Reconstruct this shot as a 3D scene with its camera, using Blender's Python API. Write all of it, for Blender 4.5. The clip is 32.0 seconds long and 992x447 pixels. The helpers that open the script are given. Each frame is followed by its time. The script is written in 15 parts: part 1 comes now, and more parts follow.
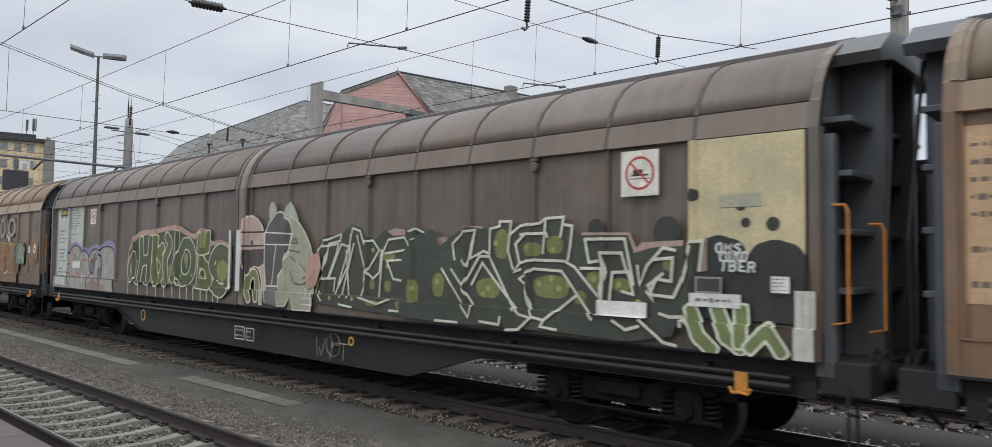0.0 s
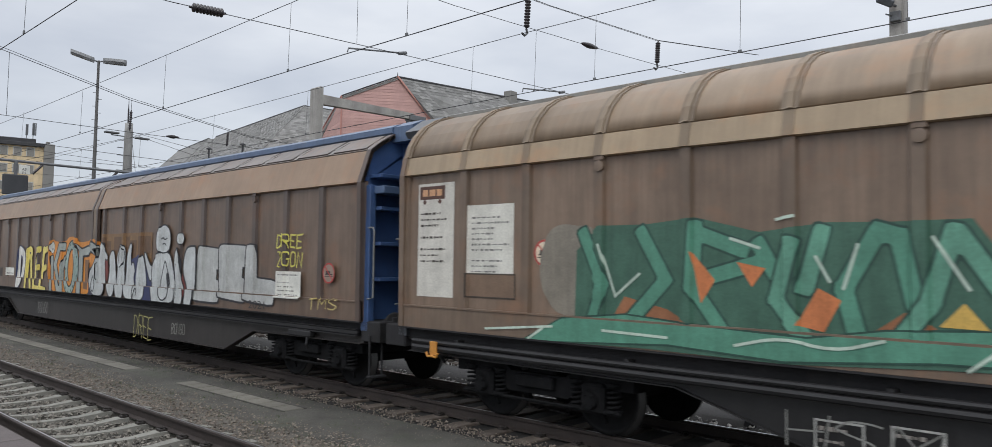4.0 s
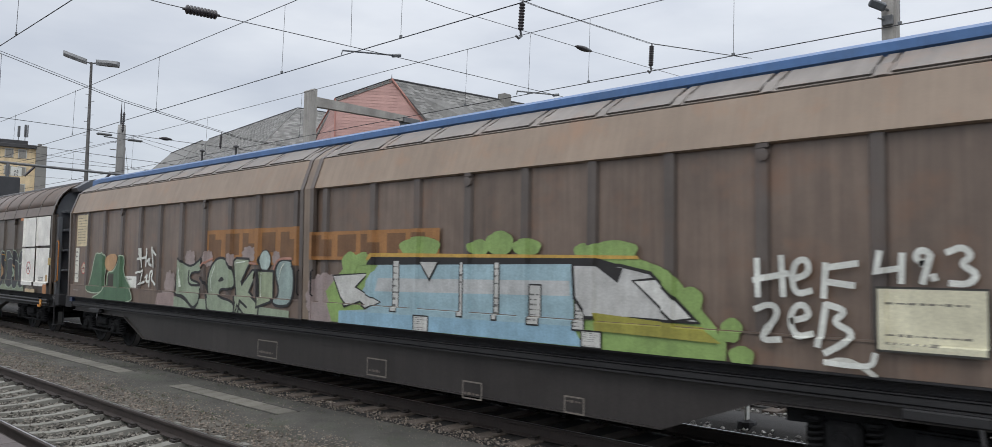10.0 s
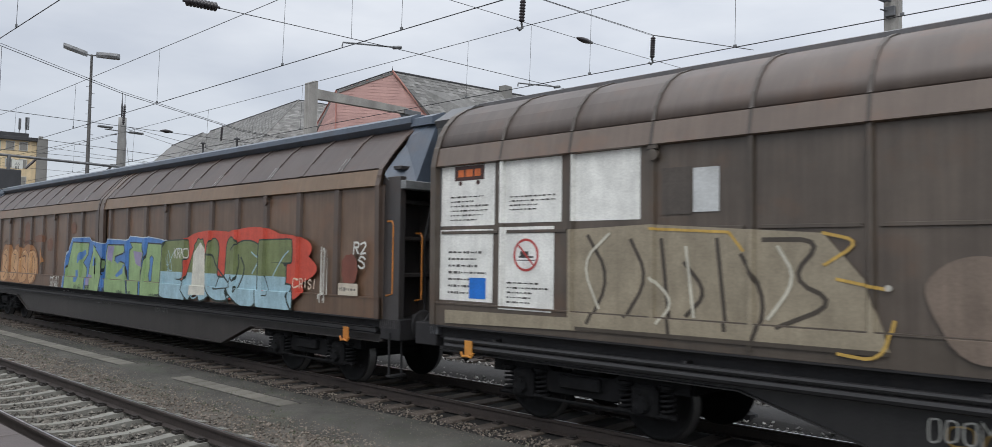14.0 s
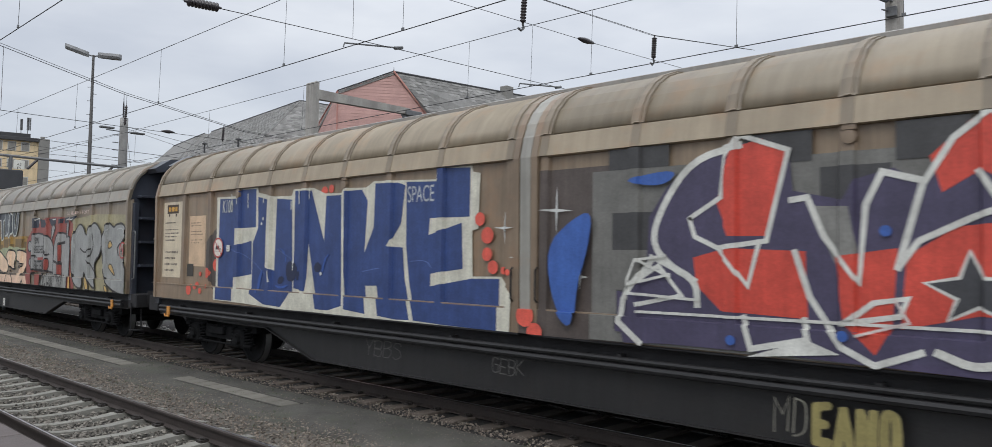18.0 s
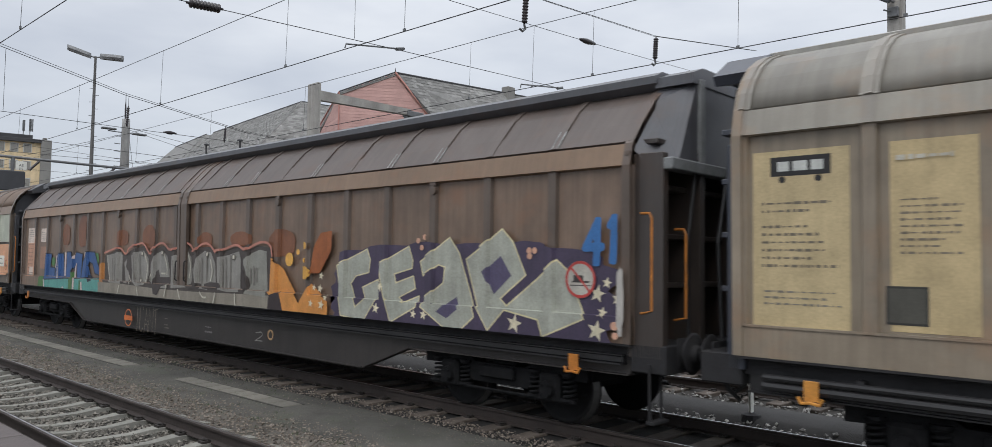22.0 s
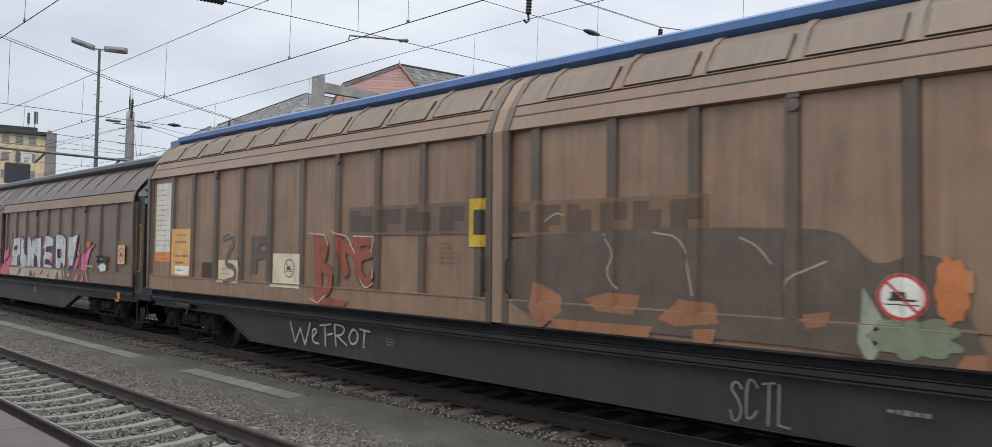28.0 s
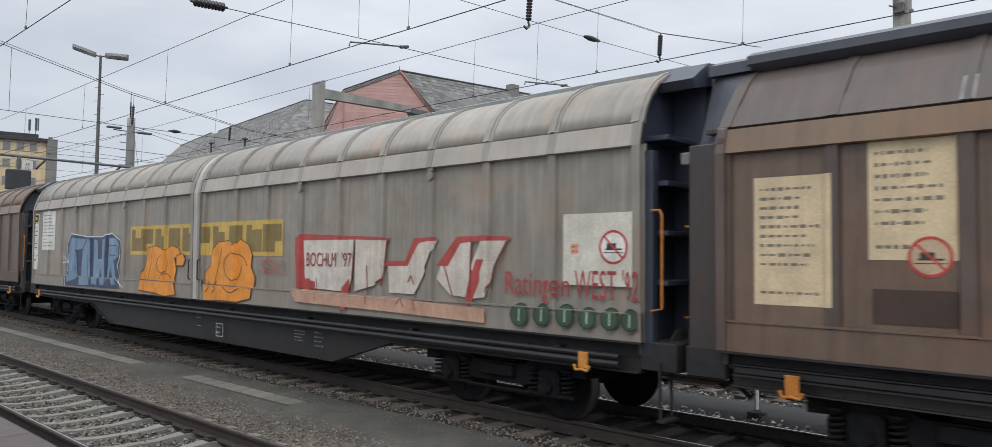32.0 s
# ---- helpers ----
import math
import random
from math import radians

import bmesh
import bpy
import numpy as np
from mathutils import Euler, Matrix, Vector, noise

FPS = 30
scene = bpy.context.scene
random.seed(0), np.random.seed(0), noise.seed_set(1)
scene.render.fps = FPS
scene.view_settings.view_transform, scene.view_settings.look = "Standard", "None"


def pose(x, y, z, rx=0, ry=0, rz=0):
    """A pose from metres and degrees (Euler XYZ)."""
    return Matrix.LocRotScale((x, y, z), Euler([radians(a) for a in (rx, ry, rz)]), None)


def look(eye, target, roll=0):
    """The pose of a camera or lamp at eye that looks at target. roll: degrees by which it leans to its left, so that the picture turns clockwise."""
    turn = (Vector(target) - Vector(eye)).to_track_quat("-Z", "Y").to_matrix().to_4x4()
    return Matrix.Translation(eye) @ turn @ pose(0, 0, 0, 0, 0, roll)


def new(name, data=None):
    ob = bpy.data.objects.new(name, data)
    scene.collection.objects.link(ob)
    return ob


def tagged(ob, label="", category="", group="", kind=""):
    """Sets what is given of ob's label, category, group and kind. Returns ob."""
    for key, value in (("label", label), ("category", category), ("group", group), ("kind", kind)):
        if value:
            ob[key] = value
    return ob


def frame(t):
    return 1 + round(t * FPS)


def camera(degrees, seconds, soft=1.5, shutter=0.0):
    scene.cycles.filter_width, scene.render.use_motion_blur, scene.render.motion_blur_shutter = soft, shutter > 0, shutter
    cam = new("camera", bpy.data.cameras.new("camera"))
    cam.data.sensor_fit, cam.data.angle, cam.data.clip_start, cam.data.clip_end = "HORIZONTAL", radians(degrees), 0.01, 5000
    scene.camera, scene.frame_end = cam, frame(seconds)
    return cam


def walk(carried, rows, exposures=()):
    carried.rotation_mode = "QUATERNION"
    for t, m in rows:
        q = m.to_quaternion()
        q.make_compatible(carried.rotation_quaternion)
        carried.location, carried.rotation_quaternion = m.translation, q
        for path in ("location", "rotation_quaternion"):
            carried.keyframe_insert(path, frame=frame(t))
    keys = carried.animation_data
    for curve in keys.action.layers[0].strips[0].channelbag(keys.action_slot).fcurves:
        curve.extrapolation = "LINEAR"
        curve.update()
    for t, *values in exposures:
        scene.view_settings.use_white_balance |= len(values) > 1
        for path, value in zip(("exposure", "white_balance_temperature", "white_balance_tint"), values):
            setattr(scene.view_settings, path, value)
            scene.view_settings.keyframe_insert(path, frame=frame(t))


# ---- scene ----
# ---- camera ----
EYE = (0.0, 0.0, 2.06)
cam = camera(66.0, 32.0, soft=0.45, shutter=0.12)
# seconds, yaw, pitch, roll of the hand-held camera on the platform
ROWS = [(0, -46.91, 2.75, -0.77), (0.5, -46.91, 2.83, -0.79), (1, -46.98, 3.04, -0.89), (1.5, -46.95, 2.98, -0.78), (2, -46.97, 3.04, -0.74), (2.5, -46.95, 3.11, -0.72), (3, -46.97, 3.24, -0.75), (3.5, -46.96, 3.21, -0.74), (5.5, -46.97, 2.95, -1.40), (6, -47.08, 3.15, -1.32), (6.5, -47.13, 3.27, -1.16), (7, -47.17, 3.02, -1.06), (7.5, -47.24, 3.08, -1.01), (8, -47.31, 2.95, -1.02), (8.5, -47.40, 2.97, -1.02), (9, -47.48, 3.16, -0.94), (9.5, -47.47, 3.35, -0.90), (10, -47.40, 3.33, -0.87), (10.5, -47.35, 3.51, -0.93), (11, -47.34, 3.17, -0.89), (11.5, -47.34, 2.81, -0.90), (12, -47.37, 2.88, -0.87), (12.5, -47.37, 2.76, -0.89), (13, -47.40, 2.84, -0.87), (13.5, -47.38, 2.81, -0.86), (15.5, -47.13, 2.58, -0.73), (16, -47.13, 2.71, -0.88), (16.5, -47.19, 2.54, -0.93), (17, -47.24, 2.67, -0.92), (17.5, -47.24, 2.83, -0.86), (18, -47.22, 2.77, -0.83), (18.5, -47.22, 2.90, -0.88), (19, -47.15, 2.81, -0.91), (19.5, -47.11, 2.76, -0.81), (20, -47.17, 2.63, -0.82), (20.5, -47.16, 2.67, -0.74), (21, -47.14, 2.66, -0.66), (21.5, -47.12, 2.66, -0.66), (22, -47.10, 2.83, -0.81), (22.5, -47.10, 2.72, -0.70), (23, -47.04, 2.99, -0.71), (23.5, -46.95, 2.66, -0.65), (24, -46.93, 2.65, -0.68), (24.5, -46.95, 2.62, -0.73), (25, -46.98, 2.52, -0.68), (25.5, -47.01, 2.31, -0.74), (27.5, -46.85, 2.15, -0.76), (28, -46.79, 2.21, -0.75), (28.5, -46.72, 2.16, -0.74), (29, -46.68, 2.21, -0.69), (29.5, -46.67, 2.29, -0.67), (30, -46.66, 2.48, -0.71), (30.5, -46.67, 2.62, -0.65), (31, -46.67, 2.67, -0.56), (31.5, -46.69, 2.80, -0.57), (32, -46.75, 2.65, -0.68)]
walk(cam, [(t, pose(*EYE, 90 + p, r, y)) for t, y, p, r in ROWS], [(t, stops, 6400, 10) for t, stops in ((0, 0.0), (23, 0.0), (24, 0.05), (25, 0.02), (27.5, 0.12), (29, 0.13), (30, 0.08), (31, 0.02), (32, 0.02))])

# ---- overcast daylight ----
world = bpy.data.worlds.new("overcast_sky")
scene.world = world
world.use_nodes = True


def sky_nodes():
    nt = world.node_tree
    nt.nodes.clear()
    out = nt.nodes.new("ShaderNodeOutputWorld")
    bg = nt.nodes.new("ShaderNodeBackground")
    sky = nt.nodes.new("ShaderNodeTexSky")
    sky.sky_type, sky.sun_disc = "NISHITA", False
    sky.sun_elevation, sky.sun_rotation = radians(48), radians(250)
    tc = nt.nodes.new("ShaderNodeTexCoord")
    sep = nt.nodes.new("ShaderNodeSeparateXYZ")
    nt.links.new(tc.outputs["Generated"], sep.inputs[0])
    lift = nt.nodes.new("ShaderNodeValToRGB")
    lift.color_ramp.elements[0].position, lift.color_ramp.elements[0].color = 0.0, (0.478, 0.50, 0.545, 1)
    lift.color_ramp.elements[1].position, lift.color_ramp.elements[1].color = 1.0, (1.66, 1.68, 1.72, 1)
    mid = lift.color_ramp.elements.new(0.3)
    mid.color = (0.69, 0.705, 0.735, 1)
    nt.links.new(sep.outputs["Z"], lift.inputs[0])
    # cloud banks, flattened towards the horizon
    mp = nt.nodes.new("ShaderNodeMapping")
    mp.inputs["Scale"].default_value = (2.2, 2.2, 7.0)
    nt.links.new(tc.outputs["Generated"], mp.inputs[0])
    nz = nt.nodes.new("ShaderNodeTexNoise")
    nz.inputs["Scale"].default_value, nz.inputs["Detail"].default_value, nz.inputs["Roughness"].default_value = 1.7, 5, 0.5
    nt.links.new(mp.outputs[0], nz.inputs["Vector"])
    cl = nt.nodes.new("ShaderNodeValToRGB")
    cl.color_ramp.elements[0].position, cl.color_ramp.elements[0].color = 0.32, (0.82, 0.837, 0.87, 1)
    cl.color_ramp.elements[1].position, cl.color_ramp.elements[1].color = 0.68, (1.08, 1.08, 1.07, 1)
    nt.links.new(nz.outputs["Fac"], cl.inputs[0])
    mul = nt.nodes.new("ShaderNodeMix")
    mul.data_type, mul.blend_type = "RGBA", "MULTIPLY"
    mul.inputs["Factor"].default_value = 1.0
    nt.links.new(lift.outputs[0], mul.inputs["A"])
    nt.links.new(cl.outputs[0], mul.inputs["B"])
    dim = nt.nodes.new("ShaderNodeMix")
    dim.data_type, dim.blend_type = "RGBA", "ADD"
    dim.inputs["Factor"].default_value = 0.02
    nt.links.new(mul.outputs["Result"], dim.inputs["A"])
    nt.links.new(sky.outputs[0], dim.inputs["B"])
    nt.links.new(dim.outputs["Result"], bg.inputs["Color"])
    bg.inputs["Strength"].default_value = 1.0
    nt.links.new(bg.outputs[0], out.inputs[0])


sky_nodes()
sun = new("sun", bpy.data.lights.new("sun", "SUN"))
sun.data.energy, sun.data.angle, sun.data.color = 0.7, radians(30), (1.0, 0.97, 0.92)
sun.matrix_world = look((-40, -25, 60), (8, 8, 0))
scene.view_settings.exposure = 0.0

# ---- materials ----
MATS = {}


def material(name, color, rough=0.7, metal=0.0, spread=0.25, scale=3.0, fine=40.0, bump=0.15, stain=None, streak=0.0, rand=0.0, stretch=(1, 1, 1), island=0.0, grime=0.0, even=0.0, spec=0.5):
    """A worn surface: colour varied at two scales, optional second stain colour, vertical streaks, fine relief."""
    if name in MATS:
        return MATS[name]
    m = bpy.data.materials.new(name)
    m.use_nodes = True
    nt = m.node_tree
    b = nt.nodes["Principled BSDF"]
    b.inputs["Roughness"].default_value, b.inputs["Metallic"].default_value = rough, metal
    b.inputs["Specular IOR Level"].default_value = spec
    tc = nt.nodes.new("ShaderNodeTexCoord")
    mp = nt.nodes.new("ShaderNodeMapping")
    mp.inputs["Scale"].default_value = stretch
    nt.links.new(tc.outputs["Object"], mp.inputs[0])

    def tex(sc, detail):
        n = nt.nodes.new("ShaderNodeTexNoise")
        n.inputs["Scale"].default_value, n.inputs["Detail"].default_value, n.inputs["Roughness"].default_value = sc, detail, 0.62
        nt.links.new(mp.outputs[0], n.inputs["Vector"])
        return n

    big, small = tex(scale, 6), tex(fine, 4)
    ramp = nt.nodes.new("ShaderNodeValToRGB")
    lo, hi = [c * (1 - spread) for c in color], [min(1, c * (1 + spread)) for c in color]
    ramp.color_ramp.elements[0].position, ramp.color_ramp.elements[0].color = 0.3, (*lo, 1)
    ramp.color_ramp.elements[1].position, ramp.color_ramp.elements[1].color = 0.7, (*hi, 1)
    nt.links.new(big.outputs["Fac"], ramp.inputs[0])
    last = ramp.outputs[0]

    def blend(kind, fac, col, amount=1.0):
        nonlocal last
        x = nt.nodes.new("ShaderNodeMix")
        x.data_type, x.blend_type = "RGBA", kind
        if isinstance(fac, float):
            x.inputs["Factor"].default_value = fac
        else:
            nt.links.new(fac, x.inputs["Factor"])
        nt.links.new(last, x.inputs["A"])
        if isinstance(col, tuple):
            x.inputs["B"].default_value = col
        else:
            nt.links.new(col, x.inputs["B"])
        last = x.outputs["Result"]

    def ramp_of(src, p0, p1, c0, c1):
        r = nt.nodes.new("ShaderNodeValToRGB")
        r.color_ramp.elements[0].position, r.color_ramp.elements[0].color = p0, c0
        r.color_ramp.elements[1].position, r.color_ramp.elements[1].color = p1, c1
        nt.links.new(src, r.inputs[0])
        return r.outputs[0]

    blend("MULTIPLY", 1.0, ramp_of(small.outputs["Fac"], 0.3, 0.7, (0.86 + 0.1 * even,) * 3 + (1,), (1.1 - 0.07 * even,) * 3 + (1,)))
    if streak:
        m2 = nt.nodes.new("ShaderNodeMapping")
        m2.inputs["Scale"].default_value = (1, 5.0, 0.35)
        nt.links.new(tc.outputs["Object"], m2.inputs[0])
        n = nt.nodes.new("ShaderNodeTexNoise")
        n.inputs["Scale"].default_value, n.inputs["Detail"].default_value = 1.6, 5
        nt.links.new(m2.outputs[0], n.inputs["Vector"])
        blend("MULTIPLY", streak, ramp_of(n.outputs["Fac"], 0.33, 0.62, (0.5, 0.47, 0.45, 1), (1.12, 1.1, 1.06, 1)))
    if grime:
        n = tex(5.0 - 2.8 * even, 9)
        blend("MULTIPLY", grime, ramp_of(n.outputs["Fac"], 0.36, 0.60, (0.62, 0.59, 0.57, 1), (1.10, 1.09, 1.07, 1)))
        m3 = nt.nodes.new("ShaderNodeMapping")
        m3.inputs["Scale"].default_value = (1, 30.0, 0.9)
        nt.links.new(tc.outputs["Object"], m3.inputs[0])
        n = nt.nodes.new("ShaderNodeTexNoise")
        n.inputs["Scale"].default_value, n.inputs["Detail"].default_value = 1.0, 6
        nt.links.new(m3.outputs[0], n.inputs["Vector"])
        blend("MULTIPLY", grime * 0.8, ramp_of(n.outputs["Fac"], 0.38, 0.62, (0.72, 0.70, 0.68, 1), (1.10, 1.10, 1.09, 1)))
    if stain:
        n = tex(scale * 2.3, 7)
        blend("MIX", ramp_of(n.outputs["Fac"], 0.52, 0.72, (0, 0, 0, 1), (0.75, 0.75, 0.75, 1)), (*stain, 1))
    if rand:
        oi = nt.nodes.new("ShaderNodeObjectInfo")
        blend("MULTIPLY", 1.0, ramp_of(oi.outputs["Random"], 0.0, 1.0, (1 - rand,) * 3 + (1,), (1 + rand,) * 3 + (1,)))
    if island:
        geo = nt.nodes.new("ShaderNodeNewGeometry")
        blend("MULTIPLY", 1.0, ramp_of(geo.outputs["Random Per Island"], 0.0, 1.0, (1 - island,) * 3 + (1,), (1 + island,) * 3 + (1,)))
    nt.links.new(last, b.inputs["Base Color"])
    if bump:
        bn = nt.nodes.new("ShaderNodeBump")
        bn.inputs["Strength"].default_value, bn.inputs["Distance"].default_value = bump, 0.01
        nt.links.new(small.outputs["Fac"], bn.inputs["Height"])
        nt.links.new(bn.outputs[0], b.inputs["Normal"])
    MATS[name] = m
    return m


def srgb(r, g, b, k=1.0):
    """Base colour from 8-bit display values, scaled."""
    return tuple(min(0.85, k * ((c / 255 + 0.055) / 1.055) ** 2.4) for c in (r * 0.985, g, b))


STEEL_DARK = material("grimy_underframe_steel", (0.023, 0.0225, 0.024), 0.75, 0.0, 0.4, 2, 30, 0.3, stain=(0.031, 0.028, 0.026), spec=0.35)
# Bogie and wheel colours hold grease and also the shade under the wagons.
BOGIE = material("greasy_shaded_bogie_steel", (0.010, 0.0102, 0.011), 0.8, 0.0, 0.5, 4, 30, 0.4, stain=(0.016, 0.015, 0.0145), spec=0.15)
WHEEL = material("worn_shaded_wheel_steel", (0.012, 0.012, 0.0125), 0.75, 0.0, 0.3, 6, 40, 0.2, spec=0.2)
TREAD = material("polished_tread_steel", (0.10, 0.098, 0.095), 0.45, 0.6, 0.15, 8, 60, 0.1)
ORANGE = material("orange_handrail_paint", srgb(205, 128, 52, 0.85), 0.5, 0, 0.25, 6, 50, 0.1, stain=(0.2, 0.1, 0.04))
YELLOW = material("yellow_hook_paint", srgb(214, 146, 66, 0.9), 0.5, 0, 0.25, 6, 50, 0.1, stain=(0.25, 0.13, 0.04))
HANDWHEEL = material("dull_tan_wheel_paint", srgb(128, 112, 92, 0.8), 0.6, 0, 0.3, 6, 50, 0.1)
GREYRAIL = material("grey_handrail_paint", srgb(120, 120, 120), 0.5, 0, 0.25, 6, 50, 0.1)
RUBBER = material("black_rubber_hose", (0.015, 0.015, 0.016), 0.6, 0, 0.2, 5, 40, 0.1)
WHITEPAINT = material("dirty_white_plate", srgb(225, 222, 215), 0.6, 0, 0.08, 3, 40, 0.05, streak=0.25)
BLACKPAINT = material("black_lettering_paint", (0.02, 0.02, 0.022), 0.6, 0, 0.2, 5, 40, 0.0)

# ---- mesh helpers ----


def part(name, bm, mat, parent=None, label="", smooth=False):
    """Links a bmesh as one mesh object under a thing or a part."""
    me = bpy.data.meshes.new(name)
    bmesh.ops.recalc_face_normals(bm, faces=bm.faces) if name not in FLAT else None
    bm.to_mesh(me)
    bm.free()
    if smooth:
        me.polygons.foreach_set("use_smooth", [True] * len(me.polygons))
    for x in (mat if isinstance(mat, (list, tuple)) else [mat]):
        me.materials.append(x)
    return share(name, me, parent, label)


FLAT = {"graffiti_letter", "graffiti_shape", "graffiti_cloud", "lettering"}


def share(name, me, parent=None, label=""):
    ob = new(name, me)
    if parent is not None:
        ob.parent = parent
    if label:
        ob["label"] = label
    return ob


def box(bm, x0, x1, y0, y1, z0, z1, bevel=0.0, mi=0):
    v = [bm.verts.new((x, y, z)) for z in (z0, z1) for x, y in ((x0, y0), (x1, y0), (x1, y1), (x0, y1))]
    fs = [bm.faces.new([v[i] for i in q]) for q in ((3, 2, 1, 0), (4, 5, 6, 7), (0, 1, 5, 4), (1, 2, 6, 5), (2, 3, 7, 6), (3, 0, 4, 7))]
    for f in fs:
        f.material_index = mi
    if bevel:
        es = list({e for f in fs for e in f.edges})
        bmesh.ops.bevel(bm, geom=es, offset=bevel, segments=1, affect="EDGES")
    return fs


def prism(bm, profile, a0, a1, axis="y", closed=True, mi=0):
    """A profile of (p, z) pairs swept along an axis from a0 to a1; p is the other horizontal axis."""
    def at(p, a, z):
        return (p, a, z) if axis == "y" else (a, p, z)
    r0 = [bm.verts.new(at(p, a0, z)) for p, z in profile]
    r1 = [bm.verts.new(at(p, a1, z)) for p, z in profile]
    n = len(profile)
    for i in range(n if closed else n - 1):
        j = (i + 1) % n
        bm.faces.new((r0[i], r0[j], r1[j], r1[i])).material_index = mi
    if closed:
        bm.faces.new(r0[::-1]).material_index = mi
        bm.faces.new(r1).material_index = mi


def tube(bm, pts, r, n=8, mi=0, cap=True):
    """A round bar along the points."""
    rings = []
    pts = [Vector(p) for p in pts]
    for i, p in enumerate(pts):
        t = (pts[min(i + 1, len(pts) - 1)] - pts[max(i - 1, 0)]).normalized()
        a = t.orthogonal().normalized() if i == 0 else (a - t * a.dot(t)).normalized()
        b = t.cross(a)
        rings.append([bm.verts.new(p + r * (math.cos(k * math.tau / n) * a + math.sin(k * math.tau / n) * b)) for k in range(n)])
    for q, w in zip(rings, rings[1:]):
        for k in range(n):
            bm.faces.new((q[k], q[(k + 1) % n], w[(k + 1) % n], w[k])).material_index = mi
    if cap:
        bm.faces.new(rings[0][::-1]).material_index = mi
        bm.faces.new(rings[-1]).material_index = mi


def lathe(bm, prof, axis="x", n=24, centre=(0, 0, 0), mi=0):
    """A turned solid; prof is (place on the axis, radius)."""
    rings = []
    for a, r in prof:
        ring = []
        for k in range(n):
            c, s = r * math.cos(k * math.tau / n), r * math.sin(k * math.tau / n)
            o = {"x": (a, c, s), "y": (c, a, s), "z": (c, s, a)}[axis]
            ring.append(bm.verts.new(Vector(centre) + Vector(o)))
        rings.append(ring)
    for q, w in zip(rings, rings[1:]):
        for k in range(n):
            bm.faces.new((q[k], q[(k + 1) % n], w[(k + 1) % n], w[k])).material_index = mi
    bm.faces.new(rings[0][::-1]).material_index = mi
    bm.faces.new(rings[-1]).material_index = mi


def thing(name, label, category, group="", at=(0, 0, 0)):
    ob = new(name)
    ob.location = at
    return tagged(ob, label, category, group)


# ---- ground, tracks, platform ----
ASPHALT = material("worn_asphalt", (0.076, 0.072, 0.062), 0.9, 0, 0.5, 0.8, 85, 1.0, stain=(0.060, 0.068, 0.044))
# Far strip's asphalt: oil stains plus the passing train's shade, both as colour.
ASPHALT_OILY_SHADED = material("oily_shaded_asphalt", (0.046, 0.044, 0.042), 0.9, 0, 0.34, 0.55, 85, 1.0, stain=(0.036, 0.035, 0.033))
GRAVELM = material("fine_gravel_ground", (0.100, 0.090, 0.075), 0.92, 0, 0.35, 0.6, 45, 1.0, stain=(0.07, 0.068, 0.045))
BALLASTBED = material("ballast_bed", (0.045, 0.041, 0.036), 0.95, 0, 0.45, 9, 22, 1.0)
# Oily ballast, its colour darkened further for the shade below the train.
BALLASTDARK = material("oily_shaded_ballast", (0.0165, 0.0150, 0.0138), 0.95, 0, 0.4, 6, 22, 1.0, stain=(0.026, 0.022, 0.019))
STONE = material("ballast_stone", (0.172, 0.16, 0.138), 0.9, 0, 0.3, 7, 60, 0.3, stain=(0.12, 0.10, 0.08), island=0.6)
STONE_RED = material("brownish_gravel_stone", (0.166, 0.142, 0.117), 0.9, 0, 0.3, 7, 60, 0.3, stain=(0.12, 0.082, 0.06), island=0.55)
CONCRETE = material("weathered_concrete", (0.215, 0.21, 0.185), 0.85, 0, 0.18, 3, 50, 0.35, stain=(0.16, 0.155, 0.125), rand=0.12)
SLABM = material("concrete_cover_slab", (0.165, 0.155, 0.13), 0.85, 0, 0.22, 3.5, 50, 0.4, stain=(0.11, 0.105, 0.08), rand=0.16)
TIMBER = material("old_sleeper", (0.088, 0.071, 0.058), 0.9, 0, 0.3, 4, 30, 0.6, stain=(0.15, 0.13, 0.11), rand=0.25)
RAILRUST = material("rail_side_rust", (0.038, 0.029, 0.025), 0.8, 0, 0.25, 3, 40, 0.3)
RAILTOP = material("polished_rail_head", (0.52, 0.52, 0.53), 0.28, 1.0, 0.1, 4, 50, 0.05)
PAVER = material("platform_paver", (0.104, 0.088, 0.084), 0.8, 0, 0.15, 3, 50, 0.25, rand=0.12)
CLIP = material("rail_clip_iron", (0.03, 0.025, 0.022), 0.75, 0, 0.3, 8, 40, 0.2)
GRASSM = material("grass_blades", (0.05, 0.075, 0.03), 0.8, 0, 0.3, 2, 20, 0.0)

NEAR, TRAIN, THIRD = 3.80, 8.68, 13.4   # centre lines of the tracks
SIDE = 1.37                              # half width of a wagon


def structure(name, bm, mat, label, category, smooth=False):
    return tagged(part(name, bm, mat, None, "", smooth), label, category, kind="structure")


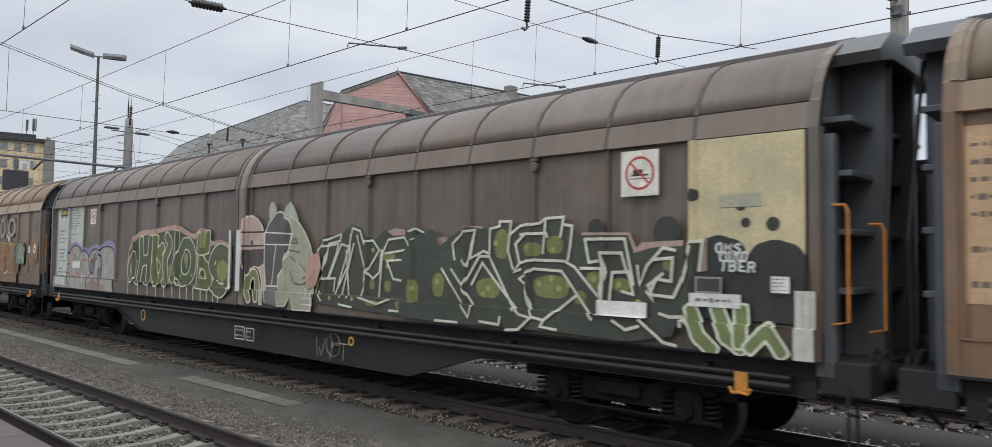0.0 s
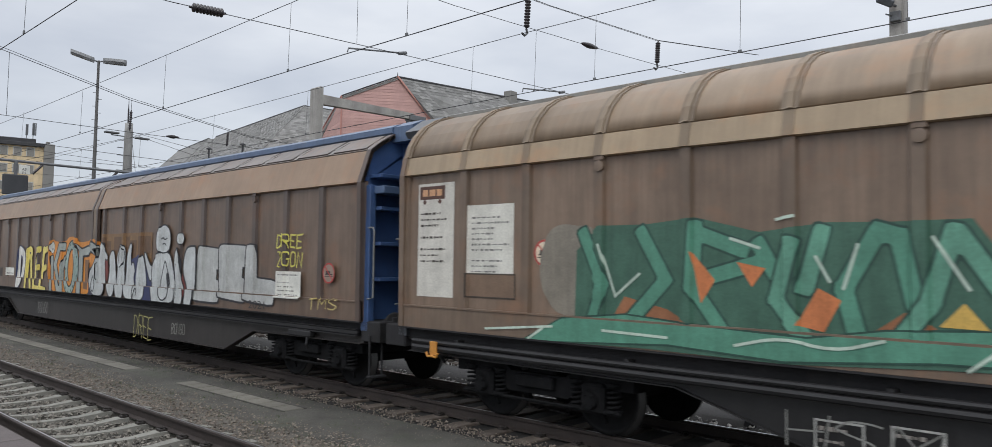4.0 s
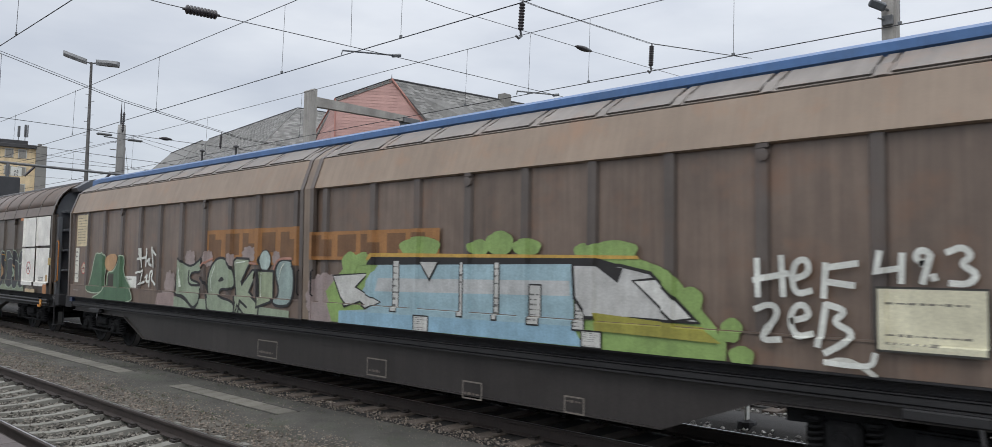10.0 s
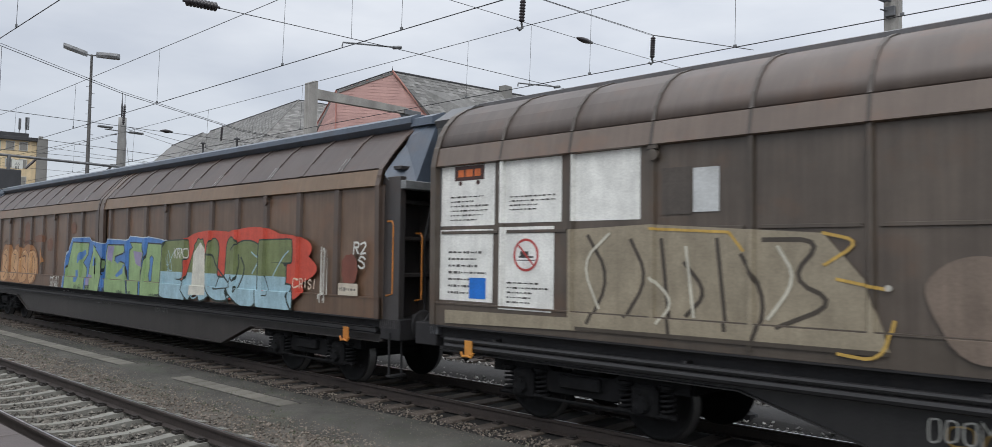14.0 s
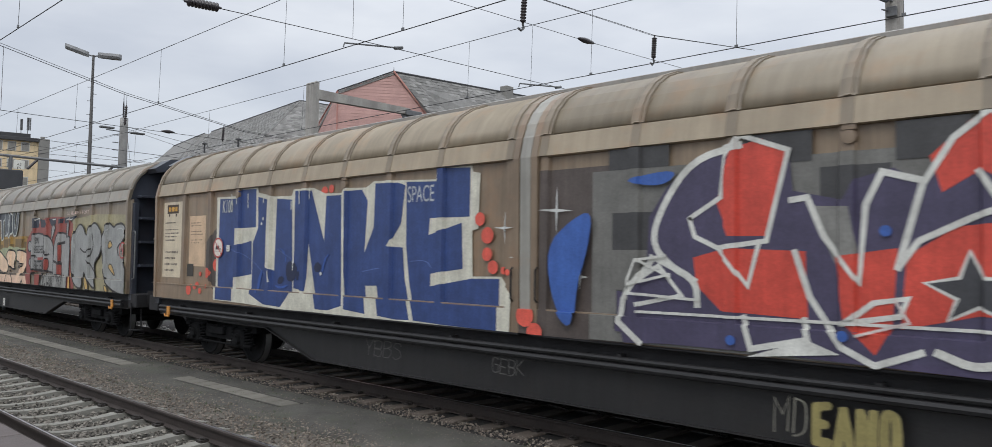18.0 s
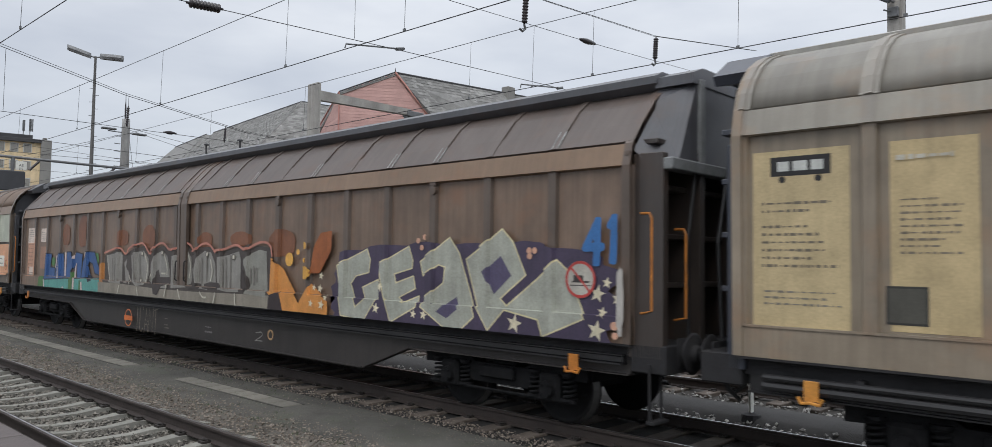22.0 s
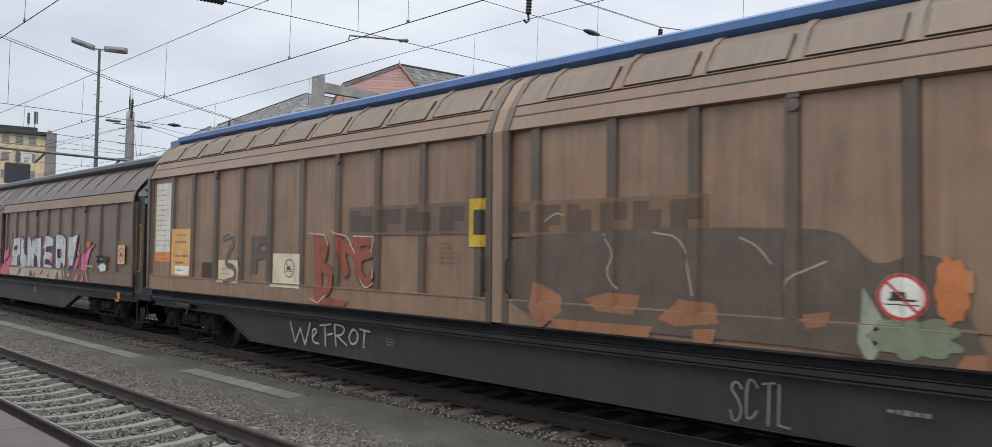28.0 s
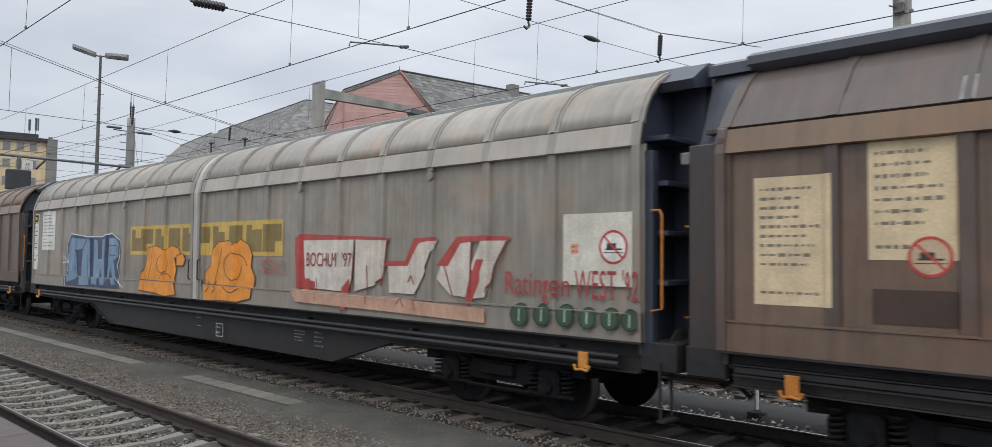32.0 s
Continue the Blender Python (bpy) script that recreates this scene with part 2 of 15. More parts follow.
def ground_sheet():
    bm = bmesh.new()
    xs = [-1500, -300, -60, -8, 30, 80, 300, 1500]
    ys = [-1500, -300, -60, 0, 40, 120, 400, 2500]
    g = [[bm.verts.new((x, y, -0.30)) for y in ys] for x in xs]
    for i in range(len(xs) - 1):
        for j in range(len(ys) - 1):
            bm.faces.new((g[i][j], g[i + 1][j], g[i + 1][j + 1], g[i][j + 1]))
    structure("ground", bm, GRAVELM, "grey gravelly ground of the railway yard", "ground")
    # asphalt walk between the two tracks, slightly crowned, with a ragged gravel edge
    for name, x0, x1, z in (("pavement_walk", 5.45, 7.15, -0.13), ("pavement_far", 10.5, 11.75, -0.13)):
        bm = bmesh.new()
        ny = 160
        cols = []
        for j in range(ny + 1):
            y = -20 + j * 1.0
            w = 0.10 * noise.noise((0.7 * y, x0, 3.0))
            w2 = 0.08 * noise.noise((0.9 * y, x1, 9.0))
            col = [(x0 + w, z - 0.12), (x0 + w + 0.12, z - 0.01), ((x0 + x1) / 2, z + 0.012), (x1 + w2 - 0.12, z - 0.01), (x1 + w2, z - 0.12)]
            cols.append([bm.verts.new((x, y, zz + 0.006 * noise.noise((x * 2, y * 2, 1)))) for x, zz in col])
        for a, b in zip(cols, cols[1:]):
            for i in range(4):
                bm.faces.new((a[i], a[i + 1], b[i + 1], b[i]))
        structure(name, bm, ASPHALT if name == "pavement_walk" else ASPHALT_OILY_SHADED, "worn dark asphalt walk between the tracks", "pavement", True)
    bm = bmesh.new()
    prism(bm, [(14.9, -0.31), (14.9, -0.16), (22, -0.15), (22, -0.31)], -40, 120)
    structure("pavement_yard", bm, ASPHALT, "grey asphalt yard beyond the tracks", "pavement")


def rail_profile(x):
    return [(x - 0.07, -0.172), (x - 0.07, -0.16), (x - 0.012, -0.14), (x - 0.009, -0.045), (x - 0.036, -0.036), (x - 0.036, -0.008), (x - 0.026, -0.001), (x - 0.010, 0.0),
            (x + 0.014, 0.0), (x + 0.028, -0.0015), (x + 0.036, -0.008), (x + 0.036, -0.036), (x + 0.009, -0.045), (x + 0.012, -0.14), (x + 0.07, -0.16), (x + 0.07, -0.172)]


def track(name, xc, sleeper_mat, y0, y1, pitch, label, top, skew=0.0, concrete=True):
    """A line of track: ballast bed, two rails, single sleepers with their fastenings."""
    tr = thing(name, label, "railway track", "tracks")
    tr["kind"] = "structure"
    for dx in (-0.7535, 0.7535):
        bm = bmesh.new()
        prism(bm, rail_profile(xc + dx), -60, 260)
        for f in bm.faces:
            if f.calc_center_median().z > -0.0004:
                f.material_index = 1
        part("rail", bm, [RAILRUST, RAILTOP], tr)
    bm = bmesh.new()
    if concrete:
        # bowed single-block sleeper: high at the rail seats, low in the middle
        L = [(-1.30, -0.20), (-1.0, -0.172), (-0.55, -0.172), (-0.25, -0.205), (0.25, -0.205), (0.55, -0.172), (1.0, -0.172), (1.30, -0.20)]
        rows = []
        for x, z in L:
            w = 0.072 if abs(x) < 0.4 else 0.095
            rows.append([bm.verts.new(c) for c in ((x, -w - 0.02, -0.36), (x, -w, z), (x, w, z), (x, w + 0.02, -0.36))])
        for a, b in zip(rows, rows[1:]):
            for i in range(3):
                bm.faces.new((a[i], b[i], b[i + 1], a[i + 1]))
        bm.faces.new(rows[0]), bm.faces.new(rows[-1][::-1])
    else:
        box(bm, -1.28, 1.28, -0.125, 0.125, -0.34, -0.165, 0.01)
    for dx in (-0.7535, 0.7535):
        for s in (-1, 1):
            box(bm, dx + s * 0.12 - 0.045, dx + s * 0.12 + 0.045, -0.06, 0.06, -0.18, -0.145, mi=1)
            lathe(bm, [(-0.15, 0.02), (-0.115, 0.02)], "z", 6, (dx + s * 0.115, 0, 0), 1)
            tube(bm, [(dx + s * 0.06, -0.05, -0.15), (dx + s * 0.10, -0.055, -0.125), (dx + s * 0.14, 0.0, -0.13), (dx + s * 0.10, 0.055, -0.125), (dx + s * 0.06, 0.05, -0.15)], 0.011, 5, 1)
    me = bpy.data.meshes.new("sleeper")
    bmesh.ops.recalc_face_normals(bm, faces=bm.faces)
    bm.to_mesh(me)
    bm.free()
    me.materials.append(sleeper_mat), me.materials.append(CLIP)
    y, k = y0, 0
    rng = random.Random(int(xc * 10))
    while y < y1:
        s = share("sleeper", me, tr)
        s.location = (xc + rng.uniform(-0.02, 0.02), y, rng.uniform(-0.006, 0.004))
        s.rotation_euler = (0, rng.uniform(-0.004, 0.004), rng.uniform(-0.012, 0.012))
        y += pitch
    return tr


def beds():
    for name, xc, hw, z, mat, lab in (("ballast_bed_near", NEAR, 1.72, -0.258, BALLASTBED, "grey crushed-stone ballast under the near track"),
                                      ("ballast_bed_train", TRAIN, 1.65, -0.20, BALLASTDARK, "oily ballast under the train's track, darkened for the train's shade"),
                                      ("ballast_bed_third", THIRD, 1.7, -0.22, BALLASTBED, "grey ballast under the track behind")):
        bm = bmesh.new()
        prism(bm, [(xc - hw - 0.1, -0.31), (xc - hw, z), (xc + hw, z), (xc + hw + 0.15, -0.31)], -60, 260)
        structure(name, bm, mat, lab, "ballast")


def shoulder_bank():
    bm = bmesh.new()
    prism(bm, [(4.45, -0.31), (4.45, -0.262), (4.6, -0.258), (5.1, -0.208), (5.5, -0.152), (5.75, -0.152), (5.75, -0.31)], -40, 160)
    structure("gravel_shoulder", bm, GRAVELM, "brownish gravel shoulder beside the near rail", "ground")


def stones(name, mat, n, spots, size, seed, label):
    """Loose crushed stones as one object of uncountable stuff."""
    rng = np.random.default_rng(seed)
    base = np.array([(1, 0, 0), (-1, 0, 0), (0, 1, 0), (0, -1, 0), (0, 0, 1), (0, 0, -0.8)], float)
    faces = np.array([(0, 2, 4), (2, 1, 4), (1, 3, 4), (3, 0, 4), (2, 0, 5), (1, 2, 5), (3, 1, 5), (0, 3, 5)])
    P = spots(rng, n)
    S = rng.uniform(0.55, 1.25, (n, 1, 1)) * size
    V = base[None] * rng.uniform(0.6, 1.3, (n, 6, 3)) + rng.normal(0, 0.22, (n, 6, 3))
    a = rng.uniform(0, math.tau, n)
    c, s = np.cos(a), np.sin(a)
    X = V[:, :, 0] * c[:, None] - V[:, :, 1] * s[:, None]
    Y = V[:, :, 0] * s[:, None] + V[:, :, 1] * c[:, None]
    V = np.stack([X, Y, V[:, :, 2] * 0.75], 2) * S + P[:, None, :]
    F = faces[None] + (np.arange(n) * 6)[:, None, None]
    me = bpy.data.meshes.new(name)
    me.from_pydata(V.reshape(-1, 3).tolist(), [], F.reshape(-1, 3).tolist())
    me.materials.append(mat)
    ob = new(name, me)
    return tagged(ob, label, "ballast", kind="stuff")


def stone_cover():
    def near_bed(rng, n):
        y = 3.6 + 22 * rng.random(n) ** 1.9
        x = NEAR + rng.uniform(-1.6, 0.70, n)
        return np.stack([x, y, -0.246 + rng.uniform(-0.012, 0.034, n)], 1)

    def shoulder(rng, n):
        y = 3.6 + 28 * rng.random(n) ** 1.8
        x = NEAR + 0.83 + 1.25 * rng.random(n) ** 1.35 + 0.10 * np.sin(y * 1.7)
        return np.stack([x, y, np.interp(x, [4.6, 5.1, 5.5, 6.0], [-0.255, -0.20, -0.145, -0.135]) + rng.uniform(-0.012, 0.008, n)], 1)

    def train_side(rng, n):
        y = 2.0 + 34 * rng.random(n) ** 1.4
        x = TRAIN - 1.02 - np.abs(rng.normal(0, 0.36, n))
        return np.stack([x, y, -0.19 + 0.03 * np.clip((TRAIN - 1.1 - x) * 1.6, 0, 1.8) + rng.uniform(-0.015, 0.01, n)], 1)

    def beyond(rng, n):
        y = -4 + 30 * rng.random(n)
        x = rng.choice([10.35, 11.9, 14.9], n) + rng.normal(0, 0.22, n)
        return np.stack([x, y, -0.2 + rng.uniform(-0.03, 0.05, n)], 1)

    stones("ballast_stones", STONE, 26000, near_bed, 0.027, 1, "loose grey crushed stones between the sleepers")
    def behind(rng, n):
        y = -6 + 9.8 * rng.random(n)
        return np.stack([NEAR + rng.uniform(-1.55, 1.5, n), y, -0.246 + rng.uniform(-0.012, 0.034, n)], 1)

    stones("ballast_stones", STONE, 12000, behind, 0.028, 11, "loose grey crushed stones between the sleepers")
    stones("shoulder_stones", STONE_RED, 21000, shoulder, 0.0195, 2, "brownish gravel along the near rail")
    stones("track_side_stones", STONE_RED, 5200, train_side, 0.020, 3, "scattered brown gravel beside the sleeper ends")
    stones("far_stones", material("pale_limestone_gravel", (0.30, 0.29, 0.27), 0.9, 0, 0.3, 7, 60, 0.3, island=0.5), 4500, beyond, 0.035, 4, "pale gravel along the track behind the train")

    def litter(rng, n):
        return np.stack([rng.uniform(5.3, 7.4, n), 4 + 26 * rng.random(n) ** 1.5, np.full(n, -0.125)], 1)
    stones("scattered_pebbles", STONE_RED, 7500, litter, 0.0085, 5, "small pale pebbles scattered on the asphalt")


def grass():
    rng = np.random.default_rng(8)
    V, F = [], []
    for k in range(230):
        cx, cy = (rng.uniform(5.2, 7.2), 5 + 22 * rng.random())
        if rng.random() < 0.5:
            cx = rng.choice([5.45, 6.15, 6.62]) + rng.normal(0, 0.06)
        for b in range(9):
            x, y = cx + rng.normal(0, 0.035), cy + rng.normal(0, 0.05)
            h, a, w = rng.uniform(0.015, 0.045), rng.uniform(0, math.tau), 0.004
            i = len(V)
            V += [(x - w * math.cos(a), y - w * math.sin(a), -0.135), (x + w * math.cos(a), y + w * math.sin(a), -0.135), (x + rng.normal(0, 0.02), y + rng.normal(0, 0.02), -0.13 + h)]
            F.append((i, i + 1, i + 2))
    me = bpy.data.meshes.new("grass_tufts")
    me.from_pydata(V, [], F)
    me.materials.append(GRASSM)
    tagged(new("grass_tufts", me), "sparse short green weeds in the asphalt", "grass", kind="stuff")


def cable_duct():
    """Flush concrete cover slabs in two runs with a gap of asphalt between them."""
    me = None
    for lab, y0, y1 in (("near", 9.95, 13.35), ("far", 15.8, 40)):
        duct = thing("cable_duct", "row of flush pale concrete cable-duct covers in the asphalt", "cable duct", "cable ducts")
        for dx in (-0.185, 0.185):
            bm = bmesh.new()
            box(bm, 6.34 + dx - 0.018, 6.34 + dx + 0.018, y0, y1, -0.2, -0.117)
            part("duct_edge", bm, BALLASTBED, duct)
        y = y0
        while y < y1 - 0.1:
            if me is None:
                bm = bmesh.new()
                box(bm, -0.165, 0.165, 0.014, 0.386, -0.06, 0.012, 0.008)
                me = bpy.data.meshes.new("cover_slab")
                bm.to_mesh(me)
                bm.free()
                me.materials.append(SLABM)
            s = share("cover_slab", me, duct)
            s.location = (6.34, y, -0.125 + 0.003 * noise.noise((y, 0, 0)))
            s.rotation_euler = (0.004 * noise.noise((y, 5, 0)), 0, 0.006 * noise.noise((y, 7, 0)))
            y += 0.40


def platform():
    bm = bmesh.new()
    prism(bm, [(-7.0, -0.31), (-7.0, 0.40), (2.28 - 0.42, 0.40), (2.28 - 0.42, 0.28), (2.20, 0.28), (2.20, -0.31)], -60, 200)
    structure("platform", bm, PAVER, "paved low station platform", "platform")
    edge = thing("platform_edge", "row of reddish-grey concrete platform edge slabs", "platform edge")
    edge["kind"] = "structure"
    bm = bmesh.new()
    box(bm, 0, 0.42, 0.005, 0.995, 0.29, 0.405, 0.012)
    me = bpy.data.meshes.new("edge_slab")
    bm.to_mesh(me)
    bm.free()
    me.materials.append(PAVER)
    for k in range(40):
        s = share("edge_slab", me, edge)
        s.location = (1.86, -5 + k, 0)


# ---- overhead line ----
WIRE = material("dark_copper_wire", (0.03, 0.03, 0.032), 0.55, 0.2, 0.15, 3, 40, 0.0)
GALV = material("galvanised_fitting", (0.16, 0.165, 0.17), 0.5, 0.4, 0.2, 6, 40, 0.1)
INSUL = material("brown_glazed_insulator", (0.035, 0.03, 0.033), 0.25, 0, 0.2, 6, 40, 0.0)
MASTCON = material("mast_concrete", (0.37, 0.36, 0.34), 0.85, 0, 0.18, 1.2, 30, 0.3, streak=0.5)


def wire(name, pts, r, parent):
    bm = bmesh.new()
    tube(bm, pts, r, 6)
    return part(name, bm, WIRE, parent)


def insulator(parent, a, b, r, sheds):
    """A rod of stacked sheds from a to b with end caps."""
    a, b = Vector(a), Vector(b)
    bm = bmesh.new()
    L = (b - a).length
    prof = [(0, 0.02), (0.04, 0.022)]
    for k in range(sheds):
        z0, z1 = 0.05 + (L - 0.1) * k / sheds, 0.05 + (L - 0.1) * (k + 1) / sheds
        prof += [(z0, r * 0.55), (z0 + (z1 - z0) * 0.35, r), (z0 + (z1 - z0) * 0.6, r), (z1 - 0.002, r * 0.55)]
    prof += [(L - 0.04, 0.022), (L, 0.02)]
    lathe(bm, prof, "z", 12)
    bm.transform(Matrix.Translation(a) @ (b - a).to_track_quat("Z", "Y").to_matrix().to_4x4())
    return part("insulator", bm, INSUL, parent, "brown ribbed insulator", True)


def overhead():
    def lerp(p, q, n, sag):
        p, q = Vector(p), Vector(q)
        return [p.lerp(q, i / n) - Vector((0, 0, sag * 4 * (i / n) * (1 - i / n))) for i in range(n + 1)]

    for tag, xc, xm, zc, zm, drops in (("train", 8.35, 8.38, 5.97, 7.42, (2.6, 5.6, 9.98, 13.72, 19.63, 25.6, 31.6, 38)),
                                       ("third", 13.1, 13.15, 6.02, 7.45, (3.4, 6.2, 9.46, 11.13, 13.16, 20.4, 26.5, 33, 40)),
                                       ("near", 3.92, 3.95, 5.97, 7.5, (4, 9, 15, 21, 27, 33))):
        line = thing("contact_line", "overhead contact wire and carrier wire with droppers", "overhead line", "overhead lines")
        supports = [-45, 11.6, 68, 125]
        for y0, y1 in zip(supports, supports[1:]):
            wire("contact_wire", [(xc, y0, zc), (xc + (0.12 if y0 == 11.6 else 0), (y0 + y1) / 2, zc), (xc, y1, zc)], 0.0085, line)
            wire("carrier_wire", lerp((xm, y0, zm), (xm, y1, zm), 12, 0.10), 0.0075, line)
        for y in drops:
            wire("dropper", [(xc, y, zc), (xm, y, zm - 0.03)], 0.0042, line)
            bm = bmesh.new()
            box(bm, xc - 0.012, xc + 0.012, y - 0.03, y + 0.03, zc, zc + 0.05)
            part("clamp", bm, GALV, line)
    # the cross spans that carry the wires over all tracks
    span = thing("cross_span", "cross-span ropes with insulators and steady arms over the tracks", "overhead line", "cross spans")
    Y = 11.6
    wire("lower_rope", [(-9, Y, 6.0), (5.0, Y, 6.04), (9.5, Y, 6.2), (14.7, Y, 6.35), (24, Y, 6.6)], 0.0065, span)
    wire("middle_rope", [(-9, Y, 7.6), (4, Y, 7.5), (11.0, Y, 7.56), (16, Y, 7.77), (24, Y, 8.2)], 0.0065, span)
    wire("upper_rope", [(-9, Y, 9.6), (4, Y, 8.5), (9, Y, 8.3), (14.2, Y, 8.4), (19.2, Y, 8.68), (26, Y, 9.7)], 0.008, span)
    wire("upper_rope", [(-9, Y + 0.12, 9.64), (4, Y + 0.12, 8.54), (9, Y + 0.12, 8.34), (14.2, Y + 0.12, 8.44), (19.2, Y + 0.08, 8.69), (26, Y + 0.1, 9.72)], 0.006, span)
    insulator(span, (5.28, Y, 6.04), (5.89, Y, 6.08), 0.075, 9)
    insulator(span, (15.5, Y, 7.76), (16.2, Y, 7.78), 0.07, 1)
    for x, z0, z1 in ((13.4, 8.36, 7.6), (19.2, 8.66, 7.95), (8.4, 8.32, 7.55)):
        insulator(span, (x, Y, z0), (x - 0.06, Y, z1), 0.075, 9)
        bm = bmesh.new()
        tube(bm, [(x - 0.06, Y, z1 + 0.02), (x - 0.02, Y, z1 - 0.08), (x - 0.12, Y, z1 - 0.16), (x - 0.22, Y, z1 - 0.12)], 0.03, 6)
        part("clamp", bm, GALV, span)
    wire("hanger", [(8.5, Y, 6.18), (8.5, Y, 7.52)], 0.0045, span)
    for x0, z0, x1, z1, y in ((8.40, 6.0, 9.75, 6.29, 11.75), (13.12, 6.05, 14.6, 6.32, 11.5)):
        bm = bmesh.new()
        tube(bm, [(x0, y, z0 + 0.02), (x0 + 0.02, y, z0 + 0.10), (x1, y, z1)], 0.016, 6)
        tube(bm, [(x1 - 0.12, y, z1 - 0.03), (x1 + 0.08, y, z1 + 0.02)], 0.035, 6)
        part("steady_arm", bm, GALV, span)
    span = thing("cross_span", "cross-span ropes with hanging insulators farther down the line", "overhead line", "cross spans")
    Y = 24.6
    wire("lower_rope", [(-9, Y, 6.1), (9.3, Y, 6.05), (24, Y, 6.1)], 0.008, span)
    wire("upper_rope", [(-9, Y, 10.9), (5.9, Y, 7.9), (9.4, Y, 7.07), (11.4, Y, 6.76), (13.5, Y, 6.44), (18, Y, 6.3)], 0.009, span)
    wire("upper_rope", [(-9, Y, 11.0), (5.9, Y, 7.97), (9.4, Y, 7.13), (11.4, Y, 6.81), (13.5, Y, 6.48), (18, Y, 6.33)], 0.007, span)
    for x, z0, z1 in ((9.48, 6.75, 6.1), (12.72, 6.52, 6.0)):
        insulator(span, (x, Y, z0), (x - 0.03, Y, z1), 0.045, 8)
    for x, zt in ((6.1, 7.85), (9.48, 7.06), (12.72, 6.58)):
        wire("hanger", [(x, Y, zt), (x, Y, 6.5 if x > 7 else 6.07)], 0.006, span)
    insulator(span, (10.6, Y, 6.08), (11.02, Y, 6.09), 0.06, 1)
    # tangle of wires far down the station throat
    far = thing("distant_wires", "distant overhead wires crossing at the far end", "overhead line", "overhead lines")
    for p, q in (((7, 44, 7.2), (26, 40, 6.9)), ((6, 52, 9.0), (30, 48, 7.4)), ((16.2, 42, 9.0), (24, 60, 6.0)), ((16.2, 42, 8.6), (8, 70, 6.1)),
                 ((16.2, 42, 8.8), (20.5, 36, 6.4)), ((16.2, 42, 8.9), (23.5, 37, 6.8)), ((9, 60, 8.0), (34, 58, 7.8)), ((10, 36.0, 6.9), (22, 33, 6.2))):
        wire("span_wire", [p, q], 0.010, far)


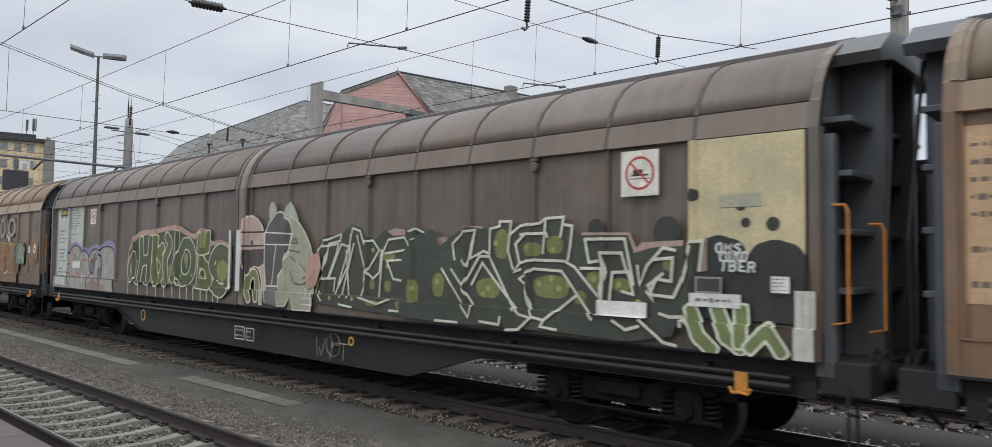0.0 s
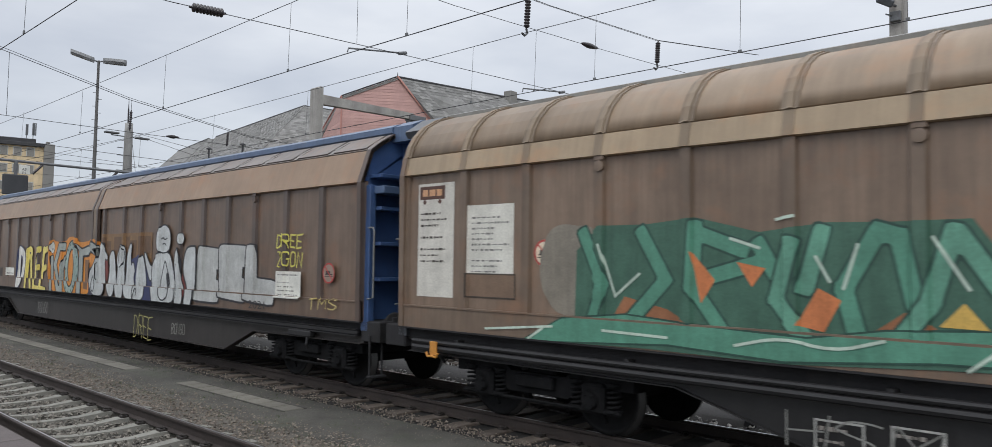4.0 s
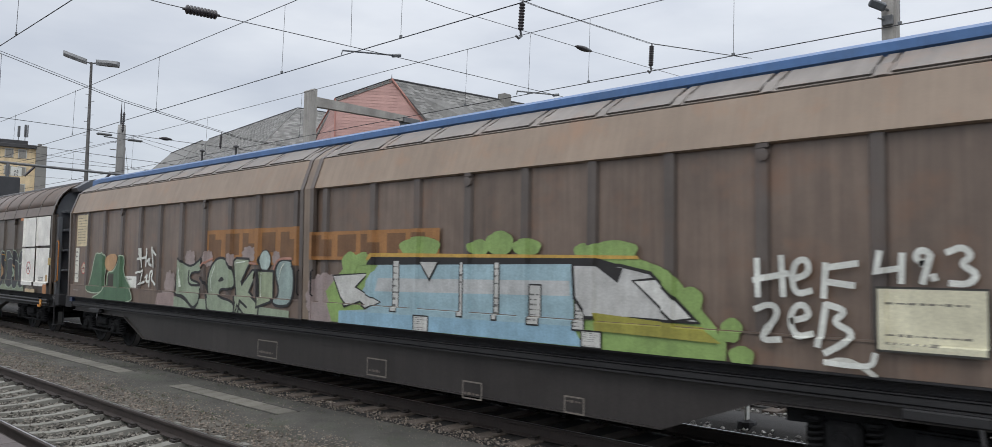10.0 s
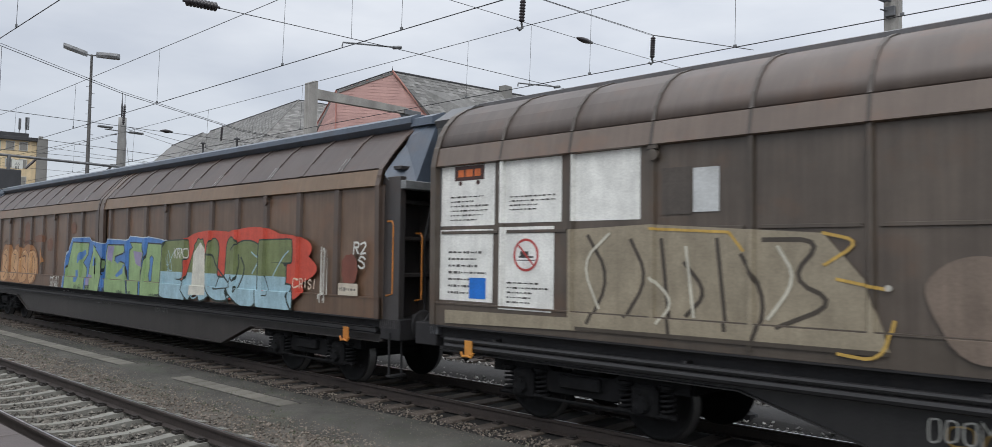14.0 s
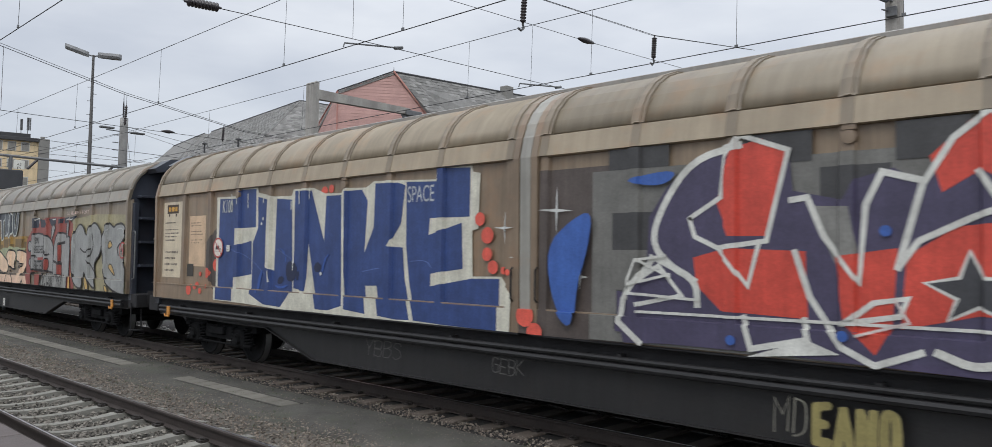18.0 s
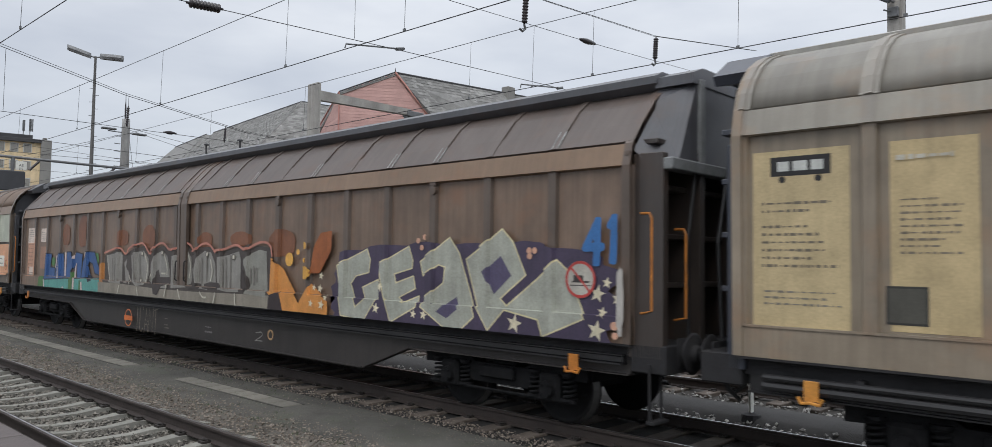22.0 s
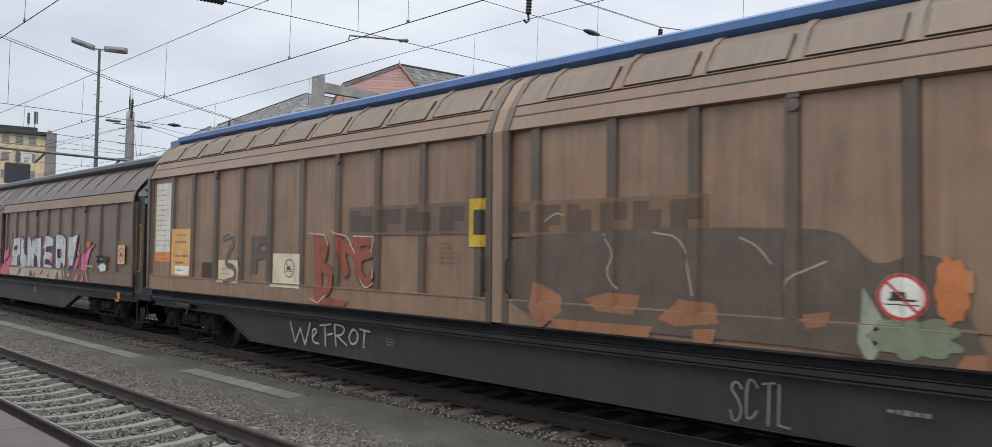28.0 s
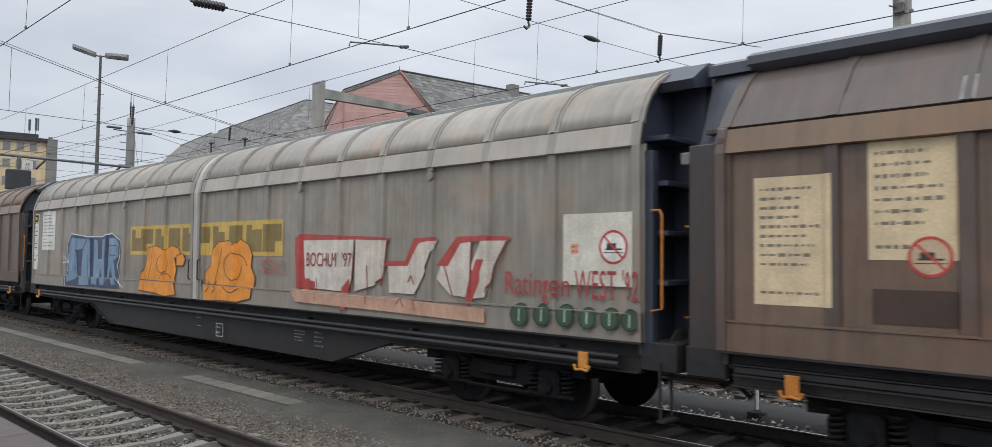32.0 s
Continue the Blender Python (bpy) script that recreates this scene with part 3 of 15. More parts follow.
def masts():
    # concrete portal: pillar with a tapering cantilever beam
    ob = thing("concrete_portal", "pale concrete pillar with a long tapered cantilever beam", "mast", at=(16.63, 25.2, 0))
    bm = bmesh.new()
    prism(bm, [(-0.16, -0.3), (-0.15, 8.82), (0.07, 8.82), (0.07, -0.3)], -0.2, 0.24)
    bmesh.ops.bevel(bm, geom=list(bm.edges), offset=0.025, segments=1, affect="EDGES")
    part("pillar", bm, MASTCON, ob)
    bm = bmesh.new()
    prism(bm, [(0.075, -0.3), (0.075, 8.9), (0.21, 8.9), (0.21, -0.3)], -0.14, 0.14)
    part("pillar_rib", bm, MASTCON, ob)
    bm = bmesh.new()
    prism(bm, [(0.21, 8.22), (0.21, 8.60), (4.85, 8.58), (4.85, 8.32)], -0.12, 0.12)
    part("beam", bm, MASTCON, ob)
    bm = bmesh.new()
    box(bm, 4.6, 5.5, -0.2, 0.2, 8.26, 8.5, 0.02)
    box(bm, 4.6, 5.1, -0.1, 0.1, 8.14, 8.26)
    part("beam_head", bm, GALV, ob)
    # tapered round mast with cross arms
    ob = thing("line_mast", "tall tapered concrete line mast with cross arms", "mast", at=(16.12, 42.07, 0))
    bm = bmesh.new()
    lathe(bm, [(-0.3, 0.30), (8.9, 0.20), (9.35, 0.195)], "z", 16)
    part("shaft", bm, material("line_mast_grey", (0.32, 0.32, 0.315), 0.7, 0.1, 0.2, 1.5, 30, 0.2, streak=0.4), ob, "", True)
    for z, l in ((8.64, 0.85),):
        bm = bmesh.new()
        tube(bm, [(-l, 0.1, z), (l, -0.1, z - 0.05)], 0.028)
        part("cross_arm", bm, GALV, ob)
    bm = bmesh.new()
    lathe(bm, [(9.1, 0.03), (9.9, 0.05), (10.3, 0.02), (10.7, 0.012)], "z", 8, (-0.05, 0, 0))
    part("spike", bm, INSUL, ob)
    for dx, dz in ((-0.86, 8.72), (0.72, 8.60)):
        bm = bmesh.new()
        box(bm, dx - 0.36, dx + 0.36, -0.14, 0.14, dz - 0.03, dz + 0.07, 0.03)
        part("flood_lamp", bm, GALV, ob)
    for k in range(9):
        bm = bmesh.new()
        tube(bm, [(-0.55, 0, 5.2 + 0.4 * k), (-0.25, 0, 5.2 + 0.4 * k)], 0.022, 5)
        part("step_iron", bm, GALV, ob)
    # yard lamp with two heads
    ob = thing("yard_lamp", "tall slim steel yard lamp with two grey heads", "street lamp", at=(13.0, 37.8, 0))
    bm = bmesh.new()
    lathe(bm, [(-0.3, 0.14), (5, 0.11), (5.05, 0.09), (11.35, 0.055)], "z", 12)
    part("pole", bm, material("dark_lamp_pole", (0.07, 0.068, 0.066), 0.6, 0.2, 0.2, 2, 30, 0.1), ob, "", True)
    ax = Vector((0.80, -0.6, 0))
    for s, dz in ((-1, 0.34), (1, -0.05)):
        bm = bmesh.new()
        tube(bm, [(0, 0, 11.3), tuple(ax * s * 0.35 + Vector((0, 0, 11.36 + 0.1 * dz)))], 0.035)
        part("bracket", bm, GALV, ob)
        bm = bmesh.new()
        prof = [(0.2, 0.05), (0.34, 0.12), (0.8, 0.2), (1.14, 0.18), (1.22, 0.06)]
        rings = []
        for a, w in prof:
            c = ax * s * a
            side = Vector((ax.y, -ax.x, 0)) * w
            z = 11.36 + dz * (a - 0.2)
            rings.append([bm.verts.new(c + d + Vector((0, 0, z + e))) for d, e in ((-side, -0.01), (-side * 0.6, 0.13), (side * 0.6, 0.13), (side, -0.01), (side * 0.7, -0.12), (-side * 0.7, -0.12))])
        for q, w in zip(rings, rings[1:]):
            for i in range(6):
                bm.faces.new((q[i], q[(i + 1) % 6], w[(i + 1) % 6], w[i]))
        bm.faces.new(rings[0]), bm.faces.new(rings[-1][::-1])
        part("lamp_head", bm, material("lamp_head_grey", (0.19, 0.195, 0.20), 0.45, 0.1, 0.15, 4, 30, 0.0), ob, "grey lamp head with a milky cover")
    for k in range(14):
        bm = bmesh.new()
        s = 1 if k % 2 else -1
        tube(bm, [(0, 0, 6 + 0.32 * k), tuple(ax * s * 0.2 + Vector((0, 0, 6 + 0.32 * k)))], 0.012, 5)
        part("step_iron", bm, GALV, ob)
    # mast with a floodlight behind the train
    ob = thing("floodlight_mast", "square concrete mast with a small grey floodlight", "mast", at=(20.75, 5.6, 0))
    bm = bmesh.new()
    prism(bm, [(-0.24, -0.3), (-0.15, 9.05), (0.15, 9.05), (0.24, -0.3)], -0.17, 0.17)
    part("shaft", bm, MASTCON, ob)
    bm = bmesh.new()
    tube(bm, [(-0.1, 0, 8.72), (-0.45, 0.1, 8.72)], 0.03)
    part("bracket", bm, GALV, ob)
    bm = bmesh.new()
    tube(bm, [(-0.1, 0, 8.45), (-0.5, 0.15, 8.45)], 0.02)
    part("bracket", bm, GALV, ob)
    bm = bmesh.new()
    box(bm, -0.18, 0.18, -0.2, 0.2, -0.1, 0.1, 0.03)
    bm.transform(Matrix.Translation((-0.55, 0.15, 8.78)) @ Euler((0.5, -0.4, 0.3)).to_matrix().to_4x4())
    part("flood_lamp", bm, material("floodlight_grey", (0.10, 0.11, 0.12), 0.5, 0.2, 0.2, 4, 30, 0.0), ob)
    bm = bmesh.new()
    box(bm, -0.3, -0.18, -0.12, 0.12, 8.3, 8.55, 0.01)
    part("junction_box", bm, GALV, ob)
    # signal arm with a black board, down the line
    ob = thing("signal_board", "black signal board with a white plate on a long pipe", "signal", at=(9.1, 35.0, 0))
    bm = bmesh.new()
    box(bm, -0.45, 0.45, -0.08, 0.08, 4.6, 5.42, 0.04)
    part("board", bm, material("weathered_black_board", (0.045, 0.047, 0.052), 0.6, 0, 0.2, 2, 40, 0.05), ob)
    bm = bmesh.new()
    box(bm, 0.1, 0.5, -0.02, 0.0, 5.46, 5.82, 0.01)
    part("plate", bm, WHITEPAINT, ob)
    for s, z in (("A5", 5.65), ("E5", 5.50)):
        lettering(s, 0.15, Matrix.Translation((0.30, -0.026, z)) @ Euler((math.pi / 2, 0, 0)).to_matrix().to_4x4(), BLACKPAINT, ob)
    bm = bmesh.new()
    tube(bm, [(-6, 0, 6.02), (5.2, 0, 5.92)], 0.055)
    part("cross_pipe", bm, GALV, ob)
    for x in (0.95, 3.9):
        bm = bmesh.new()
        tube(bm, [(x, 0, 5.9), (x - 0.35, 0, 5.5)], 0.05)
        part("stay", bm, INSUL, ob)
    bm = bmesh.new()
    tube(bm, [(0, 0, -0.3), (0, 0, 6.0)], 0.07)
    part("post", bm, GALV, ob)


def lettering(text, size, m, mat, parent, name="lettering"):
    """Flat lettering in the built-in font, facing the local +z of m, its middle at m."""
    cu = bpy.data.curves.new(name, "FONT")
    cu.body, cu.size, cu.align_x, cu.align_y, cu.resolution_u = text, size, "CENTER", "CENTER", 2
    tmp = bpy.data.objects.new(name, cu)
    scene.collection.objects.link(tmp)
    me = bpy.data.meshes.new_from_object(tmp.evaluated_get(bpy.context.evaluated_depsgraph_get()))
    bpy.data.objects.remove(tmp)
    bpy.data.curves.remove(cu)
    me.transform(m)
    me.materials.clear()
    me.materials.append(mat)
    return share(name, me, parent)


# ---- buildings behind the line ----
SLATE = material("grey_slate", (0.225, 0.222, 0.212), 0.8, 0, 0.28, 1.2, 12, 0.5, stain=(0.15, 0.15, 0.135), island=0.28)
REDSIDING = material("faded_red_siding", srgb(196, 156, 149, 1.05), 0.9, 0, 0.10, 0.8, 25, 0.2, rand=0.08)
REDTRIM = material("red_trim", srgb(198, 142, 132), 0.85, 0, 0.1, 1, 25, 0.1)
RENDER = material("grey_house_render", (0.24, 0.235, 0.22), 0.9, 0, 0.15, 0.5, 20, 0.2)
YELLOWWALL = material("yellow_house_render", srgb(226, 202, 165), 0.9, 0, 0.1, 0.3, 10, 0.1, streak=0.3)
PANE = material("dark_window_glass", (0.25, 0.24, 0.215), 0.15, 0, 0.2, 1, 10, 0.0)
FRAMEW = material("pale_window_frame", (0.5, 0.5, 0.48), 0.6, 0, 0.1, 2, 20, 0.0)
ROOFDARK = material("dark_flat_roof_edge", (0.055, 0.055, 0.058), 0.8, 0, 0.2, 0.5, 10, 0.1)


def shingle_slope(parent, a, b, c, d, course, width, mat, seed, lift=0.03):
    """Slates laid in courses over the quad a-b (eave) to d-c (ridge); one joined part of stuff."""
    a, b, c, d = (Vector(v) for v in (a, b, c, d))
    n = (b - a).cross(d - a).normalized()
    if n.z < 0:
        n = -n
    rng = random.Random(seed)
    rows = max(1, int((d - a).length / course))
    V, F = [], []
    for r in range(rows):
        s0, s1 = r / rows, min(1, (r + 1.25) / rows)
        L0, R0, L1, R1 = a.lerp(d, s0), b.lerp(c, s0), a.lerp(d, s1), b.lerp(c, s1)
        cols = max(1, int((R0 - L0).length / width))
        off = 0.5 * (r % 2) / cols
        for k in range(cols + 1):
            u0, u1 = max(0, (k - 0.97) / cols + off), min(1, k / cols + off)
            if u1 - u0 < 0.002:
                continue
            h = lift * rng.uniform(0.7, 1.3)
            q = [L0.lerp(R0, u0) + n * h, L0.lerp(R0, u1) + n * h * rng.uniform(0.8, 1.2), L1.lerp(R1, u1) + n * 0.006, L1.lerp(R1, u0) + n * 0.006]
            w = [L0.lerp(R0, u0), L0.lerp(R0, u1)]
            i = len(V)
            V += [tuple(v) for v in q + w]
            F += [(i, i + 1, i + 2, i + 3), (i + 4, i + 5, i + 1, i)]
    me = bpy.data.meshes.new("slate_covering")
    me.from_pydata(V, [], F)
    me.materials.append(mat)
    return tagged(share("slate_covering", me, parent), kind="stuff")


def slab(parent, name, pts, mat, thick=0.25):
    bm = bmesh.new()
    vs = [bm.verts.new(p) for p in pts]
    f = bm.faces.new(vs)
    f.normal_update()
    n = f.normal.copy()
    if n.z < 0:
        n = -n
    low = [bm.verts.new(v.co - n * thick) for v in vs]
    bm.faces.new(low[::-1])
    for i in range(len(vs)):
        j = (i + 1) % len(vs)
        bm.faces.new((vs[i], low[i], low[j], vs[j]))
    return part(name, bm, mat, parent)


def station_building():
    ob = thing("station_building", "large old building with slate hip roofs and a red clad gable", "building")
    # long wing beside the line with its hip towards the station, and a second wing behind it
    def block(pts, top):
        bm = bmesh.new()
        lo, hi = [bm.verts.new((x, y, -0.3)) for x, y in pts], [bm.verts.new((x, y, top)) for x, y in pts]
        for i in range(len(pts)):
            j = (i + 1) % len(pts)
            bm.faces.new((lo[i], lo[j], hi[j], hi[i]))
        bm.faces.new(hi)
        part("wall", bm, RENDER, ob)

    r0, r1, r2 = (38.3, 60.0, 16.3), (41.5, 83.0, 16.3), (43.5, 59.3, 16.3)
    e0, e1, e2 = (29.8, 54.1, 9.75), (33.0, 77.1, 9.75), (46.0, 51.8, 9.75)
    slab(ob, "roof", [e0, e1, r1, r0], SLATE)
    shingle_slope(ob, e1, e0, r0, r1, 0.34, 0.5, SLATE, 3)
    slab(ob, "roof", [e0, e2, r2, r0], SLATE, 0.2)
    shingle_slope(ob, e0, e2, r2, r0, 0.34, 0.5, SLATE, 6, 0.018)
    block([(30.1, 54.5), (33.2, 76.8), (46, 76), (46, 52.3)], 9.6)
    q0, q1 = (42.1, 86.0, 16.5), (44.5, 99.5, 16.5)
    h0, h1, h2 = (32.2, 75.2, 9.5), (40.3, 109.0, 9.5), (52.0, 73.0, 9.5)
    slab(ob, "roof", [h0, h1, q1, q0], SLATE)
    shingle_slope(ob, h1, h0, q0, q1, 0.36, 0.55, SLATE, 4)
    slab(ob, "roof", [h0, h2, (46, 86, 16.5), q0], SLATE, 0.2)
    block([(33.0, 77.4), (40.6, 108), (56, 100), (54, 77)], 9.4)
    bm = bmesh.new()
    tube(bm, [r1, r0, r2], 0.09, 6)
    part("ridge_cap", bm, ROOFDARK, ob)
    bm = bmesh.new()
    tube(bm, [q1, q0], 0.09, 6)
    part("ridge_cap", bm, ROOFDARK, ob)
    bm = bmesh.new()
    tube(bm, [r0, e0], 0.07, 6)
    part("hip_cap", bm, SLATE, ob)
    for p in ((32.6, 60.4, 11.1), (34.8, 71.0, 12.0)):
        bm = bmesh.new()
        lathe(bm, [(0, 0.09), (0.9, 0.09), (0.92, 0.26), (1.0, 0.26), (1.12, 0.05)], "z", 8, p)
        part("roof_vent", bm, ROOFDARK, ob)
    # red clad block with a gable towards the tracks
    A, P, B2 = Vector((34.6, 49.0, 15.0)), Vector((38.0, 46.4, 16.75)), Vector((41.3, 43.8, 11.6))
    C = Vector((36.9, 54.9, 13.4))
    bm = bmesh.new()
    base = [Vector((v.x, v.y, -0.3)) for v in (A, P, B2, C)]
    a, p, b, c = (bm.verts.new(v) for v in (A, P, B2, C))
    a0, p0, b0, c0 = (bm.verts.new(v) for v in base)
    bm.faces.new((a, a0, p0, p)), bm.faces.new((p, p0, b0, b)), bm.faces.new((c, c0, a0, a))
    part("gable_wall", bm, REDSIDING, ob, "wall clad in faded red boards")

    def boards(q0, q1, z_lo, top0, top1, peak=None):
        """Overlapping boards across a wall from q0 to q1, cut by its sloping top."""
        q0, q1 = Vector(q0), Vector(q1)
        n = (q1 - q0).cross(Vector((0, 0, 1))).normalized()
        if n.dot(Vector((0, 0, 0)) - q0) < 0:
            n = -n
        z = z_lo
        while z < max(top0, top1, peak or 0) - 0.05:
            def span_at(zz):
                lo, hi = 0.0, 1.0
                ks = [k / 60 for k in range(61)]
                def top(k):
                    if peak is None:
                        return top0 + (top1 - top0) * k
                    return top0 + (peak - top0) * k / 0.507 if k < 0.507 else peak + (top1 - peak) * (k - 0.507) / 0.493
                ins = [k for k in ks if top(k) >= zz]
                return (min(ins), max(ins)) if ins else None
            sp = span_at(z + 0.2)
            if sp and sp[1] - sp[0] > 0.01:
                w0, w1 = q0.lerp(q1, sp[0]), q0.lerp(q1, sp[1])
                bm = bmesh.new()
                v = [bm.verts.new(Vector((w.x, w.y, zz)) + n * o) for w in (w0, w1) for zz, o in ((z, 0.026), (z + 0.235, 0.012), (z + 0.235, 0.004), (z, 0.004))]
                for i in range(4):
                    j = (i + 1) % 4
                    bm.faces.new((v[i], v[j], v[4 + j], v[4 + i]))
                bm.faces.new(v[:4]), bm.faces.new(v[4:][::-1])
                part("board", bm, REDSIDING, ob)
            z += 0.24

    boards((A.x, A.y, 0), (B2.x, B2.y, 0), 9.0, 15.0, 11.6, 16.75)
    boards((C.x, C.y, 0), (A.x, A.y, 0), 9.0, 13.4, 15.0)
    for q, w in ((A, P), (P, B2), (C, A)):
        bm = bmesh.new()
        tube(bm, [q + Vector((-0.1, -0.12, 0.02)), w + Vector((-0.1, -0.12, 0.02))], 0.085 if q is P else 0.05, 6)
        part("verge_board", bm, ROOFDARK if q is A else REDTRIM, ob)
    bm = bmesh.new()
    tube(bm, [A + Vector((-0.05, -0.06, -6)), A + Vector((-0.05, -0.06, 0))], 0.06, 6)
    part("corner_board", bm, REDTRIM, ob)
    bm = bmesh.new()
    lathe(bm, [(0, 0.06), (0.2, 0.03), (0.4, 0.012)], "z", 6, tuple(P))
    part("finial", bm, ROOFDARK, ob)
    # slate roof behind the gable, ridge away from the tracks
    R = Vector((51.5, 44.2, 16.75))
    low0, low1 = Vector((42.2, 41.6, 9.6)), Vector((53.5, 37.0, 9.6))
    slab(ob, "roof", [low0, low1, R, P], SLATE)
    shingle_slope(ob, low0, low1, R, P, 0.36, 0.5, SLATE, 9)
    slab(ob, "roof", [P, R, (52, 56, 9.6), (37.2, 56, 12.6), A], SLATE)
    bm = bmesh.new()
    tube(bm, [P, R], 0.1, 6)
    part("ridge_cap", bm, ROOFDARK, ob)
    bm = bmesh.new()
    box(bm, 48.6, 49.5, 44.0, 44.8, 15.5, 17.25, 0.03)
    part("chimney", bm, RENDER, ob)
    bm = bmesh.new()
    prism(bm, [(41.3, -0.3), (41.3, 9.5), (53, 9.5), (53, -0.3)], 38.5, 56)
    part("wall", bm, RENDER, ob)


def yellow_block():
    """Tall yellow house far down the line with window rows and roof masts."""
    ob = thing("yellow_house", "tall pale yellow building with window rows and roof antennas", "building", at=(43.0, 144.0, 0))
    ob.rotation_euler = (0, 0, radians(-12))
    bm = bmesh.new()
    box(bm, -34, -1.5, 0, 16, -0.3, 20.9)
    part("wall", bm, YELLOWWALL, ob)
    bm = bmesh.new()
    box(bm, -1.5, 0.1, -0.5, 16, -0.3, 21.5, 0.05)
    box(bm, -1.0, -0.4, 3, 4, 21.4, 22.3)
    part("stair_tower", bm, RENDER, ob)
    bm = bmesh.new()
    box(bm, -34.3, -1.4, -0.6, 16, 20.9, 21.5, 0.05)
    part("roof", bm, ROOFDARK, ob)
    bm = bmesh.new()
    box(bm, -13, -2.6, 1.5, 12, 21.5, 22.4, 0.05)
    part("roof_house", bm, ROOFDARK, ob)
    for row, z in enumerate((19.2, 16.3, 13.4, 10.5)):
        for k in range(12):
            x = -3.4 - 1.9 * k
            w = part("window", _win(0.62, 1.5, 0.06), FRAMEW, ob)
            w.location = (x, -0.03, z)
            g = part("pane", _win(0.5, 1.3, 0.05), PANE, w)
            g.location = (0, -0.03, 0.08)
    for x, y0, h, n in ((-4.0, 2, 2.9, 2), (-3.0, 2.6, 3.3, 3), (-9.6, 2, 1.9, 1)):
        bm = bmesh.new()
        tube(bm, [(x, y0, 21.9), (x, y0, 22.0 + h)], 0.06, 6)
        for q in range(n):
            box(bm, x - 0.16 + 0.22 * q, x + 0.02 + 0.22 * q, y0 - 0.1, y0 + 0.1, 22.0 + h * 0.35, 22.0 + h, 0.02)
        part("antenna", bm, GALV, ob)


def _win(w, h, d):
    bm = bmesh.new()
    box(bm, -w, w, -d, d, 0, h, 0.0)
    return bm


def marker_post():
    ob = thing("marker_post", "short white-topped marker post on a dark foot", "marker post", at=(10.72, 4.88, -0.2))
    bm = bmesh.new()
    lathe(bm, [(0, 0.16), (0.1, 0.13), (0.13, 0.05)], "z", 10)
    part("foot", bm, STEEL_DARK, ob)
    bm = bmesh.new()
    box(bm, -0.05, 0.05, -0.02, 0.02, 0.1, 0.62, 0.008)
    part("post", bm, WHITEPAINT, ob)


ground_sheet()
marker_post()
beds()
shoulder_bank()
track("track_near", NEAR, CONCRETE, -6, 46, 0.62, "near track with bowed concrete sleepers", 0)
track("track_train", TRAIN, TIMBER, -8, 60, 0.63, "track under the train with old half-buried sleepers", 0, concrete=False)
track("track_third", THIRD, TIMBER, -6, 40, 0.62, "parallel track behind the train", 0, concrete=False)
cable_duct()
platform()
overhead()
masts()
station_building()
yellow_block()
stone_cover()
grass()


# ---- wagons ----
LB = 21.6                                # length of the shorter bodies; wall places count from the leading end
POSTS = {"A": [0.08, 1.3, 2.43, 3.55, 4.68, 5.8, 6.93, 8.06, 9.2, 10.52],
         "B": [0.08, 1.15, 2.25, 3.32, 4.35, 5.37, 6.4, 7.42, 8.45, 9.47, 10.72]}
POSTS["C"] = [0.08, 1.15, 2.25, 3.32, 4.35, 5.37, 6.4, 7.42, 8.45, 9.47, 10.5]
POSTS["D"] = [0.08, 1.2, 2.17, 3.18, 4.21, 5.25, 6.3, 7.35, 8.4, 9.45, 10.6]
JOINT = {"A": 10.8, "B": 11.12, "C": 10.86, "D": 10.98}          # middle joint of the two sliding walls
SPAN = {3: (0.14, 22.34), 5: (0.0, 22.3), 7: (0.0, 21.85), 10: (-0.04, 21.95), 12: (0.0, 22.2), 13: (0.0, 21.95)}
# roof outline on the near side: distance inwards from the wall face, height
ROOFS = {"A": [(-0.03, 3.36), (0.03, 3.62), (0.045, 3.64), (0.10, 3.80), (0.20, 3.96), (0.36, 4.12), (0.58, 4.25), (0.85, 4.345), (1.10, 4.38), (1.37, 4.39)],
         "B": [(-0.03, 3.34), (0.15, 3.86), (0.165, 3.87), (0.36, 4.02), (0.60, 4.16), (0.85, 4.22), (1.37, 4.24)],
         "D": [(-0.03, 3.65), (0.11, 3.975), (0.12, 3.985), (0.24, 4.16), (0.37, 4.335), (0.60, 4.49), (0.85, 4.53), (1.37, 4.55)],
         "C": [(-0.03, 3.17), (0.03, 3.42), (0.05, 3.44), (0.24, 3.68), (0.50, 3.97), (0.80, 4.20), (1.37, 4.26)]}
SKIRT, HEM = 1.46, 1.145                 # top edge of the skirt, lower edge of the wall
PANEL_D = 0.05


def wx(d):
    return -SIDE + d


def wy(u):
    return LB / 2 - u


def relief(posts, u, z, pw=0.06):
    """Depth of the wall face below the post faces; pw is half a post's width."""
    if z < SKIRT - 0.005:
        return 0.0
    best = PANEL_D
    for p in posts:
        a = abs(u - p)
        if a < pw + 0.025:
            best = min(best, 0.0 if a < pw else PANEL_D * (a - pw) / 0.025)
    return best


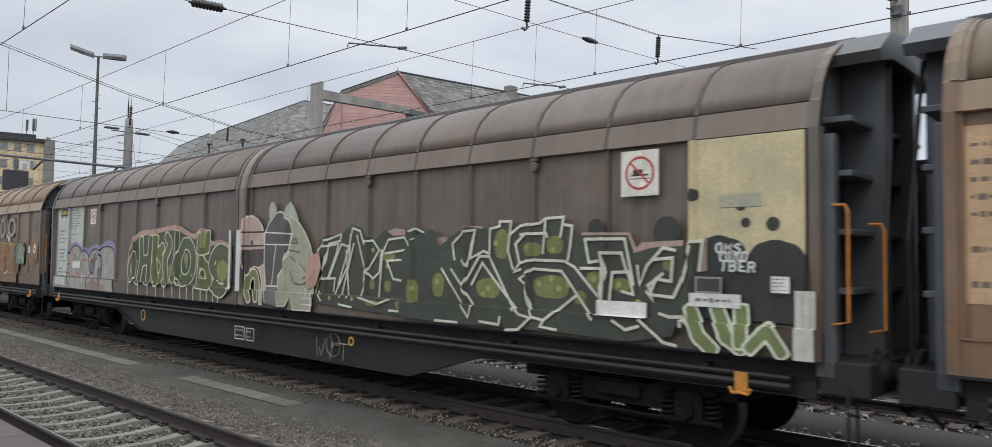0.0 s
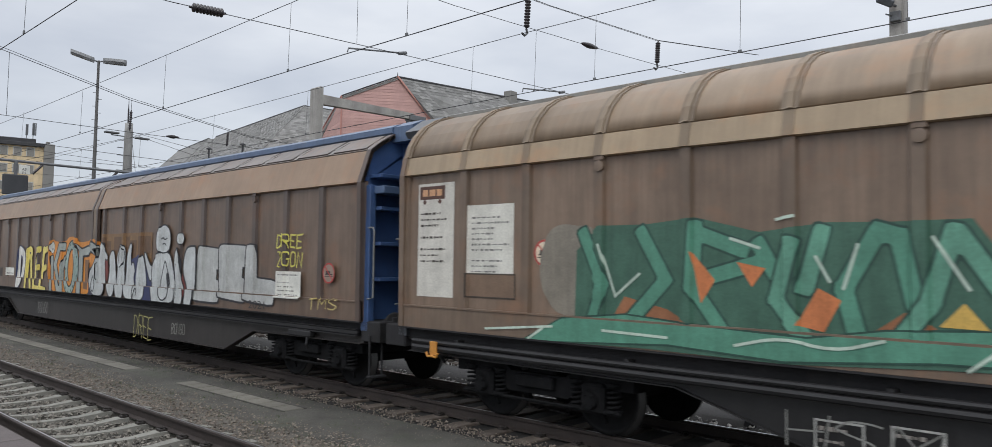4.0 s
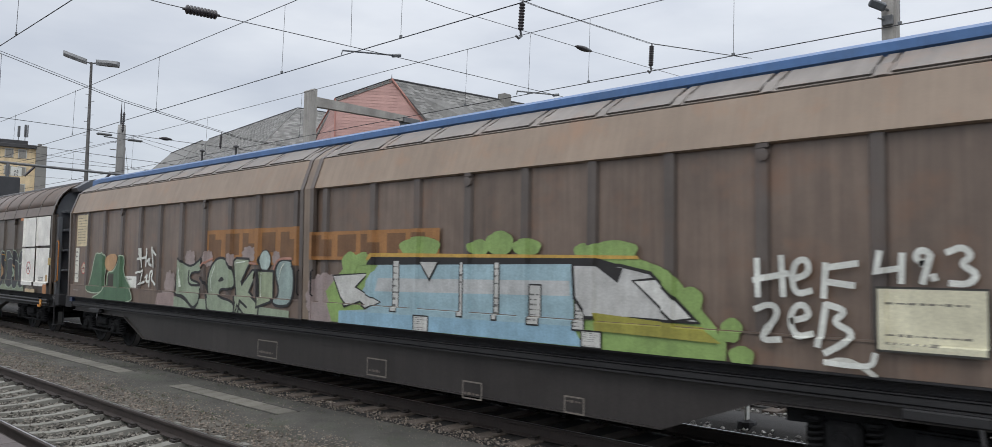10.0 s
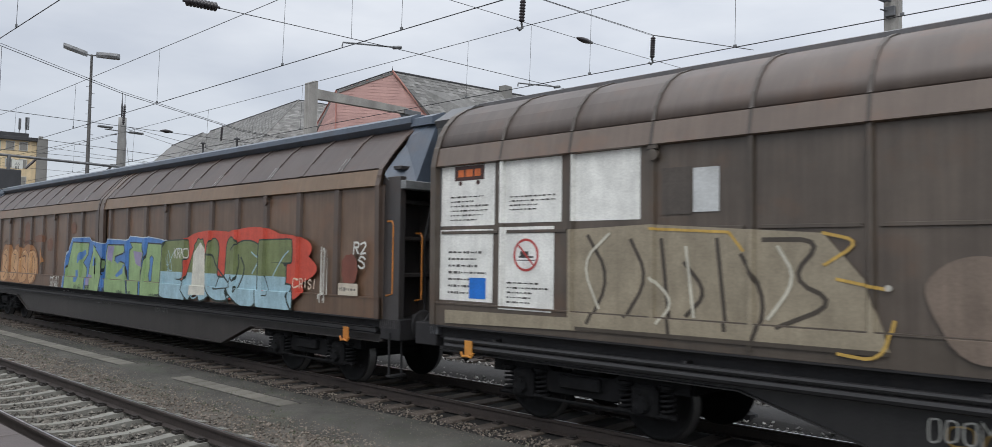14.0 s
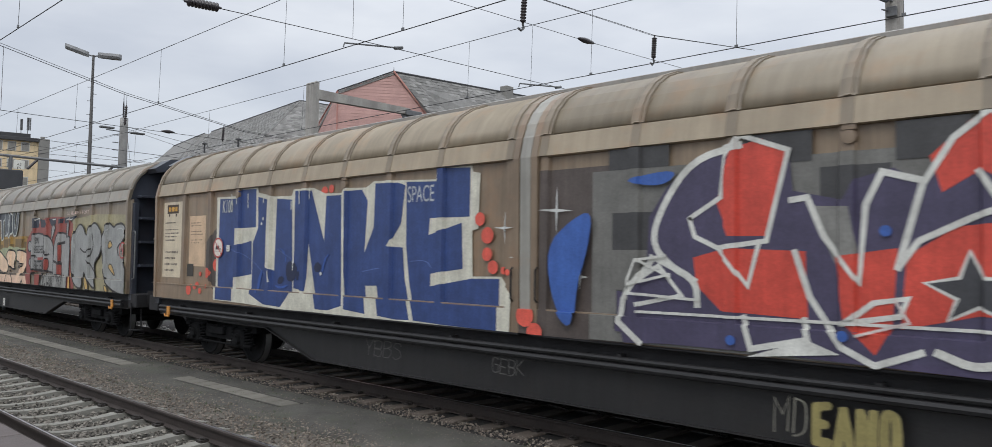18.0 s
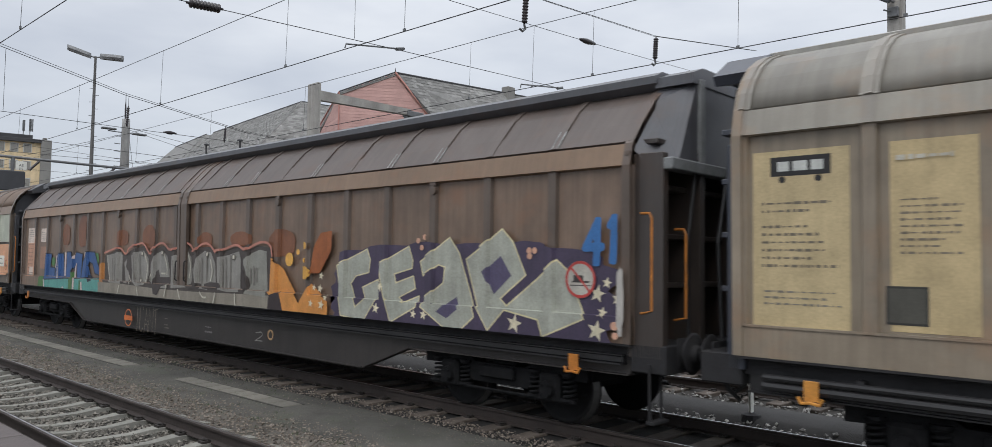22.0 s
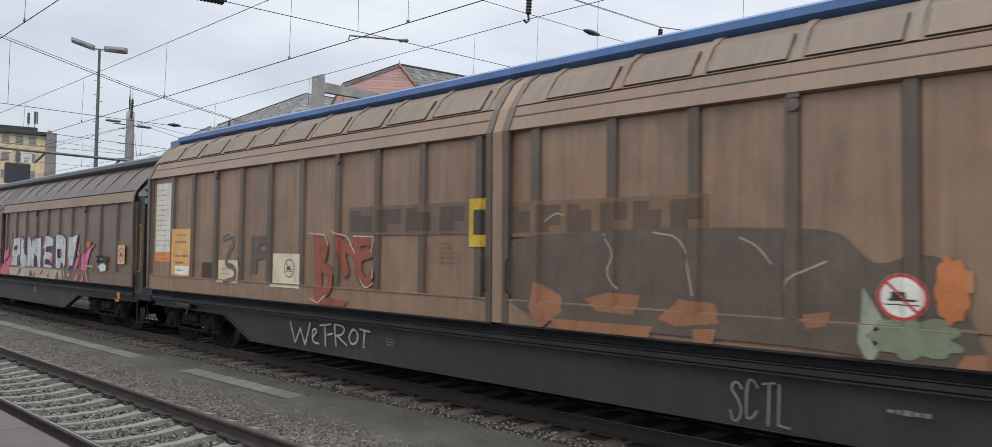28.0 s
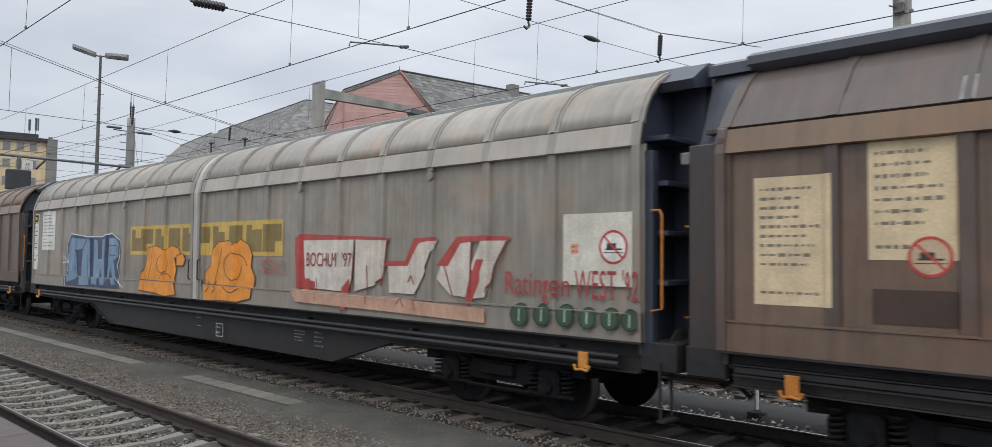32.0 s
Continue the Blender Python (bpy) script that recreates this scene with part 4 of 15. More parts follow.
def strip(bm, prof, u0, u1, lift, thick, mi=0):
    """A flat band laid over the roof outline between u0 and u1."""
    outer, inner = [], []
    for i, (d, z) in enumerate(prof):
        a, b = prof[max(i - 1, 0)], prof[min(i + 1, len(prof) - 1)]
        t = Vector((b[0] - a[0], b[1] - a[1])).normalized()
        n = Vector((-t.y, t.x))
        outer.append((d + n.x * lift, z + n.y * lift))
        inner.append((d + n.x * (lift - thick), z + n.y * (lift - thick)))
    rows = []
    for u in (u0, u1):
        rows.append([bm.verts.new((wx(d), wy(u), z)) for d, z in outer + inner[::-1]])
    n = len(rows[0])
    for i in range(n):
        j = (i + 1) % n
        bm.faces.new((rows[0][i], rows[0][j], rows[1][j], rows[1][i])).material_index = mi
    m = len(prof)
    for r in rows:
        for i in range(m - 1):
            bm.faces.new((r[i], r[i + 1], r[n - 2 - i], r[n - 1 - i])).material_index = mi


def make_shared(name, fill, mats, smooth=False):
    bm = bmesh.new()
    fill(bm)
    bmesh.ops.recalc_face_normals(bm, faces=bm.faces)
    me = bpy.data.meshes.new(name)
    bm.to_mesh(me)
    bm.free()
    if smooth:
        me.polygons.foreach_set("use_smooth", [True] * len(me.polygons))
    for m in mats:
        me.materials.append(m)
    return me


def mesh_wheelset(bm):
    for s in (-1, 1):
        x = s * 0.75
        lathe(bm, [(x - s * 0.065, 0.488), (x - s * 0.035, 0.488), (x - s * 0.03, 0.462), (x + s * 0.066, 0.456), (x + s * 0.066, 0.40), (x + s * 0.03, 0.385), (x + s * 0.02, 0.16), (x + s * 0.075, 0.13), (x + s * 0.075, 0.09)], "x", 28)
    lathe(bm, [(-0.99, 0.065), (-0.7, 0.085), (0.7, 0.085), (0.99, 0.065)], "x", 12)
    for f in bm.faces:
        c = f.calc_center_median()
        if math.hypot(c.y, c.z) > 0.43 and abs(abs(c.x) - 0.76) < 0.06:
            f.material_index = 1
    # balance notches in the webs
    for s in (-1, 1):
        for a in (0.6, 3.74):
            box(bm, s * 0.775 - 0.012, s * 0.775 + 0.012, 0.28 * math.cos(a) - 0.05, 0.28 * math.cos(a) + 0.05, 0.28 * math.sin(a) - 0.02, 0.28 * math.sin(a) + 0.02)


def mesh_bogie(bm):
    """Cast side frames with a dropped middle, cross bolster and brake gear."""
    for s in (-1, 1):
        x0, x1 = s * 0.98, s * 1.08
        prof = [(-1.45, 0.60), (-1.45, 0.74), (-0.62, 0.80), (-0.45, 0.68), (0.45, 0.68), (0.62, 0.80), (1.45, 0.74), (1.45, 0.60), (0.72, 0.62), (0.5, 0.42), (-0.5, 0.42), (-0.72, 0.62)]
        a = [bm.verts.new((x0, y, z)) for y, z in prof]
        b = [bm.verts.new((x1, y, z)) for y, z in prof]
        n = len(prof)
        bm.faces.new(a), bm.faces.new(b[::-1])
        for i in range(n):
            bm.faces.new((a[i], a[(i + 1) % n], b[(i + 1) % n], b[i]))
        box(bm, x0, s * 1.16, -0.30, 0.30, 0.50, 0.66, 0.02)
        box(bm, s * 0.72, s * 0.98, -0.12, 0.12, 0.45, 0.85)
        tube(bm, [(s * 1.12, -1.3, 0.34), (s * 1.12, 1.3, 0.34)], 0.022, 6)
        for y in (-0.42, 0.42):
            box(bm, s * 0.70, s * 0.82, y - 0.04, y + 0.04, 0.25, 0.65, 0.01)
    box(bm, -1.0, 1.0, -0.22, 0.22, 0.62, 0.92, 0.03)
    for y in (-1.42, 1.42):
        box(bm, -1.0, 1.0, y - 0.05, y + 0.05, 0.60, 0.72, 0.01)


def mesh_axlebox(bm):
    box(bm, -0.10, 0.10, -0.17, 0.17, -0.17, 0.20, 0.04)
    lathe(bm, [(-0.16, 0.02), (-0.155, 0.10), (-0.10, 0.115), (0.0, 0.12)], "x", 14)
    for k in range(4):
        a = k * math.pi / 2 + 0.78
        lathe(bm, [(-0.175, 0.015), (-0.15, 0.015)], "x", 6, (0, 0.075 * math.cos(a), 0.075 * math.sin(a)))


def mesh_spring(bm):
    pts = [(0.075 * math.cos(k * 0.7), 0.075 * math.sin(k * 0.7), -0.14 + 0.0065 * k) for k in range(46)]
    tube(bm, pts, 0.017, 6)
    lathe(bm, [(0.14, 0.11), (0.17, 0.11)], "z", 12)
    lathe(bm, [(-0.17, 0.11), (-0.14, 0.11)], "z", 12)


def mesh_buffer(bm):
    lathe(bm, [(0, 0.13), (0.02, 0.13), (0.03, 0.10), (0.17, 0.10), (0.175, 0.075), (0.29, 0.075), (0.295, 0.20), (0.31, 0.235), (0.322, 0.22), (0.326, 0.02)], "y", 20)
    box(bm, -0.17, 0.17, -0.02, 0.01, -0.17, 0.17, 0.01)


def mesh_hook(bm):
    """Lashing bracket: plate with a double horn below."""
    box(bm, -0.012, 0.012, -0.075, 0.075, -0.02, 0.19, 0.004)
    tube(bm, [(-0.03, -0.125, 0.02), (-0.035, -0.09, -0.045), (-0.035, 0, -0.03), (-0.035, 0.09, -0.045), (-0.03, 0.125, 0.02)], 0.020, 6)


def mesh_stand(bm):
    box(bm, -0.05, 0.05, -0.16, 0.16, 0.30, 0.335, 0.006)
    for y in (-0.12, 0.12):
        tube(bm, [(0.02, y, 0.33), (0.03, y, 0.95)], 0.018, 6)


def mesh_coupling(bm):
    tube(bm, [(0, -0.05, 1.02), (0, 0.22, 1.04), (0, 0.32, 1.10), (0, 0.36, 1.02), (0, 0.28, 0.97)], 0.035, 8)
    tube(bm, [(-0.06, 0.28, 1.0), (-0.06, 0.4, 0.86), (-0.06, 0.36, 0.95)], 0.022, 6)
    tube(bm, [(0.06, 0.28, 1.0), (0.06, 0.4, 0.86), (0.06, 0.36, 0.95)], 0.022, 6)
    box(bm, -0.12, 0.12, -0.04, 0.0, 0.92, 1.14, 0.01)


def mesh_hose(bm):
    tube(bm, [(0.28, 0.0, 0.95), (0.28, 0.12, 0.9), (0.27, 0.22, 0.62), (0.22, 0.34, 0.5), (0.2, 0.36, 0.56)], 0.028, 8)


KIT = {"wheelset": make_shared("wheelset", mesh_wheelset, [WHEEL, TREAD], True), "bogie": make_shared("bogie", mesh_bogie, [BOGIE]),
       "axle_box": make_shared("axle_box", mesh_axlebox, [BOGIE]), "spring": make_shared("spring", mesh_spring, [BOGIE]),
       "buffer": make_shared("buffer", mesh_buffer, [STEEL_DARK], True), "hook": make_shared("hook", mesh_hook, [YELLOW]),
       "step": make_shared("step", mesh_stand, [STEEL_DARK]), "coupling": make_shared("coupling", mesh_coupling, [STEEL_DARK]),
       "brake_hose": make_shared("brake_hose", mesh_hose, [RUBBER])}
WAGONS, WHEELS = {}, []


def paint(tag, rgb, k=1.0, rough=0.4, streak=0.55, stain=None):
    streak *= 0.5
    mean = sum(rgb) / 3
    rgb = tuple(int(c * (1 - 0.23 * min(1, max(0, (mean - 95) / 65)))) for c in rgb)
    rgb = tuple(int(c * 0.95) for c in rgb) if tag == "wagon_roof" else rgb
    rgb = (min(255, int(rgb[0] * 1.03)), rgb[1], int(rgb[2] * 0.965)) if tag in ("wagon_panel", "wagon_post", "wagon_band") and mean < 125 else rgb
    return material("%s_%d_%d_%d" % (tag, *rgb), srgb(*rgb, k), rough, 0.0, 0.13, 0.8, 45, 0.05, stain=stain or tuple(k * c for c, k in zip(srgb(*rgb, k), (1.15, 0.9, 0.74))), streak=streak, rand=0.08, grime=0.2 if tag in ("wagon_roof", "wagon_band", "wagon_rib") else 0.36, even=1.0, spec=0.6)


ALBEDO = 1.55
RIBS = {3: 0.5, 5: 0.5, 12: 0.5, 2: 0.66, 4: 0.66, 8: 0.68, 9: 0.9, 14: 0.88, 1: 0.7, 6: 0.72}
WORN = material("worn_silver_edge", srgb(138, 136, 134), 0.5, 0.1, 0.45, 5, 40, 0.1)


def wagon(n, kind, roof, band, panel, end, cap, seam, label, hooks=YELLOW, rails=ORANGE, mid_rail=False, fishbelly=True, rust=(0.10, 0.055, 0.035)):
    """One sliding-wall van with all its parts; it rests on the rails with its middle at the origin."""
    w = thing("sliding_wall_wagon", label, "freight wagon", "wagons of the passing train")
    e0, e1 = SPAN.get(n, (0.0, LB))
    joint = JOINT[kind]
    posts = [e0 + p for p in POSTS[kind]] + [e1 - p for p in reversed(POSTS[kind])]
    prof = ROOFS[kind]
    thin = n in (1, 6, 11)
    pw = 0.022 if thin else 0.06
    m_roof, m_band = paint("wagon_roof", roof, ALBEDO, 0.52), paint("wagon_band", band, ALBEDO, 0.45, streak=0.35)
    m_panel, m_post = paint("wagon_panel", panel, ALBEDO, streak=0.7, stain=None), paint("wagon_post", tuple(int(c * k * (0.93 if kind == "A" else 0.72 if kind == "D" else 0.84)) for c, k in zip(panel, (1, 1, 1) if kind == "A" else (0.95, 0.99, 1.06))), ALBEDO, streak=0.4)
    m_end, m_cap, m_seam = paint("wagon_end", tuple(int(c * (1.15 if kind in "BD" else 0.78)) for c in end), ALBEDO, streak=0.3), paint("wagon_cap", cap, ALBEDO, streak=0.2), paint("wagon_seam", seam, ALBEDO, 0.5, 0.35)
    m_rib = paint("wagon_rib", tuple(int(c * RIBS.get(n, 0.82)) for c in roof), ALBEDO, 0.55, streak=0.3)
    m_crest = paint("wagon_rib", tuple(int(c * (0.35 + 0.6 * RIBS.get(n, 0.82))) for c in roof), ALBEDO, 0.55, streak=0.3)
    z_top = prof[0][1]
    walls = []
    half = len(posts) // 2
    for h, (u0, u1) in enumerate(((e0, joint - 0.10), (joint + 0.10, e1))):
        # backing sheet and frame of one sliding wall
        bm = bmesh.new()
        box(bm, wx(0.065), wx(0.10), wy(u1), wy(u0), HEM + 0.01, z_top + 0.02)
        wall = part("sliding_wall", bm, m_panel, w)
        walls.append(wall)
        mine = posts[h * half:(h + 1) * half]
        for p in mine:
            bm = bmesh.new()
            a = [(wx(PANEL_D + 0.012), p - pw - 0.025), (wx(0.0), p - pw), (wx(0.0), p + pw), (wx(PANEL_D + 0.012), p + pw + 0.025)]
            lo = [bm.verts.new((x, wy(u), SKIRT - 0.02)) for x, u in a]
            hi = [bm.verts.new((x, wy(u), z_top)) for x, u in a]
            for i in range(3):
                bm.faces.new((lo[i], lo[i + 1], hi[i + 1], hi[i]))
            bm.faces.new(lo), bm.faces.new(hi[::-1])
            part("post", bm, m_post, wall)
        for p, q in zip(mine, mine[1:]):
            bm = bmesh.new()
            bulge = 0.012 * abs(noise.noise((p, n * 3.1, 0)))
            ys, zs = [p + pw, (p + q) / 2, q - pw], [SKIRT - 0.01, 1.95, 2.5, z_top]
            g = [[bm.verts.new((wx(PANEL_D) + (bulge if i == 1 and 0 < j < 3 else 0), wy(u), z)) for j, z in enumerate(zs)] for i, u in enumerate(ys)]
            for i in range(2):
                for j in range(3):
                    bm.faces.new((g[i][j], g[i + 1][j], g[i + 1][j + 1], g[i][j + 1]))
            part("panel", bm, m_panel, wall)
            if mid_rail:
                bm = bmesh.new()
                box(bm, wx(PANEL_D - 0.02), wx(PANEL_D), wy(q - 0.08), wy(p + 0.08), 2.41, 2.45, 0.004)
                part("mid_rail", bm, m_post, wall)
        bm = bmesh.new()
        box(bm, wx(0.0), wx(0.066), wy(u1), wy(u0), HEM, SKIRT, 0.008)
        part("skirt", bm, m_post if kind == "A" else m_panel, wall)
        bm = bmesh.new()
        box(bm, wx(-0.014), wx(0.03), wy(u1), wy(u0), SKIRT - 0.012, SKIRT + 0.01)
        part("skirt_lip", bm, m_post if kind == "A" else m_panel, wall)
        bm = bmesh.new()
        box(bm, wx(-0.02), wx(0.03), wy(u1), wy(u0), HEM - 0.015, HEM + 0.005)
        part("edge_bead", bm, STEEL_DARK, wall)
        # fold above the panels and the roof half
        bm = bmesh.new()
        strip(bm, prof[:2], u0, u1, 0.0, 0.05)
        part("eave_band", bm, m_band, wall)
        if kind == "D":
            bm = bmesh.new()
            strip(bm, [(0.047, 3.829), (0.053, 3.843)], u0, u1, 0.006, 0.02)
            part("fold_line", bm, m_rib, wall)
        bm = bmesh.new()
        strip(bm, prof[2:], u0, u1, 0.0, 0.05)
        part("roof_shell", bm, m_roof, wall, "", kind == "A")
        ribs = [p for p in mine]
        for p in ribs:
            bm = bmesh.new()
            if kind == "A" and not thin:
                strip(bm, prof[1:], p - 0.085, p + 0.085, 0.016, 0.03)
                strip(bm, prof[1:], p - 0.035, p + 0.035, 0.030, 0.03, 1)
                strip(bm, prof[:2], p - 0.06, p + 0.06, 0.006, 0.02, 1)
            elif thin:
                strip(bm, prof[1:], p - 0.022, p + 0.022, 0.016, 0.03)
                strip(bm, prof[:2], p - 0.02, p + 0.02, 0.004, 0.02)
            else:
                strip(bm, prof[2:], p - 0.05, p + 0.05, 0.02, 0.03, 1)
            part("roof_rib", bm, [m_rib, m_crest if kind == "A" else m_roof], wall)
            if n in (3, 4, 7, 10, 11, 13) and p not in (mine[0], mine[-1]) and (int(p * 7) + n) % 3:
                for o in ((-0.075, 0.055) if n == 11 else (-0.13,) if n == 4 else (-0.05, 0.04)):
                    bm = bmesh.new()
                    q0 = prof[2:8] if n == 11 else prof[2:6] if n == 4 else prof[2:4]
                    strip(bm, q0, p + o, p + o + 0.022, 0.0225, 0.006)
                    part("worn_edge", bm, WORN, wall)
        # raised seam lines round the roof panels
        if kind != "A":
            bm = bmesh.new()
            strip(bm, prof[2:4], u0, u1, 0.012, 0.02)
            part("roof_seam", bm, m_roof, wall)
        if kind in "BD":
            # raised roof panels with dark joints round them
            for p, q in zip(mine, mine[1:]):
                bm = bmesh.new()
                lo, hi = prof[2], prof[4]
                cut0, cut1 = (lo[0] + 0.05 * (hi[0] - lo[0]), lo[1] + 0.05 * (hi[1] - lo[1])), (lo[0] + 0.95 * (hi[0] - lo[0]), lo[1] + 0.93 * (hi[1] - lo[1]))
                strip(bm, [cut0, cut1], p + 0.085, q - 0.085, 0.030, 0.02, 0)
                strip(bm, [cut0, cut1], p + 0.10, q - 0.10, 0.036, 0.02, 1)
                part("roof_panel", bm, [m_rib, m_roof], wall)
        for e in ((u0 + 0.05, u1 - 0.05)):
            bm = bmesh.new()
            strip(bm, [(0.0, HEM + 0.01)] + prof, e - 0.05, e + 0.05, 0.018, 0.07)
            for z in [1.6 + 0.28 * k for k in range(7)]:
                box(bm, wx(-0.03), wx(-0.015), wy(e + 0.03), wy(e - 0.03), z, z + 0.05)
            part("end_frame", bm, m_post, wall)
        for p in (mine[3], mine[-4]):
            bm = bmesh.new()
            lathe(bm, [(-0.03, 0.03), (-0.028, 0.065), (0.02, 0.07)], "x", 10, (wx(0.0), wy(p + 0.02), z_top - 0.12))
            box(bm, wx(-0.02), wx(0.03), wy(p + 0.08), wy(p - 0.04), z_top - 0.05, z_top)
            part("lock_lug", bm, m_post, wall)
    # joint strip between the two walls
    bm = bmesh.new()
    strip(bm, [(0.0, HEM + 0.01)] + prof, joint - 0.085, joint + 0.085, 0.008, 0.06)
    part("joint_strip", bm, m_seam, w)
    for s in (-1, 1):
        bm = bmesh.new()
        tube(bm, [(wx(-0.02), wy(joint + s * 0.2), 1.55), (wx(-0.06), wy(joint + s * 0.2), 1.58), (wx(-0.06), wy(joint + s * 0.2), 1.95), (wx(-0.02), wy(joint + s * 0.2), 1.98)], 0.013, 6)
        part("door_handle", bm, hooks if mid_rail else STEEL_DARK, w)
    # ridge
    bm = bmesh.new()
    if kind == "A":
        prism(bm, [(wx(0.90), 4.34), (wx(0.90), 4.41), (wx(1.0), 4.445), (wx(1.37), 4.455), (-wx(1.0), 4.445), (-wx(0.9), 4.41), (-wx(0.9), 4.34)], wy(e1), wy(e0))
    else:
        t = {"B": 4.37, "C": 4.38, "D": 4.74}[kind]
        prism(bm, [(wx(0.72), t - 0.23), (wx(0.60), t - 0.16), (wx(0.60), t - 0.07), (wx(0.75), t), (-wx(0.75), t), (-wx(0.60), t - 0.07), (-wx(0.60), t - 0.16), (-wx(0.72), t - 0.23)], wy(e1 - 0.05), wy(e0 + 0.05))
    part("ridge_cap", bm, m_cap, w)
    # far side, plain
    bm = bmesh.new()
    box(bm, SIDE - 0.08, SIDE, wy(e1), wy(e0), HEM, z_top)
    part("far_wall", bm, m_panel, w)
    bm = bmesh.new()
    pf = [(-wx(d), z) for d, z in prof]
    ins = [(x - 0.05, z - 0.05) for x, z in pf]
    prism(bm, pf + ins[::-1], wy(e1), wy(e0))
    part("far_roof", bm, m_roof, w)
    # ends
    for s in (1, -1):
        def ye(o):
            return wy(e0) - o if s > 0 else wy(e1) + o
        bm = bmesh.new()
        outline = [(wx(d + 0.06), z - 0.05) for d, z in prof]
        outline = [(wx(0.08), HEM)] + outline + [(-x, z) for x, z in outline[::-1]] + [(-wx(0.08), HEM)]
        y0, y1 = sorted((ye(0.14), ye(0.08)))
        prism(bm, outline, y0, y1)
        part("end_wall", bm, m_end, w)
        cols = (-1.24, -0.47, 0.47, 1.24)
        for x in cols:
            bm = bmesh.new()
            y0, y1 = sorted((ye(0.08), ye((-0.34 if kind != "C" else -0.40) if abs(x) < 1 else (-0.44 if x > 0 else -0.10) if kind != "C" else -0.36)))
            box(bm, x - 0.06, x + 0.06, y0, y1, 1.0, 4.12 if abs(x) < 1 else 3.3, 0.01)
            part("end_column", bm, m_end, w)
        for x0, x1 in zip(cols, cols[1:]):
            for z in (1.78, 2.34, 2.90, 3.42):
                bm = bmesh.new()
                y0, y1 = sorted((ye(0.08), ye(-0.22)))
                box(bm, x0 + 0.06, x1 - 0.06, y0, y1, z, z + 0.06, 0.008)
                part("end_beam", bm, m_end, w)
        bm = bmesh.new()
        y0, y1 = sorted((ye(0.08), ye(-0.42)))
        if kind == "A":
            prism(bm, [(-0.92, 4.02), (-0.98, 4.12), (-0.62, 4.36), (0, 4.43), (0.62, 4.36), (0.98, 4.12), (0.92, 4.02), (0.55, 4.10), (-0.55, 4.10)], y0, y1)
        elif kind == "C":
            prism(bm, [(-0.74, 4.16), (-0.74, 4.28), (-0.5, 4.37), (0.5, 4.37), (0.74, 4.28), (0.74, 4.16)], y0, y1)
            f = [[bm.verts.new((x * q, ye(o), z)) for x, z, o in ((1.33, 3.40, 0.06), (0.87, 3.95, 0.06), (0.66, 4.18, 0.06), (0.62, 4.18, -0.40), (1.02, 3.24, -0.40), (1.30, 3.24, -0.10))] for q in (-1, 1)]
            for v in f:
                bm.faces.new((v[0], v[1], v[4], v[5])), bm.faces.new((v[1], v[2], v[3], v[4]))
            bm.faces.new((f[0][3], f[1][3], f[1][4], f[0][4]))
        else:
            up = 0.32 if kind == "D" else 0.0
            prism(bm, [(-0.74, 4.05), (-0.74, 4.30 + up), (-0.5, 4.41 + up), (0.5, 4.41 + up), (0.74, 4.30 + up), (0.74, 4.05)], y0, y1)
            y2, y3 = sorted((ye(0.08), ye(-0.34)))
            box(bm, -1.22, 1.22, y2, y3, 3.16, 3.28, 0.01)
        part("end_hood", bm, m_cap if kind != "A" else m_end, w)
        if kind == "C":
            bm = bmesh.new()
            y0, y1 = sorted((ye(-0.30), ye(-0.47)))
            box(bm, -1.29, 1.29, y0, y1, 3.10, 3.235, 0.012)
            part("lintel", bm, GREYRAIL, w)
            for x in (-0.55, 0.55):
                bm = bmesh.new()
                y0, y1 = sorted((ye(-0.40), ye(-0.45)))
                box(bm, x - 0.06, x + 0.06, y0, y1, 3.235, 4.22, 0.008)
                part("end_bar", bm, GREYRAIL, w)
        bm = bmesh.new()
        y0, y1 = sorted((ye(0.05), ye(-0.40)))
        box(bm, -1.30, 1.30, y0, y1, 0.84, 1.16, 0.015)
        part("headstock", bm, STEEL_DARK, w)
        for x in (-0.875, 0.875):
            b = share("buffer", KIT["buffer"], w)
            b.matrix_basis = Matrix.Translation((x, ye(-0.40), 1.06)) @ pose(0, 0, 0, 0, 0, 0 if s > 0 else 180)
        c = share("coupling", KIT["coupling"], w)
        c.matrix_basis = Matrix.Translation((0, ye(-0.40), 0)) @ pose(0, 0, 0, 0, 0, 0 if s > 0 else 180)
        c = share("brake_hose", KIT["brake_hose"], w)
        c.matrix_basis = Matrix.Translation((0, ye(-0.40), 0)) @ pose(0, 0, 0, 0, 0, 0 if s > 0 else 180)
        c = share("step", KIT["step"], w)
        c.matrix_basis = pose(s * 1.22, ye(-0.25), 0, 0, 0, 90)
        # handrails at one corner of each end
        for x, o, z0, z1 in ((s * 1.30, -0.22, 1.50, 2.62), (s * 0.90, -0.42, 1.42, 2.45)):
            bm = bmesh.new()
            tube(bm, [(x, ye(o + 0.14), z0), (x, ye(o), z0 + 0.03), (x, ye(o), z1 - 0.06), (x, ye(o + 0.03), z1), (x, ye(o + 0.14), z1)], 0.015, 8)
            part("handrail", bm, rails, w)
        bm = bmesh.new()
        tube(bm, [(-0.80, ye(-0.40), 1.25), (-0.86, ye(-0.42), 2.3), (-0.60, ye(-0.40), 3.3), (-0.5, ye(-0.36), 4.05)], 0.022, 6)
        part("brake_pipe", bm, RUBBER, w)
    # underframe
    bm = bmesh.new()
    box(bm, wx(0.14), -wx(0.14), wy(e1 - 0.05), wy(e0 + 0.05), 0.96, HEM + 0.02)
    box(bm, -0.28, 0.28, wy(e1 - 0.1), wy(e0 + 0.1), 0.80, 1.02)
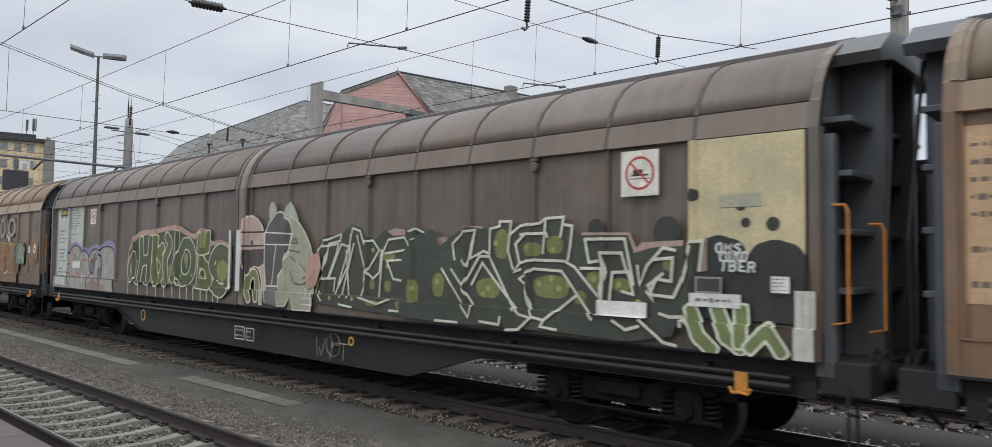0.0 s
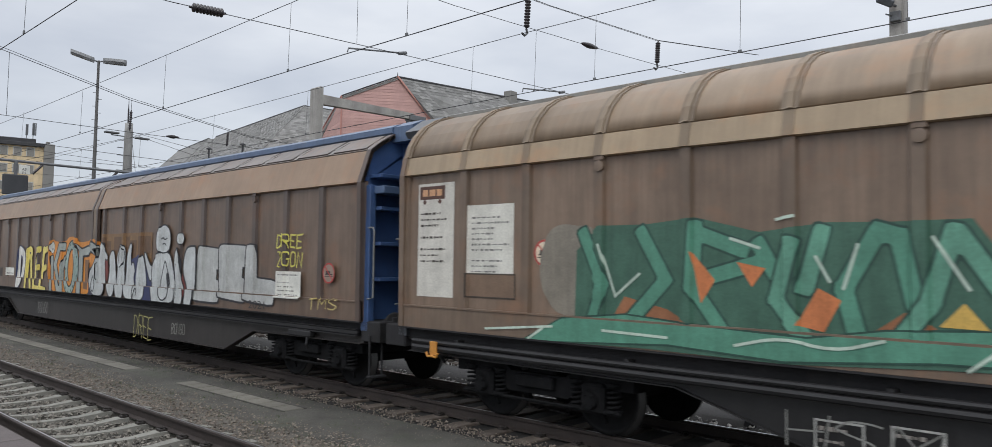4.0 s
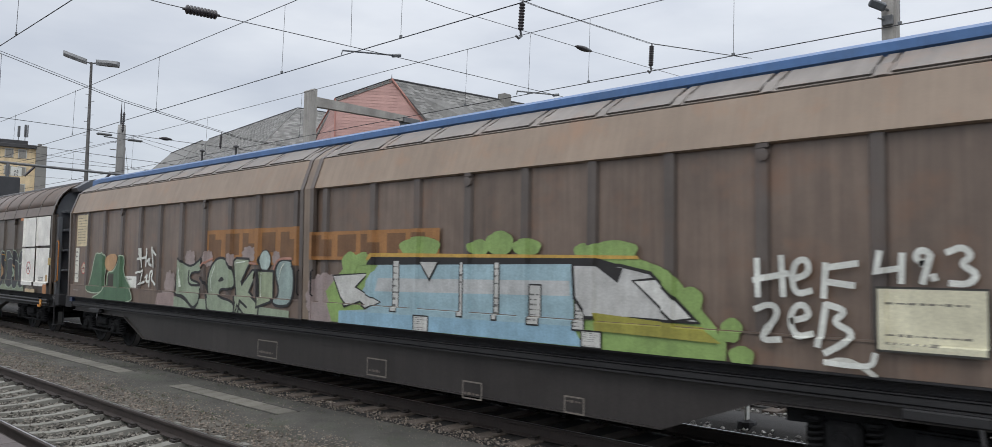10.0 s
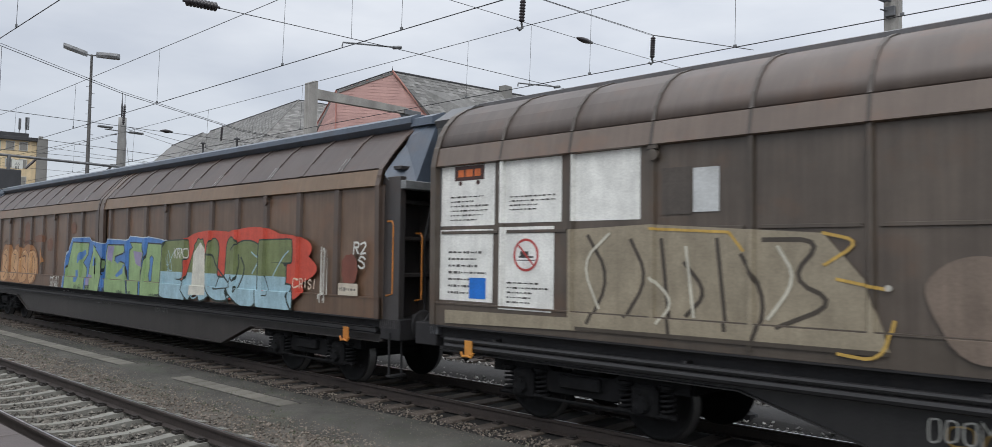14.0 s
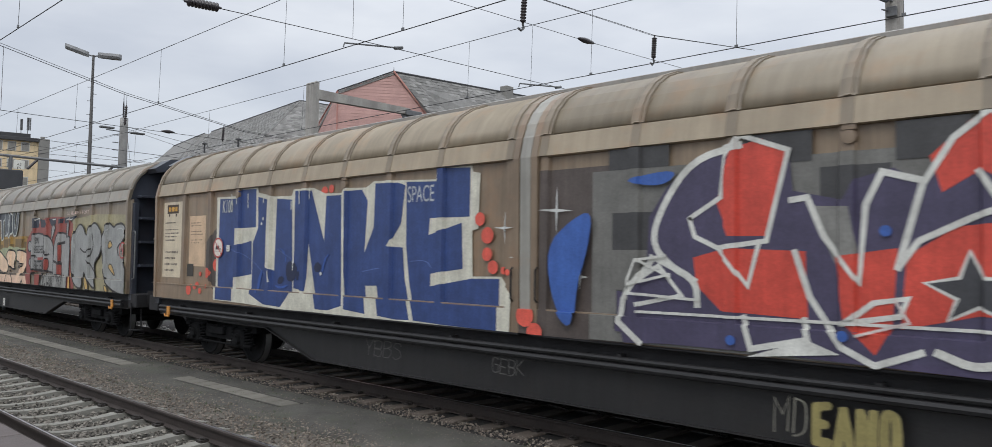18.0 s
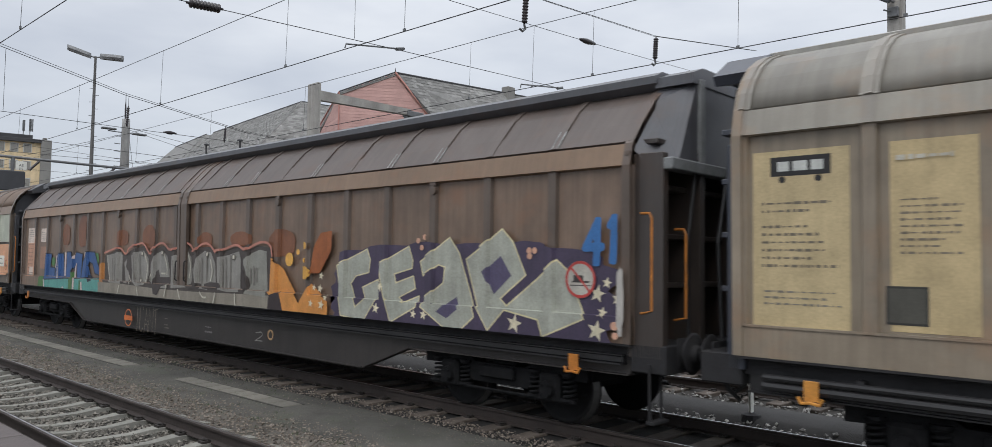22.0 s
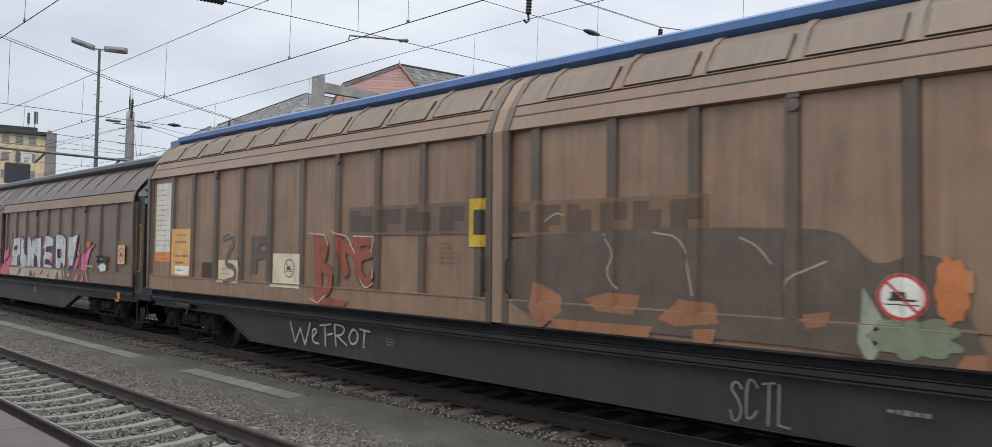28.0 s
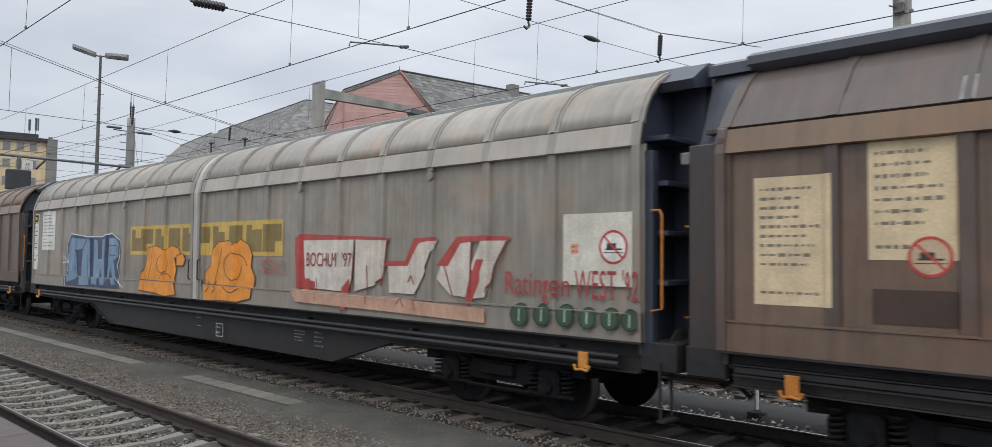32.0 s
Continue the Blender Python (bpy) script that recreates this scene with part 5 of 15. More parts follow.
    for k in range(9):
        y = wy(4.6 + 1.55 * k)
        box(bm, wx(0.2), -wx(0.2), y - 0.05, y + 0.05, 0.85, 1.02)
    part("floor_frame", bm, STEEL_DARK, w)
    for s, nm in ((1, "sole_bar"), (-1, "sole_bar")):
        bm = bmesh.new()
        low, q0, q1 = {"A": (0.35, 4.5, 6.0), "B": (0.35, 3.4, 4.5), "C": (0.38, 3.9, 5.0), "D": (0.35, 3.4, 4.5)}[kind]
        prof2 = [(0.1, 1.02), (0.1, 0.80), (q0, 0.78), (q1, low), (e1 - q1, low), (e1 - q0, 0.78), (e1 - 0.1, 0.80), (e1 - 0.1, 1.02)]
        xa, xb = s * wx(0.16), s * wx(0.20)
        a = [bm.verts.new((xa, wy(u), z)) for u, z in prof2]
        b = [bm.verts.new((xb, wy(u), z)) for u, z in prof2]
        m = len(prof2)
        bm.faces.new(a), bm.faces.new(b[::-1])
        for i in range(m):
            bm.faces.new((a[i], a[(i + 1) % m], b[(i + 1) % m], b[i]))
        for (ua, za), (ub, zb) in zip(prof2[1:], prof2[2:-1]):
            v = [bm.verts.new((x, wy(u), z + dz)) for dz in (0, -0.015) for x, u, z in ((s * wx(0.10), ua, za), (s * wx(0.24), ua, za), (s * wx(0.24), ub, zb), (s * wx(0.10), ub, zb))]
            bm.faces.new(v[:4]), bm.faces.new(v[4:][::-1])
            for i in range(4):
                bm.faces.new((v[i], v[(i + 1) % 4], v[4 + (i + 1) % 4], v[4 + i]))
        part(nm, bm, SOLEBAR_DARK if kind == "A" else SOLEBAR, w)
    if kind == "A":
        for z, d, r in ((0.965, 0.02, 0.034), (0.88, 0.03, 0.045)):
            bm = bmesh.new()
            tube(bm, [(wx(d), wy(e0 + 0.3), z), (wx(d), wy(e1 - 0.3), z)], r, 8)
            for k in range(8):
                u = 1.2 + (e1 - 2.4) * k / 7
                box(bm, wx(d), wx(0.2), wy(u + 0.03), wy(u - 0.03), z - 0.03, z + 0.06)
            part("guide_rail", bm, GUIDE, w)
    else:
        # rolled channel along the floor edge with a lip above and below
        bm = bmesh.new()
        box(bm, wx(0.06), wx(0.16), wy(e1 - 0.15), wy(e0 + 0.15), 0.925, 1.005, 0.012)
        box(bm, wx(0.035), wx(0.16), wy(e1 - 0.15), wy(e0 + 0.15), 0.905, 0.922)
        box(bm, wx(0.045), wx(0.16), wy(e1 - 0.15), wy(e0 + 0.15), 1.008, 1.02)
        part("guide_channel", bm, GUIDE, w)
    for u in ((0.78, e1 - 0.78) if kind not in "BD" else ()):
        c = share("lashing_hook", make_hook(hooks), w)
        c.location = (wx(-0.02), wy(u), 0.81)
        c.scale = (0.9, 0.9, 0.9)
    if kind in "BD":
        for u in (1.75, e1 - 1.75):
            bm = bmesh.new()
            box(bm, wx(0.02), wx(0.14), wy(u + 0.34), wy(u - 0.34), 0.80, 0.90, 0.015)
            tube(bm, [(wx(0.03), wy(u + 0.26), 0.80), (wx(0.0), wy(u + 0.28), 0.68), (wx(0.03), wy(u + 0.26), 0.62)], 0.02, 6)
            part("jacking_pad", bm, GUIDE, w)
    # brake gear and tanks between the bogies
    bm = bmesh.new()
    lathe(bm, [(-0.5, 0.02), (-0.46, 0.19), (0.46, 0.19), (0.5, 0.02)], "y", 14, (-0.45, wy(12.6), 0.72))
    part("air_tank", bm, STEEL_DARK, w, "", True)
    bm = bmesh.new()
    tube(bm, [(-0.2, wy(3.5), 0.62), (-0.2, wy(18), 0.6)], 0.025, 6)
    tube(bm, [(0.35, wy(3.5), 0.75), (0.35, wy(18), 0.75)], 0.02, 6)
    part("brake_rod", bm, STEEL_DARK, w)
    ub = {"A": 2.42, "B": 1.75, "C": 2.25, "D": 1.75}[kind]
    for uc in (ub, e1 - ub):
        b = share("bogie", KIT["bogie"], w)
        b.location = (0, wy(uc), 0)
        for yy in (-0.9, 0.9):
            ws = share("wheelset", KIT["wheelset"], b)
            ws.location = (0, yy, 0.46)
            WHEELS.append((ws, yy))
            for x in (-1.06, 1.06):
                o = share("axle_box", KIT["axle_box"], b)
                o.matrix_basis = Matrix.Translation((x, yy, 0.47)) @ pose(0, 0, 0, 0, 0, 0 if x < 0 else 180)
                for dy in (-0.27, 0.27):
                    o = share("spring", KIT["spring"], b)
                    o.location = (x, yy + dy, 0.52)
    WAGONS[n] = (w, walls, posts, z_top, pw, joint, e0, e1)
    return w


HOOKS = {}


def make_hook(mat):
    if mat.name not in HOOKS:
        me = KIT["hook"].copy()
        me.materials.clear()
        me.materials.append(mat)
        HOOKS[mat.name] = me
    return HOOKS[mat.name]


SOLEBAR = material("rusty_sole_bar", (0.037, 0.0325, 0.0305), 0.5, 0, 0.25, 0.9, 30, 0.2, stain=(0.026, 0.022, 0.020), streak=0.3)
SOLEBAR_DARK = material("black_sole_bar", (0.024, 0.0235, 0.024), 0.5, 0, 0.25, 0.9, 30, 0.2, stain=(0.026, 0.022, 0.020), streak=0.3)
GUIDE = material("worn_guide_rail", (0.023, 0.0225, 0.0235), 0.5, 0.0, 0.25, 2, 30, 0.15, spec=0.4)

DK = (84, 88, 94)
BL = (70, 86, 112)


WALL_PAINT = {}


def coupled(n, kind, roof, band, panel, end, cap, seam, label):
    """One wagon of the train with the colours of its roof, band, walls, ends, ridge and joint."""
    WALL_PAINT[n] = panel
    wagon(n, kind, roof, band, panel, end, cap, seam, label, hooks=(ORANGE if kind == "C" else YELLOW), rails=(GREYRAIL if n in (3, 4, 9, 12) else ORANGE),
          mid_rail=n in (6, 11), fishbelly=kind != "C")


coupled(0, "A", (130, 113, 94), (138, 120, 100), (108, 89, 73), DK, (70, 70, 74), (120, 110, 100), "weathered tan-brown sliding-wall wagon leaving ahead")
coupled(1, "A", (101, 91, 85), (97, 87, 80), (90, 83, 79), (92, 94, 98), (82, 78, 78), (128, 115, 102), "dark brown sliding-wall wagon sprayed with green-grey letters")
coupled(2, "A", (150, 129, 107), (158, 138, 112), (104, 90, 80), (84, 88, 94), (120, 118, 114), (176, 174, 170), "tan-roofed brown sliding-wall wagon with colourful graffiti")
coupled(3, "B", (116, 108, 102), (126, 106, 90), (92, 78, 70), (46, 64, 96), BL, (112, 98, 84), "brown sliding-wall wagon with a blue ridge and silver graffiti")
coupled(4, "A", (148, 131, 113), (166, 146, 121), (108, 95, 84), (80, 86, 96), (126, 124, 122), (160, 155, 148), "grey-brown sliding-wall wagon with outlined block letters")
coupled(5, "B", (118, 111, 105), (122, 108, 97), (95, 83, 77), (38, 52, 82), (58, 90, 134), (112, 98, 86), "brown sliding-wall wagon with blue ends and pale blue graffiti")
coupled(6, "A", (92, 82, 76), (88, 78, 73), (75, 68, 64), (100, 102, 106), (80, 78, 80), (98, 90, 86), "dark sliding-wall wagon with white door plates")
coupled(7, "C", (74, 65, 62), (94, 78, 64), (87, 71, 61), (66, 62, 62), (72, 80, 92), (84, 73, 66), "dark brown sliding-wall wagon with a large green piece")
coupled(8, "A", (158, 143, 124), (160, 145, 123), (124, 110, 97), (84, 90, 100), (150, 146, 140), (172, 168, 160), "beige sliding-wall wagon covered in blue and red letters")
coupled(9, "A", (152, 145, 136), (154, 147, 136), (124, 116, 105), (62, 66, 78), (156, 152, 146), (180, 178, 172), "pale grey sliding-wall wagon with turquoise and silver graffiti")
coupled(10, "C", (80, 71, 67), (105, 87, 72), (97, 82, 73), (66, 58, 54), (66, 66, 70), (84, 72, 64), "dark brown sliding-wall wagon with silver letters and stars")
coupled(11, "A", (104, 88, 77), (98, 84, 74), (88, 79, 72), (70, 70, 74), (82, 76, 74), (96, 84, 76), "dark sliding-wall wagon with beige plates and blue graffiti")
coupled(12, "D", (110, 95, 81), (109, 92, 79), (111, 92, 78), (50, 70, 110), (64, 94, 138), (126, 104, 86), "rusty brown sliding-wall wagon with a blue ridge")
coupled(13, "C", (78, 70, 66), (105, 88, 73), (94, 79, 71), (66, 58, 56), (64, 66, 74), (98, 82, 70), "brown sliding-wall wagon with silver and turquoise letters")
coupled(14, "A", (186, 179, 170), (182, 174, 164), (154, 147, 138), (60, 66, 82), (150, 152, 154), (198, 194, 186), "pale beige sliding-wall wagon with a yellow band and orange tags")
coupled(15, "A", (110, 95, 86), (110, 96, 86), (84, 72, 66), DK, (80, 78, 80), (120, 108, 98), "dark brown sliding-wall wagon closing the view")


# ---- paint on the wagon walls ----
GLYPHS = {"A": "002640|1232", "B": "0006|~0636453303|~033342413000", "C": "~4536160501103041", "D": "0006|~062645412000", "E": "46060040|0333", "F": "460600|0333",
          "G": "~4536160501103041|414323", "H": "0006|4046|0343", "I": "2026", "J": "~4641301001", "K": "0006|460340", "L": "060040", "M": "0006234640",
          "N": "00064046", "O": "~361605011030414536", "P": "0006|~063645433303", "Q": "~361605011030414536|2240", "R": "0006|~063645433303|2340",
          "S": "~4536160504334241301001", "T": "0646|2620", "U": "~060110304146", "V": "062046", "W": "0610233046", "X": "0046|0640", "Y": "062346|2320",
          "Z": "06460040", "0": "~361605011030414536", "1": "152620", "2": "~051636454400|0040", "3": "~0516364533|~234341301001", "4": "360242|3630",
          "7": "064610", "8": "~341516364534|~34433010011434", "9": "~4334141506364541 20".replace(" ", ""), ".": "2021", "'": "2526", "-": "1333", "5": "46060343|~0333413000"}
LAYER = {}


def gm(rgb, k=1.0, sat=0.94):
    k *= 1.13 if sat < 1 else 1.1
    m = sum(rgb) / 3
    c = [max(8, m + sat * (x - m)) for x in rgb]
    return material("%s_%d_%d_%d" % ("spray" if sat < 1 else "plate", *rgb), srgb(*c, k), 0.45, 0, 0.16, 2.2, 40, 0.05, streak=0.16 if sat < 1 else 0.12, grime=0.26 if sat < 1 else 0.15)


def chaikin(pts, closed, rounds=2):
    for _ in range(rounds):
        out = []
        n = len(pts)
        rng = range(n if closed else n - 1)
        if not closed:
            out.append(pts[0])
        for i in rng:
            a, b = pts[i], pts[(i + 1) % n]
            out += [(0.75 * a[0] + 0.25 * b[0], 0.75 * a[1] + 0.25 * b[1]), (0.25 * a[0] + 0.75 * b[0], 0.25 * a[1] + 0.75 * b[1])]
        if not closed:
            out.append(pts[-1])
        pts = out
    return pts


def ribbon(bm, pts, w, layer, mi, ext=0.0, closed=False):
    """A flat stroke of width w along the points, mitred at its corners."""
    P = [Vector(p) for p in pts]
    if not closed and ext and len(P) > 1:
        P[0] = P[0] + (P[0] - P[1]).normalized() * ext
        P[-1] = P[-1] + (P[-1] - P[-2]).normalized() * ext
    n = len(P)
    rows = []
    for i in range(n):
        a = P[i] - P[i - 1] if (i or closed) else P[1] - P[0]
        b = P[(i + 1) % n] - P[i] if (i < n - 1 or closed) else P[i] - P[i - 1]
        a, b = a.normalized(), b.normalized()
        t = a + b
        t = t.normalized() if t.length > 1e-4 else a
        nrm = Vector((-t.y, t.x))
        c = max(0.62, nrm.dot(Vector((-a.y, a.x))))
        o = nrm * (w / 2 / c)
        rows.append((bm.verts.new((*(P[i] + o), layer)), bm.verts.new((*(P[i] - o), layer))))
    pairs = list(zip(rows, rows[1:])) + ([(rows[-1], rows[0])] if closed else [])
    for q, r in pairs:
        try:
            bm.faces.new((q[0], q[1], r[1], r[0])).material_index = mi
        except ValueError:
            pass


PAINTED_JOINT = (1, 3, 5, 6, 7, 11)      # wagons whose joint strip was sprayed over


def conform(bm, posts, base, u0, u1, z0, z1, sole=False, pw=0.06, joint=False, seam=10.8):
    """Cuts a flat drawing at the edges of posts and skirt and lays it on the wall."""
    if not sole:
        cuts = [p + s for p in posts for s in (-pw - 0.025, -pw, pw, pw + 0.025) if u0 < p + s < u1]
        cuts += [c for c in (seam - 0.206, seam - 0.201, seam + 0.201, seam + 0.206) if joint and u0 < c < u1]
        for c in cuts:
            bmesh.ops.bisect_plane(bm, geom=bm.verts[:] + bm.edges[:] + bm.faces[:], plane_co=(c, 0, 0), plane_no=(1, 0, 0))
        for c in (SKIRT - 0.007, SKIRT + 0.003):
            if z0 < c < z1:
                bmesh.ops.bisect_plane(bm, geom=bm.verts[:] + bm.edges[:] + bm.faces[:], plane_co=(0, c, 0), plane_no=(0, 1, 0))
    for v in bm.verts:
        u, z, l = v.co
        d = 0.155 if sole else -0.021 if joint and abs(u - seam) < 0.203 else relief(posts, u, z, pw)
        v.co = (wx(d - base - l), wy(u), z)


def lay(n, name, bm, mats, sole=False, split=None, label=""):
    """Lays a drawing made in (u, z, layer) on wagon n."""
    if not bm.verts:
        bm.free()
        return
    w, walls, posts, z_top, pw, seam, e0, e1 = WAGONS[n]
    us, zs = [v.co.x for v in bm.verts], [v.co.y for v in bm.verts]
    u0, u1, z0, z1 = min(us), max(us), min(zs), max(zs)
    if not sole:
        for c, no in ((HEM + 0.008, (0, -1, 0)), (z_top - 0.012, (0, 1, 0))):
            if z0 < c < z1:
                bmesh.ops.bisect_plane(bm, geom=bm.verts[:] + bm.edges[:] + bm.faces[:], plane_co=(0, c, 0), plane_no=no, clear_outer=True)
        for c, no in ((e0 + 0.02, (-1, 0, 0)), (e1 - 0.02, (1, 0, 0))):
            if u0 < c < u1:
                bmesh.ops.bisect_plane(bm, geom=bm.verts[:] + bm.edges[:] + bm.faces[:], plane_co=(c, 0, 0), plane_no=no, clear_outer=True)
        if not bm.faces:
            bm.free()
            return
    if split:
        zc, i0, i1 = split
        bmesh.ops.bisect_plane(bm, geom=bm.verts[:] + bm.edges[:] + bm.faces[:], plane_co=(0, zc, 0), plane_no=(0, 1, 0))
        for f in bm.faces:
            if f.material_index == i0 and f.calc_center_median().y < zc:
                f.material_index = i1
    k = LAYER[n] = LAYER.get(n, 0) + 1
    conform(bm, posts, 0.0025 + 0.0006 * k, u0, u1, z0, z1, sole, pw, n in PAINTED_JOINT, seam)
    for f in bm.faces:
        f.normal_update()
        if f.normal.x > 0:
            f.normal_flip()
    mid = (u0 + u1) / 2
    return part(name, bm, mats, w if sole else walls[0 if mid < seam else 1], label)


def glyph_strokes(ch, u0, u1, z0, z1, slant, rng, wob):
    out = []
    for s in GLYPHS.get(ch, "0046").split("|"):
        smooth = s.startswith("~")
        s = s.lstrip("~")
        pts = [(int(s[i]) / 4, int(s[i + 1]) / 6) for i in range(0, len(s) - 1, 2)]
        closed = len(pts) > 2 and pts[0] == pts[-1]
        pts = [(x + rng.uniform(-wob, wob), y + rng.uniform(-wob, wob) * 0.7) for x, y in (pts[:-1] if closed else pts)]
        if smooth:
            pts = chaikin(pts, closed)
        out.append(([(u0 + (x + slant * (y - 0.5)) * (u1 - u0), z0 + y * (z1 - z0)) for x, y in pts], closed))
    return out


def stroke_distance(strokes, us, zs, low):
    """Distance of every grid point to the nearest stroke; strokes swell towards the bottom."""
    U, Z = np.meshgrid(np.array(us), np.array(zs), indexing="ij")
    best = np.full(U.shape, 9.0)
    for pts, closed in strokes:
        for a, b in zip(pts, pts[1:] + pts[:1] if closed else pts[1:]):
            ax, az, bx, bz = a[0], a[1], b[0] - a[0], b[1] - a[1]
            l = max(1e-5, math.hypot(bx, bz))
            along, across = ((U - ax) * bx + (Z - az) * bz) / l, np.abs((U - ax) * bz - (Z - az) * bx) / l
            past = np.maximum(np.maximum(-along, along - l), 0)
            sq = np.maximum(past * 1.08, across) + 0.12 * np.minimum(past, across)
            best = np.minimum(best, sq if l > 0.12 else np.hypot(past, across))
    span = max(zs) - min(zs)
    return best / (1 + low * (0.5 - (Z - min(zs)) / max(span, 1e-6)))


def bands(bm, us, zs, D, levels, layer):
    """Cuts the grid into bands between the levels of D; each band has its own material slot."""
    seen = {}

    def vert(p):
        k = (round(p[0] * 4000), round(p[1] * 4000))
        if k not in seen:
            seen[k] = bm.verts.new((p[0], p[1], layer))
        return seen[k]

    def face(pts, mi):
        vs = []
        for p in pts:
            v = vert(p)
            if not vs or v is not vs[-1]:
                vs.append(v)
        if len(vs) > 1 and vs[0] is vs[-1]:
            vs.pop()
        if len(set(vs)) == len(vs) and len(vs) > 2:
            try:
                bm.faces.new(vs).material_index = mi
            except ValueError:
                pass

    def clip(poly_, lim, keep_low):
        out = []
        for (p, d), (q, e) in zip(poly_, poly_[1:] + poly_[:1]):
            inp, inq = (d <= lim) == keep_low, (e <= lim) == keep_low
            if inp:
                out.append((p, d))
            if inp != inq:
                t = (lim - d) / (e - d)
                out.append(((p[0] + t * (q[0] - p[0]), p[1] + t * (q[1] - p[1])), lim))
        return out

    top = levels[-1][0]
    for i in range(len(us) - 1):
        for j in range(len(zs) - 1):
            d = (D[i, j], D[i + 1, j], D[i + 1, j + 1], D[i, j + 1])
            lo, hi = min(d), max(d)
            if lo >= top:
                continue
            c = [((us[i], zs[j]), d[0]), ((us[i + 1], zs[j]), d[1]), ((us[i + 1], zs[j + 1]), d[2]), ((us[i], zs[j + 1]), d[3])]
            prev = -1.0
            for lim, mi in levels:
                if lo >= prev and hi <= lim:
                    face([p for p, _ in c], mi)
                    break
                if lo < lim and hi > prev:
                    for tri in ((c[0], c[1], c[2]), (c[0], c[2], c[3])):
                        q = clip(list(tri), lim, True)
                        if q and prev > 0:
                            q = clip(q, prev, False)
                        if len(q) > 2:
                            face([p for p, _ in q], mi)
                prev = lim


def grid_lines(a, b, step, cuts):
    n = max(2, int((b - a) / step))
    base = [a + (b - a) * k / n for k in range(n + 1)]
    out = [x for x in base if all(abs(x - c) > step * 0.2 for c in cuts)] + [c for c in cuts if a < c < b]
    return sorted(out)


def word(n, text, u0, z0, u1, z1, fill, line, fat=0.24, edge=0.05, halo=None, halo_w=0.1, fill2=None, cut=0.45, slant=0.0, wob=0.06, over=0.08, dots=None, shine=None, seed=0, sole=False, rise=0.0, drip=False, wild=0, low=0.16):
    """Sprayed letters: each one a part with outline, filling and, if given, a halo, spots and light edges."""
    rng = random.Random(n * 100 + seed + len(text))
    w_, walls, posts, z_top, pw, seam, e0, e1 = WAGONS[n]
    cell = (u1 - u0) / max(1, len(text))
    h = z1 - z0
    for i, ch in enumerate(text):
        if ch == " ":
            continue
        a, b = u0 + cell * (i - over / 2), u0 + cell * (i + 1 + over / 2)
        w = min(fat * h, 0.42 * cell) if fill else fat
        pad = w / 2 + (edge if line else 0)
        dz = rise * (i - (len(text) - 1) / 2) / max(1, len(text)) + rng.uniform(-wob, wob) * h * 0.5
        st = glyph_strokes(ch, a + pad, b - pad, z0 + pad + dz, z1 - pad + dz, slant, rng, wob)
        bm = bmesh.new()
        mats, levels = [], []
        if fill:
            mats.append(gm(fill))
            levels.append((w / 2, 0))
            if line:
                mats.append(gm(line))
                levels.append((w / 2 + edge, 1))
            if halo:
                mats.append(gm(halo))
                levels.append((w / 2 + edge + halo_w, len(mats) - 1))
            reach = levels[-1][0] * 1.25
            xs, ys = [p[0] for q, _ in st for p in q], [p[1] for q, _ in st for p in q]
            ga, gb, gc, gd = min(xs) - reach, max(xs) + reach, min(ys) - reach, max(ys) + reach
            if not sole:
                ga, gb, gc, gd = max(ga, e0 + 0.02), min(gb, e1 - 0.02), max(gc, HEM + 0.008), min(gd, z_top - 0.012)
            step = max(0.022, min(0.05, w * 0.32, h / 24))
            ucut = [] if sole else [p + s for p in posts for s in (-pw - 0.025, -pw, pw, pw + 0.025)]
            zcut = [] if sole else [SKIRT - 0.007, SKIRT + 0.003]
            if fill2:
                zcut = zcut + [z0 + h * cut]
            us, zs = grid_lines(ga, gb, step, ucut), grid_lines(gc, gd, step, zcut)
            if len(us) < 3 or len(zs) < 3:
                continue
            bands(bm, us, zs, stroke_distance(st, us, zs, low), levels, 0.0)
            if fill2:
                mats.append(gm(fill2))
                for f in bm.faces:
                    if f.material_index == 0 and f.calc_center_median().y < z0 + h * cut:
                        f.material_index = len(mats) - 1
        elif line:
            mats.append(gm(line))
            for q, (pts, cl) in enumerate(st):
                ribbon(bm, pts, w, 0.0001 * q, 0, w * 0.3, cl)
        if shine:
            mats.append(gm(shine))
            for q, (pts, cl) in enumerate(st):
                ribbon(bm, [(p[0] - w * 0.22, p[1] + w * 0.2) for p in pts], w * 0.09, 0.0002 + 0.00003 * q, len(mats) - 1, 0, cl)
        if dots:
            mats.append(gm(dots))
            for pts, cl in st:
                for p in pts[::3]:
                    r = w * rng.uniform(0.07, 0.17)
                    c = (p[0] + rng.uniform(-0.25, 0.25) * w, p[1] + rng.uniform(-0.25, 0.25) * w)
                    bm.faces.new([bm.verts.new((c[0] + r * math.cos(t * 0.785), c[1] + r * math.sin(t * 0.785), 0.00032)) for t in range(8)]).material_index = len(mats) - 1
        for q in range(wild):
            c0, c1 = rng.choice(st)[0], rng.choice(st)[0]
            p, r = rng.choice(c0), rng.choice(c1)
            bend = (0.5 * (p[0] + r[0]) + rng.uniform(-0.3, 0.3) * cell, 0.5 * (p[1] + r[1]) + rng.uniform(-0.25, 0.25) * h)
            tip = (r[0] + rng.uniform(-0.4, 0.4) * cell, min(z1, max(z0, r[1] + rng.uniform(-0.3, 0.3) * h)))
            ribbon(bm, chaikin([p, bend, r, tip], False), rng.choice((0.018, 0.028, 0.04)), 0.00036 + 0.00004 * q, rng.randrange(1, len(mats)) if len(mats) > 1 else 0)
